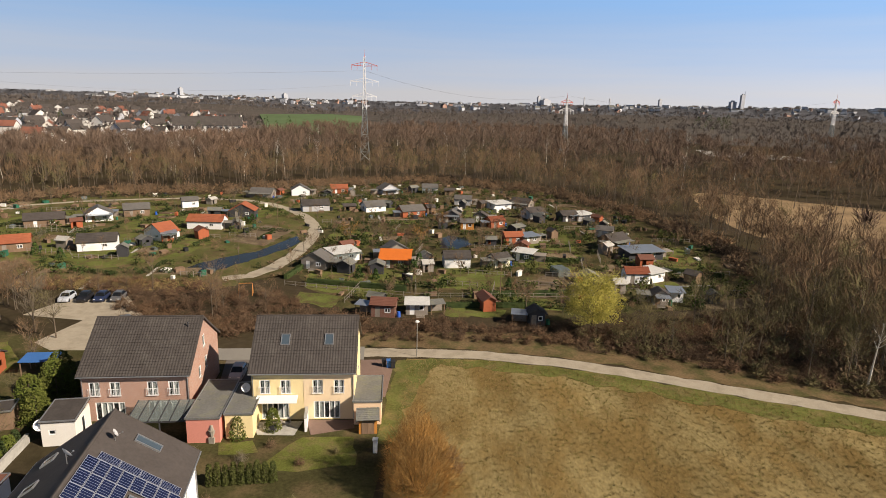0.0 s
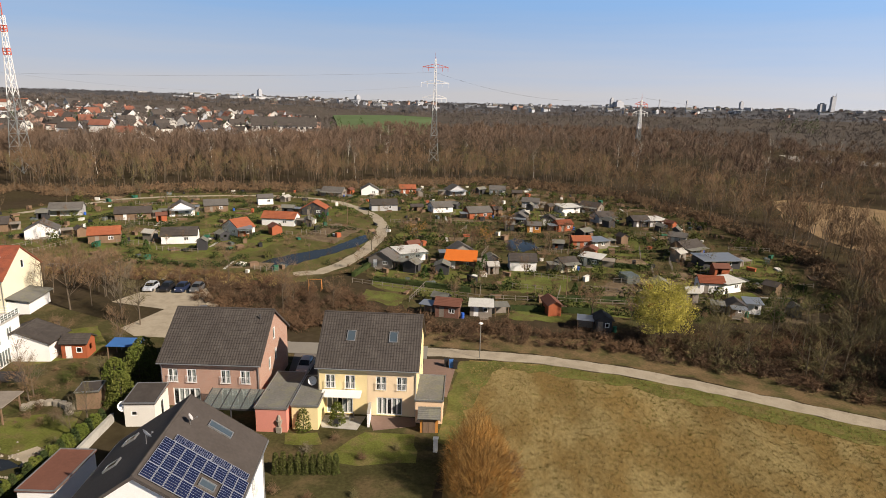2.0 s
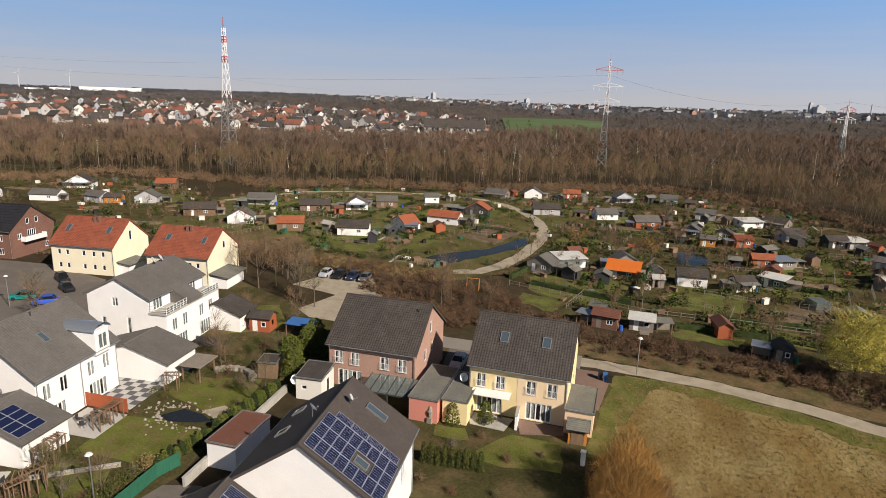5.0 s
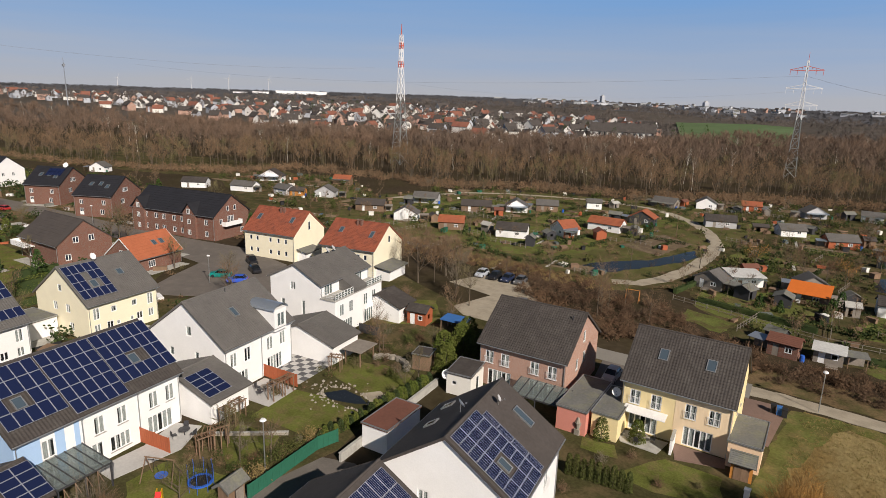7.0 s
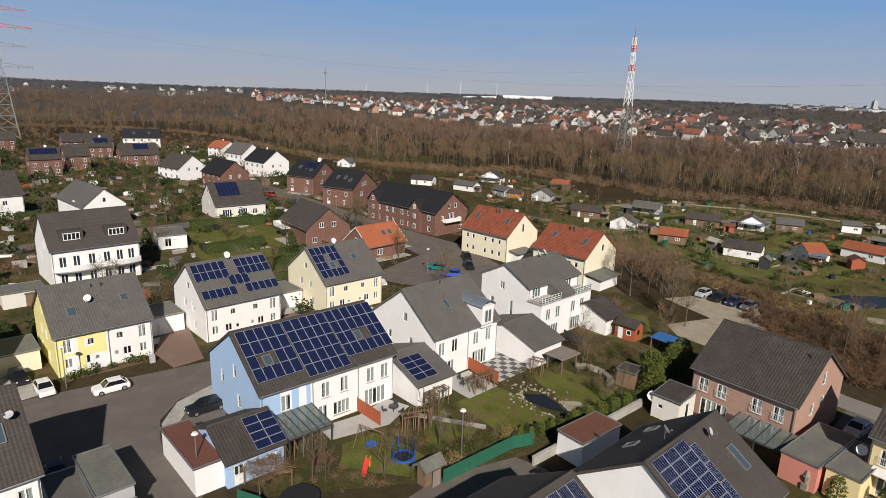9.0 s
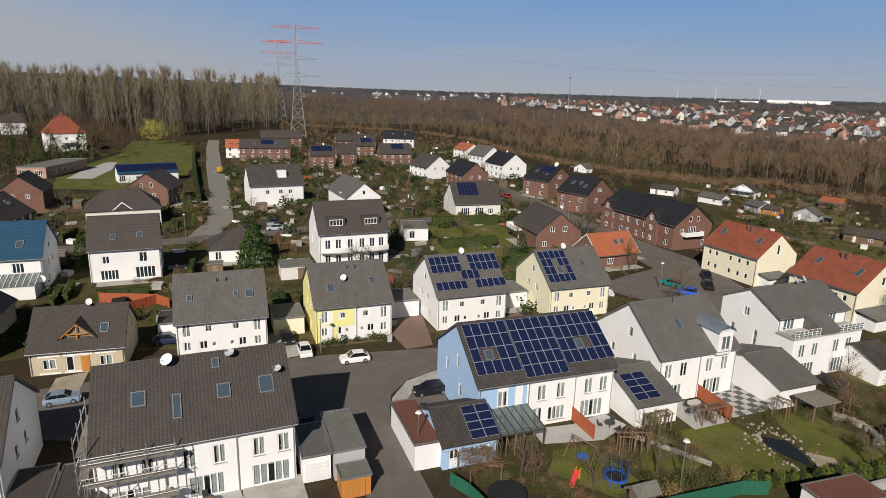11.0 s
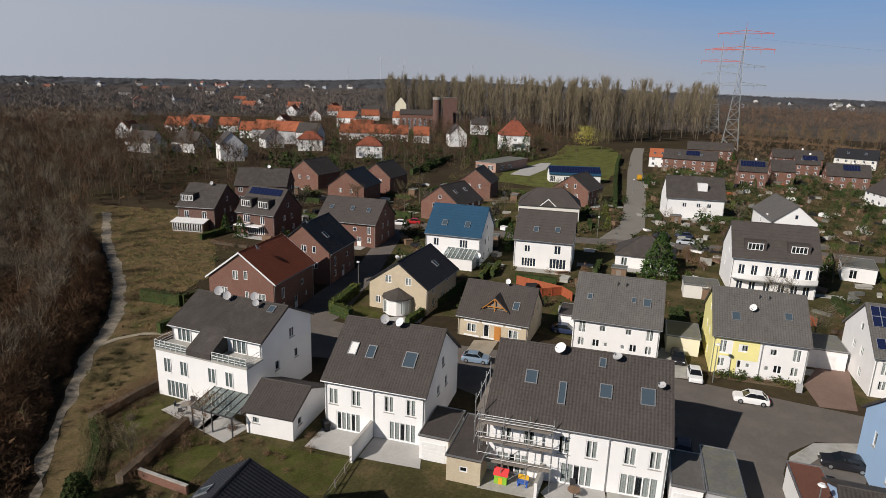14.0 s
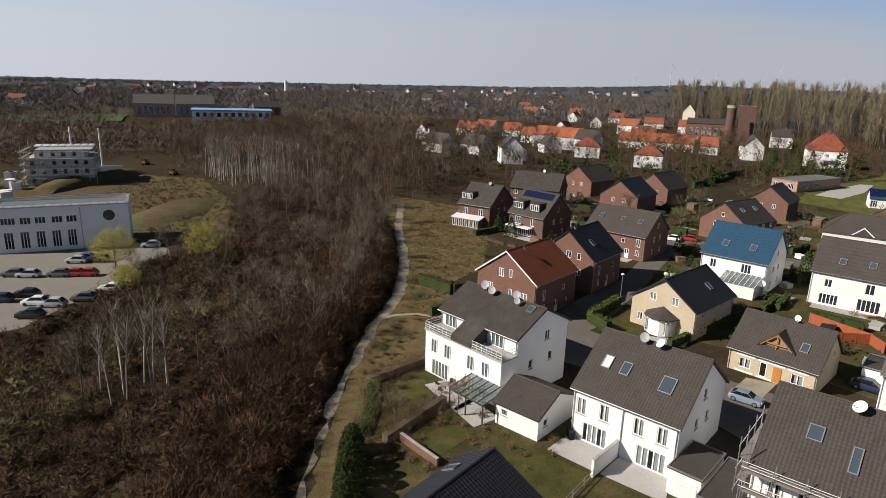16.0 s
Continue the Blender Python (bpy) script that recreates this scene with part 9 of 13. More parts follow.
flat_box("garage", "white garage with a dark brown flat roof", -49.5, -26.3, 101.5, 3.0, 5.8, 2.6, M["white"], M["tile_brown"], door=("front", 0, 2.4, 2.0, M["white_metal"]))
flat_box("garage", "white garage beside the grey-roofed pair", -89.5, -25.4, 101, 3.0, 5.4, 2.6, M["white"], M["tile_grey"], door=("front", 0, 2.4, 2.0, M["white_metal"]))
flat_box("garage", "white garage between two houses", -96.5, 9.0, 101, 5.0, 6.0, 2.7, M["white"], M["felt"], door=("front", 0, 2.4, 2.1, M["white_metal"]))
flat_box("garage", "white garage beside the cream house", -99.5, 28.2, 101, 5.2, 6.0, 2.7, M["white"], M["felt"])
flat_box("garage", "cream garage beside the yellow gable", -90.6, -8.8, 101, 4.4, 6.0, 2.6, M["cream"], M["felt"])
flat_box("carport", "white flat-roofed garden room behind the apartment house", -150, 17.5, 90, 6, 9, 3.0, M["white"], M["felt"], category="outbuilding", wins=(("front", -1, 0.6, 1.4, 1.9),))
flat_box("garage", "low dark garage in shade beside the spruce", -118, -9.5, 101, 6, 5, 2.5, M["offwhite"], M["felt"])
flat_box("garden_shed", "small dark garden shed with white edging", -49.6, 59.4, 20, 2.4, 2.6, 2.1, M["wood"], M["tile_grey"], category="shed")
tp = thing("tarpaulin_shelter", "dark shelter under a blue tarpaulin", "shelter", pose(-54.3, 72.6, 0, 0, 0, 15))
for x, y in ((-1.9, -1.4), (1.9, -1.4), (1.9, 1.4), (-1.9, 1.4)):
    part("post", Geo().box(x - 0.06, y - 0.06, 0, x + 0.06, y + 0.06, 2.1), M["wood"], tp)
part("tarpaulin", Geo().prism([(-2.1, -1.6), (0, -1.7), (2.1, -1.5), (2.1, 1.6), (-2.1, 1.6)], lambda x, y: 2.1 + 0.1 * math.sin(x * 2), lambda x, y: 2.16 + 0.1 * math.sin(x * 2)), M["canvas_blue"], tp)


def glass_roof(label, m, w, d, h0, h1, name="pergola"):
    """A lean-to of posts, rafters and glass; y runs outwards (negative)."""
    p = thing(name, label, "pergola", m)
    for x in (-w / 2 + 0.1, 0, w / 2 - 0.1):
        part("post", Geo().box(x - 0.06, -d + 0.02, 0, x + 0.06, -d + 0.14, h0), M["dark_frame"], p)
    n = 7
    k = (h1 - h0) / d
    for i in range(n):
        x = -w / 2 + w * i / (n - 1)
        part("rafter", Geo().prism([(x - 0.045, -d), (x + 0.045, -d), (x + 0.045, 0), (x - 0.045, 0)], lambda px, py: h0 + (py + d) * k, lambda px, py: h0 + 0.12 + (py + d) * k), M["dark_frame"], p)
    part("beam", Geo().box(-w / 2, -d + 0.02, h0 - 0.14, w / 2, -d + 0.14, h0 - 0.004), M["dark_frame"], p)
    for i in range(n - 1):
        x0, x1 = -w / 2 + w * i / (n - 1) + 0.05, -w / 2 + w * (i + 1) / (n - 1) - 0.05
        part("pane", Geo().prism([(x0, -d), (x1, -d), (x1, 0), (x0, 0)], lambda px, py: h0 + 0.06 + (py + d) * k, lambda px, py: h0 + 0.075 + (py + d) * k), M["shed_glass"], p)
    return p


glass_roof("glass terrace roof on dark posts before the pink house", pose(-31.6, 61.0, 0, 0, 0, 7.4), 6.6, 3.6, 2.3, 2.9)
glass_roof("glass terrace roof on dark posts before the blue house", pose(-58.6, 16.9, 0, 0, 0, 100.9), 5.0, 5.2, 2.5, 3.1)
glass_roof("skeleton glass pergola before the white house", pose(-42.6, -48.6, 0, 0, 0, 97.5), 5.4, 3.8, 2.4, 3.0)

# scaffold at the end of the terrace
sc = thing("scaffold", "steel tube scaffold with timber decks on a house end", "scaffold", SCAF.matrix_basis @ pose(-5.3, -7.9, 0))
for x in (-3.4, -1.1, 1.2, 3.4):
    for y in (-0.5, 0.5):
        part("standard", Geo().tube((x, y, 0), (x, y, 7.0), 0.045, n=6), M["metal"], sc)
for z in (2.1, 4.2, 6.0):
    part("deck", Geo().box(-3.4, -0.42, z, 3.4, 0.42, z + 0.06), M["wood_grey"], sc)
    for zz in (0.5, 1.0):
        part("guard_rail", Geo().tube((-3.5, -0.55, z + zz), (3.5, -0.55, z + zz), 0.03, n=5), M["white_metal"], sc)
for x0, x1, z0 in ((-3.4, -1.1, 2.1), (1.2, 3.4, 4.2), (-1.1, 1.2, 0.0)):
    part("brace", Geo().tube((x0, -0.5, z0), (x1, -0.5, z0 + 2.1), 0.03, n=5), M["metal"], sc)
sc = thing("scaffold", "steel tube scaffold against the house's gable", "scaffold", SCAF.matrix_basis @ pose(-9.0, -3.6, 0, 0, 0, 90))
for x in (-3.2, -0.8, 1.6, 4.0):
    for y in (-0.4, 0.4):
        part("standard", Geo().tube((x, y, 0), (x, y, 8.2), 0.045, n=6), M["metal"], sc)
for z in (2.1, 4.2, 6.3):
    part("deck", Geo().box(-3.2, -0.36, z, 4.0, 0.36, z + 0.06), M["wood_grey"], sc)
    part("guard_rail", Geo().tube((-3.3, 0.45, z + 1.0), (4.1, 0.45, z + 1.0), 0.03, n=5), M["white_metal"], sc)

# screens, walls and fences
rail_fence([(-63.6, 43.0), (-57.4, 44.0)], 1.8, M["wood_red"], "red-brown timber privacy screen", True, 2.0)
rail_fence([(-59.4, 25.4), (-55.2, 26.3)], 1.8, M["wood_red"], "red-brown timber screen between two terraces", True, 2.0)
rail_fence([(-104.6, -40.6), (-103.2, -31.2), (-101, -28.6)], 1.8, M["wood_red"], "reddish timber garden fence", True, 2.0)
rail_fence([(-103.2, -31.2), (-97.2, -36.8)], 1.7, M["wood_red"], "red-brown timber garden fence", True, 2.0)
rail_fence([(-43.0, 27.2), (-44.6, 36.6), (-44.2, 39.0)], 1.6, M["green_mesh"], "green screen fence beside the yard", True, 2.4)
rail_fence([(-49.2, 9.6), (-47.4, 11.0), (-44.6, 12.2)], 1.5, M["green_mesh"], "green mesh garden fence", True, 2.0)
rail_fence([(-65.0, 62.0), (-61.4, 62.8)], 1.6, M["dark_frame"], "dark garden screen beside the white house", True, 1.8)
rail_fence([(-42.8, -32.6), (-36.2, -30.8)], 0.9, M["wood_grey"], "low grey garden fence", False, 2.0)
for a, b, hh, mat, lab in (((-41.2, 36.6), (-44.6, 56.2), 1.0, "concrete", "pale concrete garden wall"), ((-42.2, -32.5), (-47.0, -33.4), 1.9, "white", "white wall between two terraces"), ((-16.3, 60.4), (-16.75, 62.9), 1.7, "white", "white wall between two terraces"),
                           ((-30.2, -47.8), (-30.8, -42.0), 0.9, "red_brick", "low brick garden wall"), ((-46.3, -14.9), (-49.8, -15.4), 1.8, "white", "white wall between two terraces"), ((-55.4, 30.6), (-49.2, 36.4), 0.35, "stone", "low pale stone edging of the lawn")):
    d = Vector((b[0] - a[0], b[1] - a[1]))
    w = tagged(new("garden_wall"), lab, "wall", "", "")
    w.matrix_basis = pose(a[0], a[1], 0, 0, 0, math.degrees(math.atan2(d.y, d.x)))
    part("masonry", Geo().box(0, -0.13, 0, d.length, 0.13, hh), M[mat], w)
    part("coping", Geo().box(-0.03, -0.17, hh + 0.003, d.length + 0.03, 0.17, hh + 0.07), M["concrete"], w)

# garden pond with its stones
sheet("water", [(-53.8, 45.0), (-51.6, 44.8), (-48.6, 45.8), (-47.8, 46.8), (-49.6, 47.6), (-52.4, 47.4)], M["water"], "dark garden pond edged with stones", "pond", 0.06, wobble=0.1)
pr = np.random.default_rng(8)
v, f = [], []
for i in range(150):
    a = pr.random() * 1.5 * np.pi + (0.2 if i % 3 else 2.4)
    x, y = -50.8 + math.cos(a) * (3.3 + pr.gamma(1.2) * 0.7), 46.2 + math.sin(a) * (1.6 + pr.gamma(1.2) * 0.6)
    s = 0.08 + 0.2 * pr.random() ** 1.6
    q = np.array([[1, 0, 0], [-1, 0, 0], [0, 1, 0], [0, -1, 0], [0, 0, 0.8], [0, 0, -0.6]]) * s * pr.uniform(0.7, 1.3, (6, 1)) + [x, y, 0.08]
    k = len(v) * 6
    v.append(q)
    f.append(np.array([[0, 2, 4], [2, 1, 4], [1, 3, 4], [3, 0, 4], [2, 0, 5], [1, 2, 5], [3, 1, 5], [0, 3, 5]]) + k)
tagged(new("pond_stones", big_mesh("pond_stones", np.concatenate(v), np.concatenate(f), M["stone"])), "pale stones round the garden pond", "stones", "", "stuff")
sheet("sand_patch", [(-50.4, 48.0), (-47.2, 47.4), (-46.2, 49.6), (-48.8, 50.4)], M["gravel"], "pale sand patch by the pond", "sand", 0.05, wobble=0.1)
for i in range(9):
    a = math.pi * (0.1 + i / 9 * 0.9)
    solo("boulder", Geo().prism([(0.5 * math.cos(k) * (1 + 0.2 * math.sin(k * 3 + i)), 0.42 * math.sin(k)) for k in np.linspace(0, 2 * math.pi, 9)[:-1]], 0, lambda x, y: 0.75 - 0.8 * (x * x + y * y)), M["stone"], "pale rounded garden boulder", "boulder", pose(-53.4 + 3.0 * math.cos(a), 56.0 + 2.4 * math.sin(a), 0, 0, 0, 40 * i), "boulders of the rockery")

# play things
t = thing("trampoline", "round trampoline with blue rim and dark safety net", "trampoline", pose(-47.8, 25.4, 0))
t.scale = (0.72, 0.72, 0.95)
ring = Geo()
n = 20
for i in range(n):
    a0, a1 = 2 * math.pi * i / n, 2 * math.pi * (i + 1) / n
    p = [(r * math.cos(a), r * math.sin(a)) for r, a in ((1.25, a0), (1.25, a1), (1.6, a1), (1.6, a0))]
    ring.face(*[(x, y, 0.82) for x, y in p]).face(*[(x, y, 0.7) for x, y in reversed(p)]).face((*p[3], 0.7), (*p[2], 0.7), (*p[2], 0.82), (*p[3], 0.82))
part("rim", ring, M["plastic_blue"], t)
part("mat", Geo().face(*[(1.26 * math.cos(2 * math.pi * i / n), 1.26 * math.sin(2 * math.pi * i / n), 0.76) for i in range(n)]), M["rig"], t)
for i in range(8):
    a = 2 * math.pi * i / 8
    part("pole", Geo().tube((1.62 * math.cos(a), 1.62 * math.sin(a), 0), (1.62 * math.cos(a), 1.62 * math.sin(a), 2.6), 0.035, n=6), M["plastic_blue"], t)
net = Geo()
for i in range(40):
    a = 2 * math.pi * i / 40
    net.tube((1.5 * math.cos(a), 1.5 * math.sin(a), 0.82), (1.5 * math.cos(a), 1.5 * math.sin(a), 2.5), 0.018, n=3)
for z in (1.2, 1.6, 2.0, 2.4):
    for i in range(n):
        a0, a1 = 2 * math.pi * i / n, 2 * math.pi * (i + 1) / n
        net.tube((1.5 * math.cos(a0), 1.5 * math.sin(a0), z), (1.5 * math.cos(a1), 1.5 * math.sin(a1), z), 0.015, n=3)
part("net", net, M["rig"], t)
t = thing("swing", "garden swing frame with a round blue nest seat", "swing", pose(-51.6, 23.6, 0, 0, 0, 30))
for x in (-1.6, 1.6):
    for y in (-1.0, 1.0):
        part("leg", Geo().tube((x, y, 0), (x * 0.9, 0, 2.3), 0.05, n=6), M["wood"], t)
part("beam", Geo().tube((-1.6, 0, 2.3), (1.6, 0, 2.3), 0.06, n=6), M["wood"], t)
part("seat", Geo().prism([(0.6 * math.cos(k), 0.6 * math.sin(k)) for k in np.linspace(0, 2 * math.pi, 13)[:-1]], 0.5, 0.58), M["plastic_blue"], t)
for a in (0.6, 2.5, 3.8, 5.6):
    part("rope", Geo().tube((0.6 * math.cos(a), 0.6 * math.sin(a), 0.58), (0.9 * math.cos(a), 0, 2.3), 0.015, n=4), M["rig"], t)
t = thing("toy_slide", "red and yellow plastic toy slide", "slide", pose(-48.6, 21.8, 0, 0, 0, 50))
part("chute", Geo().prism([(-0.25, -1.4), (0.25, -1.4), (0.25, 0.1), (-0.25, 0.1)], lambda x, y: 0.05 + (y + 1.4) * 0.55, lambda x, y: 0.15 + (y + 1.4) * 0.6), M["plastic_red"], t)
part("ladder", Geo().box(-0.25, 0.1, 0, -0.18, 0.6, 1.1).box(0.18, 0.1, 0, 0.25, 0.6, 1.1).box(-0.18, 0.2, 0.3, 0.18, 0.5, 0.36).box(-0.18, 0.2, 0.7, 0.18, 0.5, 0.76), M["plastic_yellow"], t)
t = thing("toy_house", "small plastic playhouse with red roof and green walls", "playhouse", pose(-47.2, -18.6, 0.06, 0, 0, 100))
part("wall", Geo().box(-0.6, -0.5, 0, 0.6, 0.5, 0.95), M["plastic_green"], t)
part("roof", Geo().add([(-0.7, -0.62, 0.95), (0.7, -0.62, 0.95), (0.7, 0.62, 0.95), (-0.7, 0.62, 0.95), (-0.7, 0, 1.5), (0.7, 0, 1.5)], [(0, 1, 5, 4), (2, 3, 4, 5), (0, 4, 3), (1, 2, 5), (3, 2, 1, 0)]), M["plastic_red"], t)
part("door", Geo().box(-0.2, -0.53, 0, 0.2, -0.5, 0.7), M["plastic_yellow"], t)
t = thing("toy_kitchen", "colourful plastic play table", "toy", pose(-47.6, -16.6, 0.06, 0, 0, 100))
part("table", Geo().box(-0.5, -0.3, 0.4, 0.5, 0.3, 0.5).box(-0.45, -0.25, 0, -0.35, 0.25, 0.4).box(0.35, -0.25, 0, 0.45, 0.25, 0.4), M["plastic_blue"], t)
part("back", Geo().box(-0.5, 0.3, 0.4, 0.5, 0.36, 1.0), M["plastic_yellow"], t)


def garden_set(x, y, yaw, label="round grey garden table with chairs", mat="wood_grey", chairs=4):
    t = thing("garden_table", label.replace(" with chairs", "") + " on a terrace", "table", pose(x, y, 0.08, 0, 0, yaw))
    part("tabletop", Geo().prism([(0.6 * math.cos(k), 0.6 * math.sin(k)) for k in np.linspace(0, 2 * math.pi, 13)[:-1]], 0.7, 0.75), M[mat], t)
    part("leg", Geo().tube((0, 0, 0), (0, 0, 0.7), 0.06, n=6), M["dark_frame"], t)
    for i in range(chairs):
        a = 2 * math.pi * i / chairs + 0.4
        c = thing("garden_chair", "dark garden chair at a terrace table", "chair", pose(x + 1.1 * math.cos(a), y + 1.1 * math.sin(a), 0.08, 0, 0, math.degrees(a) + 90), "garden chairs")
        part("seat", Geo().box(-0.25, -0.25, 0.42, 0.25, 0.25, 0.47), M["dark_frame"], c)
        part("backrest", Geo().box(-0.25, -0.28, 0.47, 0.25, -0.24, 0.95), M["dark_frame"], c)
        for sx in (-0.22, 0.22):
            for sy in (-0.22, 0.22):
                part("leg", Geo().box(sx - 0.02, sy - 0.02, 0, sx + 0.02, sy + 0.02, 0.42), M["metal"], c)


garden_set(-59.2, 40.6, 10)
garden_set(-57.2, 29.0, 40, "small dark garden table with chairs", "dark_frame", 3)
garden_set(-40.6, -54.2, 20)
garden_set(-19.6, 61.0, 0, "small grey garden table with chairs", "wood_grey", 3)
garden_set(-48.6, -12.0, 0, "small wooden garden table with chairs", "wood", 2)
b = thing("barbecue", "black covered barbecue on the terrace", "barbecue", pose(-45.6, -38.4, 0.08, 0, 0, 60))
part("lid", Geo().prism([(-0.6, -0.3), (0.6, -0.3), (0.6, 0.3), (-0.6, 0.3)], 0.6, lambda x, y: 1.1 - 1.6 * y * y), M["rig"], b)
part("stand", Geo().box(-0.5, -0.25, 0, 0.5, 0.25, 0.6), M["rig"], b)
for x, y, mat, lab in ((-9.9, 78.2, "rig", "black wheelie bin"), (-9.2, 78.0, "canvas_blue", "blue wheelie bin"), (-8.6, 77.8, "rig", "black wheelie bin"), (-83.6, 6.4, "grey", "grey bin"), (-71.4, -40.6, "rig", "black wheelie bin")):
    b = thing("wheelie_bin", lab + " standing at the house", "bin", pose(x, y, 0.05, 0, 0, 10), "wheelie bins")
    part("body", Geo().prism([(-0.28, -0.32), (0.28, -0.32), (0.28, 0.32), (-0.28, 0.32)], 0.05, 1.0), M[mat], b)
    part("lid", Geo().prism([(-0.31, -0.36), (0.31, -0.36), (0.31, 0.34), (-0.31, 0.34)], 1.003, lambda px, py: 1.06 + 0.06 * (py + 0.36)), M[mat], b)
pg = thing("garden_arch", "rustic timber rose arch", "pergola", pose(-53.4, 29.2, 0, 0, 0, 30))
for i in range(4):
    for s in (-0.6, 0.6):
        part("post", Geo().tube((i * 0.7, s, 0), (i * 0.7, s * 0.9, 2.2), 0.05, n=5), M["wood"], pg)
    part("hoop", Geo().tube((i * 0.7, -0.54, 2.2), (i * 0.7, 0, 2.6), 0.04, n=5).tube((i * 0.7, 0, 2.6), (i * 0.7, 0.54, 2.2), 0.04, n=5), M["wood"], pg)
pg = thing("garden_arch", "rustic timber pergola posts beside the terrace", "pergola", pose(-53.4, 17.0, 0, 0, 0, 100))
for i in range(5):
    part("post", Geo().tube((-2 + i, 0, 0), (-2 + i, 0, 2.3), 0.05, n=5), M["wood"], pg)
    part("hoop", Geo().tube((-2 + i, 0, 2.3), (-2 + i, -0.8, 1.6), 0.04, n=5), M["wood"], pg)
sb = thing("brushwood_shelter", "brown brushwood roof over a garden corner", "shelter", pose(-50.4, 12.6, 0, 0, 0, 101))
for x in (-1.6, 1.6):
    for y in (-1.6, 1.6):
        part("post", Geo().tube((x, y, 0), (x, y, 1.9), 0.06, n=5), M["wood"], sb)
q = np.random.default_rng(3)
bb = np.stack([q.uniform(-1.9, 1.9, 500), q.uniform(-1.9, 1.9, 500), 1.9 + q.random(500) * 0.3], 1)
part("brushwood", big_mesh("brushwood", *slivers(bb, q.normal(size=(500, 3)) * [1, 1, 0.1], 1.0 + q.random(500), 0.05 + 0 * bb[:, 0], q), M["twig"]), None, sb)
solo("pool", Geo().prism([(1.8 * math.cos(k), 1.8 * math.sin(k)) for k in np.linspace(0, 2 * math.pi, 17)[:-1]], 0, 0.8), M["rig"], "round dark covered garden pool", "pool", pose(-46.6, 14.4, 0))


def street_lamp(x, y, yaw, h=5.2):
    s = thing("street_lamp", "grey street lamp with a round white head", "street lamp", pose(x, y, 0, 0, 0, yaw), "street lamps")
    part("pole", Geo().tube((0, 0, 0), (0, 0, h), 0.07, 0.05, 8), M["metal"], s)
    hd = Geo()
    hd.tube((0, 0, h), (0, 0, h + 0.12), 0.14, 0.32, 12).tube((0, 0, h + 0.12), (0, 0, h + 0.3), 0.34, 0.2, 12)
    part("lamp_head", hd, M["white_metal"], s)


for x, y in ((-45.8, 31.0), (-53.6, 7.0), (-152.5, -38.1), (-84.9, -63.3), (-80.6, -3.4), (-104, 60), (-170, 66), (-5.6, 82.0), (-230, -46)):
    street_lamp(x, y, 0)
sg = thing("statue_group", "pale stone garden ornament", "ornament", pose(-25.6, 57.6, 0))
part("plinth", Geo().box(-0.3, -0.3, 0, 0.3, 0.3, 0.7), M["stone"], sg)
part("urn", Geo().tube((0, 0, 0.7), (0, 0, 1.5), 0.2, 0.4, 8).tube((0, 0, 1.5), (0, 0, 2.1), 0.3, 0.15, 8), M["stone"], sg)
for x, y in ((-8.1, 57.0), (-25.0, 60.4)):
    sg = thing("garden_post", "white stone garden pillar on the lawn", "post", pose(x, y, 0))
    part("pillar", Geo().box(-0.22, -0.22, 0, 0.22, 0.22, 1.5).box(-0.28, -0.28, 1.503, 0.28, 0.28, 1.62), M["white"], sg)

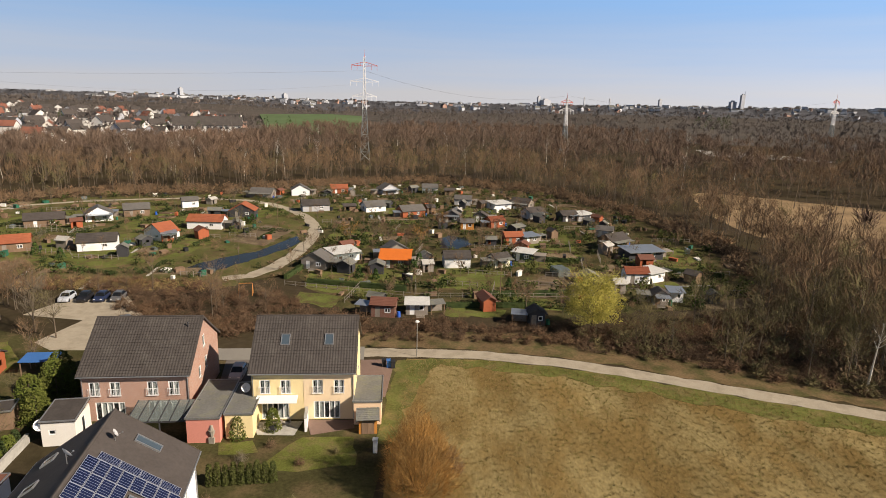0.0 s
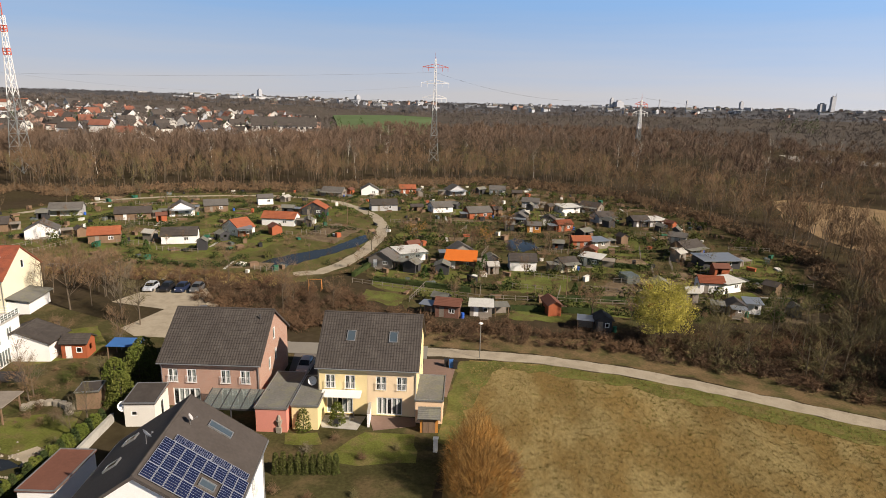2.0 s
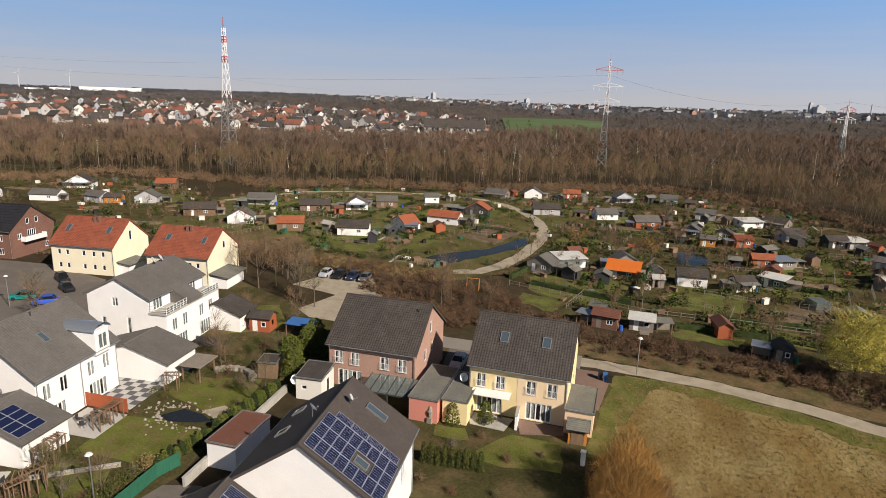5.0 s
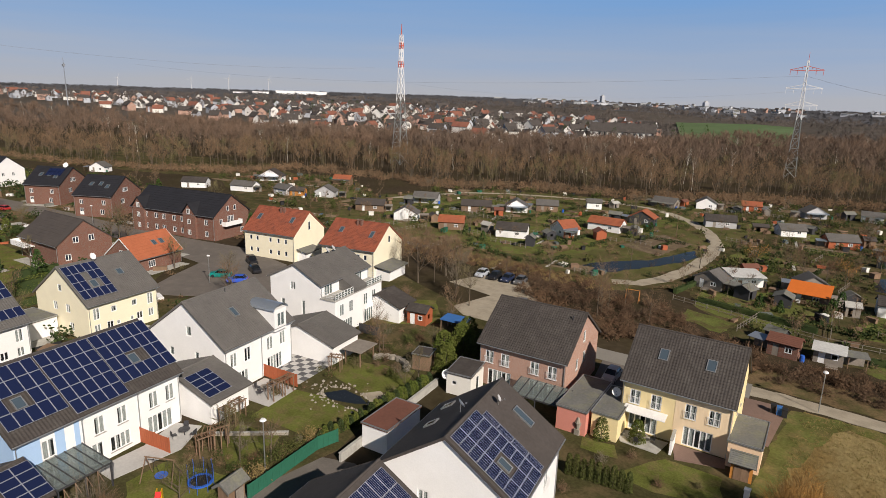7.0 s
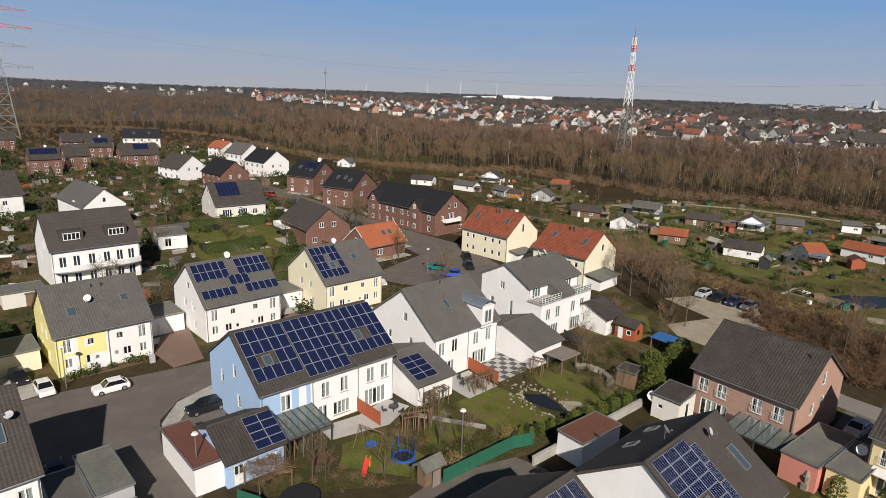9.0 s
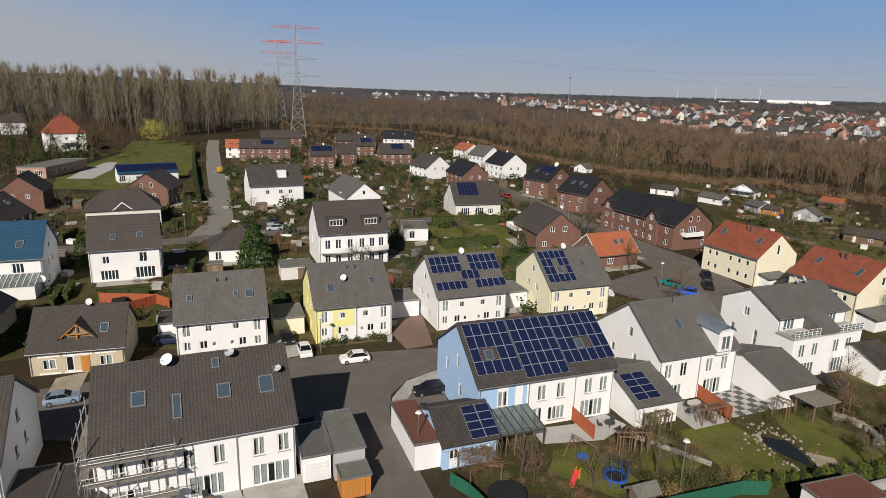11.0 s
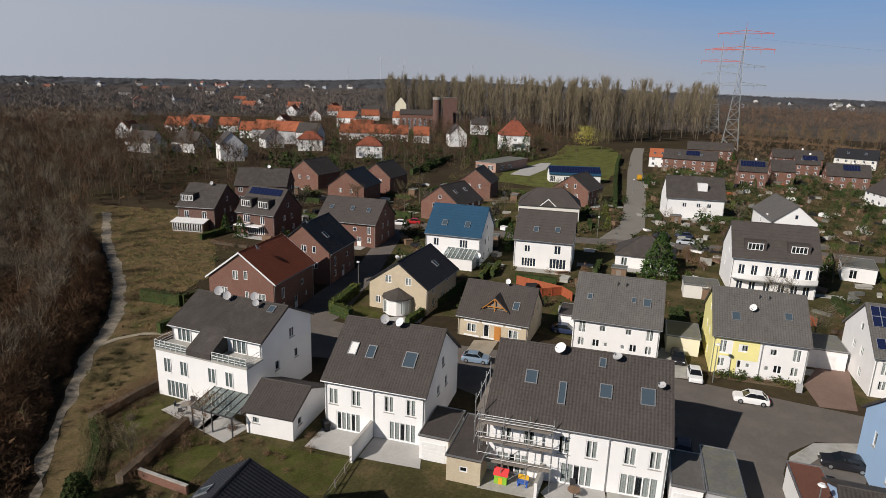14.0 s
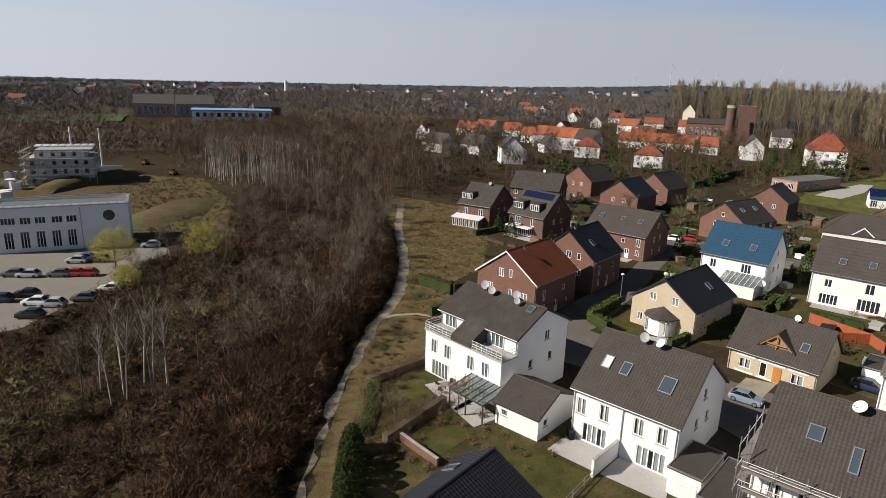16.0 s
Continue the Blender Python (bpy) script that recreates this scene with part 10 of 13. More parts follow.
# ---- pylons, settlement, town and horizon ----
def pylon(x, y, h, arms, label, base=2.3, mast_only=False, yaw=0.0, red_from=0.5, name="pylon"):
    """A lattice tower: four tapering legs with bracing, and cross arms."""
    z0 = ground_z(x, y)
    p = thing(name, label, "pylon", pose(x, y, z0, 0, 0, yaw))
    n = 14
    def half(z):
        k = z / h
        return max(base * (1 - k) ** 1.7, 0.0) + (0.55 if not mast_only else 0.9) * (1 - 0.3 * k)
    low, high = Geo(), Geo()
    zs = [h * (1 - (1 - i / n) ** 1.25) for i in range(n + 1)]
    t = 0.2 if not mast_only else 0.17
    for z_a, z_b in zip(zs, zs[1:]):
        g = high if z_a > h * red_from else low
        a, b = half(z_a), half(z_b)
        ca = [(-a, -a), (a, -a), (a, a), (-a, a)]
        cb = [(-b, -b), (b, -b), (b, b), (-b, b)]
        for i in range(4):
            j = (i + 1) % 4
            g.tube((*ca[i], z_a), (*cb[i], z_b), t, n=4)
            g.tube((*ca[i], z_a), (*cb[j], z_b), t * 0.6, n=3)
            g.tube((*ca[j], z_a), (*cb[i], z_b), t * 0.6, n=3)
            g.tube((*cb[i], z_b), (*cb[j], z_b), t * 0.6, n=3)
    tagged(part("lower_lattice", low, M["pylon_steel"], p), kind="stuff")
    tagged(part("upper_lattice", high, M["white_metal"] if base < 4 else M["metal"], p), kind="stuff")
    for k, (zz, w) in enumerate(arms):
        g = Geo()
        b = half(zz)
        for s in (-1, 1):
            for yy in (-b, b):
                g.tube((s * b, yy, zz), (s * w, 0, zz + 0.3), 0.2, n=4)
                g.tube((s * b, yy, zz + 2.2), (s * w, 0, zz + 0.4), 0.16, n=4)
            for i in range(1, 4):
                q = i / 4
                g.tube((s * (b + (w - b) * q), 0, zz + 0.2), (s * (b + (w - b) * q), 0, zz + 2.2 * (1 - q) + 0.3), 0.08, n=3)
            for q in (0.55, 0.97):
                g.tube((s * w * q, 0, zz), (s * w * q, 0, zz - 2.2), 0.12, n=4)
        tagged(part("cross_arm", g, M["red_metal"] if k == 0 or (k == 1 and base >= 4) else M["white_metal"] if base < 4 else M["pylon_steel"], p), kind="stuff")
    part("tip", Geo().tube((0, 0, h), (0, 0, h + 4), 0.14, 0.06, 5), M["red_metal"], p)
    if mast_only:
        for zz in (h * 0.76, h * 0.9):
            q, g = half(zz) + 0.03, Geo()
            for sx, sy in ((-q, -q), (q, -q), (q, q), (-q, q)):
                g.tube((sx, sy, zz), (sx, sy, zz + 2.6), 0.24, n=4)
            for z_ in (zz, zz + 1.3, zz + 2.6):
                g.box(-q, -q - 0.12, z_ - 0.12, q, -q + 0.12, z_ + 0.12).box(-q, q - 0.12, z_ - 0.12, q, q + 0.12, z_ + 0.12)
                g.box(-q - 0.12, -q, z_ - 0.12, -q + 0.12, q, z_ + 0.12).box(q - 0.12, -q, z_ - 0.12, q + 0.12, q, z_ + 0.12)
            tagged(part("red_section", g, M["red_metal"], p), kind="stuff")
        part("red_section", Geo().tube((0, 0, h - 3), (0, 0, h + 5), 0.35, 0.15, 6), M["red_metal"], p)
    return p


def at(az, d):
    q = radians(az)
    return -d * math.sin(q), d * math.cos(q)


x, y = at(9.0, 372)
pylon(x, y, 59.7, ((54.6, 7.6), (45.6, 8.3), (37.2, 7.2)), "tall lattice power pylon with red and white arms", yaw=12)
x, y = at(-9.3, 470)
pylon(x, y, 40, ((37, 5), (31, 6)), "lattice power pylon in the woods", 2.0, yaw=20)
x, y = at(-30.2, 640)
pylon(x, y, 45, ((42, 5), (33, 6)), "far lattice power pylon", 2.0, yaw=30)
x, y = at(42.6, 330)
pylon(x, y, 66, (), "slender red and white lattice mast", 2.6, True, name="lattice_mast")
x, y = at(93.95, 470)
pylon(x, y, 79, ((76, 17), (66, 19), (55, 15), (43, 17)), "large lattice power pylon with red upper and grey lower arms", 5.0, yaw=96)
x, y = at(95.5, 640)
pylon(x, y, 80, ((76, 15), (66, 17), (55, 15)), "second large lattice power pylon behind the poplars", 6.0, yaw=96)
for pts, sag in ((((-83, 560, 50), (-470, 480, 52)), 12), (((-58, 368, 52), (76, 464, 42)), 8), (((76, 464, 42), (322, 553, 44)), 9), (((-469, -32, 74), (-640, -62, 74)), 5), (((-58, 368, 52), (-700, 330, 60)), 10), (((-469, -32, 74), (-420, 420, 60)), 12)):
    g = Geo()
    a, b = Vector(pts[0]), Vector(pts[1])
    q = [a + (b - a) * (i / 16) - Vector((0, 0, sag * 4 * (i / 16) * (1 - i / 16))) for i in range(17)]
    for p0, p1 in zip(q, q[1:]):
        g.tube(p0, p1, 0.05, n=3)
    solo("power_line", g, M["metal"], "thin power line hanging between pylons", "cable", kind="stuff")

SET_WALL = {"white": "white", "grey": "grey", "brick": "red_brick"}
SET_ROOF = {"red": "tile_settle", "dark": "tile_grey", "orange": "tile_orange"}
SETTLEMENT = [
    (-379, -156, 123, 24.5, 'white', 'red', 2),
    (-352, -184, 121, 17.3, 'white', 'dark', 2),
    (-354, -211, 121, 10.5, 'white', 'orange', 1),
    (-345, -243, 109, 47.0, 'white', 'orange', 1),
    (-265, -230, 135, 16.5, 'white', 'red', 1),
    (-260, -186, 117, 16.0, 'white', 'red', 1),
    (-383, -281, 120, 23.3, 'white', 'orange', 1),
    (-286, -272, 99, 36.1, 'grey', 'orange', 2),
    (-320, -352, 113, 14.8, 'white', 'orange', 1),
    (-318, -381, 112, 21.3, 'grey', 'orange', 1),
    (-205, -227, 136, 14.3, 'white', 'dark', 2),
    (-216, -267, 98, 19.0, 'white', 'dark', 1),
    (-298, -310, 155, 11.6, 'white', 'red', 1),
    (-380, -357, 169, 14.6, 'white', 'red', 1),
    (-555, -445, 123, 16.9, 'white', 'red', 1),
    (-518, -370, 124, 25.9, 'white', 'red', 1),
    (-612, -613, 118, 26.5, 'white', 'dark', 1),
    (-661, -705, 116, 22.2, 'white', 'red', 1),
    (-589, -535, 168, 37.4, 'white', 'red', 1),
    (-468, -399, 120, 12.1, 'white', 'red', 1),
    (-201, -282, 99, 18.2, 'white', 'dark', 1),
    (-293, -372, 108, 19.1, 'white', 'red', 1),
    (-517, -471, 155, 39.9, 'white', 'red', 1),
    (-556, -577, 109, 39.1, 'brick', 'red', 1),
    (-538, -383, 155, 33.9, 'white', 'dark', 2),
    (-615, -494, 159, 32.4, 'brick', 'red', 1),
    (-230, -325, 150, 12, 'white', 'dark', 1),
    (-226, -282, 60, 12, 'white', 'dark', 1),
    (-217, -238, 150, 13, 'white', 'dark', 1),
    (-262, -256, 60, 12, 'white', 'dark', 1),
    (-286, -248, 112, 14, 'white', 'dark', 2),
    (-300, -384, 60, 13, 'white', 'dark', 1),
    (-430, -330, 112, 30, 'white', 'orange', 2),
    (-450, -215, 112, 14, 'white', 'dark', 2),
    (-240, -352, 112, 12, 'white', 'red', 1),
    (-470, -300, 112, 26, 'white', 'red', 2),
]
for i, (x, y, yaw, w, wall, roof, st) in enumerate(SETTLEMENT):
    L = max(11, min(w, 46 if i == 3 else 34 if i == 7 else 18))
    yaw = (112 if abs(yaw - 112) > 35 and i < 26 else yaw) + (92 if i % 3 == 1 and i not in (3, 7) else 0) + 9 * math.sin(i * 2.7)
    he = 3.4 + 2.8 * (st - 1) + 1.4
    n = max(2, round(L / 4))
    wins = [(-L / 2 + L * (k + 0.5) / n, z, 1.3, 1.5, "w") for k in range(n) for z in ([0.9, 3.7] if st == 2 else [1.0])]
    kind = f"{wall} house with a {({'red': 'red clay', 'dark': 'dark', 'orange': 'orange clay'})[roof]} roof in the old settlement"
    if i == 0:
        h = hip_house("villa", "white villa under a steep red hipped roof", -352, -144.5, 121, 18.5, 15, 9.4, 18.0, M["white"], M["tile_red"],
                      [("front", s, z, 1.6, 2.0, "w") for s in (-5.5, 0, 5) for z in (1.2, 5.6)] + [("left", 0, 5.5, 1.6, 2, "w"), ("right", 0, 5.5, 1.6, 2, "w")], ridge=2.0)
        part("chimney", Geo().box(-0.6, -0.6, 15, 0.6, 0.6, 19.6), M["red_brick"], h)
        part("balcony", Geo().box(-2.6, -9.4, 4.6, 3.4, -7.2, 5.9), M["white"], h)
        continue
    if i in (4, 5):
        hip_house("old_house", "white square house under a dark red hipped roof", x, y, 121 + 8 * (i == 4), 14, 12, 6.4, 10.4, M["white"], M["tile_red"],
                  [("front", s, z, 1.3, 1.5, "w") for s in (-4.4, 0, 4.4) for z in (0.9, 3.8)] + [("left", 0, 3.8, 1.3, 1.5, "w"), ("right", 0, 3.8, 1.3, 1.5, "w")], group="houses of the old settlement", ridge=2.0)
        continue
    g = house("old_house", kind, x, y, yaw, L, 11.5, he, he + 5.6, M[SET_WALL[wall]], M["tile_settle"] if roof == "orange" else M[SET_ROOF[roof]], front=wins, left=GABLE[:2] if he > 5 else (), right=GABLE[:2] if he > 5 else (), gutters=False, group="houses of the old settlement")
    if i % 2:
        part("chimney", Geo().box(1.4, -0.5, he + 4, 2.4, 0.5, he + 6.6), M["red_brick"], g)

# low garage buildings and lawn towards the poplars
sheet("far_lawn", [(-453, -142), (-412, -98), (-320, -70), (-215, -58), (-226, -100), (-272, -115), (-341, -113)], M["plot_lawn"], "wide lawn in front of the poplars", "lawn", 0.03, wobble=1.0, step=8)
sheet("forecourt", [(-248.5, -103), (-249, -94), (-275, -96), (-303, -103), (-300, -107), (-270, -106)], M["paving"], "pale concrete forecourt on the lawn", "pavement", 0.05)
flat_box("garage_block", "low brown brick garage block with a flat grey roof", -264, -113.4, 174, 30, 10.5, 4.0, M["pink_brick"], M["felt"], wins=(("left", -3, 1, 2.6, 2.0), ("left", 2.5, 1, 2.6, 2.0), ("front", -9, 1, 3.5, 1.8), ("front", -2, 1, 3.5, 1.8)))
h = house("barn", "long building with a blue solar roof on the lawn", -246.2, -73.6, 116.3, 21, 9, 3.2, 6.2, M["white"], M["tile_blue"], front=[(-9, 0.4, 2, 2.2, "g"), (-3, 0.8, 3, 1.6, "w"), (4, 0.8, 3, 1.6, "w")], gutters=False)
solar(h, -10.6, 0.3, 20, 2, 1.02, 1.9)
hedge([(-198.8, -44.8), (-224, -51), (-262, -60), (-310, -71), (-350, -79)], 1.4, 2.6, "hedge_dark", "long dark hedge beside the straight road", 14)
hedge([(-217.8, -134.5), (-248, -142), (-281.4, -149.3)], 1.6, 2.8, "hedge_dark", "dark clipped hedge below the villa", 14)
# brick church-like hall with its tower
h = house("brick_hall", "long brown brick hall with tall windows", -432, -261.5, 118, 29, 18, 14, 17.5, M["red_brick"], M["tile_brown"], front=[(s, 3, 2.0, 8, "w") for s in (-10.5, -6.3, -2.1, 2.1, 6.3, 10.5)], gutters=False)
g = thing("tower", "round dark brick tower beside the hall", "tower", pose(-421, -238, 0))
part("shaft", Geo().tube((0, 0, 0), (0, 0, 26.6), 3.1, 3.0, 20), M["dark_brick"], g)
part("parapet", Geo().tube((0, 0, 26.604), (0, 0, 28.4), 3.35, 3.35, 20), M["concrete"], g)
flat_box("tower_block", "dark windowless brick block behind the tower", -444, -239, 28, 13, 11, 27.5, M["dark_brick"], M["felt"])
flat_box("apartment_block", "white flat-roofed block behind the old settlement", -392, -288, 36, 22, 11, 10.5, M["white"], M["felt"], wins=[("front", s_, z_, 1.4, 1.5) for s_ in (-8, -3, 3, 8) for z_ in (1.2, 4.2, 7.4)])
h = house("chapel", "pale yellow gabled chapel", -505, -325, 30, 11, 11, 18, 25, M["cream"], M["tile_grey"], left=[(0, 14, 2, 4, "w")], gutters=False)

# the brick row houses and others at the far end of the estate
ROW = (  # x, y, yaw, length, depth, eaves, ridge, wall, roof
    (-324, -39, 95, 25, 11, 5.6, 9.8, "red_brick", "tile_grey"), (-287, -10, 100, 11, 11, 6.2, 10.4, "red_brick", "tile_grey"), (-301, 1, 100, 9.5, 11, 5.8, 10.2, "red_brick", "tile_grey"),
    (-344, 11, 100, 11, 11, 5.6, 9.8, "red_brick", "tile_grey"), (-390, -37, 98, 25, 10, 5.6, 9.8, "red_brick", "tile_grey"), (-305, 25, 98, 16, 11, 5.4, 10.2, "red_brick", "tile_grey"),
    (-400, 36, 80, 20, 11, 5.4, 10.4, "offwhite", "tile_black"), (-261, 37, 23, 15, 13, 4.6, 9.6, "white", "tile_brown"), (-235.6, 48, 16, 15, 12, 5.0, 9.8, "red_brick", "tile_black"),
    (-340, 69, 23, 13, 11, 4.6, 8.0, "white", "tile_orange"), (-299, 70, 21, 14, 12, 5.6, 10.4, "white", "tile_light"), (-263, 71, 18, 15, 13, 5.8, 10.6, "white", "tile_black"),
    (-330, -55, 98, 9, 9, 5, 9, "white", "tile_orange"), (-377, 7, 100, 24, 12, 5.5, 9.5, "red_brick", "tile_grey"),
    (-156, -117.5, 12.7, 14, 13, 5.4, 10.2, "red_brick", "tile_black"), (-179.5, -122, 7, 14, 12, 5.4, 10.2, "red_brick", "tile_grey"),
    (-169.6, -145.2, 4, 14, 13, 5.4, 10.2, "red_brick", "tile_grey"), (-138.9, -139.2, 120.4, 16, 12, 5.4, 10.2, "dark_brick", "tile_grey"), (-152.4, -80.4, 178, 14, 13, 5.0, 9.8, "red_brick", "tile_grey"),
    (-190, -90, 12, 13, 12, 5.4, 10.0, "red_brick", "tile_grey"))
for i, (x, y, yaw, L, D, he, hr, wl, rf) in enumerate(ROW):
    n = max(2, round(L / 4))
    h = house("detached_house" if L < 16 else "terraced_house", f"{({'red_brick': 'red brick', 'dark_brick': 'dark brick', 'white': 'white rendered', 'offwhite': 'off-white rendered'})[wl]} house with a {({'tile_grey': 'grey', 'tile_blue': 'blue solar', 'tile_black': 'black', 'tile_brown': 'brown', 'tile_orange': 'orange', 'tile_light': 'light grey'})[rf]} roof",
              x, y, yaw, L, D, he, hr, M[wl], M[rf], front=[(-L / 2 + L * (k + 0.5) / n, z, 1.3, 1.4, "b" if k % 2 else "w") for k in range(n) for z in (0.9, 3.5)],
              left=[(-1.8, 3.6, 1.0, 1.3, "b"), (1.8, 3.6, 1.0, 1.3, "b"), (0, 6.2, 0.9, 1.1, "w")] if hr > 9 else (), right=[(-1.8, 3.6, 1.0, 1.3, "b"), (1.8, 3.6, 1.0, 1.3, "b")], gutters=False, verge="tile")
    if i % 3 == 0:
        roof_window(h, -L * 0.2, 2.6, 0.9, 1.2)
        roof_window(h, L * 0.2, 2.6, 0.9, 1.2)
    if i % 2:
        dish(h, on_roof(h, L * 0.1, 0.4) @ pose(0, 0, 0, -36, 0, 10), 0.5)
    if i in (0, 1, 3, 5):
        solar(h, -2 - 2.6 * (i == 1), 0.6, 6 + 3 * (i == 1), 2, 1.0, 1.6)
# house with the glass front and solar roof beside the lawn
h = house("detached_house", "white house with solar panels and a glazed garden front", -182, 39, 97, 15, 13, 3.6, 9.4, M["offwhite"], M["tile_grey"], front=[(-4, 0.2, 2.6, 2.3, "g"), (0.5, 0.3, 2.6, 2.2, "g"), (4, 0.6, 1.6, 1.6, "w")], left=GABLE2, right=GABLE)
solar(h, -5.4, 0.4, 6, 3, 1.0, 1.6)

# town on the rise behind the woods
tr = np.random.default_rng(31)
TOWN_FAR = [(18, 700), (27, 760), (38, 860), (50, 980), (62, 1150), (74, 1500)]
TOWN_NEAR = [(18, 545), (22, 525), (38, 505), (46, 525), (53, 570), (62, 740), (74, 1040)]
town = polar(tr, 190, 19.5, 68, TOWN_NEAR, TOWN_FAR, 1.0)
town_house = []


def bare_walls(c):
    """Takes the windows from a house too far off to show them."""
    for k in list(c.children):
        if k.name.startswith("windows"):
            bpy.data.objects.remove(k)


def plain_house(label, wl, rf):
    """A far house: walls, roof and windows, one mesh each."""
    h = thing("town_house", label, "house", pose(0, 0, 0), "houses of the distant town")
    g = Geo()
    for o, u, n, half, lines in (((0, -5), (1, 0), (0, -1), 6, [(6.5, 0)] * 2), ((0, 5), (-1, 0), (0, 1), 6, [(6.5, 0)] * 2), ((-6, 0), (0, -1), (-1, 0), 5, [(11, 0.9), (11, -0.9)]), ((6, 0), (0, 1), (1, 0), 5, [(11, 0.9), (11, -0.9)])):
        wall_side(g, o, u, n, half, lines, [], 11)
    part("wall", g.mesh("wall", M[wl], weld=True), None, h)
    r = Geo()
    for s in (-1, 1):
        r.add([(-6.4, 0, 11.3), (6.4, 0, 11.3), (6.4, s * 5.6, 6.2), (-6.4, s * 5.6, 6.2), (-6.4, 0, 11.05), (6.4, 0, 11.05), (6.4, s * 5.6, 5.95), (-6.4, s * 5.6, 5.95)],
              [(0, 1, 2, 3), (7, 6, 5, 4), (2, 6, 7, 3), (0, 3, 7, 4), (1, 5, 6, 2)])
    r.box(1.5, -0.5, 10.2, 2.5, 0.5, 12.4)
    part("roof", r, M[rf], h)
    w = Geo()
    for x in (-4, 0, 4):
        for z in (1.0, 4.0):
            w.box(x - 0.75, -5.06, z, x + 0.75, -4.9, z + 1.6)
            w.box(x - 0.75, 4.9, z, x + 0.75, 5.06, z + 1.6)
    for y in (-2, 2):
        for z in (1.0, 4.0):
            w.box(-6.06, y - 0.6, z, -5.9, y + 0.6, z + 1.5).box(5.9, y - 0.6, z, 6.06, y + 0.6, z + 1.5)
    tagged(part("windows", w, M["sky_glass"], h), kind="stuff")
    return h


for wl, rf, label in (("town_white", "tile_grey", "white house with a grey roof in the distant town"), ("town_white", "town_red", "white house with a dull red roof in the distant town"), ("offwhite", "tile_brown", "off-white house with a brown roof in the distant town"), ("pink_brick", "tile_grey", "brick house with a grey roof in the distant town"), ("offwhite", "town_red", "off-white house with a dull red roof in the distant town")):
    town_house.append(plain_house(label, wl, rf))
for i, (x, y) in enumerate(town.tolist()):
    src = town_house[(0, 3, 2, 3, 1, 3, 2, 0, 2, 4)[i % 10]]
    yaw = math.degrees(math.atan2(y, x)) - 90 + tr.uniform(-90, 90)
    c = copy_thing(src, pose(x, y, ground_z(x, y) - 0.3, 0, 0, yaw))
    k = tr.uniform(0.6, 1.0)
    c.scale = (k * tr.uniform(0.9, 1.5), k, k)
    if math.hypot(x, y) > 620:
        bare_walls(c)
for i in range(5):
    x, y = at(20.5 + i * 1.0, 575)
    h = copy_thing(town_house[0], pose(x, y, ground_z(x, y), 0, 0, math.degrees(math.atan2(y, x)) - 90))
    h.scale = (1.3, 1.2, 1.5)
for k, h in enumerate(town_house):
    x, y = at(33 + 5 * k, 640 + 20 * k)
    h.matrix_basis = pose(x, y, ground_z(x, y), 0, 0, 40 * k)


def far_town(label, xy, size, mats):
    """Far houses past counting: gabled boxes, walls and roofs joined by colour."""
    root = tagged(new("town_houses"), label, "town", "", "stuff")
    walls, roofs = [Geo(), Geo(), Geo()], [Geo(), Geo(), Geo()]
    for (x, y), k in zip(xy.tolist(), size.tolist()):
        a, w, d, he = tr.uniform(0, 3.14), k * tr.uniform(4, 7.5), k * 4.2, k * tr.uniform(4.5, 7.5)
        hr, z0 = he + k * tr.uniform(2.6, 4.2), ground_z(x, y)
        ca, sa = math.cos(a), math.sin(a)
        P = lambda u, v, z: (x + u * ca - v * sa, y + u * sa + v * ca, z0 + z)
        walls[int(tr.choice([0, 0, 1, 2]))].add([P(-w, -d, -2), P(w, -d, -2), P(w, d, -2), P(-w, d, -2), P(-w, -d, he), P(w, -d, he), P(w, d, he), P(-w, d, he), P(-w, 0, hr - 0.1), P(w, 0, hr - 0.1)],
                                                [(0, 1, 5, 4), (2, 3, 7, 6), (1, 2, 6, 9, 5), (3, 0, 4, 8, 7)])
        e, o = d + 0.5 * k, 0.35 * k
        ze = he - (hr - he) * 0.5 * k / d + 0.15
        roofs[int(tr.choice([0, 0, 1, 1, 2]))].add([P(-w - o, -e, ze), P(w + o, -e, ze), P(w + o, 0, hr + 0.15), P(-w - o, 0, hr + 0.15), P(-w - o, e, ze), P(w + o, e, ze),
                                                    P(-w - o, -e, ze - 0.3), P(w + o, -e, ze - 0.3), P(w + o, e, ze - 0.3), P(-w - o, e, ze - 0.3)],
                                                   [(0, 1, 2, 3), (3, 2, 5, 4), (6, 7, 1, 0), (8, 9, 4, 5)])
    for name, geos, keys in (("walls", walls, mats[:3]), ("roofs", roofs, mats[3:])):
        for g, key in zip(geos, keys):
            tagged(part(name, g, M[key], root), kind="stuff")


xy = polar(tr, 420, 19.5, 76, [(a_, d_ + 20) for a_, d_ in TOWN_NEAR], [(a_, d_ * 1.12) for a_, d_ in TOWN_FAR], 0.9)
far_town("white and brick houses crowded in the distant town", xy, tr.uniform(0.75, 1.25, len(xy)), ("town_white", "hazed_grey", "pink_brick", "tile_brown", "tile_grey", "town_red"))
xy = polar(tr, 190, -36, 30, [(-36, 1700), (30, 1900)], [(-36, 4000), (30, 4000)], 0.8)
far_town("pale houses and sheds of the distant city", xy, tr.uniform(0.9, 1.9, len(xy)), ("hazed_grey", "hazed_grey", "pink_brick", "felt", "tile_grey", "tile_brown"))
xy = polar(tr, 130, 127, 200, [(127, 800), (200, 800)], [(127, 2200), (200, 2200)], 0.8)
far_town("white and grey houses scattered over the western plain", xy, tr.uniform(0.9, 1.6, len(xy)), ("hazed_grey", "town_white", "pink_brick", "tile_brown", "tile_grey", "town_red"))
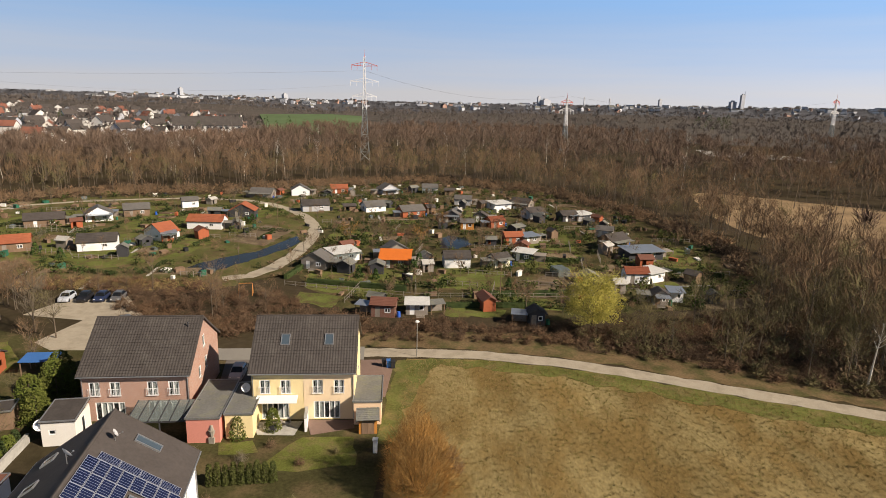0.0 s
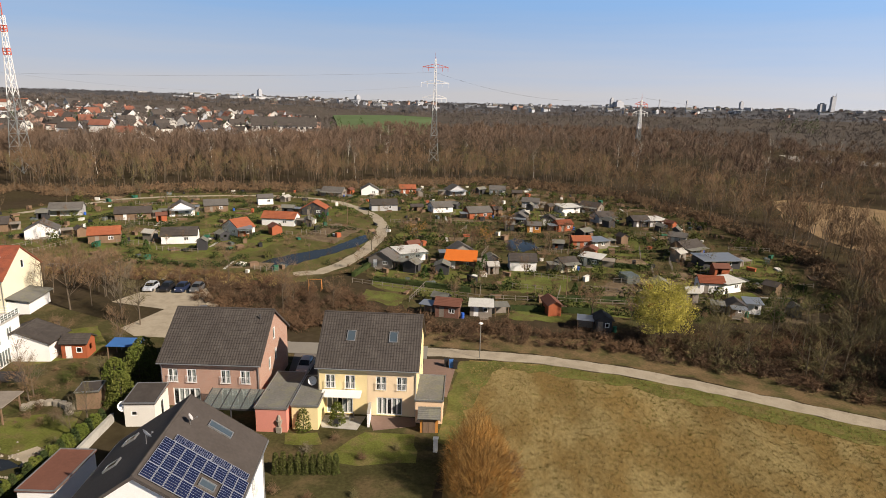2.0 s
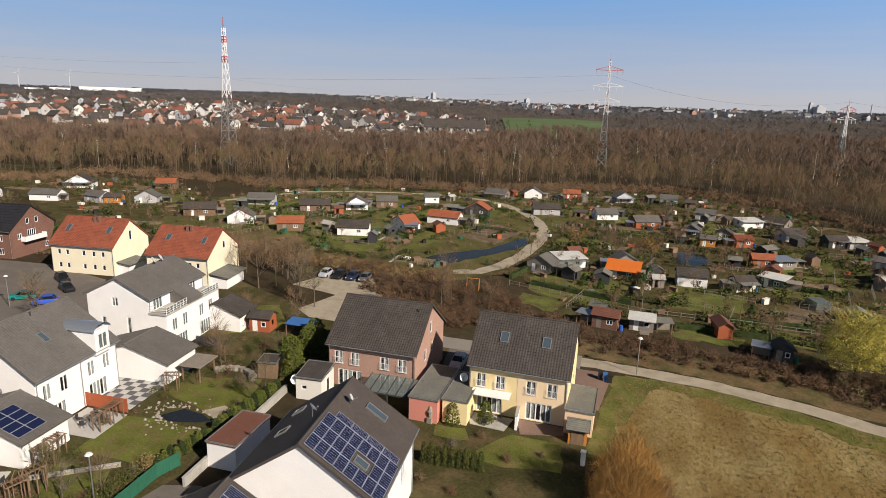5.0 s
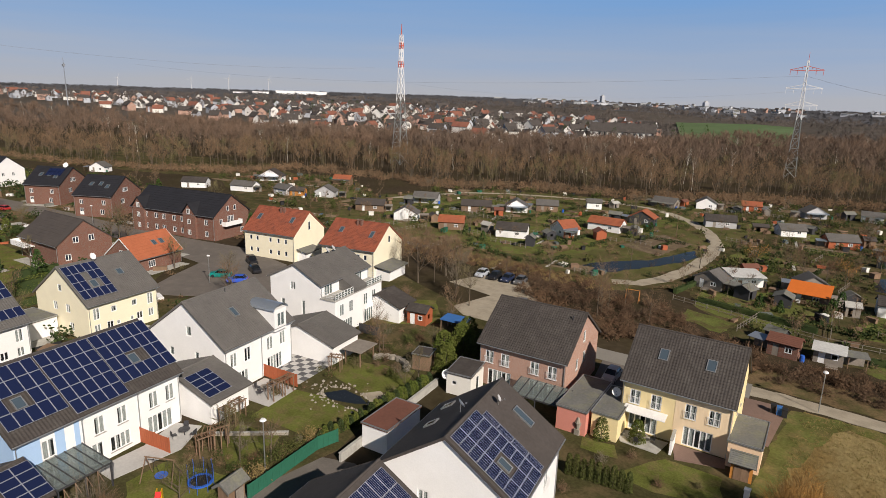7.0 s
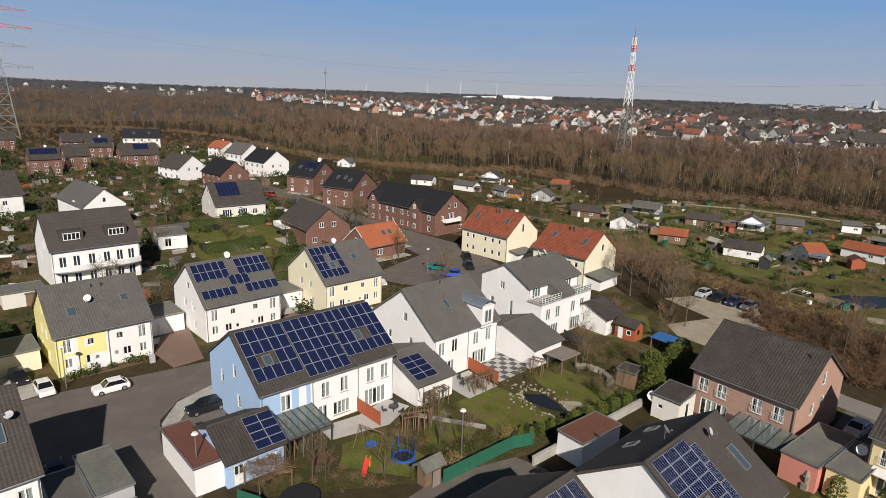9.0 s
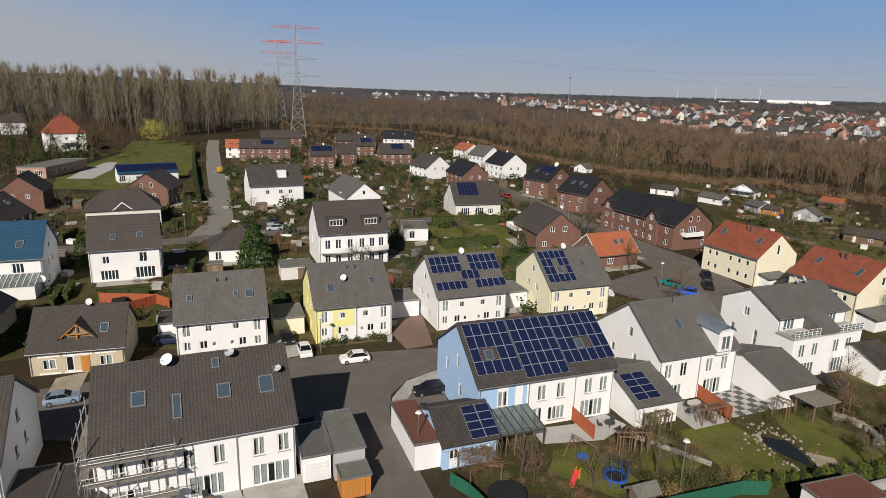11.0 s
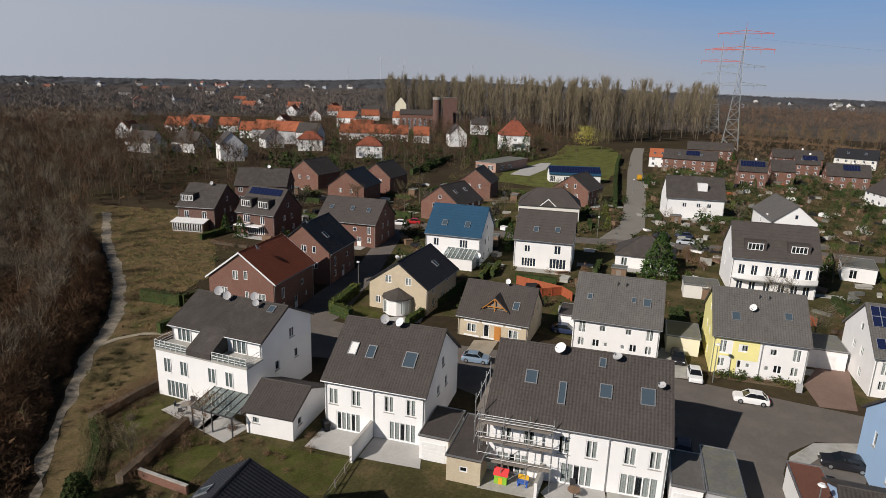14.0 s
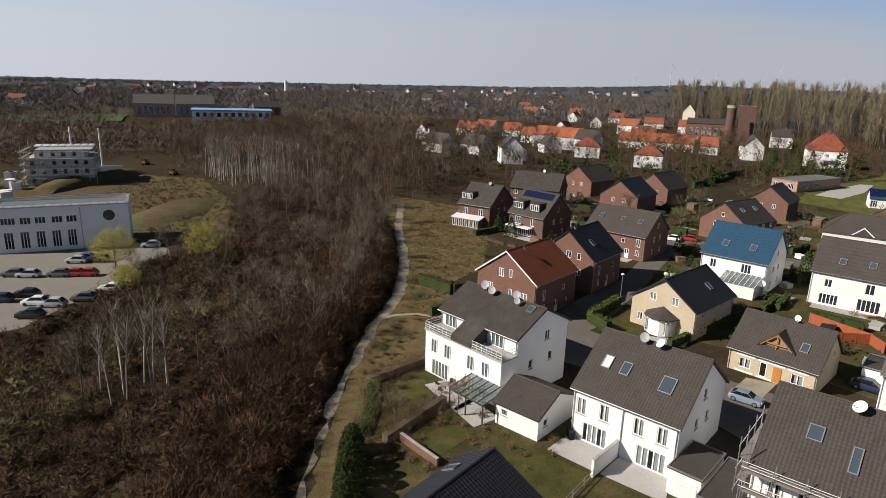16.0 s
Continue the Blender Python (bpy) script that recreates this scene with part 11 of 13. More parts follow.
xy = polar(tr, 26, 74, 94, [(74, 1500), (94, 1500)], [(74, 2600), (94, 2600)], 0.8)
far_town("pale houses beyond the woods", xy, tr.uniform(0.9, 1.6, len(xy)), ("town_white", "hazed_pale", "hazed_grey", "felt", "tile_grey", "tile_brown"))
FIELD_FAR = [at(a_, d_) for a_, d_ in ((9.2, 900), (12, 930), (18.2, 900), (17.6, 660), (13.5, 632), (9.8, 650))]
solo("far_field", Geo().prism(FIELD_FAR[::-1], -3, lambda px, py: 2.5 + (math.hypot(px, py) - 632) * 0.036), surf("winter_wheat", (0.1, 0.145, 0.07), 0.95, 0.2, 0.05, 0.01, 0.2, 2, spec=0.03), "green sloping field beyond the woods", "field", kind="structure")
for i in range(34):
    x, y = polar(tr, 1, 15, 72, TOWN_NEAR, TOWN_FAR)[0]
    evergreen(float(x), float(y), 15, 4.5, "evergreen", "dark conifer in the distant town", 160)

for i in range(30):
    x, y = polar(tr, 1, 112, 146, [(112, 330), (146, 260)], [(112, 560), (146, 520)])[0]
    if free(np.array([(x, y)]), 3.0)[0]:
        evergreen(float(x), float(y), 11, 2.8, "evergreen", "dark conifer among the houses of the old settlement", 200)

# far skyline
sk = np.random.default_rng(5)
for i in range(90):
    az = sk.uniform(-34, 34)
    d = sk.uniform(2400, 4200)
    x, y = at(az, d)
    w, hh = sk.uniform(12, 55), sk.uniform(6, 15)
    b = thing("city_block", "pale building block of the distant city", "building", pose(x, y, ground_z(x, y), 0, 0, az + sk.uniform(-30, 30)), "blocks of the distant city")
    part("wall", Geo().box(-w / 2, -10, -4, w / 2, 10, hh), M[("hazed_pale", "hazed_grey", "hazed_grey")[i % 3]], b)
    part("roof", Geo().box(-w / 2 - 0.5, -10.5, hh + 0.004, w / 2 + 0.5, 10.5, hh + 1.2), M["felt"], b)
    fl = Geo()
    for z in np.arange(2.0, hh - 2, 4.0):
        fl.box(-w / 2 + 2, -10.15, float(z), w / 2 - 2, -10.004, float(z) + 1.8)
    if d < 2800:
        part("window_band", fl, M["sky_glass"], b)
for az, d, w, hh, lab in ((-6.8, 3300, 18, 48, "grey high-rise of the distant city"), (-7.4, 3300, 44, 34, "grey office block of the distant city"), (-23.6, 3400, 20, 70, "slim haze-tinted tower of the distant city"), (-22.9, 3400, 30, 38, "grey block beside the tower"), (-13, 3600, 8, 44, "slim chimney of the distant city"), (-17.2, 3500, 18, 42, "grey block of the distant city"), (-10.8, 3600, 7, 46, "slim chimney of the distant city"), (24.5, 3500, 22, 40, "grey tower on the horizon"), (16, 3300, 26, 32, "white block on the horizon")):
    x, y = at(az, d)
    b = thing("high_rise", lab, "building", pose(x, y, ground_z(x, y), 0, 0, az + 38))
    part("shaft", Geo().box(-w / 2, -w / 3, -5, w / 2, w / 3, hh), M["hazed_grey"], b)
    part("top", Geo().box(-w / 4, -w / 6, hh + 0.004, w / 4, w / 6, hh + 6), M["grey"], b)
x, y = at(-23.75, 3400)
solo("antenna", Geo().tube((0, 0, -4), (0, 0, 88), 1.6, 0.8, 8), M["hazed_grey"], "tall thin antenna on the skyline", "mast", pose(x, y, ground_z(x, y)))
# white factory halls, and wind turbines
for az, d, w, hh in ((51.4, 3000, 230, 13), (54.9, 3000, 70, 7), (56.6, 3000, 60, 4)):
    x, y = at(az, d)
    b = thing("factory_hall", "long white factory hall on the horizon", "hall", pose(x, y, ground_z(x, y), 0, 0, az))
    part("wall", Geo().box(-w / 2, -30, -8, w / 2, 30, hh), M["white"], b)
    part("roof", Geo().box(-w / 2 - 1, -31, hh + 0.004, w / 2 + 1, 31, hh + 2), M["white_metal"], b)


def turbine(az, d, h, turn):
    x, y = at(az, d)
    t = thing("wind_turbine", "white three-bladed wind turbine on the horizon", "wind turbine", pose(x, y, ground_z(x, y) - 4, 0, 0, az + turn), "wind turbines")
    # tower and blades use the wall colour that has haze mixed in
    part("tower", Geo().tube((0, 0, 0), (0, 0, h), 2.0, 1.2, 10), M["hazed_pale"], t)
    part("nacelle", Geo().box(-1.8, -5, h - 1.6, 1.8, 5, h + 2.2), M["white_metal"], t)
    for k in range(3):
        a = radians(20 + 120 * k)
        part("blade", Geo().tube((0, -6, h), (math.sin(a) * h * 0.42, -6, h + math.cos(a) * h * 0.42), 0.7, 0.2, 5), M["hazed_pale"], t)


for az, d, h, tn in ((124.6, 3700, 125, 20), (122.6, 4000, 90, 0), (121, 4100, 80, 30), (127.6, 4000, 70, 10), (116.4, 3900, 100, 10), (112, 4000, 70, 20), (57.5, 3600, 70, 10), (54.2, 3600, 70, 40), (60.5, 3700, 60, 0), (66, 3800, 55, 20)):
    turbine(az, d, h, tn)
x, y = at(69.6, 900)
solo("radio_mast", Geo().tube((0, 0, 0), (0, 0, 56), 0.8, 0.3, 6).box(-1.4, -1.4, 46, 1.4, 1.4, 49), M["metal"], "thin radio mast above the woods", "mast", pose(x, y, ground_z(x, y)))


# ---- office block, car park and works in the west ----
sheet("car_park", [(12, -152), (-24, -146), (-27, -138), (-25.6, -129), (-9.1, -113.5), (0.6, -102.6), (14, -101)], M["asphalt_light"], "grey asphalt car park with painted bays", "car park", 0.05)
sheet("building_site", [(-22, -150), (-46, -141), (-56, -176), (-60, -236), (-30, -262), (20, -260), (16, -160)], M["dirt"], "churned brown earth of a building site", "ground", 0.03, wobble=1.2, step=6)
ob = thing("office_building", "pale office block with a slanted parapet and deep window bands", "office", pose(-9.4, -153.4, 0, 0, 0, -11))
g = Geo()
holes = [(s, 5.9, 2.0, 1.5) for s in (-2.2, 0.4, 3.4, 6.0)] + [(9.6, 5.9, 3.8, 1.5)] + [(s, 0.8, 1.7, 3.6) for s in (-2.0, 0.8, 3.6, 6.4, 9.2)]
wall_side(g, (0, 6), (-1, 0), (0, 1), 13, [(9.3, 0.0), (9.3, 0.0)], [(-s, z, w, h_) for s, z, w, h_ in holes], 9.3)
wall_side(g, (0, -6), (1, 0), (0, -1), 13, [(9.3, 0), (9.3, 0)], [], 9.3)
wall_side(g, (-13, 0), (0, -1), (-1, 0), 6, [(9.3, 0), (9.3, 0)], [], 9.3)
wall_side(g, (13, 0), (0, 1), (1, 0), 6, [(9.3, 0), (9.3, 0)], [(-3, 3.4, 2, 2), (2, 3.4, 2, 2)], 9.3)
part("wall", g.mesh("wall", M["white"], weld=True), None, ob)
part("roof", Geo().box(-12.9, -5.9, 8.6, 12.9, 5.9, 8.8), M["felt"], ob)
part("parapet", Geo().box(-13.15, 5.85, 9.304, 13.15, 6.15, 9.55).box(-13.15, -6.15, 9.304, 13.15, -5.85, 9.55).box(-13.15, -5.85, 9.304, -12.85, 5.85, 9.55).box(12.85, -5.85, 9.304, 13.15, 5.85, 9.55), M["metal"], ob)
for s, z, w, h_ in holes:
    fr, pa, cu, si = window_meshes(w, h_, "plain")
    wn = part("window", fr, None, ob, m=pose(s, 6.0, z, 0, 0, 180))
    part("pane", pa, None, wn)
part("round_window", Geo().tube((-9.2, 5.9, 7.0), (-9.2, 6.06, 7.0), 1.15, n=18), M["sky_glass"], ob, "round dark porthole window")
for i in range(14):
    x = -11.6 + i * 1.72
    part("solar_panel", Geo().prism([(x - 0.75, 0.6), (x + 0.75, 0.6), (x + 0.75, 5.4), (x - 0.75, 5.4)], lambda px, py: 8.85 + (py - 0.6) * 0.1, lambda px, py: 8.93 + (py - 0.6) * 0.1), M["zinc"], ob)
part("downpipe", Geo().tube((-3.9, 6.12, 0), (-3.9, 6.12, 9.0), 0.08, n=6), M["metal"], ob)
cb = thing("building_shell", "unfinished pale concrete building shell with scaffold", "building", pose(-17.5, -248, 0, 0, 0, -12))
BUILT.append((-17.5, -248, -12, 24, 22))
for k in range(5):
    part("floor_slab", Geo().box(-10 + 0.6 * (k == 4), -9, 2.8 * k, 10 - 3 * (k == 4), 9 - 2 * (k == 4), 2.8 * k + 0.3), M["concrete"], cb)
for k in range(4):
    z = 2.8 * k + 0.3
    w_, d_ = (9.8, 8.8) if k < 3 else (7.2, 6.6)
    g = Geo()
    for o, u, n_, half in (((0, d_), (-1, 0), (0, 1), w_), ((-w_, 0), (0, -1), (-1, 0), d_), ((w_, 0), (0, 1), (1, 0), d_), ((0, -d_), (1, 0), (0, -1), w_)):
        wall_side(g, o, u, n_, half, [(2.49, 0), (2.49, 0)], [(s_, 0.6, 1.3, 1.5) for s_ in np.arange(-half + 2.0, half - 1.2, 3.1).tolist()], 2.49)
    part("wall", g.mesh("wall", M["offwhite" if k % 2 else "grey"], weld=True), None, cb, m=pose(0, 0, z))
for x in np.arange(-10.6, 11, 2.1).tolist():
    part("scaffold_tube", Geo().tube((x, 9.9, 0), (x, 9.9, 11.5), 0.07, n=5), M["metal"], cb)
    part("scaffold_tube", Geo().tube((x, 10.8, 0), (x, 10.8, 11.5), 0.07, n=5), M["metal"], cb)
for y in np.arange(-8, 10, 2.6).tolist():
    part("scaffold_tube", Geo().tube((10.9, y, 0), (10.9, y, 12.0), 0.07, n=5), M["metal"], cb)
for z in (2.4, 4.6, 6.8, 9.0, 11.0):
    part("scaffold_deck", Geo().box(-10.8, 9.9, z, 11.0, 10.8, z + 0.08), M["wood_grey"], cb)
    part("scaffold_deck", Geo().box(10.3, -9, z, 11.2, 9.8, z + 0.08), M["wood_grey"], cb)
for i in range(16):
    part("roof_panel", Geo().box(-9.4 + (i % 8) * 2.3, -7.6 + (i // 8) * 3.4, 11.52, -7.6 + (i % 8) * 2.3, -5.2 + (i // 8) * 3.4, 12.0), M["white_metal"], cb)
for x, y, h_ in ((-22, -268, 17), (-32, -272, 16)):
    solo("site_mast", Geo().tube((0, 0, 0), (0, 0, h_), 0.35, 0.3, 8), M["white"], "tall white post on the building site", "post", pose(x, y, 0))
# banks of dug earth
for pts, top in (([(-11, -221), (-20, -231), (-30, -240), (-42, -252), (-46, -262), (-38, -262), (-26, -252), (-14, -240), (-6, -230)], 2.6), ([(-24, -158), (-44, -170), (-54, -190), (-46, -196), (-34, -186), (-20, -170)], 1.6)):
    cx, cy = sum(p[0] for p in pts) / len(pts), sum(p[1] for p in pts) / len(pts)
    g = Geo()
    rings = []
    for k, (f_, z_) in enumerate(((1.0, 0.0), (0.8, 0.55), (0.55, 0.85), (0.25, 1.0))):
        rings.append([(cx + (px - cx) * f_ + 0.6 * math.sin(7 * j + k), cy + (py - cy) * f_ + 0.6 * math.cos(5 * j + k), top * z_ * (1 + 0.15 * math.sin(3 * j + k)) - 0.05 * (k == 0)) for j, (px, py) in enumerate(pts)])
    n = len(pts)
    g.v = [p for rr in rings for p in rr]
    g.f = [(k * n + j, k * n + (j + 1) % n, (k + 1) * n + (j + 1) % n, (k + 1) * n + j) for k in range(3) for j in range(n)] + [tuple(3 * n + j for j in range(n))]
    solo("earth_bank", g, M["dirt"], "bank of dug brown earth overgrown with weeds", "earth bank", smooth=True, kind="structure")
solo("concrete_wall", Geo().box(-6, -0.2, 0, 6, 0.2, 2.4).box(-6, -3.6, 0, -5.6, -0.2, 2.4), M["white"], "pale new concrete wall on the building site", "wall", pose(-32.2, -265, 0, 0, 0, 160))
M["digger"] = surf("muddy_orange_paint", (0.3, 0.105, 0.03), 0.7, 0.3, 3, 0.5, 0.05, 10)
for x, y in ((-49.4, -282), (-52.7, -247.6)):
    ex = thing("excavator", "orange excavator on the building site", "excavator", pose(x, y, 0, 0, 0, 30) @ Matrix.Scale(0.72, 4))
    part("body", Geo().box(-1.6, -1.2, 1.0, 1.6, 1.2, 2.2), M["digger"], ex)
    part("cab", Geo().box(-1.2, -1.1, 2.203, 0.2, 0.1, 3.2), M["car_glass"], ex)
    part("arm", Geo().tube((1.4, 0, 1.9), (3.6, 0, 4.2), 0.22, n=5).tube((3.6, 0, 4.2), (5.2, 0, 1.6), 0.18, n=5), M["digger"], ex)
    for s in (-1.1, 1.1):
        part("track", Geo().box(-1.9, s - 0.3, 0, 1.9, s + 0.3, 0.95), M["rig"], ex)
cr = np.random.default_rng(77)
for i in range(26):
    x, y = float(cr.uniform(-5, 22)), float(cr.uniform(-262, -205))
    solo("site_container", Geo().box(-1.5, -1.2, 0, 1.5, 1.2, 2.4).box(-1.55, -1.25, 2.404, 1.55, 1.25, 2.5), M[("white", "grey", "concrete", "offwhite")[i % 4]], "pale container on the building site", "container", pose(x, y, 0, 0, 0, float(cr.uniform(0, 90))), "site containers")
for i, (x, y, L, D, he, hr, wl, rf) in enumerate(((-122, -628, 34, 26, 12, 20, "pink_brick", "tile_light"), (-156, -620, 34, 26, 12, 20, "pink_brick", "tile_light"), (-225, -620, 26, 20, 9, 15, "red_brick", "tile_grey"))):
    house("brick_hall", "old brick industrial hall with tall arched windows", x, y, -13, L, D, he, hr, M[wl], M[rf], back=[(s, 2.5, 3, 7, "w") for s in np.linspace(-L / 2 + 5, L / 2 - 5, 6).tolist()] if he >= 12 else (), gutters=False)
lo = thing("factory_hall", "long low hall with a pale blue roof", "hall", pose(-173.5, -564, 0, 0, 0, -17))
part("wall", Geo().box(-33, -9, 0, 33, 9, 8), M["white"], lo)
part("roof", Geo().prism([(-34, -10), (34, -10), (34, 10), (-34, 10)], 8.01, lambda x, y: 9.9 - 0.04 * y), surf("pale_blue_sheet", (0.25, 0.45, 0.68), 0.5, 0.08, 3, 0.3, 0.05, 10), lo)
for i in range(11):
    part("window", Geo().box(-31 + i * 5.8, 9.003, 3.4, -28 + i * 5.8, 9.1, 7), M["sky_glass"], lo)
solo("water_tower", Geo().tube((0, 0, 0), (0, 0, 30), 4.4, 4.0, 12), M["white"], "pale distant water tower", "tower", pose(-592, -1487, 6))
fr_ = np.random.default_rng(41)
for i in range(48):
    az = fr_.uniform(126, 200)
    d = fr_.uniform(800, 2600)
    x, y = at(az, d)
    c = copy_thing(town_house[i % 5], pose(x, y, ground_z(x, y), 0, 0, fr_.uniform(0, 180)))
    c.scale = (1.4, 1.1, 1.1)
    bare_walls(c)

# ---- cars ----
PAINT = {}


def paint(name, col):
    if name not in PAINT:
        PAINT[name] = surf(name + "_car_paint", col, 0.28, 0.02, 3, 1, 0, spec=0.6)
    return PAINT[name]


def lofted(rows):
    """A body from cross sections (x, half width low, half width high, z low, z high)."""
    g = Geo()
    v = []
    for x, wl, wh, zl, zh in rows:
        v += [(x, -wl, zl), (x, -wl * 1.02, (zl + zh) / 2), (x, -wh, zh), (x, wh, zh), (x, wl * 1.02, (zl + zh) / 2), (x, wl, zl)]
    f = [(0, 1, 2, 3, 4, 5)]
    for k in range(len(rows) - 1):
        a = 6 * k
        f += [(a + i, a + 6 + i, a + 6 + (i + 1) % 6, a + (i + 1) % 6) for i in range(6)]
    a = 6 * (len(rows) - 1)
    f.append((a + 5, a + 4, a + 3, a + 2, a + 1, a))
    g.add(v, f)
    return g


WHEEL = None


def car(x, y, yaw, col, word, length=4.0, tall=1.48, group="parked cars", z=0.06):
    """A small parked car: body, glasshouse, roof, wheels, lights."""
    global WHEEL
    c = thing("car", f"{word} car parked at the roadside", "car", pose(x, y, z + ground_z(x, y), 0, 0, yaw), group)
    s = length / 4.0
    b = lofted([(-2.0 * s, 0.72, 0.62, 0.32, 0.62), (-1.85 * s, 0.84, 0.74, 0.22, 0.82), (-0.9 * s, 0.87, 0.80, 0.2, 0.92), (0.4 * s, 0.87, 0.80, 0.2, 0.94), (1.4 * s, 0.86, 0.78, 0.2, 0.93), (1.9 * s, 0.82, 0.70, 0.24, 0.88), (2.0 * s, 0.74, 0.62, 0.34, 0.7)])
    bm = paint(word, col)
    part("body", b, bm, c, smooth=False)
    gh = lofted([(-0.95 * s, 0.78, 0.70, 0.9, 0.93), (-0.25 * s, 0.79, 0.60, 0.9, tall - 0.05), (1.1 * s, 0.79, 0.60, 0.9, tall - 0.06), (1.72 * s, 0.76, 0.66, 0.88, 0.95)])
    part("glasshouse", gh, M["car_glass"], c)
    rf = lofted([(-0.3 * s, 0.62, 0.56, tall - 0.08, tall - 0.02), (0.3 * s, 0.63, 0.56, tall - 0.08, tall), (1.15 * s, 0.62, 0.55, tall - 0.1, tall - 0.03)])
    part("roof", rf, bm, c)
    pl = Geo()
    for sy in (-1, 1):
        for x0, x1 in ((-0.95, -0.28), (0.42, 0.46), (1.12, 1.7)):
            t0 = 0.92 if x0 < -0.5 or x0 > 1 else 0.92
            z0, z1 = (0.92, tall - 0.05) if x0 < 0 else ((0.92, tall - 0.05) if x0 < 1 else (tall - 0.05, 0.93))
            pl.tube((x0 * s, sy * (0.79 if z0 < 1 else 0.62), z0), (x1 * s, sy * (0.62 if z1 > 1 else 0.79), z1), 0.035, n=4)
    tagged(part("pillar_set", pl, bm, c), kind="stuff")
    if WHEEL is None:
        t = Geo().tube((0, -0.1, 0), (0, 0.1, 0), 0.31, n=14)
        r = Geo().tube((0, -0.115, 0), (0, 0.115, 0), 0.19, n=10)
        WHEEL = t.mesh("wheel", M["rig"]), r.mesh("rim", M["metal"])
    for wx in (-1.22 * s, 1.28 * s):
        for wy in (-0.78, 0.78):
            w = part("wheel", WHEEL[0], None, c, m=pose(wx, wy, 0.31))
            if math.hypot(x, y) < 95:
                part("rim", WHEEL[1], None, w)
    for sy in (-0.55, 0.55) if math.hypot(x, y) < 120 else ():
        part("headlight", Geo().box(-1.99 * s, sy - 0.14, 0.58, -1.9 * s, sy + 0.14, 0.72), M["frame"], c)
        part("tail_light", Geo().box(1.92 * s, sy - 0.12, 0.62, 2.0 * s, sy + 0.12, 0.82), M["plastic_red"], c)
    return c


WHITE, SILVER, BLACK, NAVY, BLUE, TEAL, RED, GREY = (0.8, 0.8, 0.8), (0.42, 0.45, 0.5), (0.015, 0.015, 0.018), (0.02, 0.03, 0.07), (0.03, 0.09, 0.5), (0.0, 0.22, 0.2), (0.4, 0.02, 0.02), (0.1, 0.105, 0.11)
car(-77.4, 1.2, 101, WHITE, "white", 4.0)
car(-80.4, -5.6, 193, WHITE, "white", 3.8)
car(-85.2, -8.4, 193, BLACK, "black", 4.2)
car(-69.6, -32.2, 284, (0.2, 0.27, 0.36), "silver-blue", 3.8, 1.36)
car(-67.4, 10.2, 100, BLACK, "black", 4.4)
car(-60.4, -4.2, 190, NAVY, "dark blue", 4.5, 1.7)
for x, y, c_, w_ in ((-69.2, 101.0, SILVER, "silver"), (-66.2, 101.4, BLACK, "black"), (-63.4, 101.8, NAVY, "dark blue"), (-60.6, 102.2, GREY, "grey")):
    car(x, y, 100, c_, w_)
car(-53.2, 90.0, 40, GREY, "dark grey", 4.3)
car(-106.1, 63.6, 40, TEAL, "teal", 4.2)
car(-100.6, 63.8, 48, BLUE, "bright blue", 4.0)
car(-104.2, 70.2, 160, BLACK, "black", 4.3)
car(-110.2, 73.6, 160, BLACK, "black", 4.4, 1.7)
car(-158.6, -17.6, 100, SILVER, "silver", 4.3)
car(-166, -19, 100, NAVY, "dark blue", 4.3)
car(-162, -24, 100, BLACK, "black", 4.3)
car(-134.6, -86.8, 110, WHITE, "white", 4.2)
car(-138.2, -84.6, 110, RED, "red", 4.2)
car(-208, 57.0, 20, RED, "red", 4.2)
car(-28.6, 73.6, 96, SILVER, "silver", 4.2)
car(-86.2, -25.0, 281, NAVY, "dark blue", 4.2)
car(-197, 52, 20, GREY, "grey", 4.2)
for i, (x, y, yaw, c_, w_) in enumerate(((-0.6, -106.6, 148, BLACK, "black"), (-8.2, -111.0, 150, GREY, "grey"), (-3.8, -110.4, 150, SILVER, "silver"), (-1.6, -112.6, 150, WHITE, "white"), (-1.4, -129.6, 150, SILVER, "silver"), (-6.0, -127.4, 150, GREY, "grey"), (-8.2, -126.4, 150, RED, "red"), (-10.2, -125.4, 150, RED, "red"), (-9.6, -135.6, 150, SILVER, "silver"),
                                         (-11.2, -137.0, 150, BLUE, "blue"), (-24.2, -141.2, 160, SILVER, "silver"), (-13.4, -134.2, 150, BLACK, "black"), (3.0, -117.0, 150, NAVY, "dark blue"), (-12.6, -114.0, 150, WHITE, "white"), (-0.6, -117.6, 150, BLACK, "black"), (0.8, -131.4, 150, GREY, "grey"))):
    car(x, y, yaw, c_, w_)

yt = thing("small_truck", "small yellow works truck standing on the straight road", "truck", pose(-268.5, -51.6, 0.06, 0, 0, 192))
YELLOW = paint("works_yellow", (0.55, 0.3, 0.02))
part("cab", Geo().prism([(0.9, -0.95), (2.5, -0.95), (2.5, 0.95), (0.9, 0.95)], 0.6, lambda px, py: 2.3 - 0.35 * max(0, px - 1.7)), YELLOW, yt)
part("windscreen", Geo().box(2.504, -0.8, 1.3, 2.53, 0.8, 1.85).box(1.2, -0.98, 1.35, 2.0, -0.953, 1.95).box(1.2, 0.953, 1.35, 2.0, 0.98, 1.95), M["car_glass"], yt)
part("flatbed", Geo().box(-2.6, -1.0, 0.75, 0.85, 1.0, 0.95).box(-2.6, -1.0, 0.954, 0.85, -0.92, 1.4).box(-2.6, 0.92, 0.954, 0.85, 1.0, 1.4).box(-2.6, -0.92, 0.954, -2.52, 0.92, 1.4), YELLOW, yt)
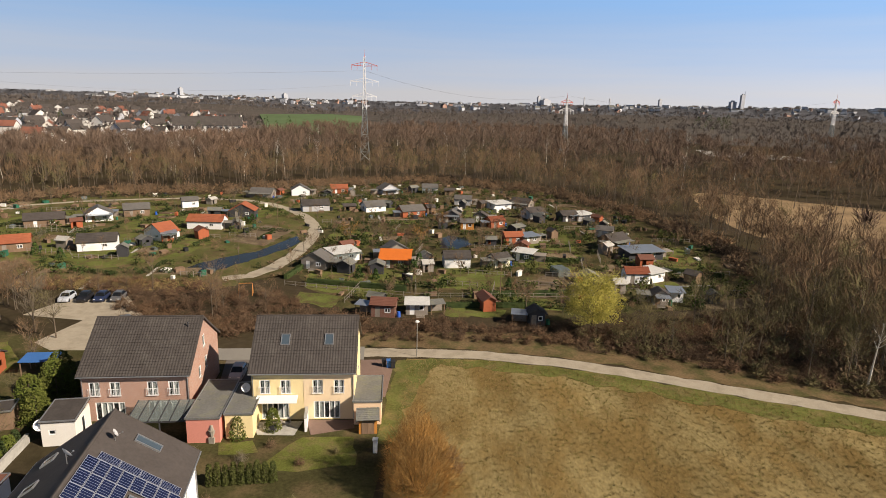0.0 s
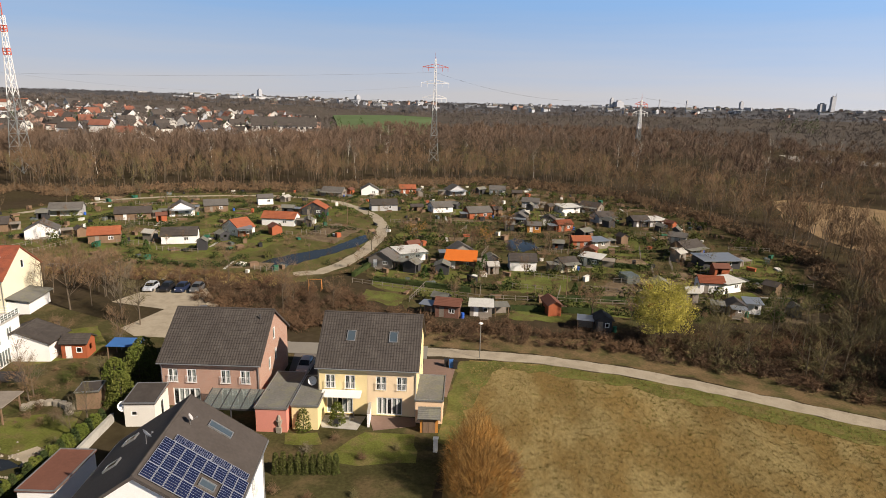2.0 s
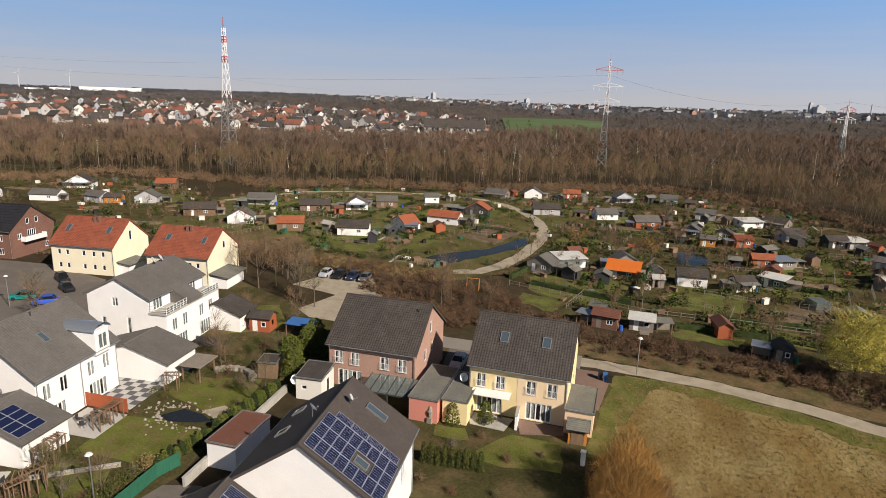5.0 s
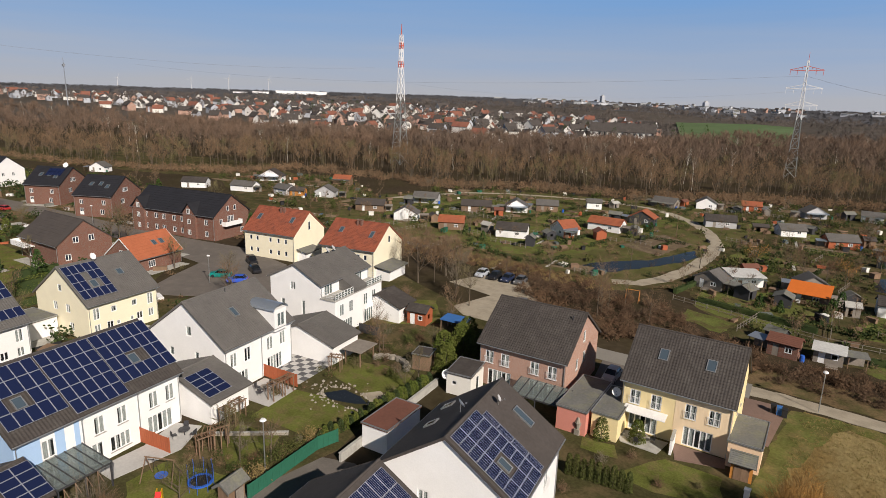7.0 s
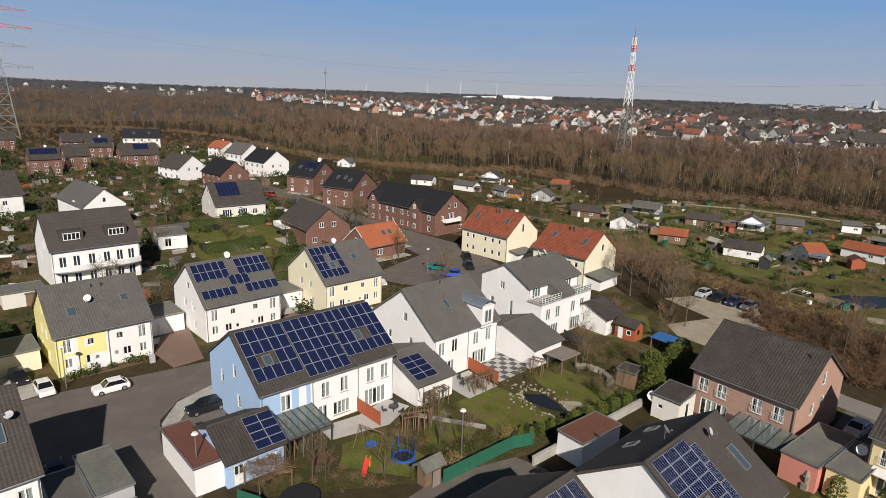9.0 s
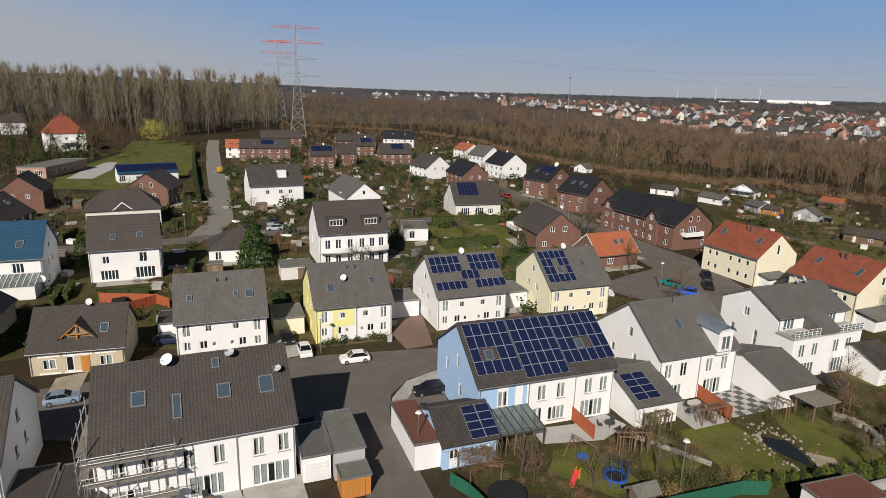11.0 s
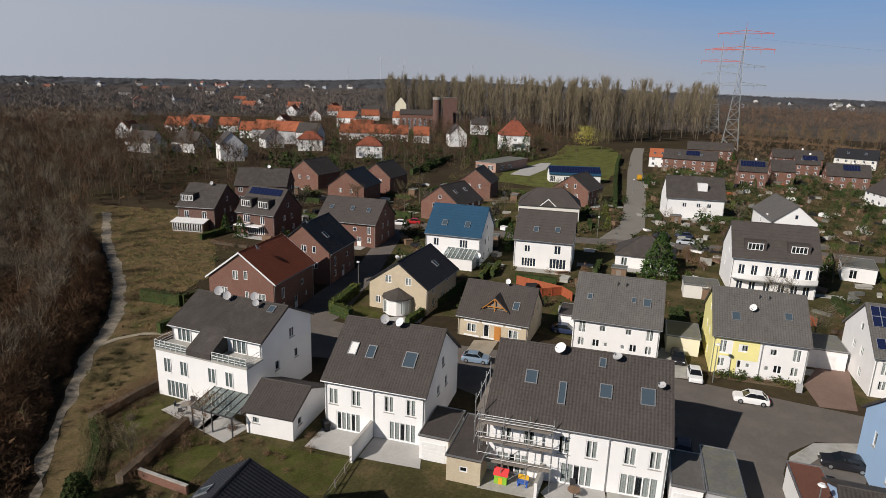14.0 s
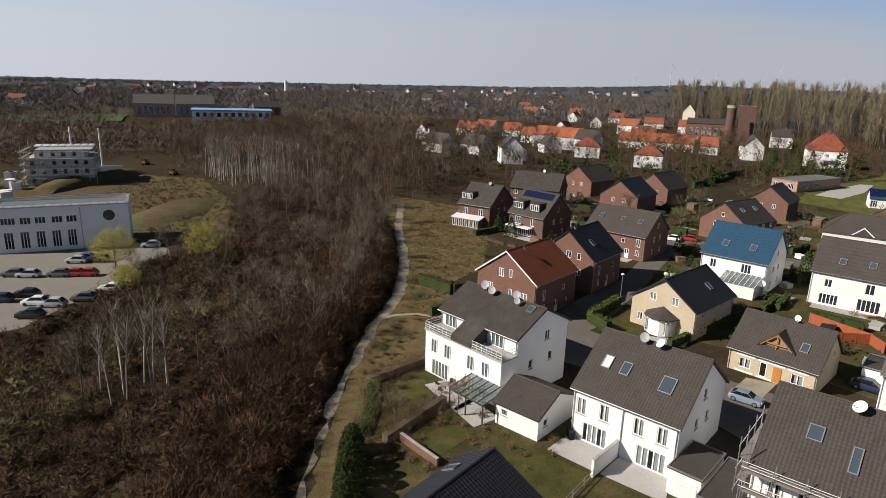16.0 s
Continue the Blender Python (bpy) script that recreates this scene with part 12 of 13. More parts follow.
for wx in (-1.7, 1.7):
    for wy in (-0.85, 0.85):
        part("wheel", Geo().tube((wx, wy - 0.12, 0.36), (wx, wy + 0.12, 0.36), 0.36, n=14), M["rig"], yt)

# ---- gardens of the estate ----
gr = np.random.default_rng(23)
ESTATE = [(-78, 30), (-84, 66), (-100, 90), (-150, 100), (-240, 112), (-320, 90), (-405, 60), (-400, -45), (-215, -50), (-204, -70), (-206, -124), (-170, -152), (-130, -142), (-92, -112), (-72, -84), (-80, -70), (-82, -40), (-88, 0)]
DRIVE = [(-87.6, 6.0), (-98.8, 8.8), (-98, 13.6), (-81, 13.6), (-79.8, 7.6)]
open_ground = lambda p: free(p, 0.9) & ~inside(DRIVE, p[:, 0], p[:, 1])
GREEN = [leaf_quads(gr.normal(size=(70, 3)) * [0.7, 0.7, 0.6] + [0, 0, 0.9], 0.22 + 0.14 * gr.random(70), gr) for _ in range(6)]
xy = spots(gr, 420, ESTATE, open_ground)
brush("garden_shrubs", "small evergreen shrubs in the gardens of the estate", "shrubs", xy, gr.uniform(0.5, 1.3, len(xy)), GREEN, M["hedge_dark"], gr)
xy = spots(gr, 560, ESTATE, open_ground)
brush("garden_shrubs", "bare brown shrubs in the gardens of the estate", "shrubs", xy, gr.uniform(0.35, 0.85, len(xy)), FAR_BUSHES, M["twig"], gr)
xy = spots(gr, 300, ESTATE, open_ground)
brush("garden_shrubs", "olive and grey bare shrubs in the gardens", "shrubs", xy, gr.uniform(0.35, 0.8, len(xy)), BUSHES, M["twig_olive"], gr)
# single garden trees, conifers, sheds and hedges
proto = [tree(-150, 62, 6.5, 2.6, "twig", "bare brown garden tree on the estate", 380), tree(-120, 5, 5.0, 2.2, "twig_grey", "bare grey garden tree on the estate", 380), tree(-176, 20, 7.5, 2.8, "twig_olive", "olive budding garden tree on the estate", 380)]
for i, (x, y) in enumerate(spots(gr, 52, ESTATE, lambda p: free(p, 1.8)).tolist()):
    c = copy_thing(proto[i % 3], pose(x, y, 0, 0, 0, float(gr.uniform(0, 360))))
    c.scale = (float(gr.uniform(0.6, 1.2)),) * 3
proto = [evergreen(-130, 40, 5.5, 1.6, "evergreen", "dark green conifer in a garden of the estate", 420), evergreen(-178, -70, 3.0, 0.9, "hedge_green", "green clipped thuja in a garden of the estate", 320, 0.5, "thuja")]
for i, (x, y) in enumerate(spots(gr, 54, ESTATE, lambda p: free(p, 1.4)).tolist()):
    c = copy_thing(proto[i % 2], pose(x, y, 0, 0, 0, float(gr.uniform(0, 360))))
    c.scale = (float(gr.uniform(0.7, 1.3)),) * 3
proto = [hedge([(-60, -69.5), (-52, -69.5)], 0.9, 1.5, "hedge_green", "clipped green garden hedge on the estate"), hedge([(-60, -72.5), (-50, -72.5)], 0.9, 1.2, "twig_red", "brown leafless garden hedge on the estate"), hedge([(-61, -75.5), (-53, -75.5)], 1.0, 1.8, "hedge_dark", "dark green conifer hedge on the estate")]
n = 0
homes = [b for b in BUILT if inside(ESTATE, np.array([b[0]]), np.array([b[1]]))[0] and b[3] > 7]
for x, y, yaw, L, D in homes:
    q = radians(yaw)
    for s, t, turn in ((-L / 2 - 2.5, D / 2 + 1, 90), (L / 2 + 2.5, D / 2 + 1, 90), (-4, D / 2 + 10, 0), (-L / 2 - 2.5, -D / 2 - 9, 90), (L / 2 + 2.5, -D / 2 - 9, 90), (-4, -D / 2 - 10, 0)):
        a = radians(yaw + turn)
        px, py = x + s * math.cos(q) - t * math.sin(q), y + s * math.sin(q) + t * math.cos(q)
        line = np.array([(px + math.cos(a) * k, py + math.sin(a) * k) for k in np.linspace(0, 9, 7)])
        if free(line, 0.8).all() and gr.random() < 0.75:
            copy_thing(proto[n % 3], pose(px, py, 0, 0, 0, yaw + turn))
            n += 1
shed = flat_box("garden_shed", "brown wooden garden shed on the estate", -117, -8, 10, 2.8, 2.2, 2.1, M["wood"], M["felt"], "shed", door=("front", 0, 0.9, 1.8, M["wood_grey"]))
for x, y, yaw, L, D in homes[::2]:
    q = radians(yaw)
    for s, t in ((L / 2 - 2, D / 2 + 7.5), (-L / 2 + 2, -D / 2 - 7.5)):
        px, py = x + s * math.cos(q) - t * math.sin(q), y + s * math.sin(q) + t * math.cos(q)
        if free(np.array([(px, py)]), 2.2).all():
            copy_thing(shed, pose(px, py, 0, 0, 0, yaw))
            BUILT.append((px, py, yaw, 3, 3))
# patios behind the houses
for x, y, yaw, L, D in homes:
    q = radians(yaw)
    px, py = x + (D / 2 + 1.1) * math.sin(q), y - (D / 2 + 1.1) * math.cos(q)
    if x < -100 and free(np.array([(px, py)]), 0.3).all():
        w = min(L * 0.42, 5.0)
        solo("patio", Geo().box(-w, -1.4, 0, w, 1.3, 0.09), M["paving" if int(abs(x)) % 2 else "concrete"], "pale paved strip beside a house", "terrace", pose(px, py, 0, 0, 0, yaw))

# fruit trees and bushes of the allotments
keep = lambda p: free(p, 0.8) & (~inside(LAWNY, p[:, 0], p[:, 1]) | (gr.random(len(p)) < 0.22))
xy = spots(gr, 260, ALLOT, keep)
forest("orchard", "small bare fruit trees of the allotments", xy, gr.uniform(0.2, 0.42, len(xy)), EDGE_TREES, M["bark"], M["twig"])
xy = spots(gr, 620, ALLOT, keep)
brush("garden_shrubs", "low bare bushes between the allotment plots", "shrubs", xy, gr.uniform(0.3, 0.65, len(xy)), FAR_BUSHES, M["twig"], gr)
xy = spots(gr, 420, ALLOT, keep)
brush("garden_shrubs", "dark evergreen bushes between the allotment plots", "shrubs", xy, gr.uniform(0.5, 1.2, len(xy)), GREEN, M["garden_green"], gr)
for i, (x, y) in enumerate(spots(gr, 46, ALLOT, lambda p: free(p, 2.4)).tolist()):
    b = thing("raised_bed", "dug brown vegetable bed with a wooden edge", "garden bed", pose(x, y, 0.03, 0, 0, float(gr.uniform(0, 180))), "vegetable beds")
    w, d = float(gr.uniform(1.2, 2.4)), float(gr.uniform(0.7, 1.2))
    part("edge", Geo().box(-w, -d, 0, w, -d + 0.1, 0.28).box(-w, d - 0.1, 0, w, d, 0.28).box(-w, -d + 0.1, 0, -w + 0.1, d - 0.1, 0.28).box(w - 0.1, -d + 0.1, 0, w, d - 0.1, 0.28), M["wood"], b)
    part("soil", Geo().box(-w + 0.1, -d + 0.1, 0, w - 0.1, d - 0.1, 0.2), M["soil"], b)


# lean-tos, barrels and woodpiles beside the huts
def lean_to(m, w, mat):
    t = thing("lean_to", "open lean-to with a sloping roof beside a hut", "shelter", m, "lean-tos of the allotments")
    for x in (-w / 2 + 0.1, w / 2 - 0.1):
        part("post", Geo().box(x - 0.05, -1.0, 0, x + 0.05, -0.9, 1.9), M["wood"], t)
    part("back", Geo().box(-w / 2, 0.95, 0, w / 2, 1.0, 2.1), M["wood_grey"], t)
    part("roof", Geo().prism([(-w / 2 - 0.15, -1.2), (w / 2 + 0.15, -1.2), (w / 2 + 0.15, 1.15), (-w / 2 - 0.15, 1.15)], lambda x, y: 2.0 + 0.1 * y, lambda x, y: 2.06 + 0.1 * y), M[mat], t)


def woodpile(m):
    r = Geo()
    for k in range(4):
        for j in range(7 - k):
            r.tube((-0.9 + 0.28 * j + 0.14 * k, -0.5, 0.14 + 0.25 * k), (-0.9 + 0.28 * j + 0.14 * k, 0.5, 0.14 + 0.25 * k), 0.13, n=6)
    tagged(solo("woodpile", r, M["wood"], "stacked pile of cut brown logs", "woodpile", m), kind="stuff")


for i, (hx, hy, yaw, w, walls, roof, he) in enumerate(HUTS):
    m = pose(hx, hy, 0.03, 0, 0, yaw if abs(yaw) <= 40 else math.copysign(32, yaw))
    w = max(2.6, min(w, 9.5))
    side = 1 if i % 2 else -1
    if i % 3 != 2:
        lean_to(m @ pose(side * (w / 2 + 1.5), 1.2, 0, 0, 0, 12 * side), 2.2 + 0.3 * (i % 3), ("felt", "wood_grey", "zinc", "felt")[i % 4])
    if i % 2 == 0:
        b = Geo().tube((0, 0, 0), (0, 0, 0.95), 0.34, 0.30, 10)
        b.tube((0, 0, 0.3), (0, 0, 0.36), 0.36, n=10).tube((0, 0, 0.62), (0, 0, 0.68), 0.35, n=10)
        solo("rain_barrel", b, M[("plastic_blue", "green_mesh", "rig")[i % 3]], "plastic rain barrel beside a hut", "barrel", m @ pose(-side * (w / 2 + 0.6), 0.5, 0), "rain barrels")
    if i % 4 == 1:
        woodpile(m @ pose(-side * (w / 2 + 1.6), 2.4, 0, 0, 0, 20))
    if i % 3 == 1:
        t = thing("garden_bench", "weathered wooden bench before a hut", "bench", m @ pose(0.6 * side, -2.4, 0, 0, 0, 8 * side), "benches of the allotments")
        part("seat", Geo().box(-0.75, -0.2, 0.4, 0.75, 0.2, 0.46), M["wood_grey"], t)
        part("backrest", Geo().box(-0.75, 0.2, 0.5, 0.75, 0.25, 0.9), M["wood_grey"], t)
        for x in (-0.65, 0.65):
            part("leg", Geo().box(x - 0.05, -0.18, 0, x + 0.05, 0.24, 0.4), M["wood"], t)

# planting in the back gardens close by
BACK = [(-44.5, 27), (-45.5, 38), (-46.5, 48), (-45.5, 58), (-56, 68), (-66, 76), (-72, 70), (-66, 58), (-57, 46), (-57, 34), (-54, 26), (-50, 15), (-46, 18)]
LAWNS = ([(-55.9, 35.6), (-57.8, 43.8), (-53, 44.8), (-46.0, 45.2), (-45.2, 37.2)], [(-54.8, 31.6), (-55.2, 35.2), (-48.2, 35.6), (-48.4, 31.0), (-50.4, 29.6)], [(-53.6, 21.2), (-54.3, 25.6), (-47.0, 28.2), (-45.0, 25.0), (-50.2, 19.6)], [(-56.0, 47.2), (-57.6, 53.4), (-48.4, 52.6), (-47.4, 47.4), (-52, 43.4)])
clear = lambda p: ~np.any([inside(q, p[:, 0], p[:, 1]) for q in LAWNS], axis=0) & free(p, 0.5) & (np.hypot(p[:, 0] + 47.8, p[:, 1] - 25.4) > 2.4) & (np.hypot(p[:, 0] + 48, p[:, 1] - 43) > 3.2)
SMALL = [bush(gr, 1.6, 1.3, 240, 0.018, 0.7) for _ in range(6)]
xy = spots(gr, 120, BACK, clear)
brush("garden_shrubs", "small bare shrubs and perennials of the back gardens", "shrubs", xy, gr.uniform(0.4, 1.1, len(xy)), SMALL, M["twig"], gr)
xy = spots(gr, 70, BACK, clear)
brush("garden_shrubs", "small evergreen shrubs of the back gardens", "shrubs", xy, gr.uniform(0.3, 0.75, len(xy)), [leaf_quads(gr.normal(size=(260, 3)) * [0.6, 0.6, 0.5] + [0, 0, 0.8], 0.08 + 0.05 * gr.random(260), gr) for _ in range(5)], M["garden_green"], gr)
for i, (x, y) in enumerate(spots(gr, 11, BACK, lambda p: clear(p) & free(p, 1.6)).tolist()):
    tree(x, y, 3.4 + (i % 4) * 0.6, 1.5 + 0.2 * (i % 3), ("twig", "twig_grey", "twig_olive")[i % 3], ("brown", "grey", "olive")[i % 3] + " bare fruit tree in a back garden", 420, w=0.025)
SIDE = [(-24, -50), (-34, -60), (-45, -60), (-47, -48), (-44, -36), (-34, -36)]
xy = spots(gr, 90, SIDE, lambda p: free(p, 0.6))
brush("garden_shrubs", "brown shrubs and dead stems in the gardens by the footpath", "shrubs", xy, gr.uniform(0.4, 1.2, len(xy)), SMALL, M["twig"], gr)

# growth between the far houses
ROUND = [(-190, -48), (-215, -50), (-400, -48), (-405, 60), (-320, 90), (-240, 112), (-150, 100), (-130, 62), (-168, 50), (-168, 16), (-140, 10), (-140, -40)]
xy = spots(gr, 420, ROUND, lambda p: free(p, 0.9))
brush("garden_shrubs", "dark evergreen shrubs between the far houses", "shrubs", xy, gr.uniform(0.7, 1.7, len(xy)), GREEN, M["hedge_dark"], gr)
xy = spots(gr, 520, ROUND, lambda p: free(p, 0.9))
brush("garden_shrubs", "bare brown bushes between the far houses", "shrubs", xy, gr.uniform(0.5, 1.1, len(xy)), FAR_BUSHES, M["twig"], gr)
xy = spots(gr, 70, ROUND, lambda p: free(p, 1.6))
forest("orchard", "bare garden trees between the far houses", xy, gr.uniform(0.35, 0.65, len(xy)), MID_TREES, M["bark"], M["twig"])


# rustic rose arches, the brown shed and the thuja rows of the back gardens
def rose_arch(x, y, yaw, w=1.5, d=0.9):
    t = thing("rose_arch", "rustic timber arch with dry climbing stems", "garden arch", pose(x, y, 0, 0, 0, yaw), "rose arches")
    for sx in (-w / 2, w / 2):
        for sy in (-d / 2, d / 2):
            part("post", Geo().box(sx - 0.05, sy - 0.05, 0, sx + 0.05, sy + 0.05, 2.1), M["wood"], t)
    for sy in (-d / 2, d / 2):
        part("beam", Geo().box(-w / 2 - 0.2, sy - 0.04, 2.1, w / 2 + 0.2, sy + 0.04, 2.22), M["wood"], t)
    for k in range(5):
        sx = -w / 2 + w * k / 4
        part("crossbar", Geo().box(sx - 0.03, -d / 2 - 0.15, 2.22, sx + 0.03, d / 2 + 0.15, 2.28), M["wood"], t)
    n = 110
    side = gr.integers(0, 3, n)
    p = np.where((side == 2)[:, None], np.stack([gr.uniform(-w / 2, w / 2, n), gr.uniform(-d / 2, d / 2, n), gr.uniform(2.1, 2.4, n)], 1), np.stack([np.where(side == 0, -w / 2, w / 2) + gr.normal(0, 0.08, n), gr.uniform(-d / 2, d / 2, n), gr.uniform(0.2, 2.2, n)], 1))
    v, f = slivers(p, gr.normal(size=(n, 3)), 0.3 + 0.4 * gr.random(n), 0.03 + 0.02 * gr.random(n), gr)
    part("climber", big_mesh("climber", v, f, M["twig_red"]), None, t)


for x, y, yaw in ((-52.4, 28.6, 80), (-53.0, 30.6, 80), (-55.4, 33.0, 10), (-56.2, 34.8, 100), (-56.9, 40.4, 100), (-57.1, 42.2, 100), (-57.4, 50.4, 30)):
    rose_arch(x, y, yaw)
h = house("garden_shed", "dark brown timber shed beside the green fence", -44.0, 26.2, 102, 2.6, 2.0, 1.8, 2.5, M["wood"], M["felt"], category="shed", gutters=False)
part("door", Geo().box(-0.5, -1.06, 0.05, 0.4, -1.02, 1.7), M["wood_grey"], h)
for i in range(10):
    k = i / 9
    x, y = -45.7 + 0.5 * k, 37.8 + 6.2 * k
    evergreen(x, y, 1.15 + 0.3 * (i % 3), 0.42, "hedge_green" if i % 2 else "hedge_dark", "small green thuja in a row along the garden wall", 220, 0.5, "thuja")
for i, (x, y, hh) in enumerate(((-44.9, 29.6, 1.5), (-46.6, 37.3, 1.4), (-45.7, 32.4, 1.6), (-46.2, 34.9, 1.5), (-46.4, 30.8, 1.2), (-46.8, 33.6, 1.2))):
    v, f = leaf_quads(gr.normal(size=(420, 3)) * [0.36, 0.36, 0.3] * hh + [0, 0, 0.55 * hh], 0.06 + 0.05 * gr.random(420), gr)
    solo("shrub", big_mesh("shrub", v, f, M["straw" if i < 2 else "garden_green"]), None, ("straw-yellow ornamental grass clump" if i < 2 else "rounded grey-green garden shrub") + " beside the lawn", "shrub", pose(x, y, 0))

# downpipes between the halves of the white houses
for place, ss in (((-53.3, -34.6), (0.0,)), ((-56.5, -14.3), (-2.9, 3.1)), ((-65.1, 20.9), (-2.45, 3.4)), ((-69.1, 41.3), (0.2,)), ((-91.3, 0.1), (0.3,))):
    h = HOMES[place]
    he, D = h["he"], h["D"]
    for s in ss:
        y = -(D - 0.9) / 2 - 0.08
        part("downpipe", Geo().tube((s, -D / 2 - 0.02, he - 0.1), (s, y, he - 0.55), 0.06, n=6).tube((s, y, he - 0.55), (s, y, 0.1), 0.06, n=6), M["metal"], h)
# planted bed along the street front of the yellow and white house
q = radians(101.3)
bed = [(-91.3 + s * math.cos(q) + t * math.sin(q), 0.1 + s * math.sin(q) - t * math.cos(q)) for s, t in ((-5.4, 6.5), (5.4, 6.5), (5.4, 8.0), (-5.4, 8.0))]
sheet("flower_bed", bed, M["soil"], "dark planted bed before the yellow house", "bed", 0.06)
xy = spots(gr, 26, bed)
brush("garden_shrubs", "low mixed shrubs before the yellow house", "shrubs", xy, gr.uniform(0.3, 0.7, len(xy)), SMALL, M["twig"], gr)
xy = spots(gr, 16, bed)
brush("garden_shrubs", "small evergreen shrubs before the yellow house", "shrubs", xy, gr.uniform(0.3, 0.6, len(xy)), GREEN, M["garden_green"], gr)

# ---- trees round the old settlement and beyond it ----
not_built = lambda p: free(p, 1.5)
xy = polar(vr, 850, 106, 146, [(106, 330), (112, 300), (120, 250), (126, 215), (135, 212), (146, 240)], [(106, 560), (146, 560)], 0.9)
xy = xy[not_built(xy)]
forest("trees", "bare brown trees between the settlement's gardens", xy, vr.uniform(0.35, 0.75, len(xy)), EDGE_TREES, M["bark"], M["thicket"])
xy = polar(vr, 330, 145, 160, [(145, 185), (160, 260)], [(145, 470), (160, 470)])
xy = xy[not_built(xy)]
forest("woodland", "dark bare wood beside the old settlement", xy, vr.uniform(0.55, 1.0, len(xy)), EDGE_TREES, M["bark"], M["thicket"])
xy = polar(vr, 420, 124, 146, [(124, 196), (135, 178), (146, 185)], [(124, 250), (135, 250), (146, 300)])
xy = xy[not_built(xy)]
brush("scrub", "brown shrubs below the old settlement", "scrub", xy, vr.uniform(0.5, 1.2, len(xy)), FAR_BUSHES, M["thicket"], vr)
xy = polar(vr, 3300, 96, 200, [(96, 800), (104, 640), (150, 640), (200, 640)], [(96, 1700), (200, 1700)], 1.3)
xy = xy[not_built(xy)]
forest("woodland", "distant brown woods and gardens", xy, vr.uniform(0.6, 1.1, len(xy)), FAR_CROWNS, M["bark"], M["hazed_horizon_twig"])
xy = polar(vr, 110, 85, 95.5, [(85, 400), (95.5, 400)], [(85, 600), (95.5, 560)])
forest("trees", "bare trees round the foot of the pylon", xy, vr.uniform(0.4, 0.8, len(xy)), EDGE_TREES, M["bark"], M["twig"])
xy = polar(vr, 420, 74, 95, [(74, 340), (82, 350), (95, 360)], [(74, 420), (82, 520), (95, 560)])
xy = xy[not_built(xy)]
brush("scrub", "brown shrubs and gardens behind the brick terraces", "scrub", xy, vr.uniform(0.5, 1.2, len(xy)), FAR_BUSHES, M["twig"], vr)
xy = polar(vr, 300, 96, 118, [(96, 300), (118, 240)], [(96, 440), (118, 330)])
xy = xy[not_built(xy) & ~inside([(-453, -142), (-412, -98), (-320, -70), (-215, -58), (-226, -100), (-272, -115), (-341, -113)], xy[:, 0], xy[:, 1])]
brush("scrub", "bushes and rough growth round the far lawn", "scrub", xy, vr.uniform(0.5, 1.3, len(xy)), FAR_BUSHES, M["thicket_olive"], vr)
xy = polar(vr, 330, 150, 200, [(150, 440), (160, 400), (166, 330), (176, 300), (200, 300)], [(150, 680), (158, 680), (159, 470), (171, 470), (172, 680), (200, 680)])
xy = xy[not_built(xy)]
forest("woodland", "dark bare trees behind the building site", xy, vr.uniform(0.4, 0.85, len(xy)), EDGE_TREES, M["bark"], M["thicket"])
xy = polar(vr, 420, 155, 200, [(155, 420), (166, 310), (176, 285), (200, 285)], [(155, 640), (200, 640)])
xy = xy[not_built(xy)]
brush("scrub", "dark scrub behind the building site", "scrub", xy, vr.uniform(0.7, 1.5, len(xy)), FAR_BUSHES, M["thicket"], vr)
# dense low woods in the western plain
def woodlet(n, spread, tall, length, width):
    q = np.clip(vr.normal(size=(n, 3)), -1.7, 1.7)
    base = q * [spread, spread, 0] + np.stack([np.zeros(n), np.zeros(n), tall * vr.random(n) ** 0.8], 1)
    way = q * [0.5, 0.5, 0] + vr.normal(size=(n, 3)) * 0.5 + [0, 0, 0.8]
    return slivers(base, way, length * (0.5 + vr.random(n)), width * (0.5 + vr.random(n)), vr, q * [1, 1, 0] + [0, 0, 0.3])


GREEN_FIELD = [at(a_, d_) for a_, d_ in ((171.5, 560), (184, 540), (188, 640), (171, 660))]
sheet("far_field", GREEN_FIELD, surf("far_winter_wheat", (0.085, 0.12, 0.055), 0.95, 0.2, 0.05, 0.01, 0.2, 2, spec=0.03), "green field beyond the building site", "field", 1.2, wobble=1.5, step=12)
off_green = lambda p: ~inside(GREEN_FIELD, p[:, 0], p[:, 1])
WOODLETS = [woodlet(48, 3.6, 8.0, 3.0, 0.34) for _ in range(8)]
xy = polar(vr, 3400, 146, 200, [(146, 480), (160, 430), (166, 335), (176, 305), (200, 305)], [(146, 700), (200, 700)])
_az = np.degrees(np.arctan2(-xy[:, 0], xy[:, 1])) % 360
xy = xy[free(xy, 2.0) & off_green(xy) & ~((np.abs(_az - 165) < 7.5) & (np.hypot(xy[:, 0], xy[:, 1]) > 440))]
kind_ = vr.random(len(xy))
brush("woodland", "bare brown wood behind the building site", "woodland", xy[kind_ < 0.6], vr.uniform(0.5, 1.1, int((kind_ < 0.6).sum())), WOODLETS, M["wood_twig"], vr)
brush("woodland", "bare grey wood behind the building site", "woodland", xy[kind_ >= 0.6], vr.uniform(0.5, 1.1, int((kind_ >= 0.6).sum())), WOODLETS, M["twig_grey"], vr)
WIDE = [woodlet(44, 6.5, 9.0, 4.2, 0.7) for _ in range(8)]
xy = polar(vr, 5200, 122, 200, [(122, 640), (200, 640)], [(122, 1800), (200, 1800)], 1.1)
xy = xy[free(xy, 2.0) & off_green(xy)]
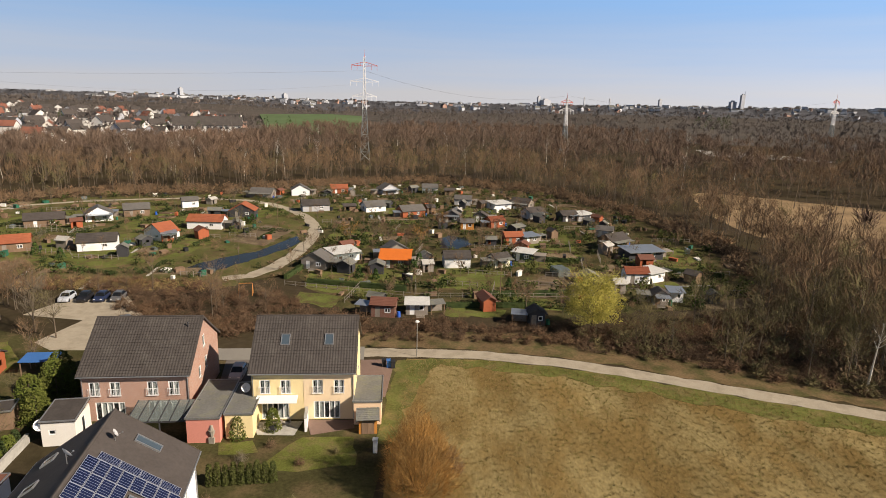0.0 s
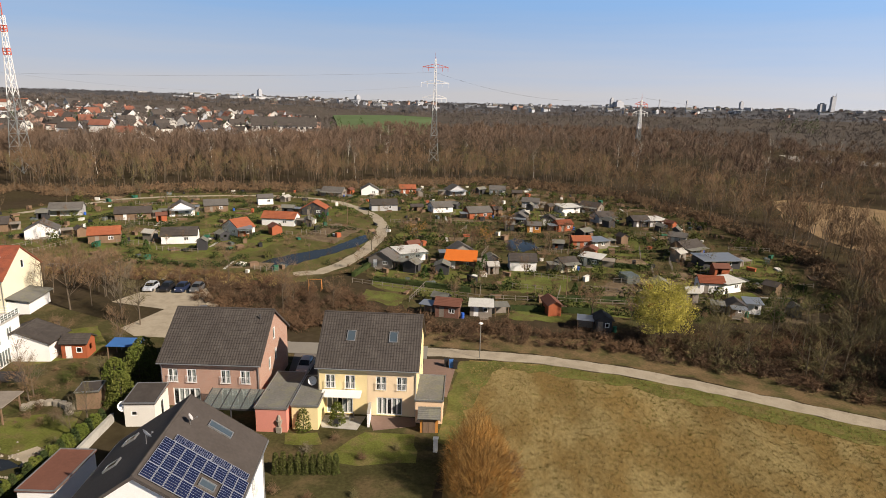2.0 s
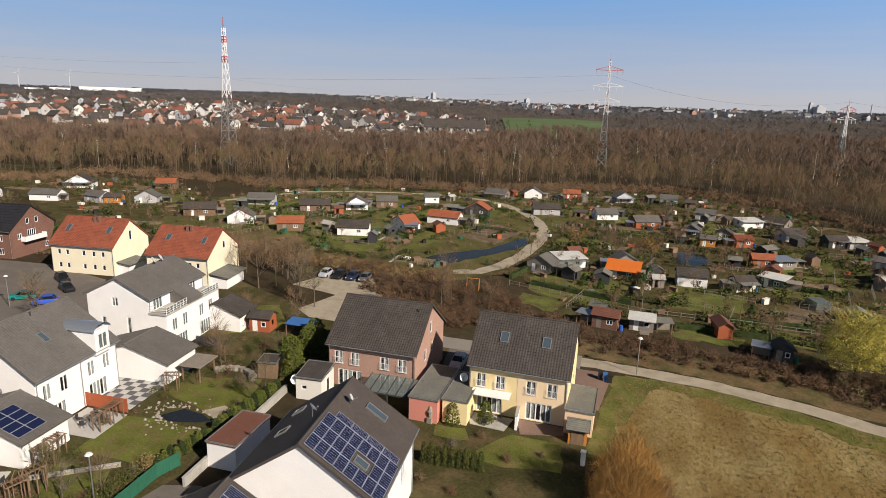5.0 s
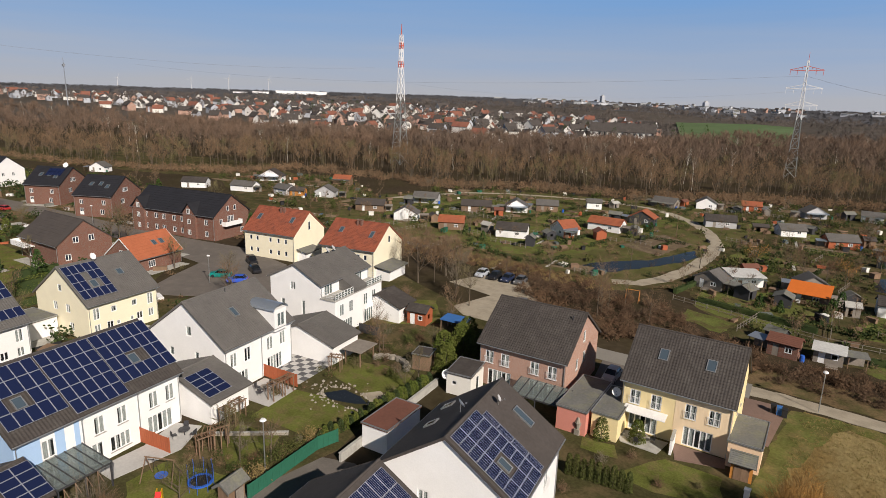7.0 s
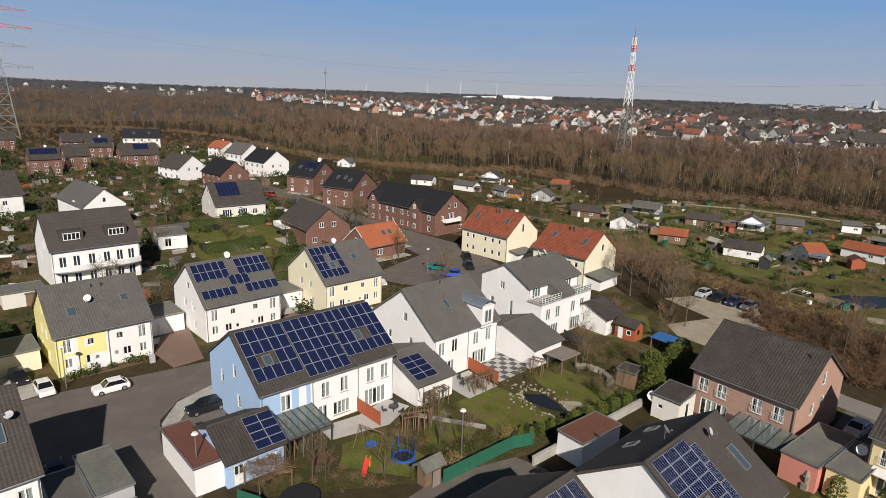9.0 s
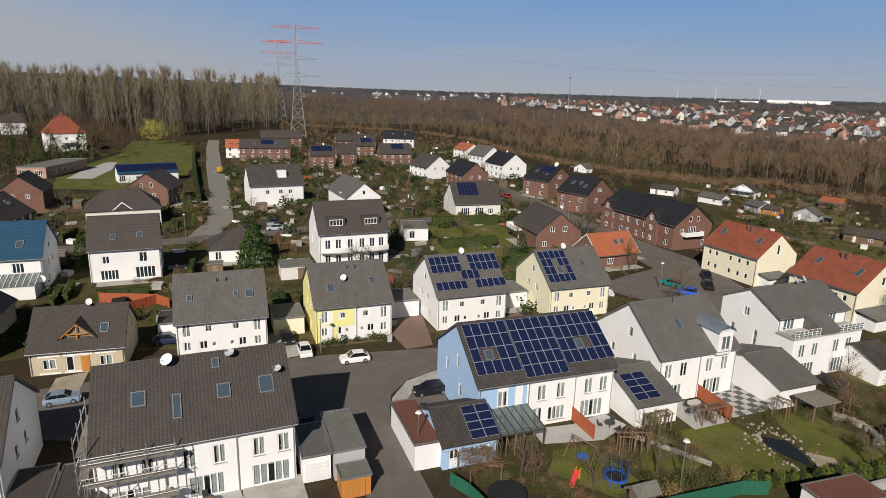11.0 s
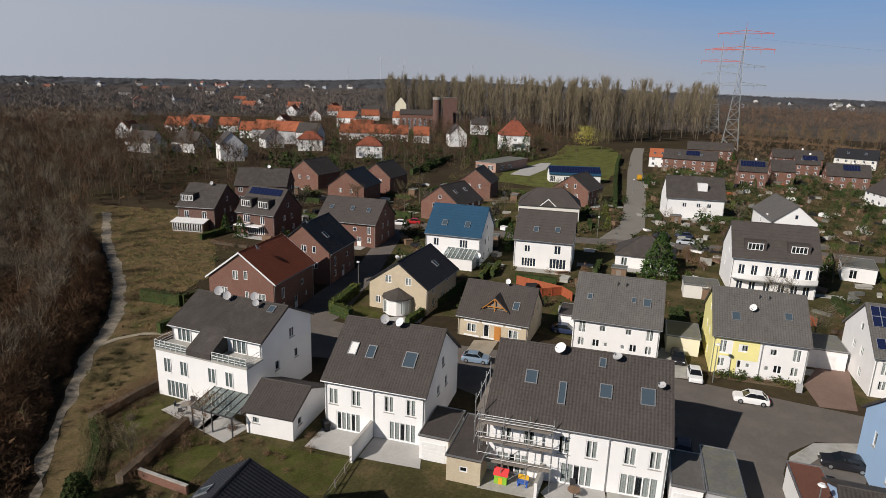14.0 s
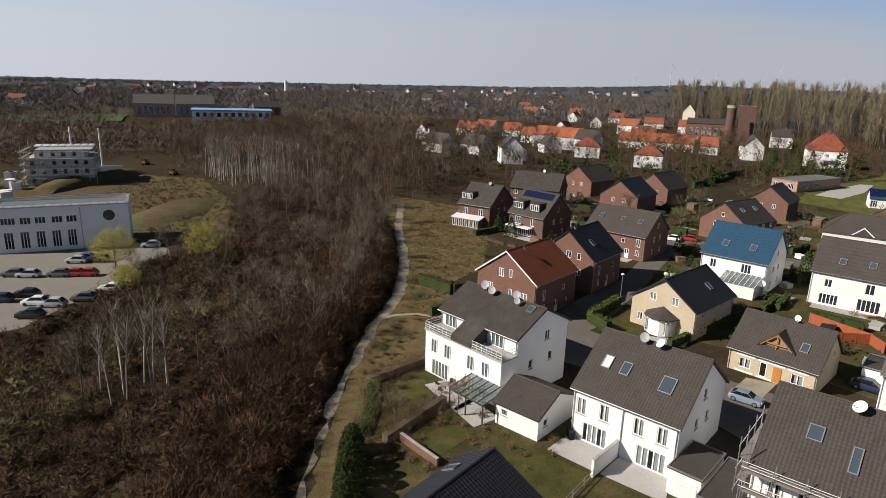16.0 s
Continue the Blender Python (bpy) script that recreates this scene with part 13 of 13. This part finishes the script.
brush("woodland", "bare brown woods of the western plain, greyed with painted haze", "woodland", xy, vr.uniform(0.6, 1.25, len(xy)), WIDE, M["hazed_far_twig"], vr)
# gardens, tall trees and conifers among the old houses
xy = polar(vr, 900, 108, 147, [(108, 345), (112, 310), (120, 255), (128, 225), (147, 235)], [(108, 620), (147, 600)], 0.9)
xy = xy[free(xy, 0.6)]
kind_ = vr.random(len(xy))
brush("garden_shrubs", "dark brown hedges and shrubs between the old houses", "shrubs", xy[kind_ < 0.6], vr.uniform(0.5, 1.3, int((kind_ < 0.6).sum())), FAR_BUSHES, M["thicket"], vr)
brush("garden_shrubs", "dark green hedges between the old houses", "shrubs", xy[kind_ > 0.75], vr.uniform(0.9, 2.0, int((kind_ > 0.75).sum())), GREEN, M["garden_green"], vr)
brush("garden_shrubs", "olive shrubs between the old houses", "shrubs", xy[(kind_ >= 0.6) & (kind_ <= 0.75)], vr.uniform(0.6, 1.3, int(((kind_ >= 0.6) & (kind_ <= 0.75)).sum())), FAR_BUSHES, M["thicket_olive"], vr)
xy = polar(vr, 210, 110, 146, [(110, 300), (120, 260), (128, 235), (146, 250)], [(110, 480), (146, 470)])
xy = xy[free(xy, 0.8)]
forest("trees", "tall bare trees standing among the old houses", xy, vr.uniform(0.8, 1.25, len(xy)), EDGE_TREES, M["bark"], M["thicket"])
xy = polar(vr, 170, 110, 146, [(110, 300), (120, 260), (128, 235), (146, 250)], [(110, 480), (146, 470)])
xy = xy[free(xy, 1.2)]
brush("garden_shrubs", "dark evergreens between the old houses", "shrubs", xy, vr.uniform(1.5, 3.4, len(xy)), GREEN, M["hedge_dark"], vr)
# the wood's thin corner in the north-east
xy = polar(vr, 420, -48, -22, [(-48, 130), (-36, 150), (-30, 165), (-22, 215)], [(-48, 420), (-22, 440)], 0.9)
xy = xy[off_field(xy)]
forest("woodland", "bare brown trees in the corner of the wood", xy, vr.uniform(0.6, 1.1, len(xy)), EDGE_TREES, M["bark"], M["twig"])
xy = spots(vr, 16, EAST_FIELD, lambda p: p[:, 1] < 232)
forest("grove", "tall bare dark-stemmed trees on the dry field", xy, vr.uniform(1.0, 1.5, len(xy)), BIRCHES, M["bark"], M["twig"])
xy = spots(vr, 150, EAST_FIELD, lambda p: np.hypot(p[:, 0], p[:, 1]) < 215)
brush("scrub", "brown bushes in front of the dry field", "scrub", xy, vr.uniform(0.5, 1.3, len(xy)), FAR_BUSHES, M["twig"], vr)
for i, (az_, d_) in enumerate(((-20.4, 1080), (-21.3, 1090), (-22.0, 1085), (-22.7, 1095), (-22.4, 1070))):
    x, y = at(az_, d_)
    evergreen(x, y, 20 + 3 * (i % 2), 8, "evergreen", "dark conifer standing in the distant plain", 260)

# ---- clutter of the allotments ----
qr = np.random.default_rng(90)
roomy = lambda p: free(p, 0.7)


def along(a, b, n):
    return np.linspace(0, 1, n)[:, None] * (np.asarray(b) - np.asarray(a)) + np.asarray(a)


green, dry = [], []
wires = Geo()
for row, y0 in enumerate((106, 116, 127, 139, 151, 164, 178, 193, 209, 226, 243)):
    x = -128.0 + 4 * (row % 3)
    while x < 62:
        L = float(qr.uniform(5, 12))
        turn = qr.random() < 0.45
        bend = 0.16 * (x + 30) * (1 if x < -60 else 0.25)
        a = np.array((x, y0 - bend * 0.35 + float(qr.normal(0, 1.6))))
        way = np.array((0.12, 1.0)) if turn else np.array((1.0, 0.05 + 0.12 * float(qr.normal())))
        line = along(a, a + way * L, 9)
        x += float(qr.uniform(3.5, 9))
        if not inside(ALLOT, line[:, 0], line[:, 1]).all() or not free(line, 0.5).all():
            continue
        kind = qr.random()
        if kind < 0.45:
            n = int(L * 34)
            c = along(line[0], line[-1], n)
            green.append(leaf_quads(np.concatenate([c + qr.normal(0, 0.22, (n, 2)), (qr.random((n, 1)) ** 0.7) * qr.uniform(0.7, 1.5)], 1), 0.14 + 0.1 * qr.random(n), qr))
        elif kind < 0.75:
            n = int(L * 26)
            c = np.concatenate([along(line[0], line[-1], n) + qr.normal(0, 0.25, (n, 2)), qr.random((n, 1)) * 0.8], 1)
            dry.append(slivers(c, qr.normal(size=(n, 3)) * 0.6 + [0, 0, 0.8], 0.35 + 0.5 * qr.random(n), 0.05 + 0.04 * qr.random(n), qr))
        else:
            for px, py in along(line[0], line[-1], int(L / 1.6) + 2).tolist():
                wires.box(px - 0.05, py - 0.05, 0, px + 0.05, py + 0.05, 1.15)
            for z in (0.45, 1.0):
                wires.tube((*line[0].tolist(), z), (*line[-1].tolist(), z), 0.035, n=4)
tagged(new("plot_hedges", big_mesh("plot_hedges", *join(green), M["hedge_dark"])), "low evergreen hedges between the allotment plots", "hedge", "", "stuff")
tagged(new("plot_hedges", big_mesh("plot_hedges", *join(dry), M["twig"])), "low leafless hedges between the allotment plots", "hedge", "", "stuff")
solo("plot_fences", wires, M["wood_grey"], "low weathered post and rail fences between the plots", "fence", kind="stuff")

beds, slabs = Geo(), Geo()
for x, y in spots(qr, 44, ALLOT, lambda p: free(p, 2.6)).tolist():
    a = radians(float(qr.choice([8, 12, 95, 100, 20])))
    w, rows = float(qr.uniform(2.0, 4.5)), int(qr.integers(3, 7))
    put_at = lambda u, v, z: (x + u * math.cos(a) - v * math.sin(a), y + u * math.sin(a) + v * math.cos(a), z)
    for k in range(rows):
        v0 = (k - rows / 2) * 0.95
        q = [put_at(-w, v0, 0.03), put_at(w, v0, 0.03), put_at(w, v0 + 0.8, 0.03), put_at(-w, v0 + 0.8, 0.03), put_at(-w + 0.15, v0 + 0.4, 0.24), put_at(w - 0.15, v0 + 0.4, 0.24)]
        beds.add(q, [(0, 1, 5, 4), (2, 3, 4, 5), (1, 2, 5), (3, 0, 4)])
    if qr.random() < 0.6:
        L = float(qr.uniform(4, 9))
        for k in range(int(L / 0.6)):
            q = [put_at(-w - 0.9 + du, -L / 2 + k * 0.6 + dv, z) for z in (0.0, 0.075) for du, dv in ((0, 0), (0.62, 0), (0.62, 0.56), (0, 0.56))]
            slabs.add(q, [(4, 5, 6, 7), (0, 1, 5, 4), (1, 2, 6, 5), (2, 3, 7, 6), (3, 0, 4, 7)])
solo("vegetable_rows", beds, M["soil"], "dug brown vegetable beds in ridged rows", "garden bed", kind="stuff")
solo("slab_paths", slabs, M["concrete"], "narrow garden paths of concrete slabs", "path", kind="stuff")

def lie_about(mat, n, label, outline, keep, big=1.0):
    """Small things that lie about: boxes, bins, heaps and frames, some with a lid."""
    g = Geo()
    for x, y in spots(qr, n, outline, keep).tolist():
        a, w, d, hh = qr.uniform(0, 3.1), big * qr.uniform(0.3, 1.1), big * qr.uniform(0.25, 0.7), qr.uniform(0.35, 1.3)
        ca, sa = math.cos(a), math.sin(a)
        tilt = float(qr.uniform(-0.25, 0.25))
        top = lambda px, py, up: hh + up + tilt * ((px - x) * -sa + (py - y) * ca)
        ring = lambda k: [(x + (u * ca - v * sa) * k, y + (u * sa + v * ca) * k) for u, v in ((-w, -d), (w, -d), (w, d), (-w, d))]
        g.prism(ring(1.0), 0.0, lambda px, py: top(px, py, 0))
        if qr.random() < 0.5:
            g.prism(ring(1.12), lambda px, py: top(px, py, 0.004), lambda px, py: top(px, py, 0.07))
    solo("garden_clutter", g, M[mat], label, "clutter", kind="stuff")


for mat, n, label in (("wood", 130, "brown compost bins, pallets and planks on the plots"), ("offwhite", 46, "pale garden tables, tanks and crates on the plots"), ("rig", 60, "dark tarpaulin heaps and water tubs on the plots"),
                      ("shed_glass", 34, "glass cold frames on the plots"), ("wood_red", 26, "reddish timber frames and benches on the plots"), ("green_mesh", 22, "green water butts on the plots")):
    lie_about(mat, n, label, ALLOT, roomy)
YARDS = [(-84, 62), (-104, 78), (-150, 96), (-240, 104), (-320, 84), (-400, 56), (-396, -42), (-215, -46), (-204, -70), (-204, -122), (-170, -150), (-132, -140), (-100, -112), (-76, -84), (-84, -70), (-84, -40), (-88, 0)]
for mat, n, label in (("wood", 150, "brown timber boxes, benches and planters in the yards"), ("white", 60, "white garden walls, tables and bins in the yards"), ("rig", 90, "dark bins and covered garden furniture in the yards"),
                      ("concrete", 120, "grey stone planters and low walls in the yards"), ("wood_red", 16, "reddish timber screens in the yards"), ("felt", 60, "grey felt-roofed bins and wood stores in the yards")):
    lie_about(mat, n, label, YARDS, roomy, 1.4)
yard = Geo()
for x, y, yaw, L, D in homes:
    for k in range(3):
        a = radians(yaw + 90 * int(qr.integers(0, 4)))
        d = max(L, D) / 2 + float(qr.uniform(1.5, 6))
        cx, cy = x + d * math.cos(a) + float(qr.normal(0, 2)), y + d * math.sin(a) + float(qr.normal(0, 2))
        if free(np.array([(cx, cy)]), 1.2)[0]:
            w, dd = float(qr.uniform(1.2, 3.6)), float(qr.uniform(0.9, 2.2))
            q = [(cx + u * math.cos(a) - v * math.sin(a), cy + u * math.sin(a) + v * math.cos(a)) for u, v in ((-w, -dd), (w, -dd), (w, dd), (-w, dd))]
            yard.prism(q, 0.0, 0.06 + 0.004 * k)
solo("yard_paving", yard, M["concrete"], "grey paved patches in the yards of the estate", "paving", kind="stuff")


def small_shed(label, wall, roof):
    t = thing("tool_shed", label, "shed", pose(0, 0, 0), "tool sheds of the allotments")
    g = Geo()
    for o, u, n, half, lines, holes in (((0, -1.1), (1, 0), (0, -1), 1.4, [(2.0, 0)] * 2, [(-0.5, 0.05, 0.8, 1.7)]), ((0, 1.1), (-1, 0), (0, 1), 1.4, [(2.0, 0)] * 2, []),
                                        ((-1.4, 0), (0, -1), (-1, 0), 1.1, [(2.65, 0.59), (2.65, -0.59)], []), ((1.4, 0), (0, 1), (1, 0), 1.1, [(2.65, 0.59), (2.65, -0.59)], [(0, 1.0, 0.6, 0.6)])):
        wall_side(g, o, u, n, half, lines, holes, 2.7, 0.08)
    part("wall", g.mesh("wall", M[wall], weld=True), None, t)
    r = Geo()
    for sy in (-1, 1):
        r.add([(-1.65, 0, 2.78), (1.65, 0, 2.78), (1.65, sy * 1.4, 1.96), (-1.65, sy * 1.4, 1.96), (-1.65, 0, 2.7), (1.65, 0, 2.7), (1.65, sy * 1.4, 1.88), (-1.65, sy * 1.4, 1.88)], [(0, 1, 2, 3), (7, 6, 5, 4), (2, 6, 7, 3), (0, 3, 7, 4), (1, 5, 6, 2)])
    part("roof", r, M[roof], t)
    return t


sheds = [small_shed("dark timber tool shed with a grey felt roof", "dark_frame", "felt"), small_shed("brown timber tool shed with a dark roof", "wood", "tile_brown"),
         small_shed("grey weathered tool shed with a pale roof", "wood_grey", "concrete"), small_shed("red-stained tool shed with a brown roof", "wood_red", "felt_red")]
n = 0
for hx, hy, yaw, w, walls, roof, he in HUTS:
    for tries in range(3):
        a, d = qr.uniform(0, 6.28), qr.uniform(6.5, 10.5)
        x, y = hx + d * math.cos(a), hy + 2 + d * math.sin(a)
        if n < 44 and inside(ALLOT, np.array([x]), np.array([y]))[0] and free(np.array([(x, y)]), 2.2)[0]:
            m = pose(x, y, 0.02, 0, 0, float(yaw + qr.choice([0, 90]) + qr.normal(0, 8)))
            if n < 4:
                sheds[n].matrix_basis = m
            else:
                copy_thing(sheds[n % 4 if n % 3 else 0], m).scale = (float(qr.uniform(0.8, 1.5)), float(qr.uniform(0.8, 1.4)), float(qr.uniform(0.85, 1.1)))
            BUILT.append((x, y, yaw, 3.4, 3.0))
            n += 1
            break
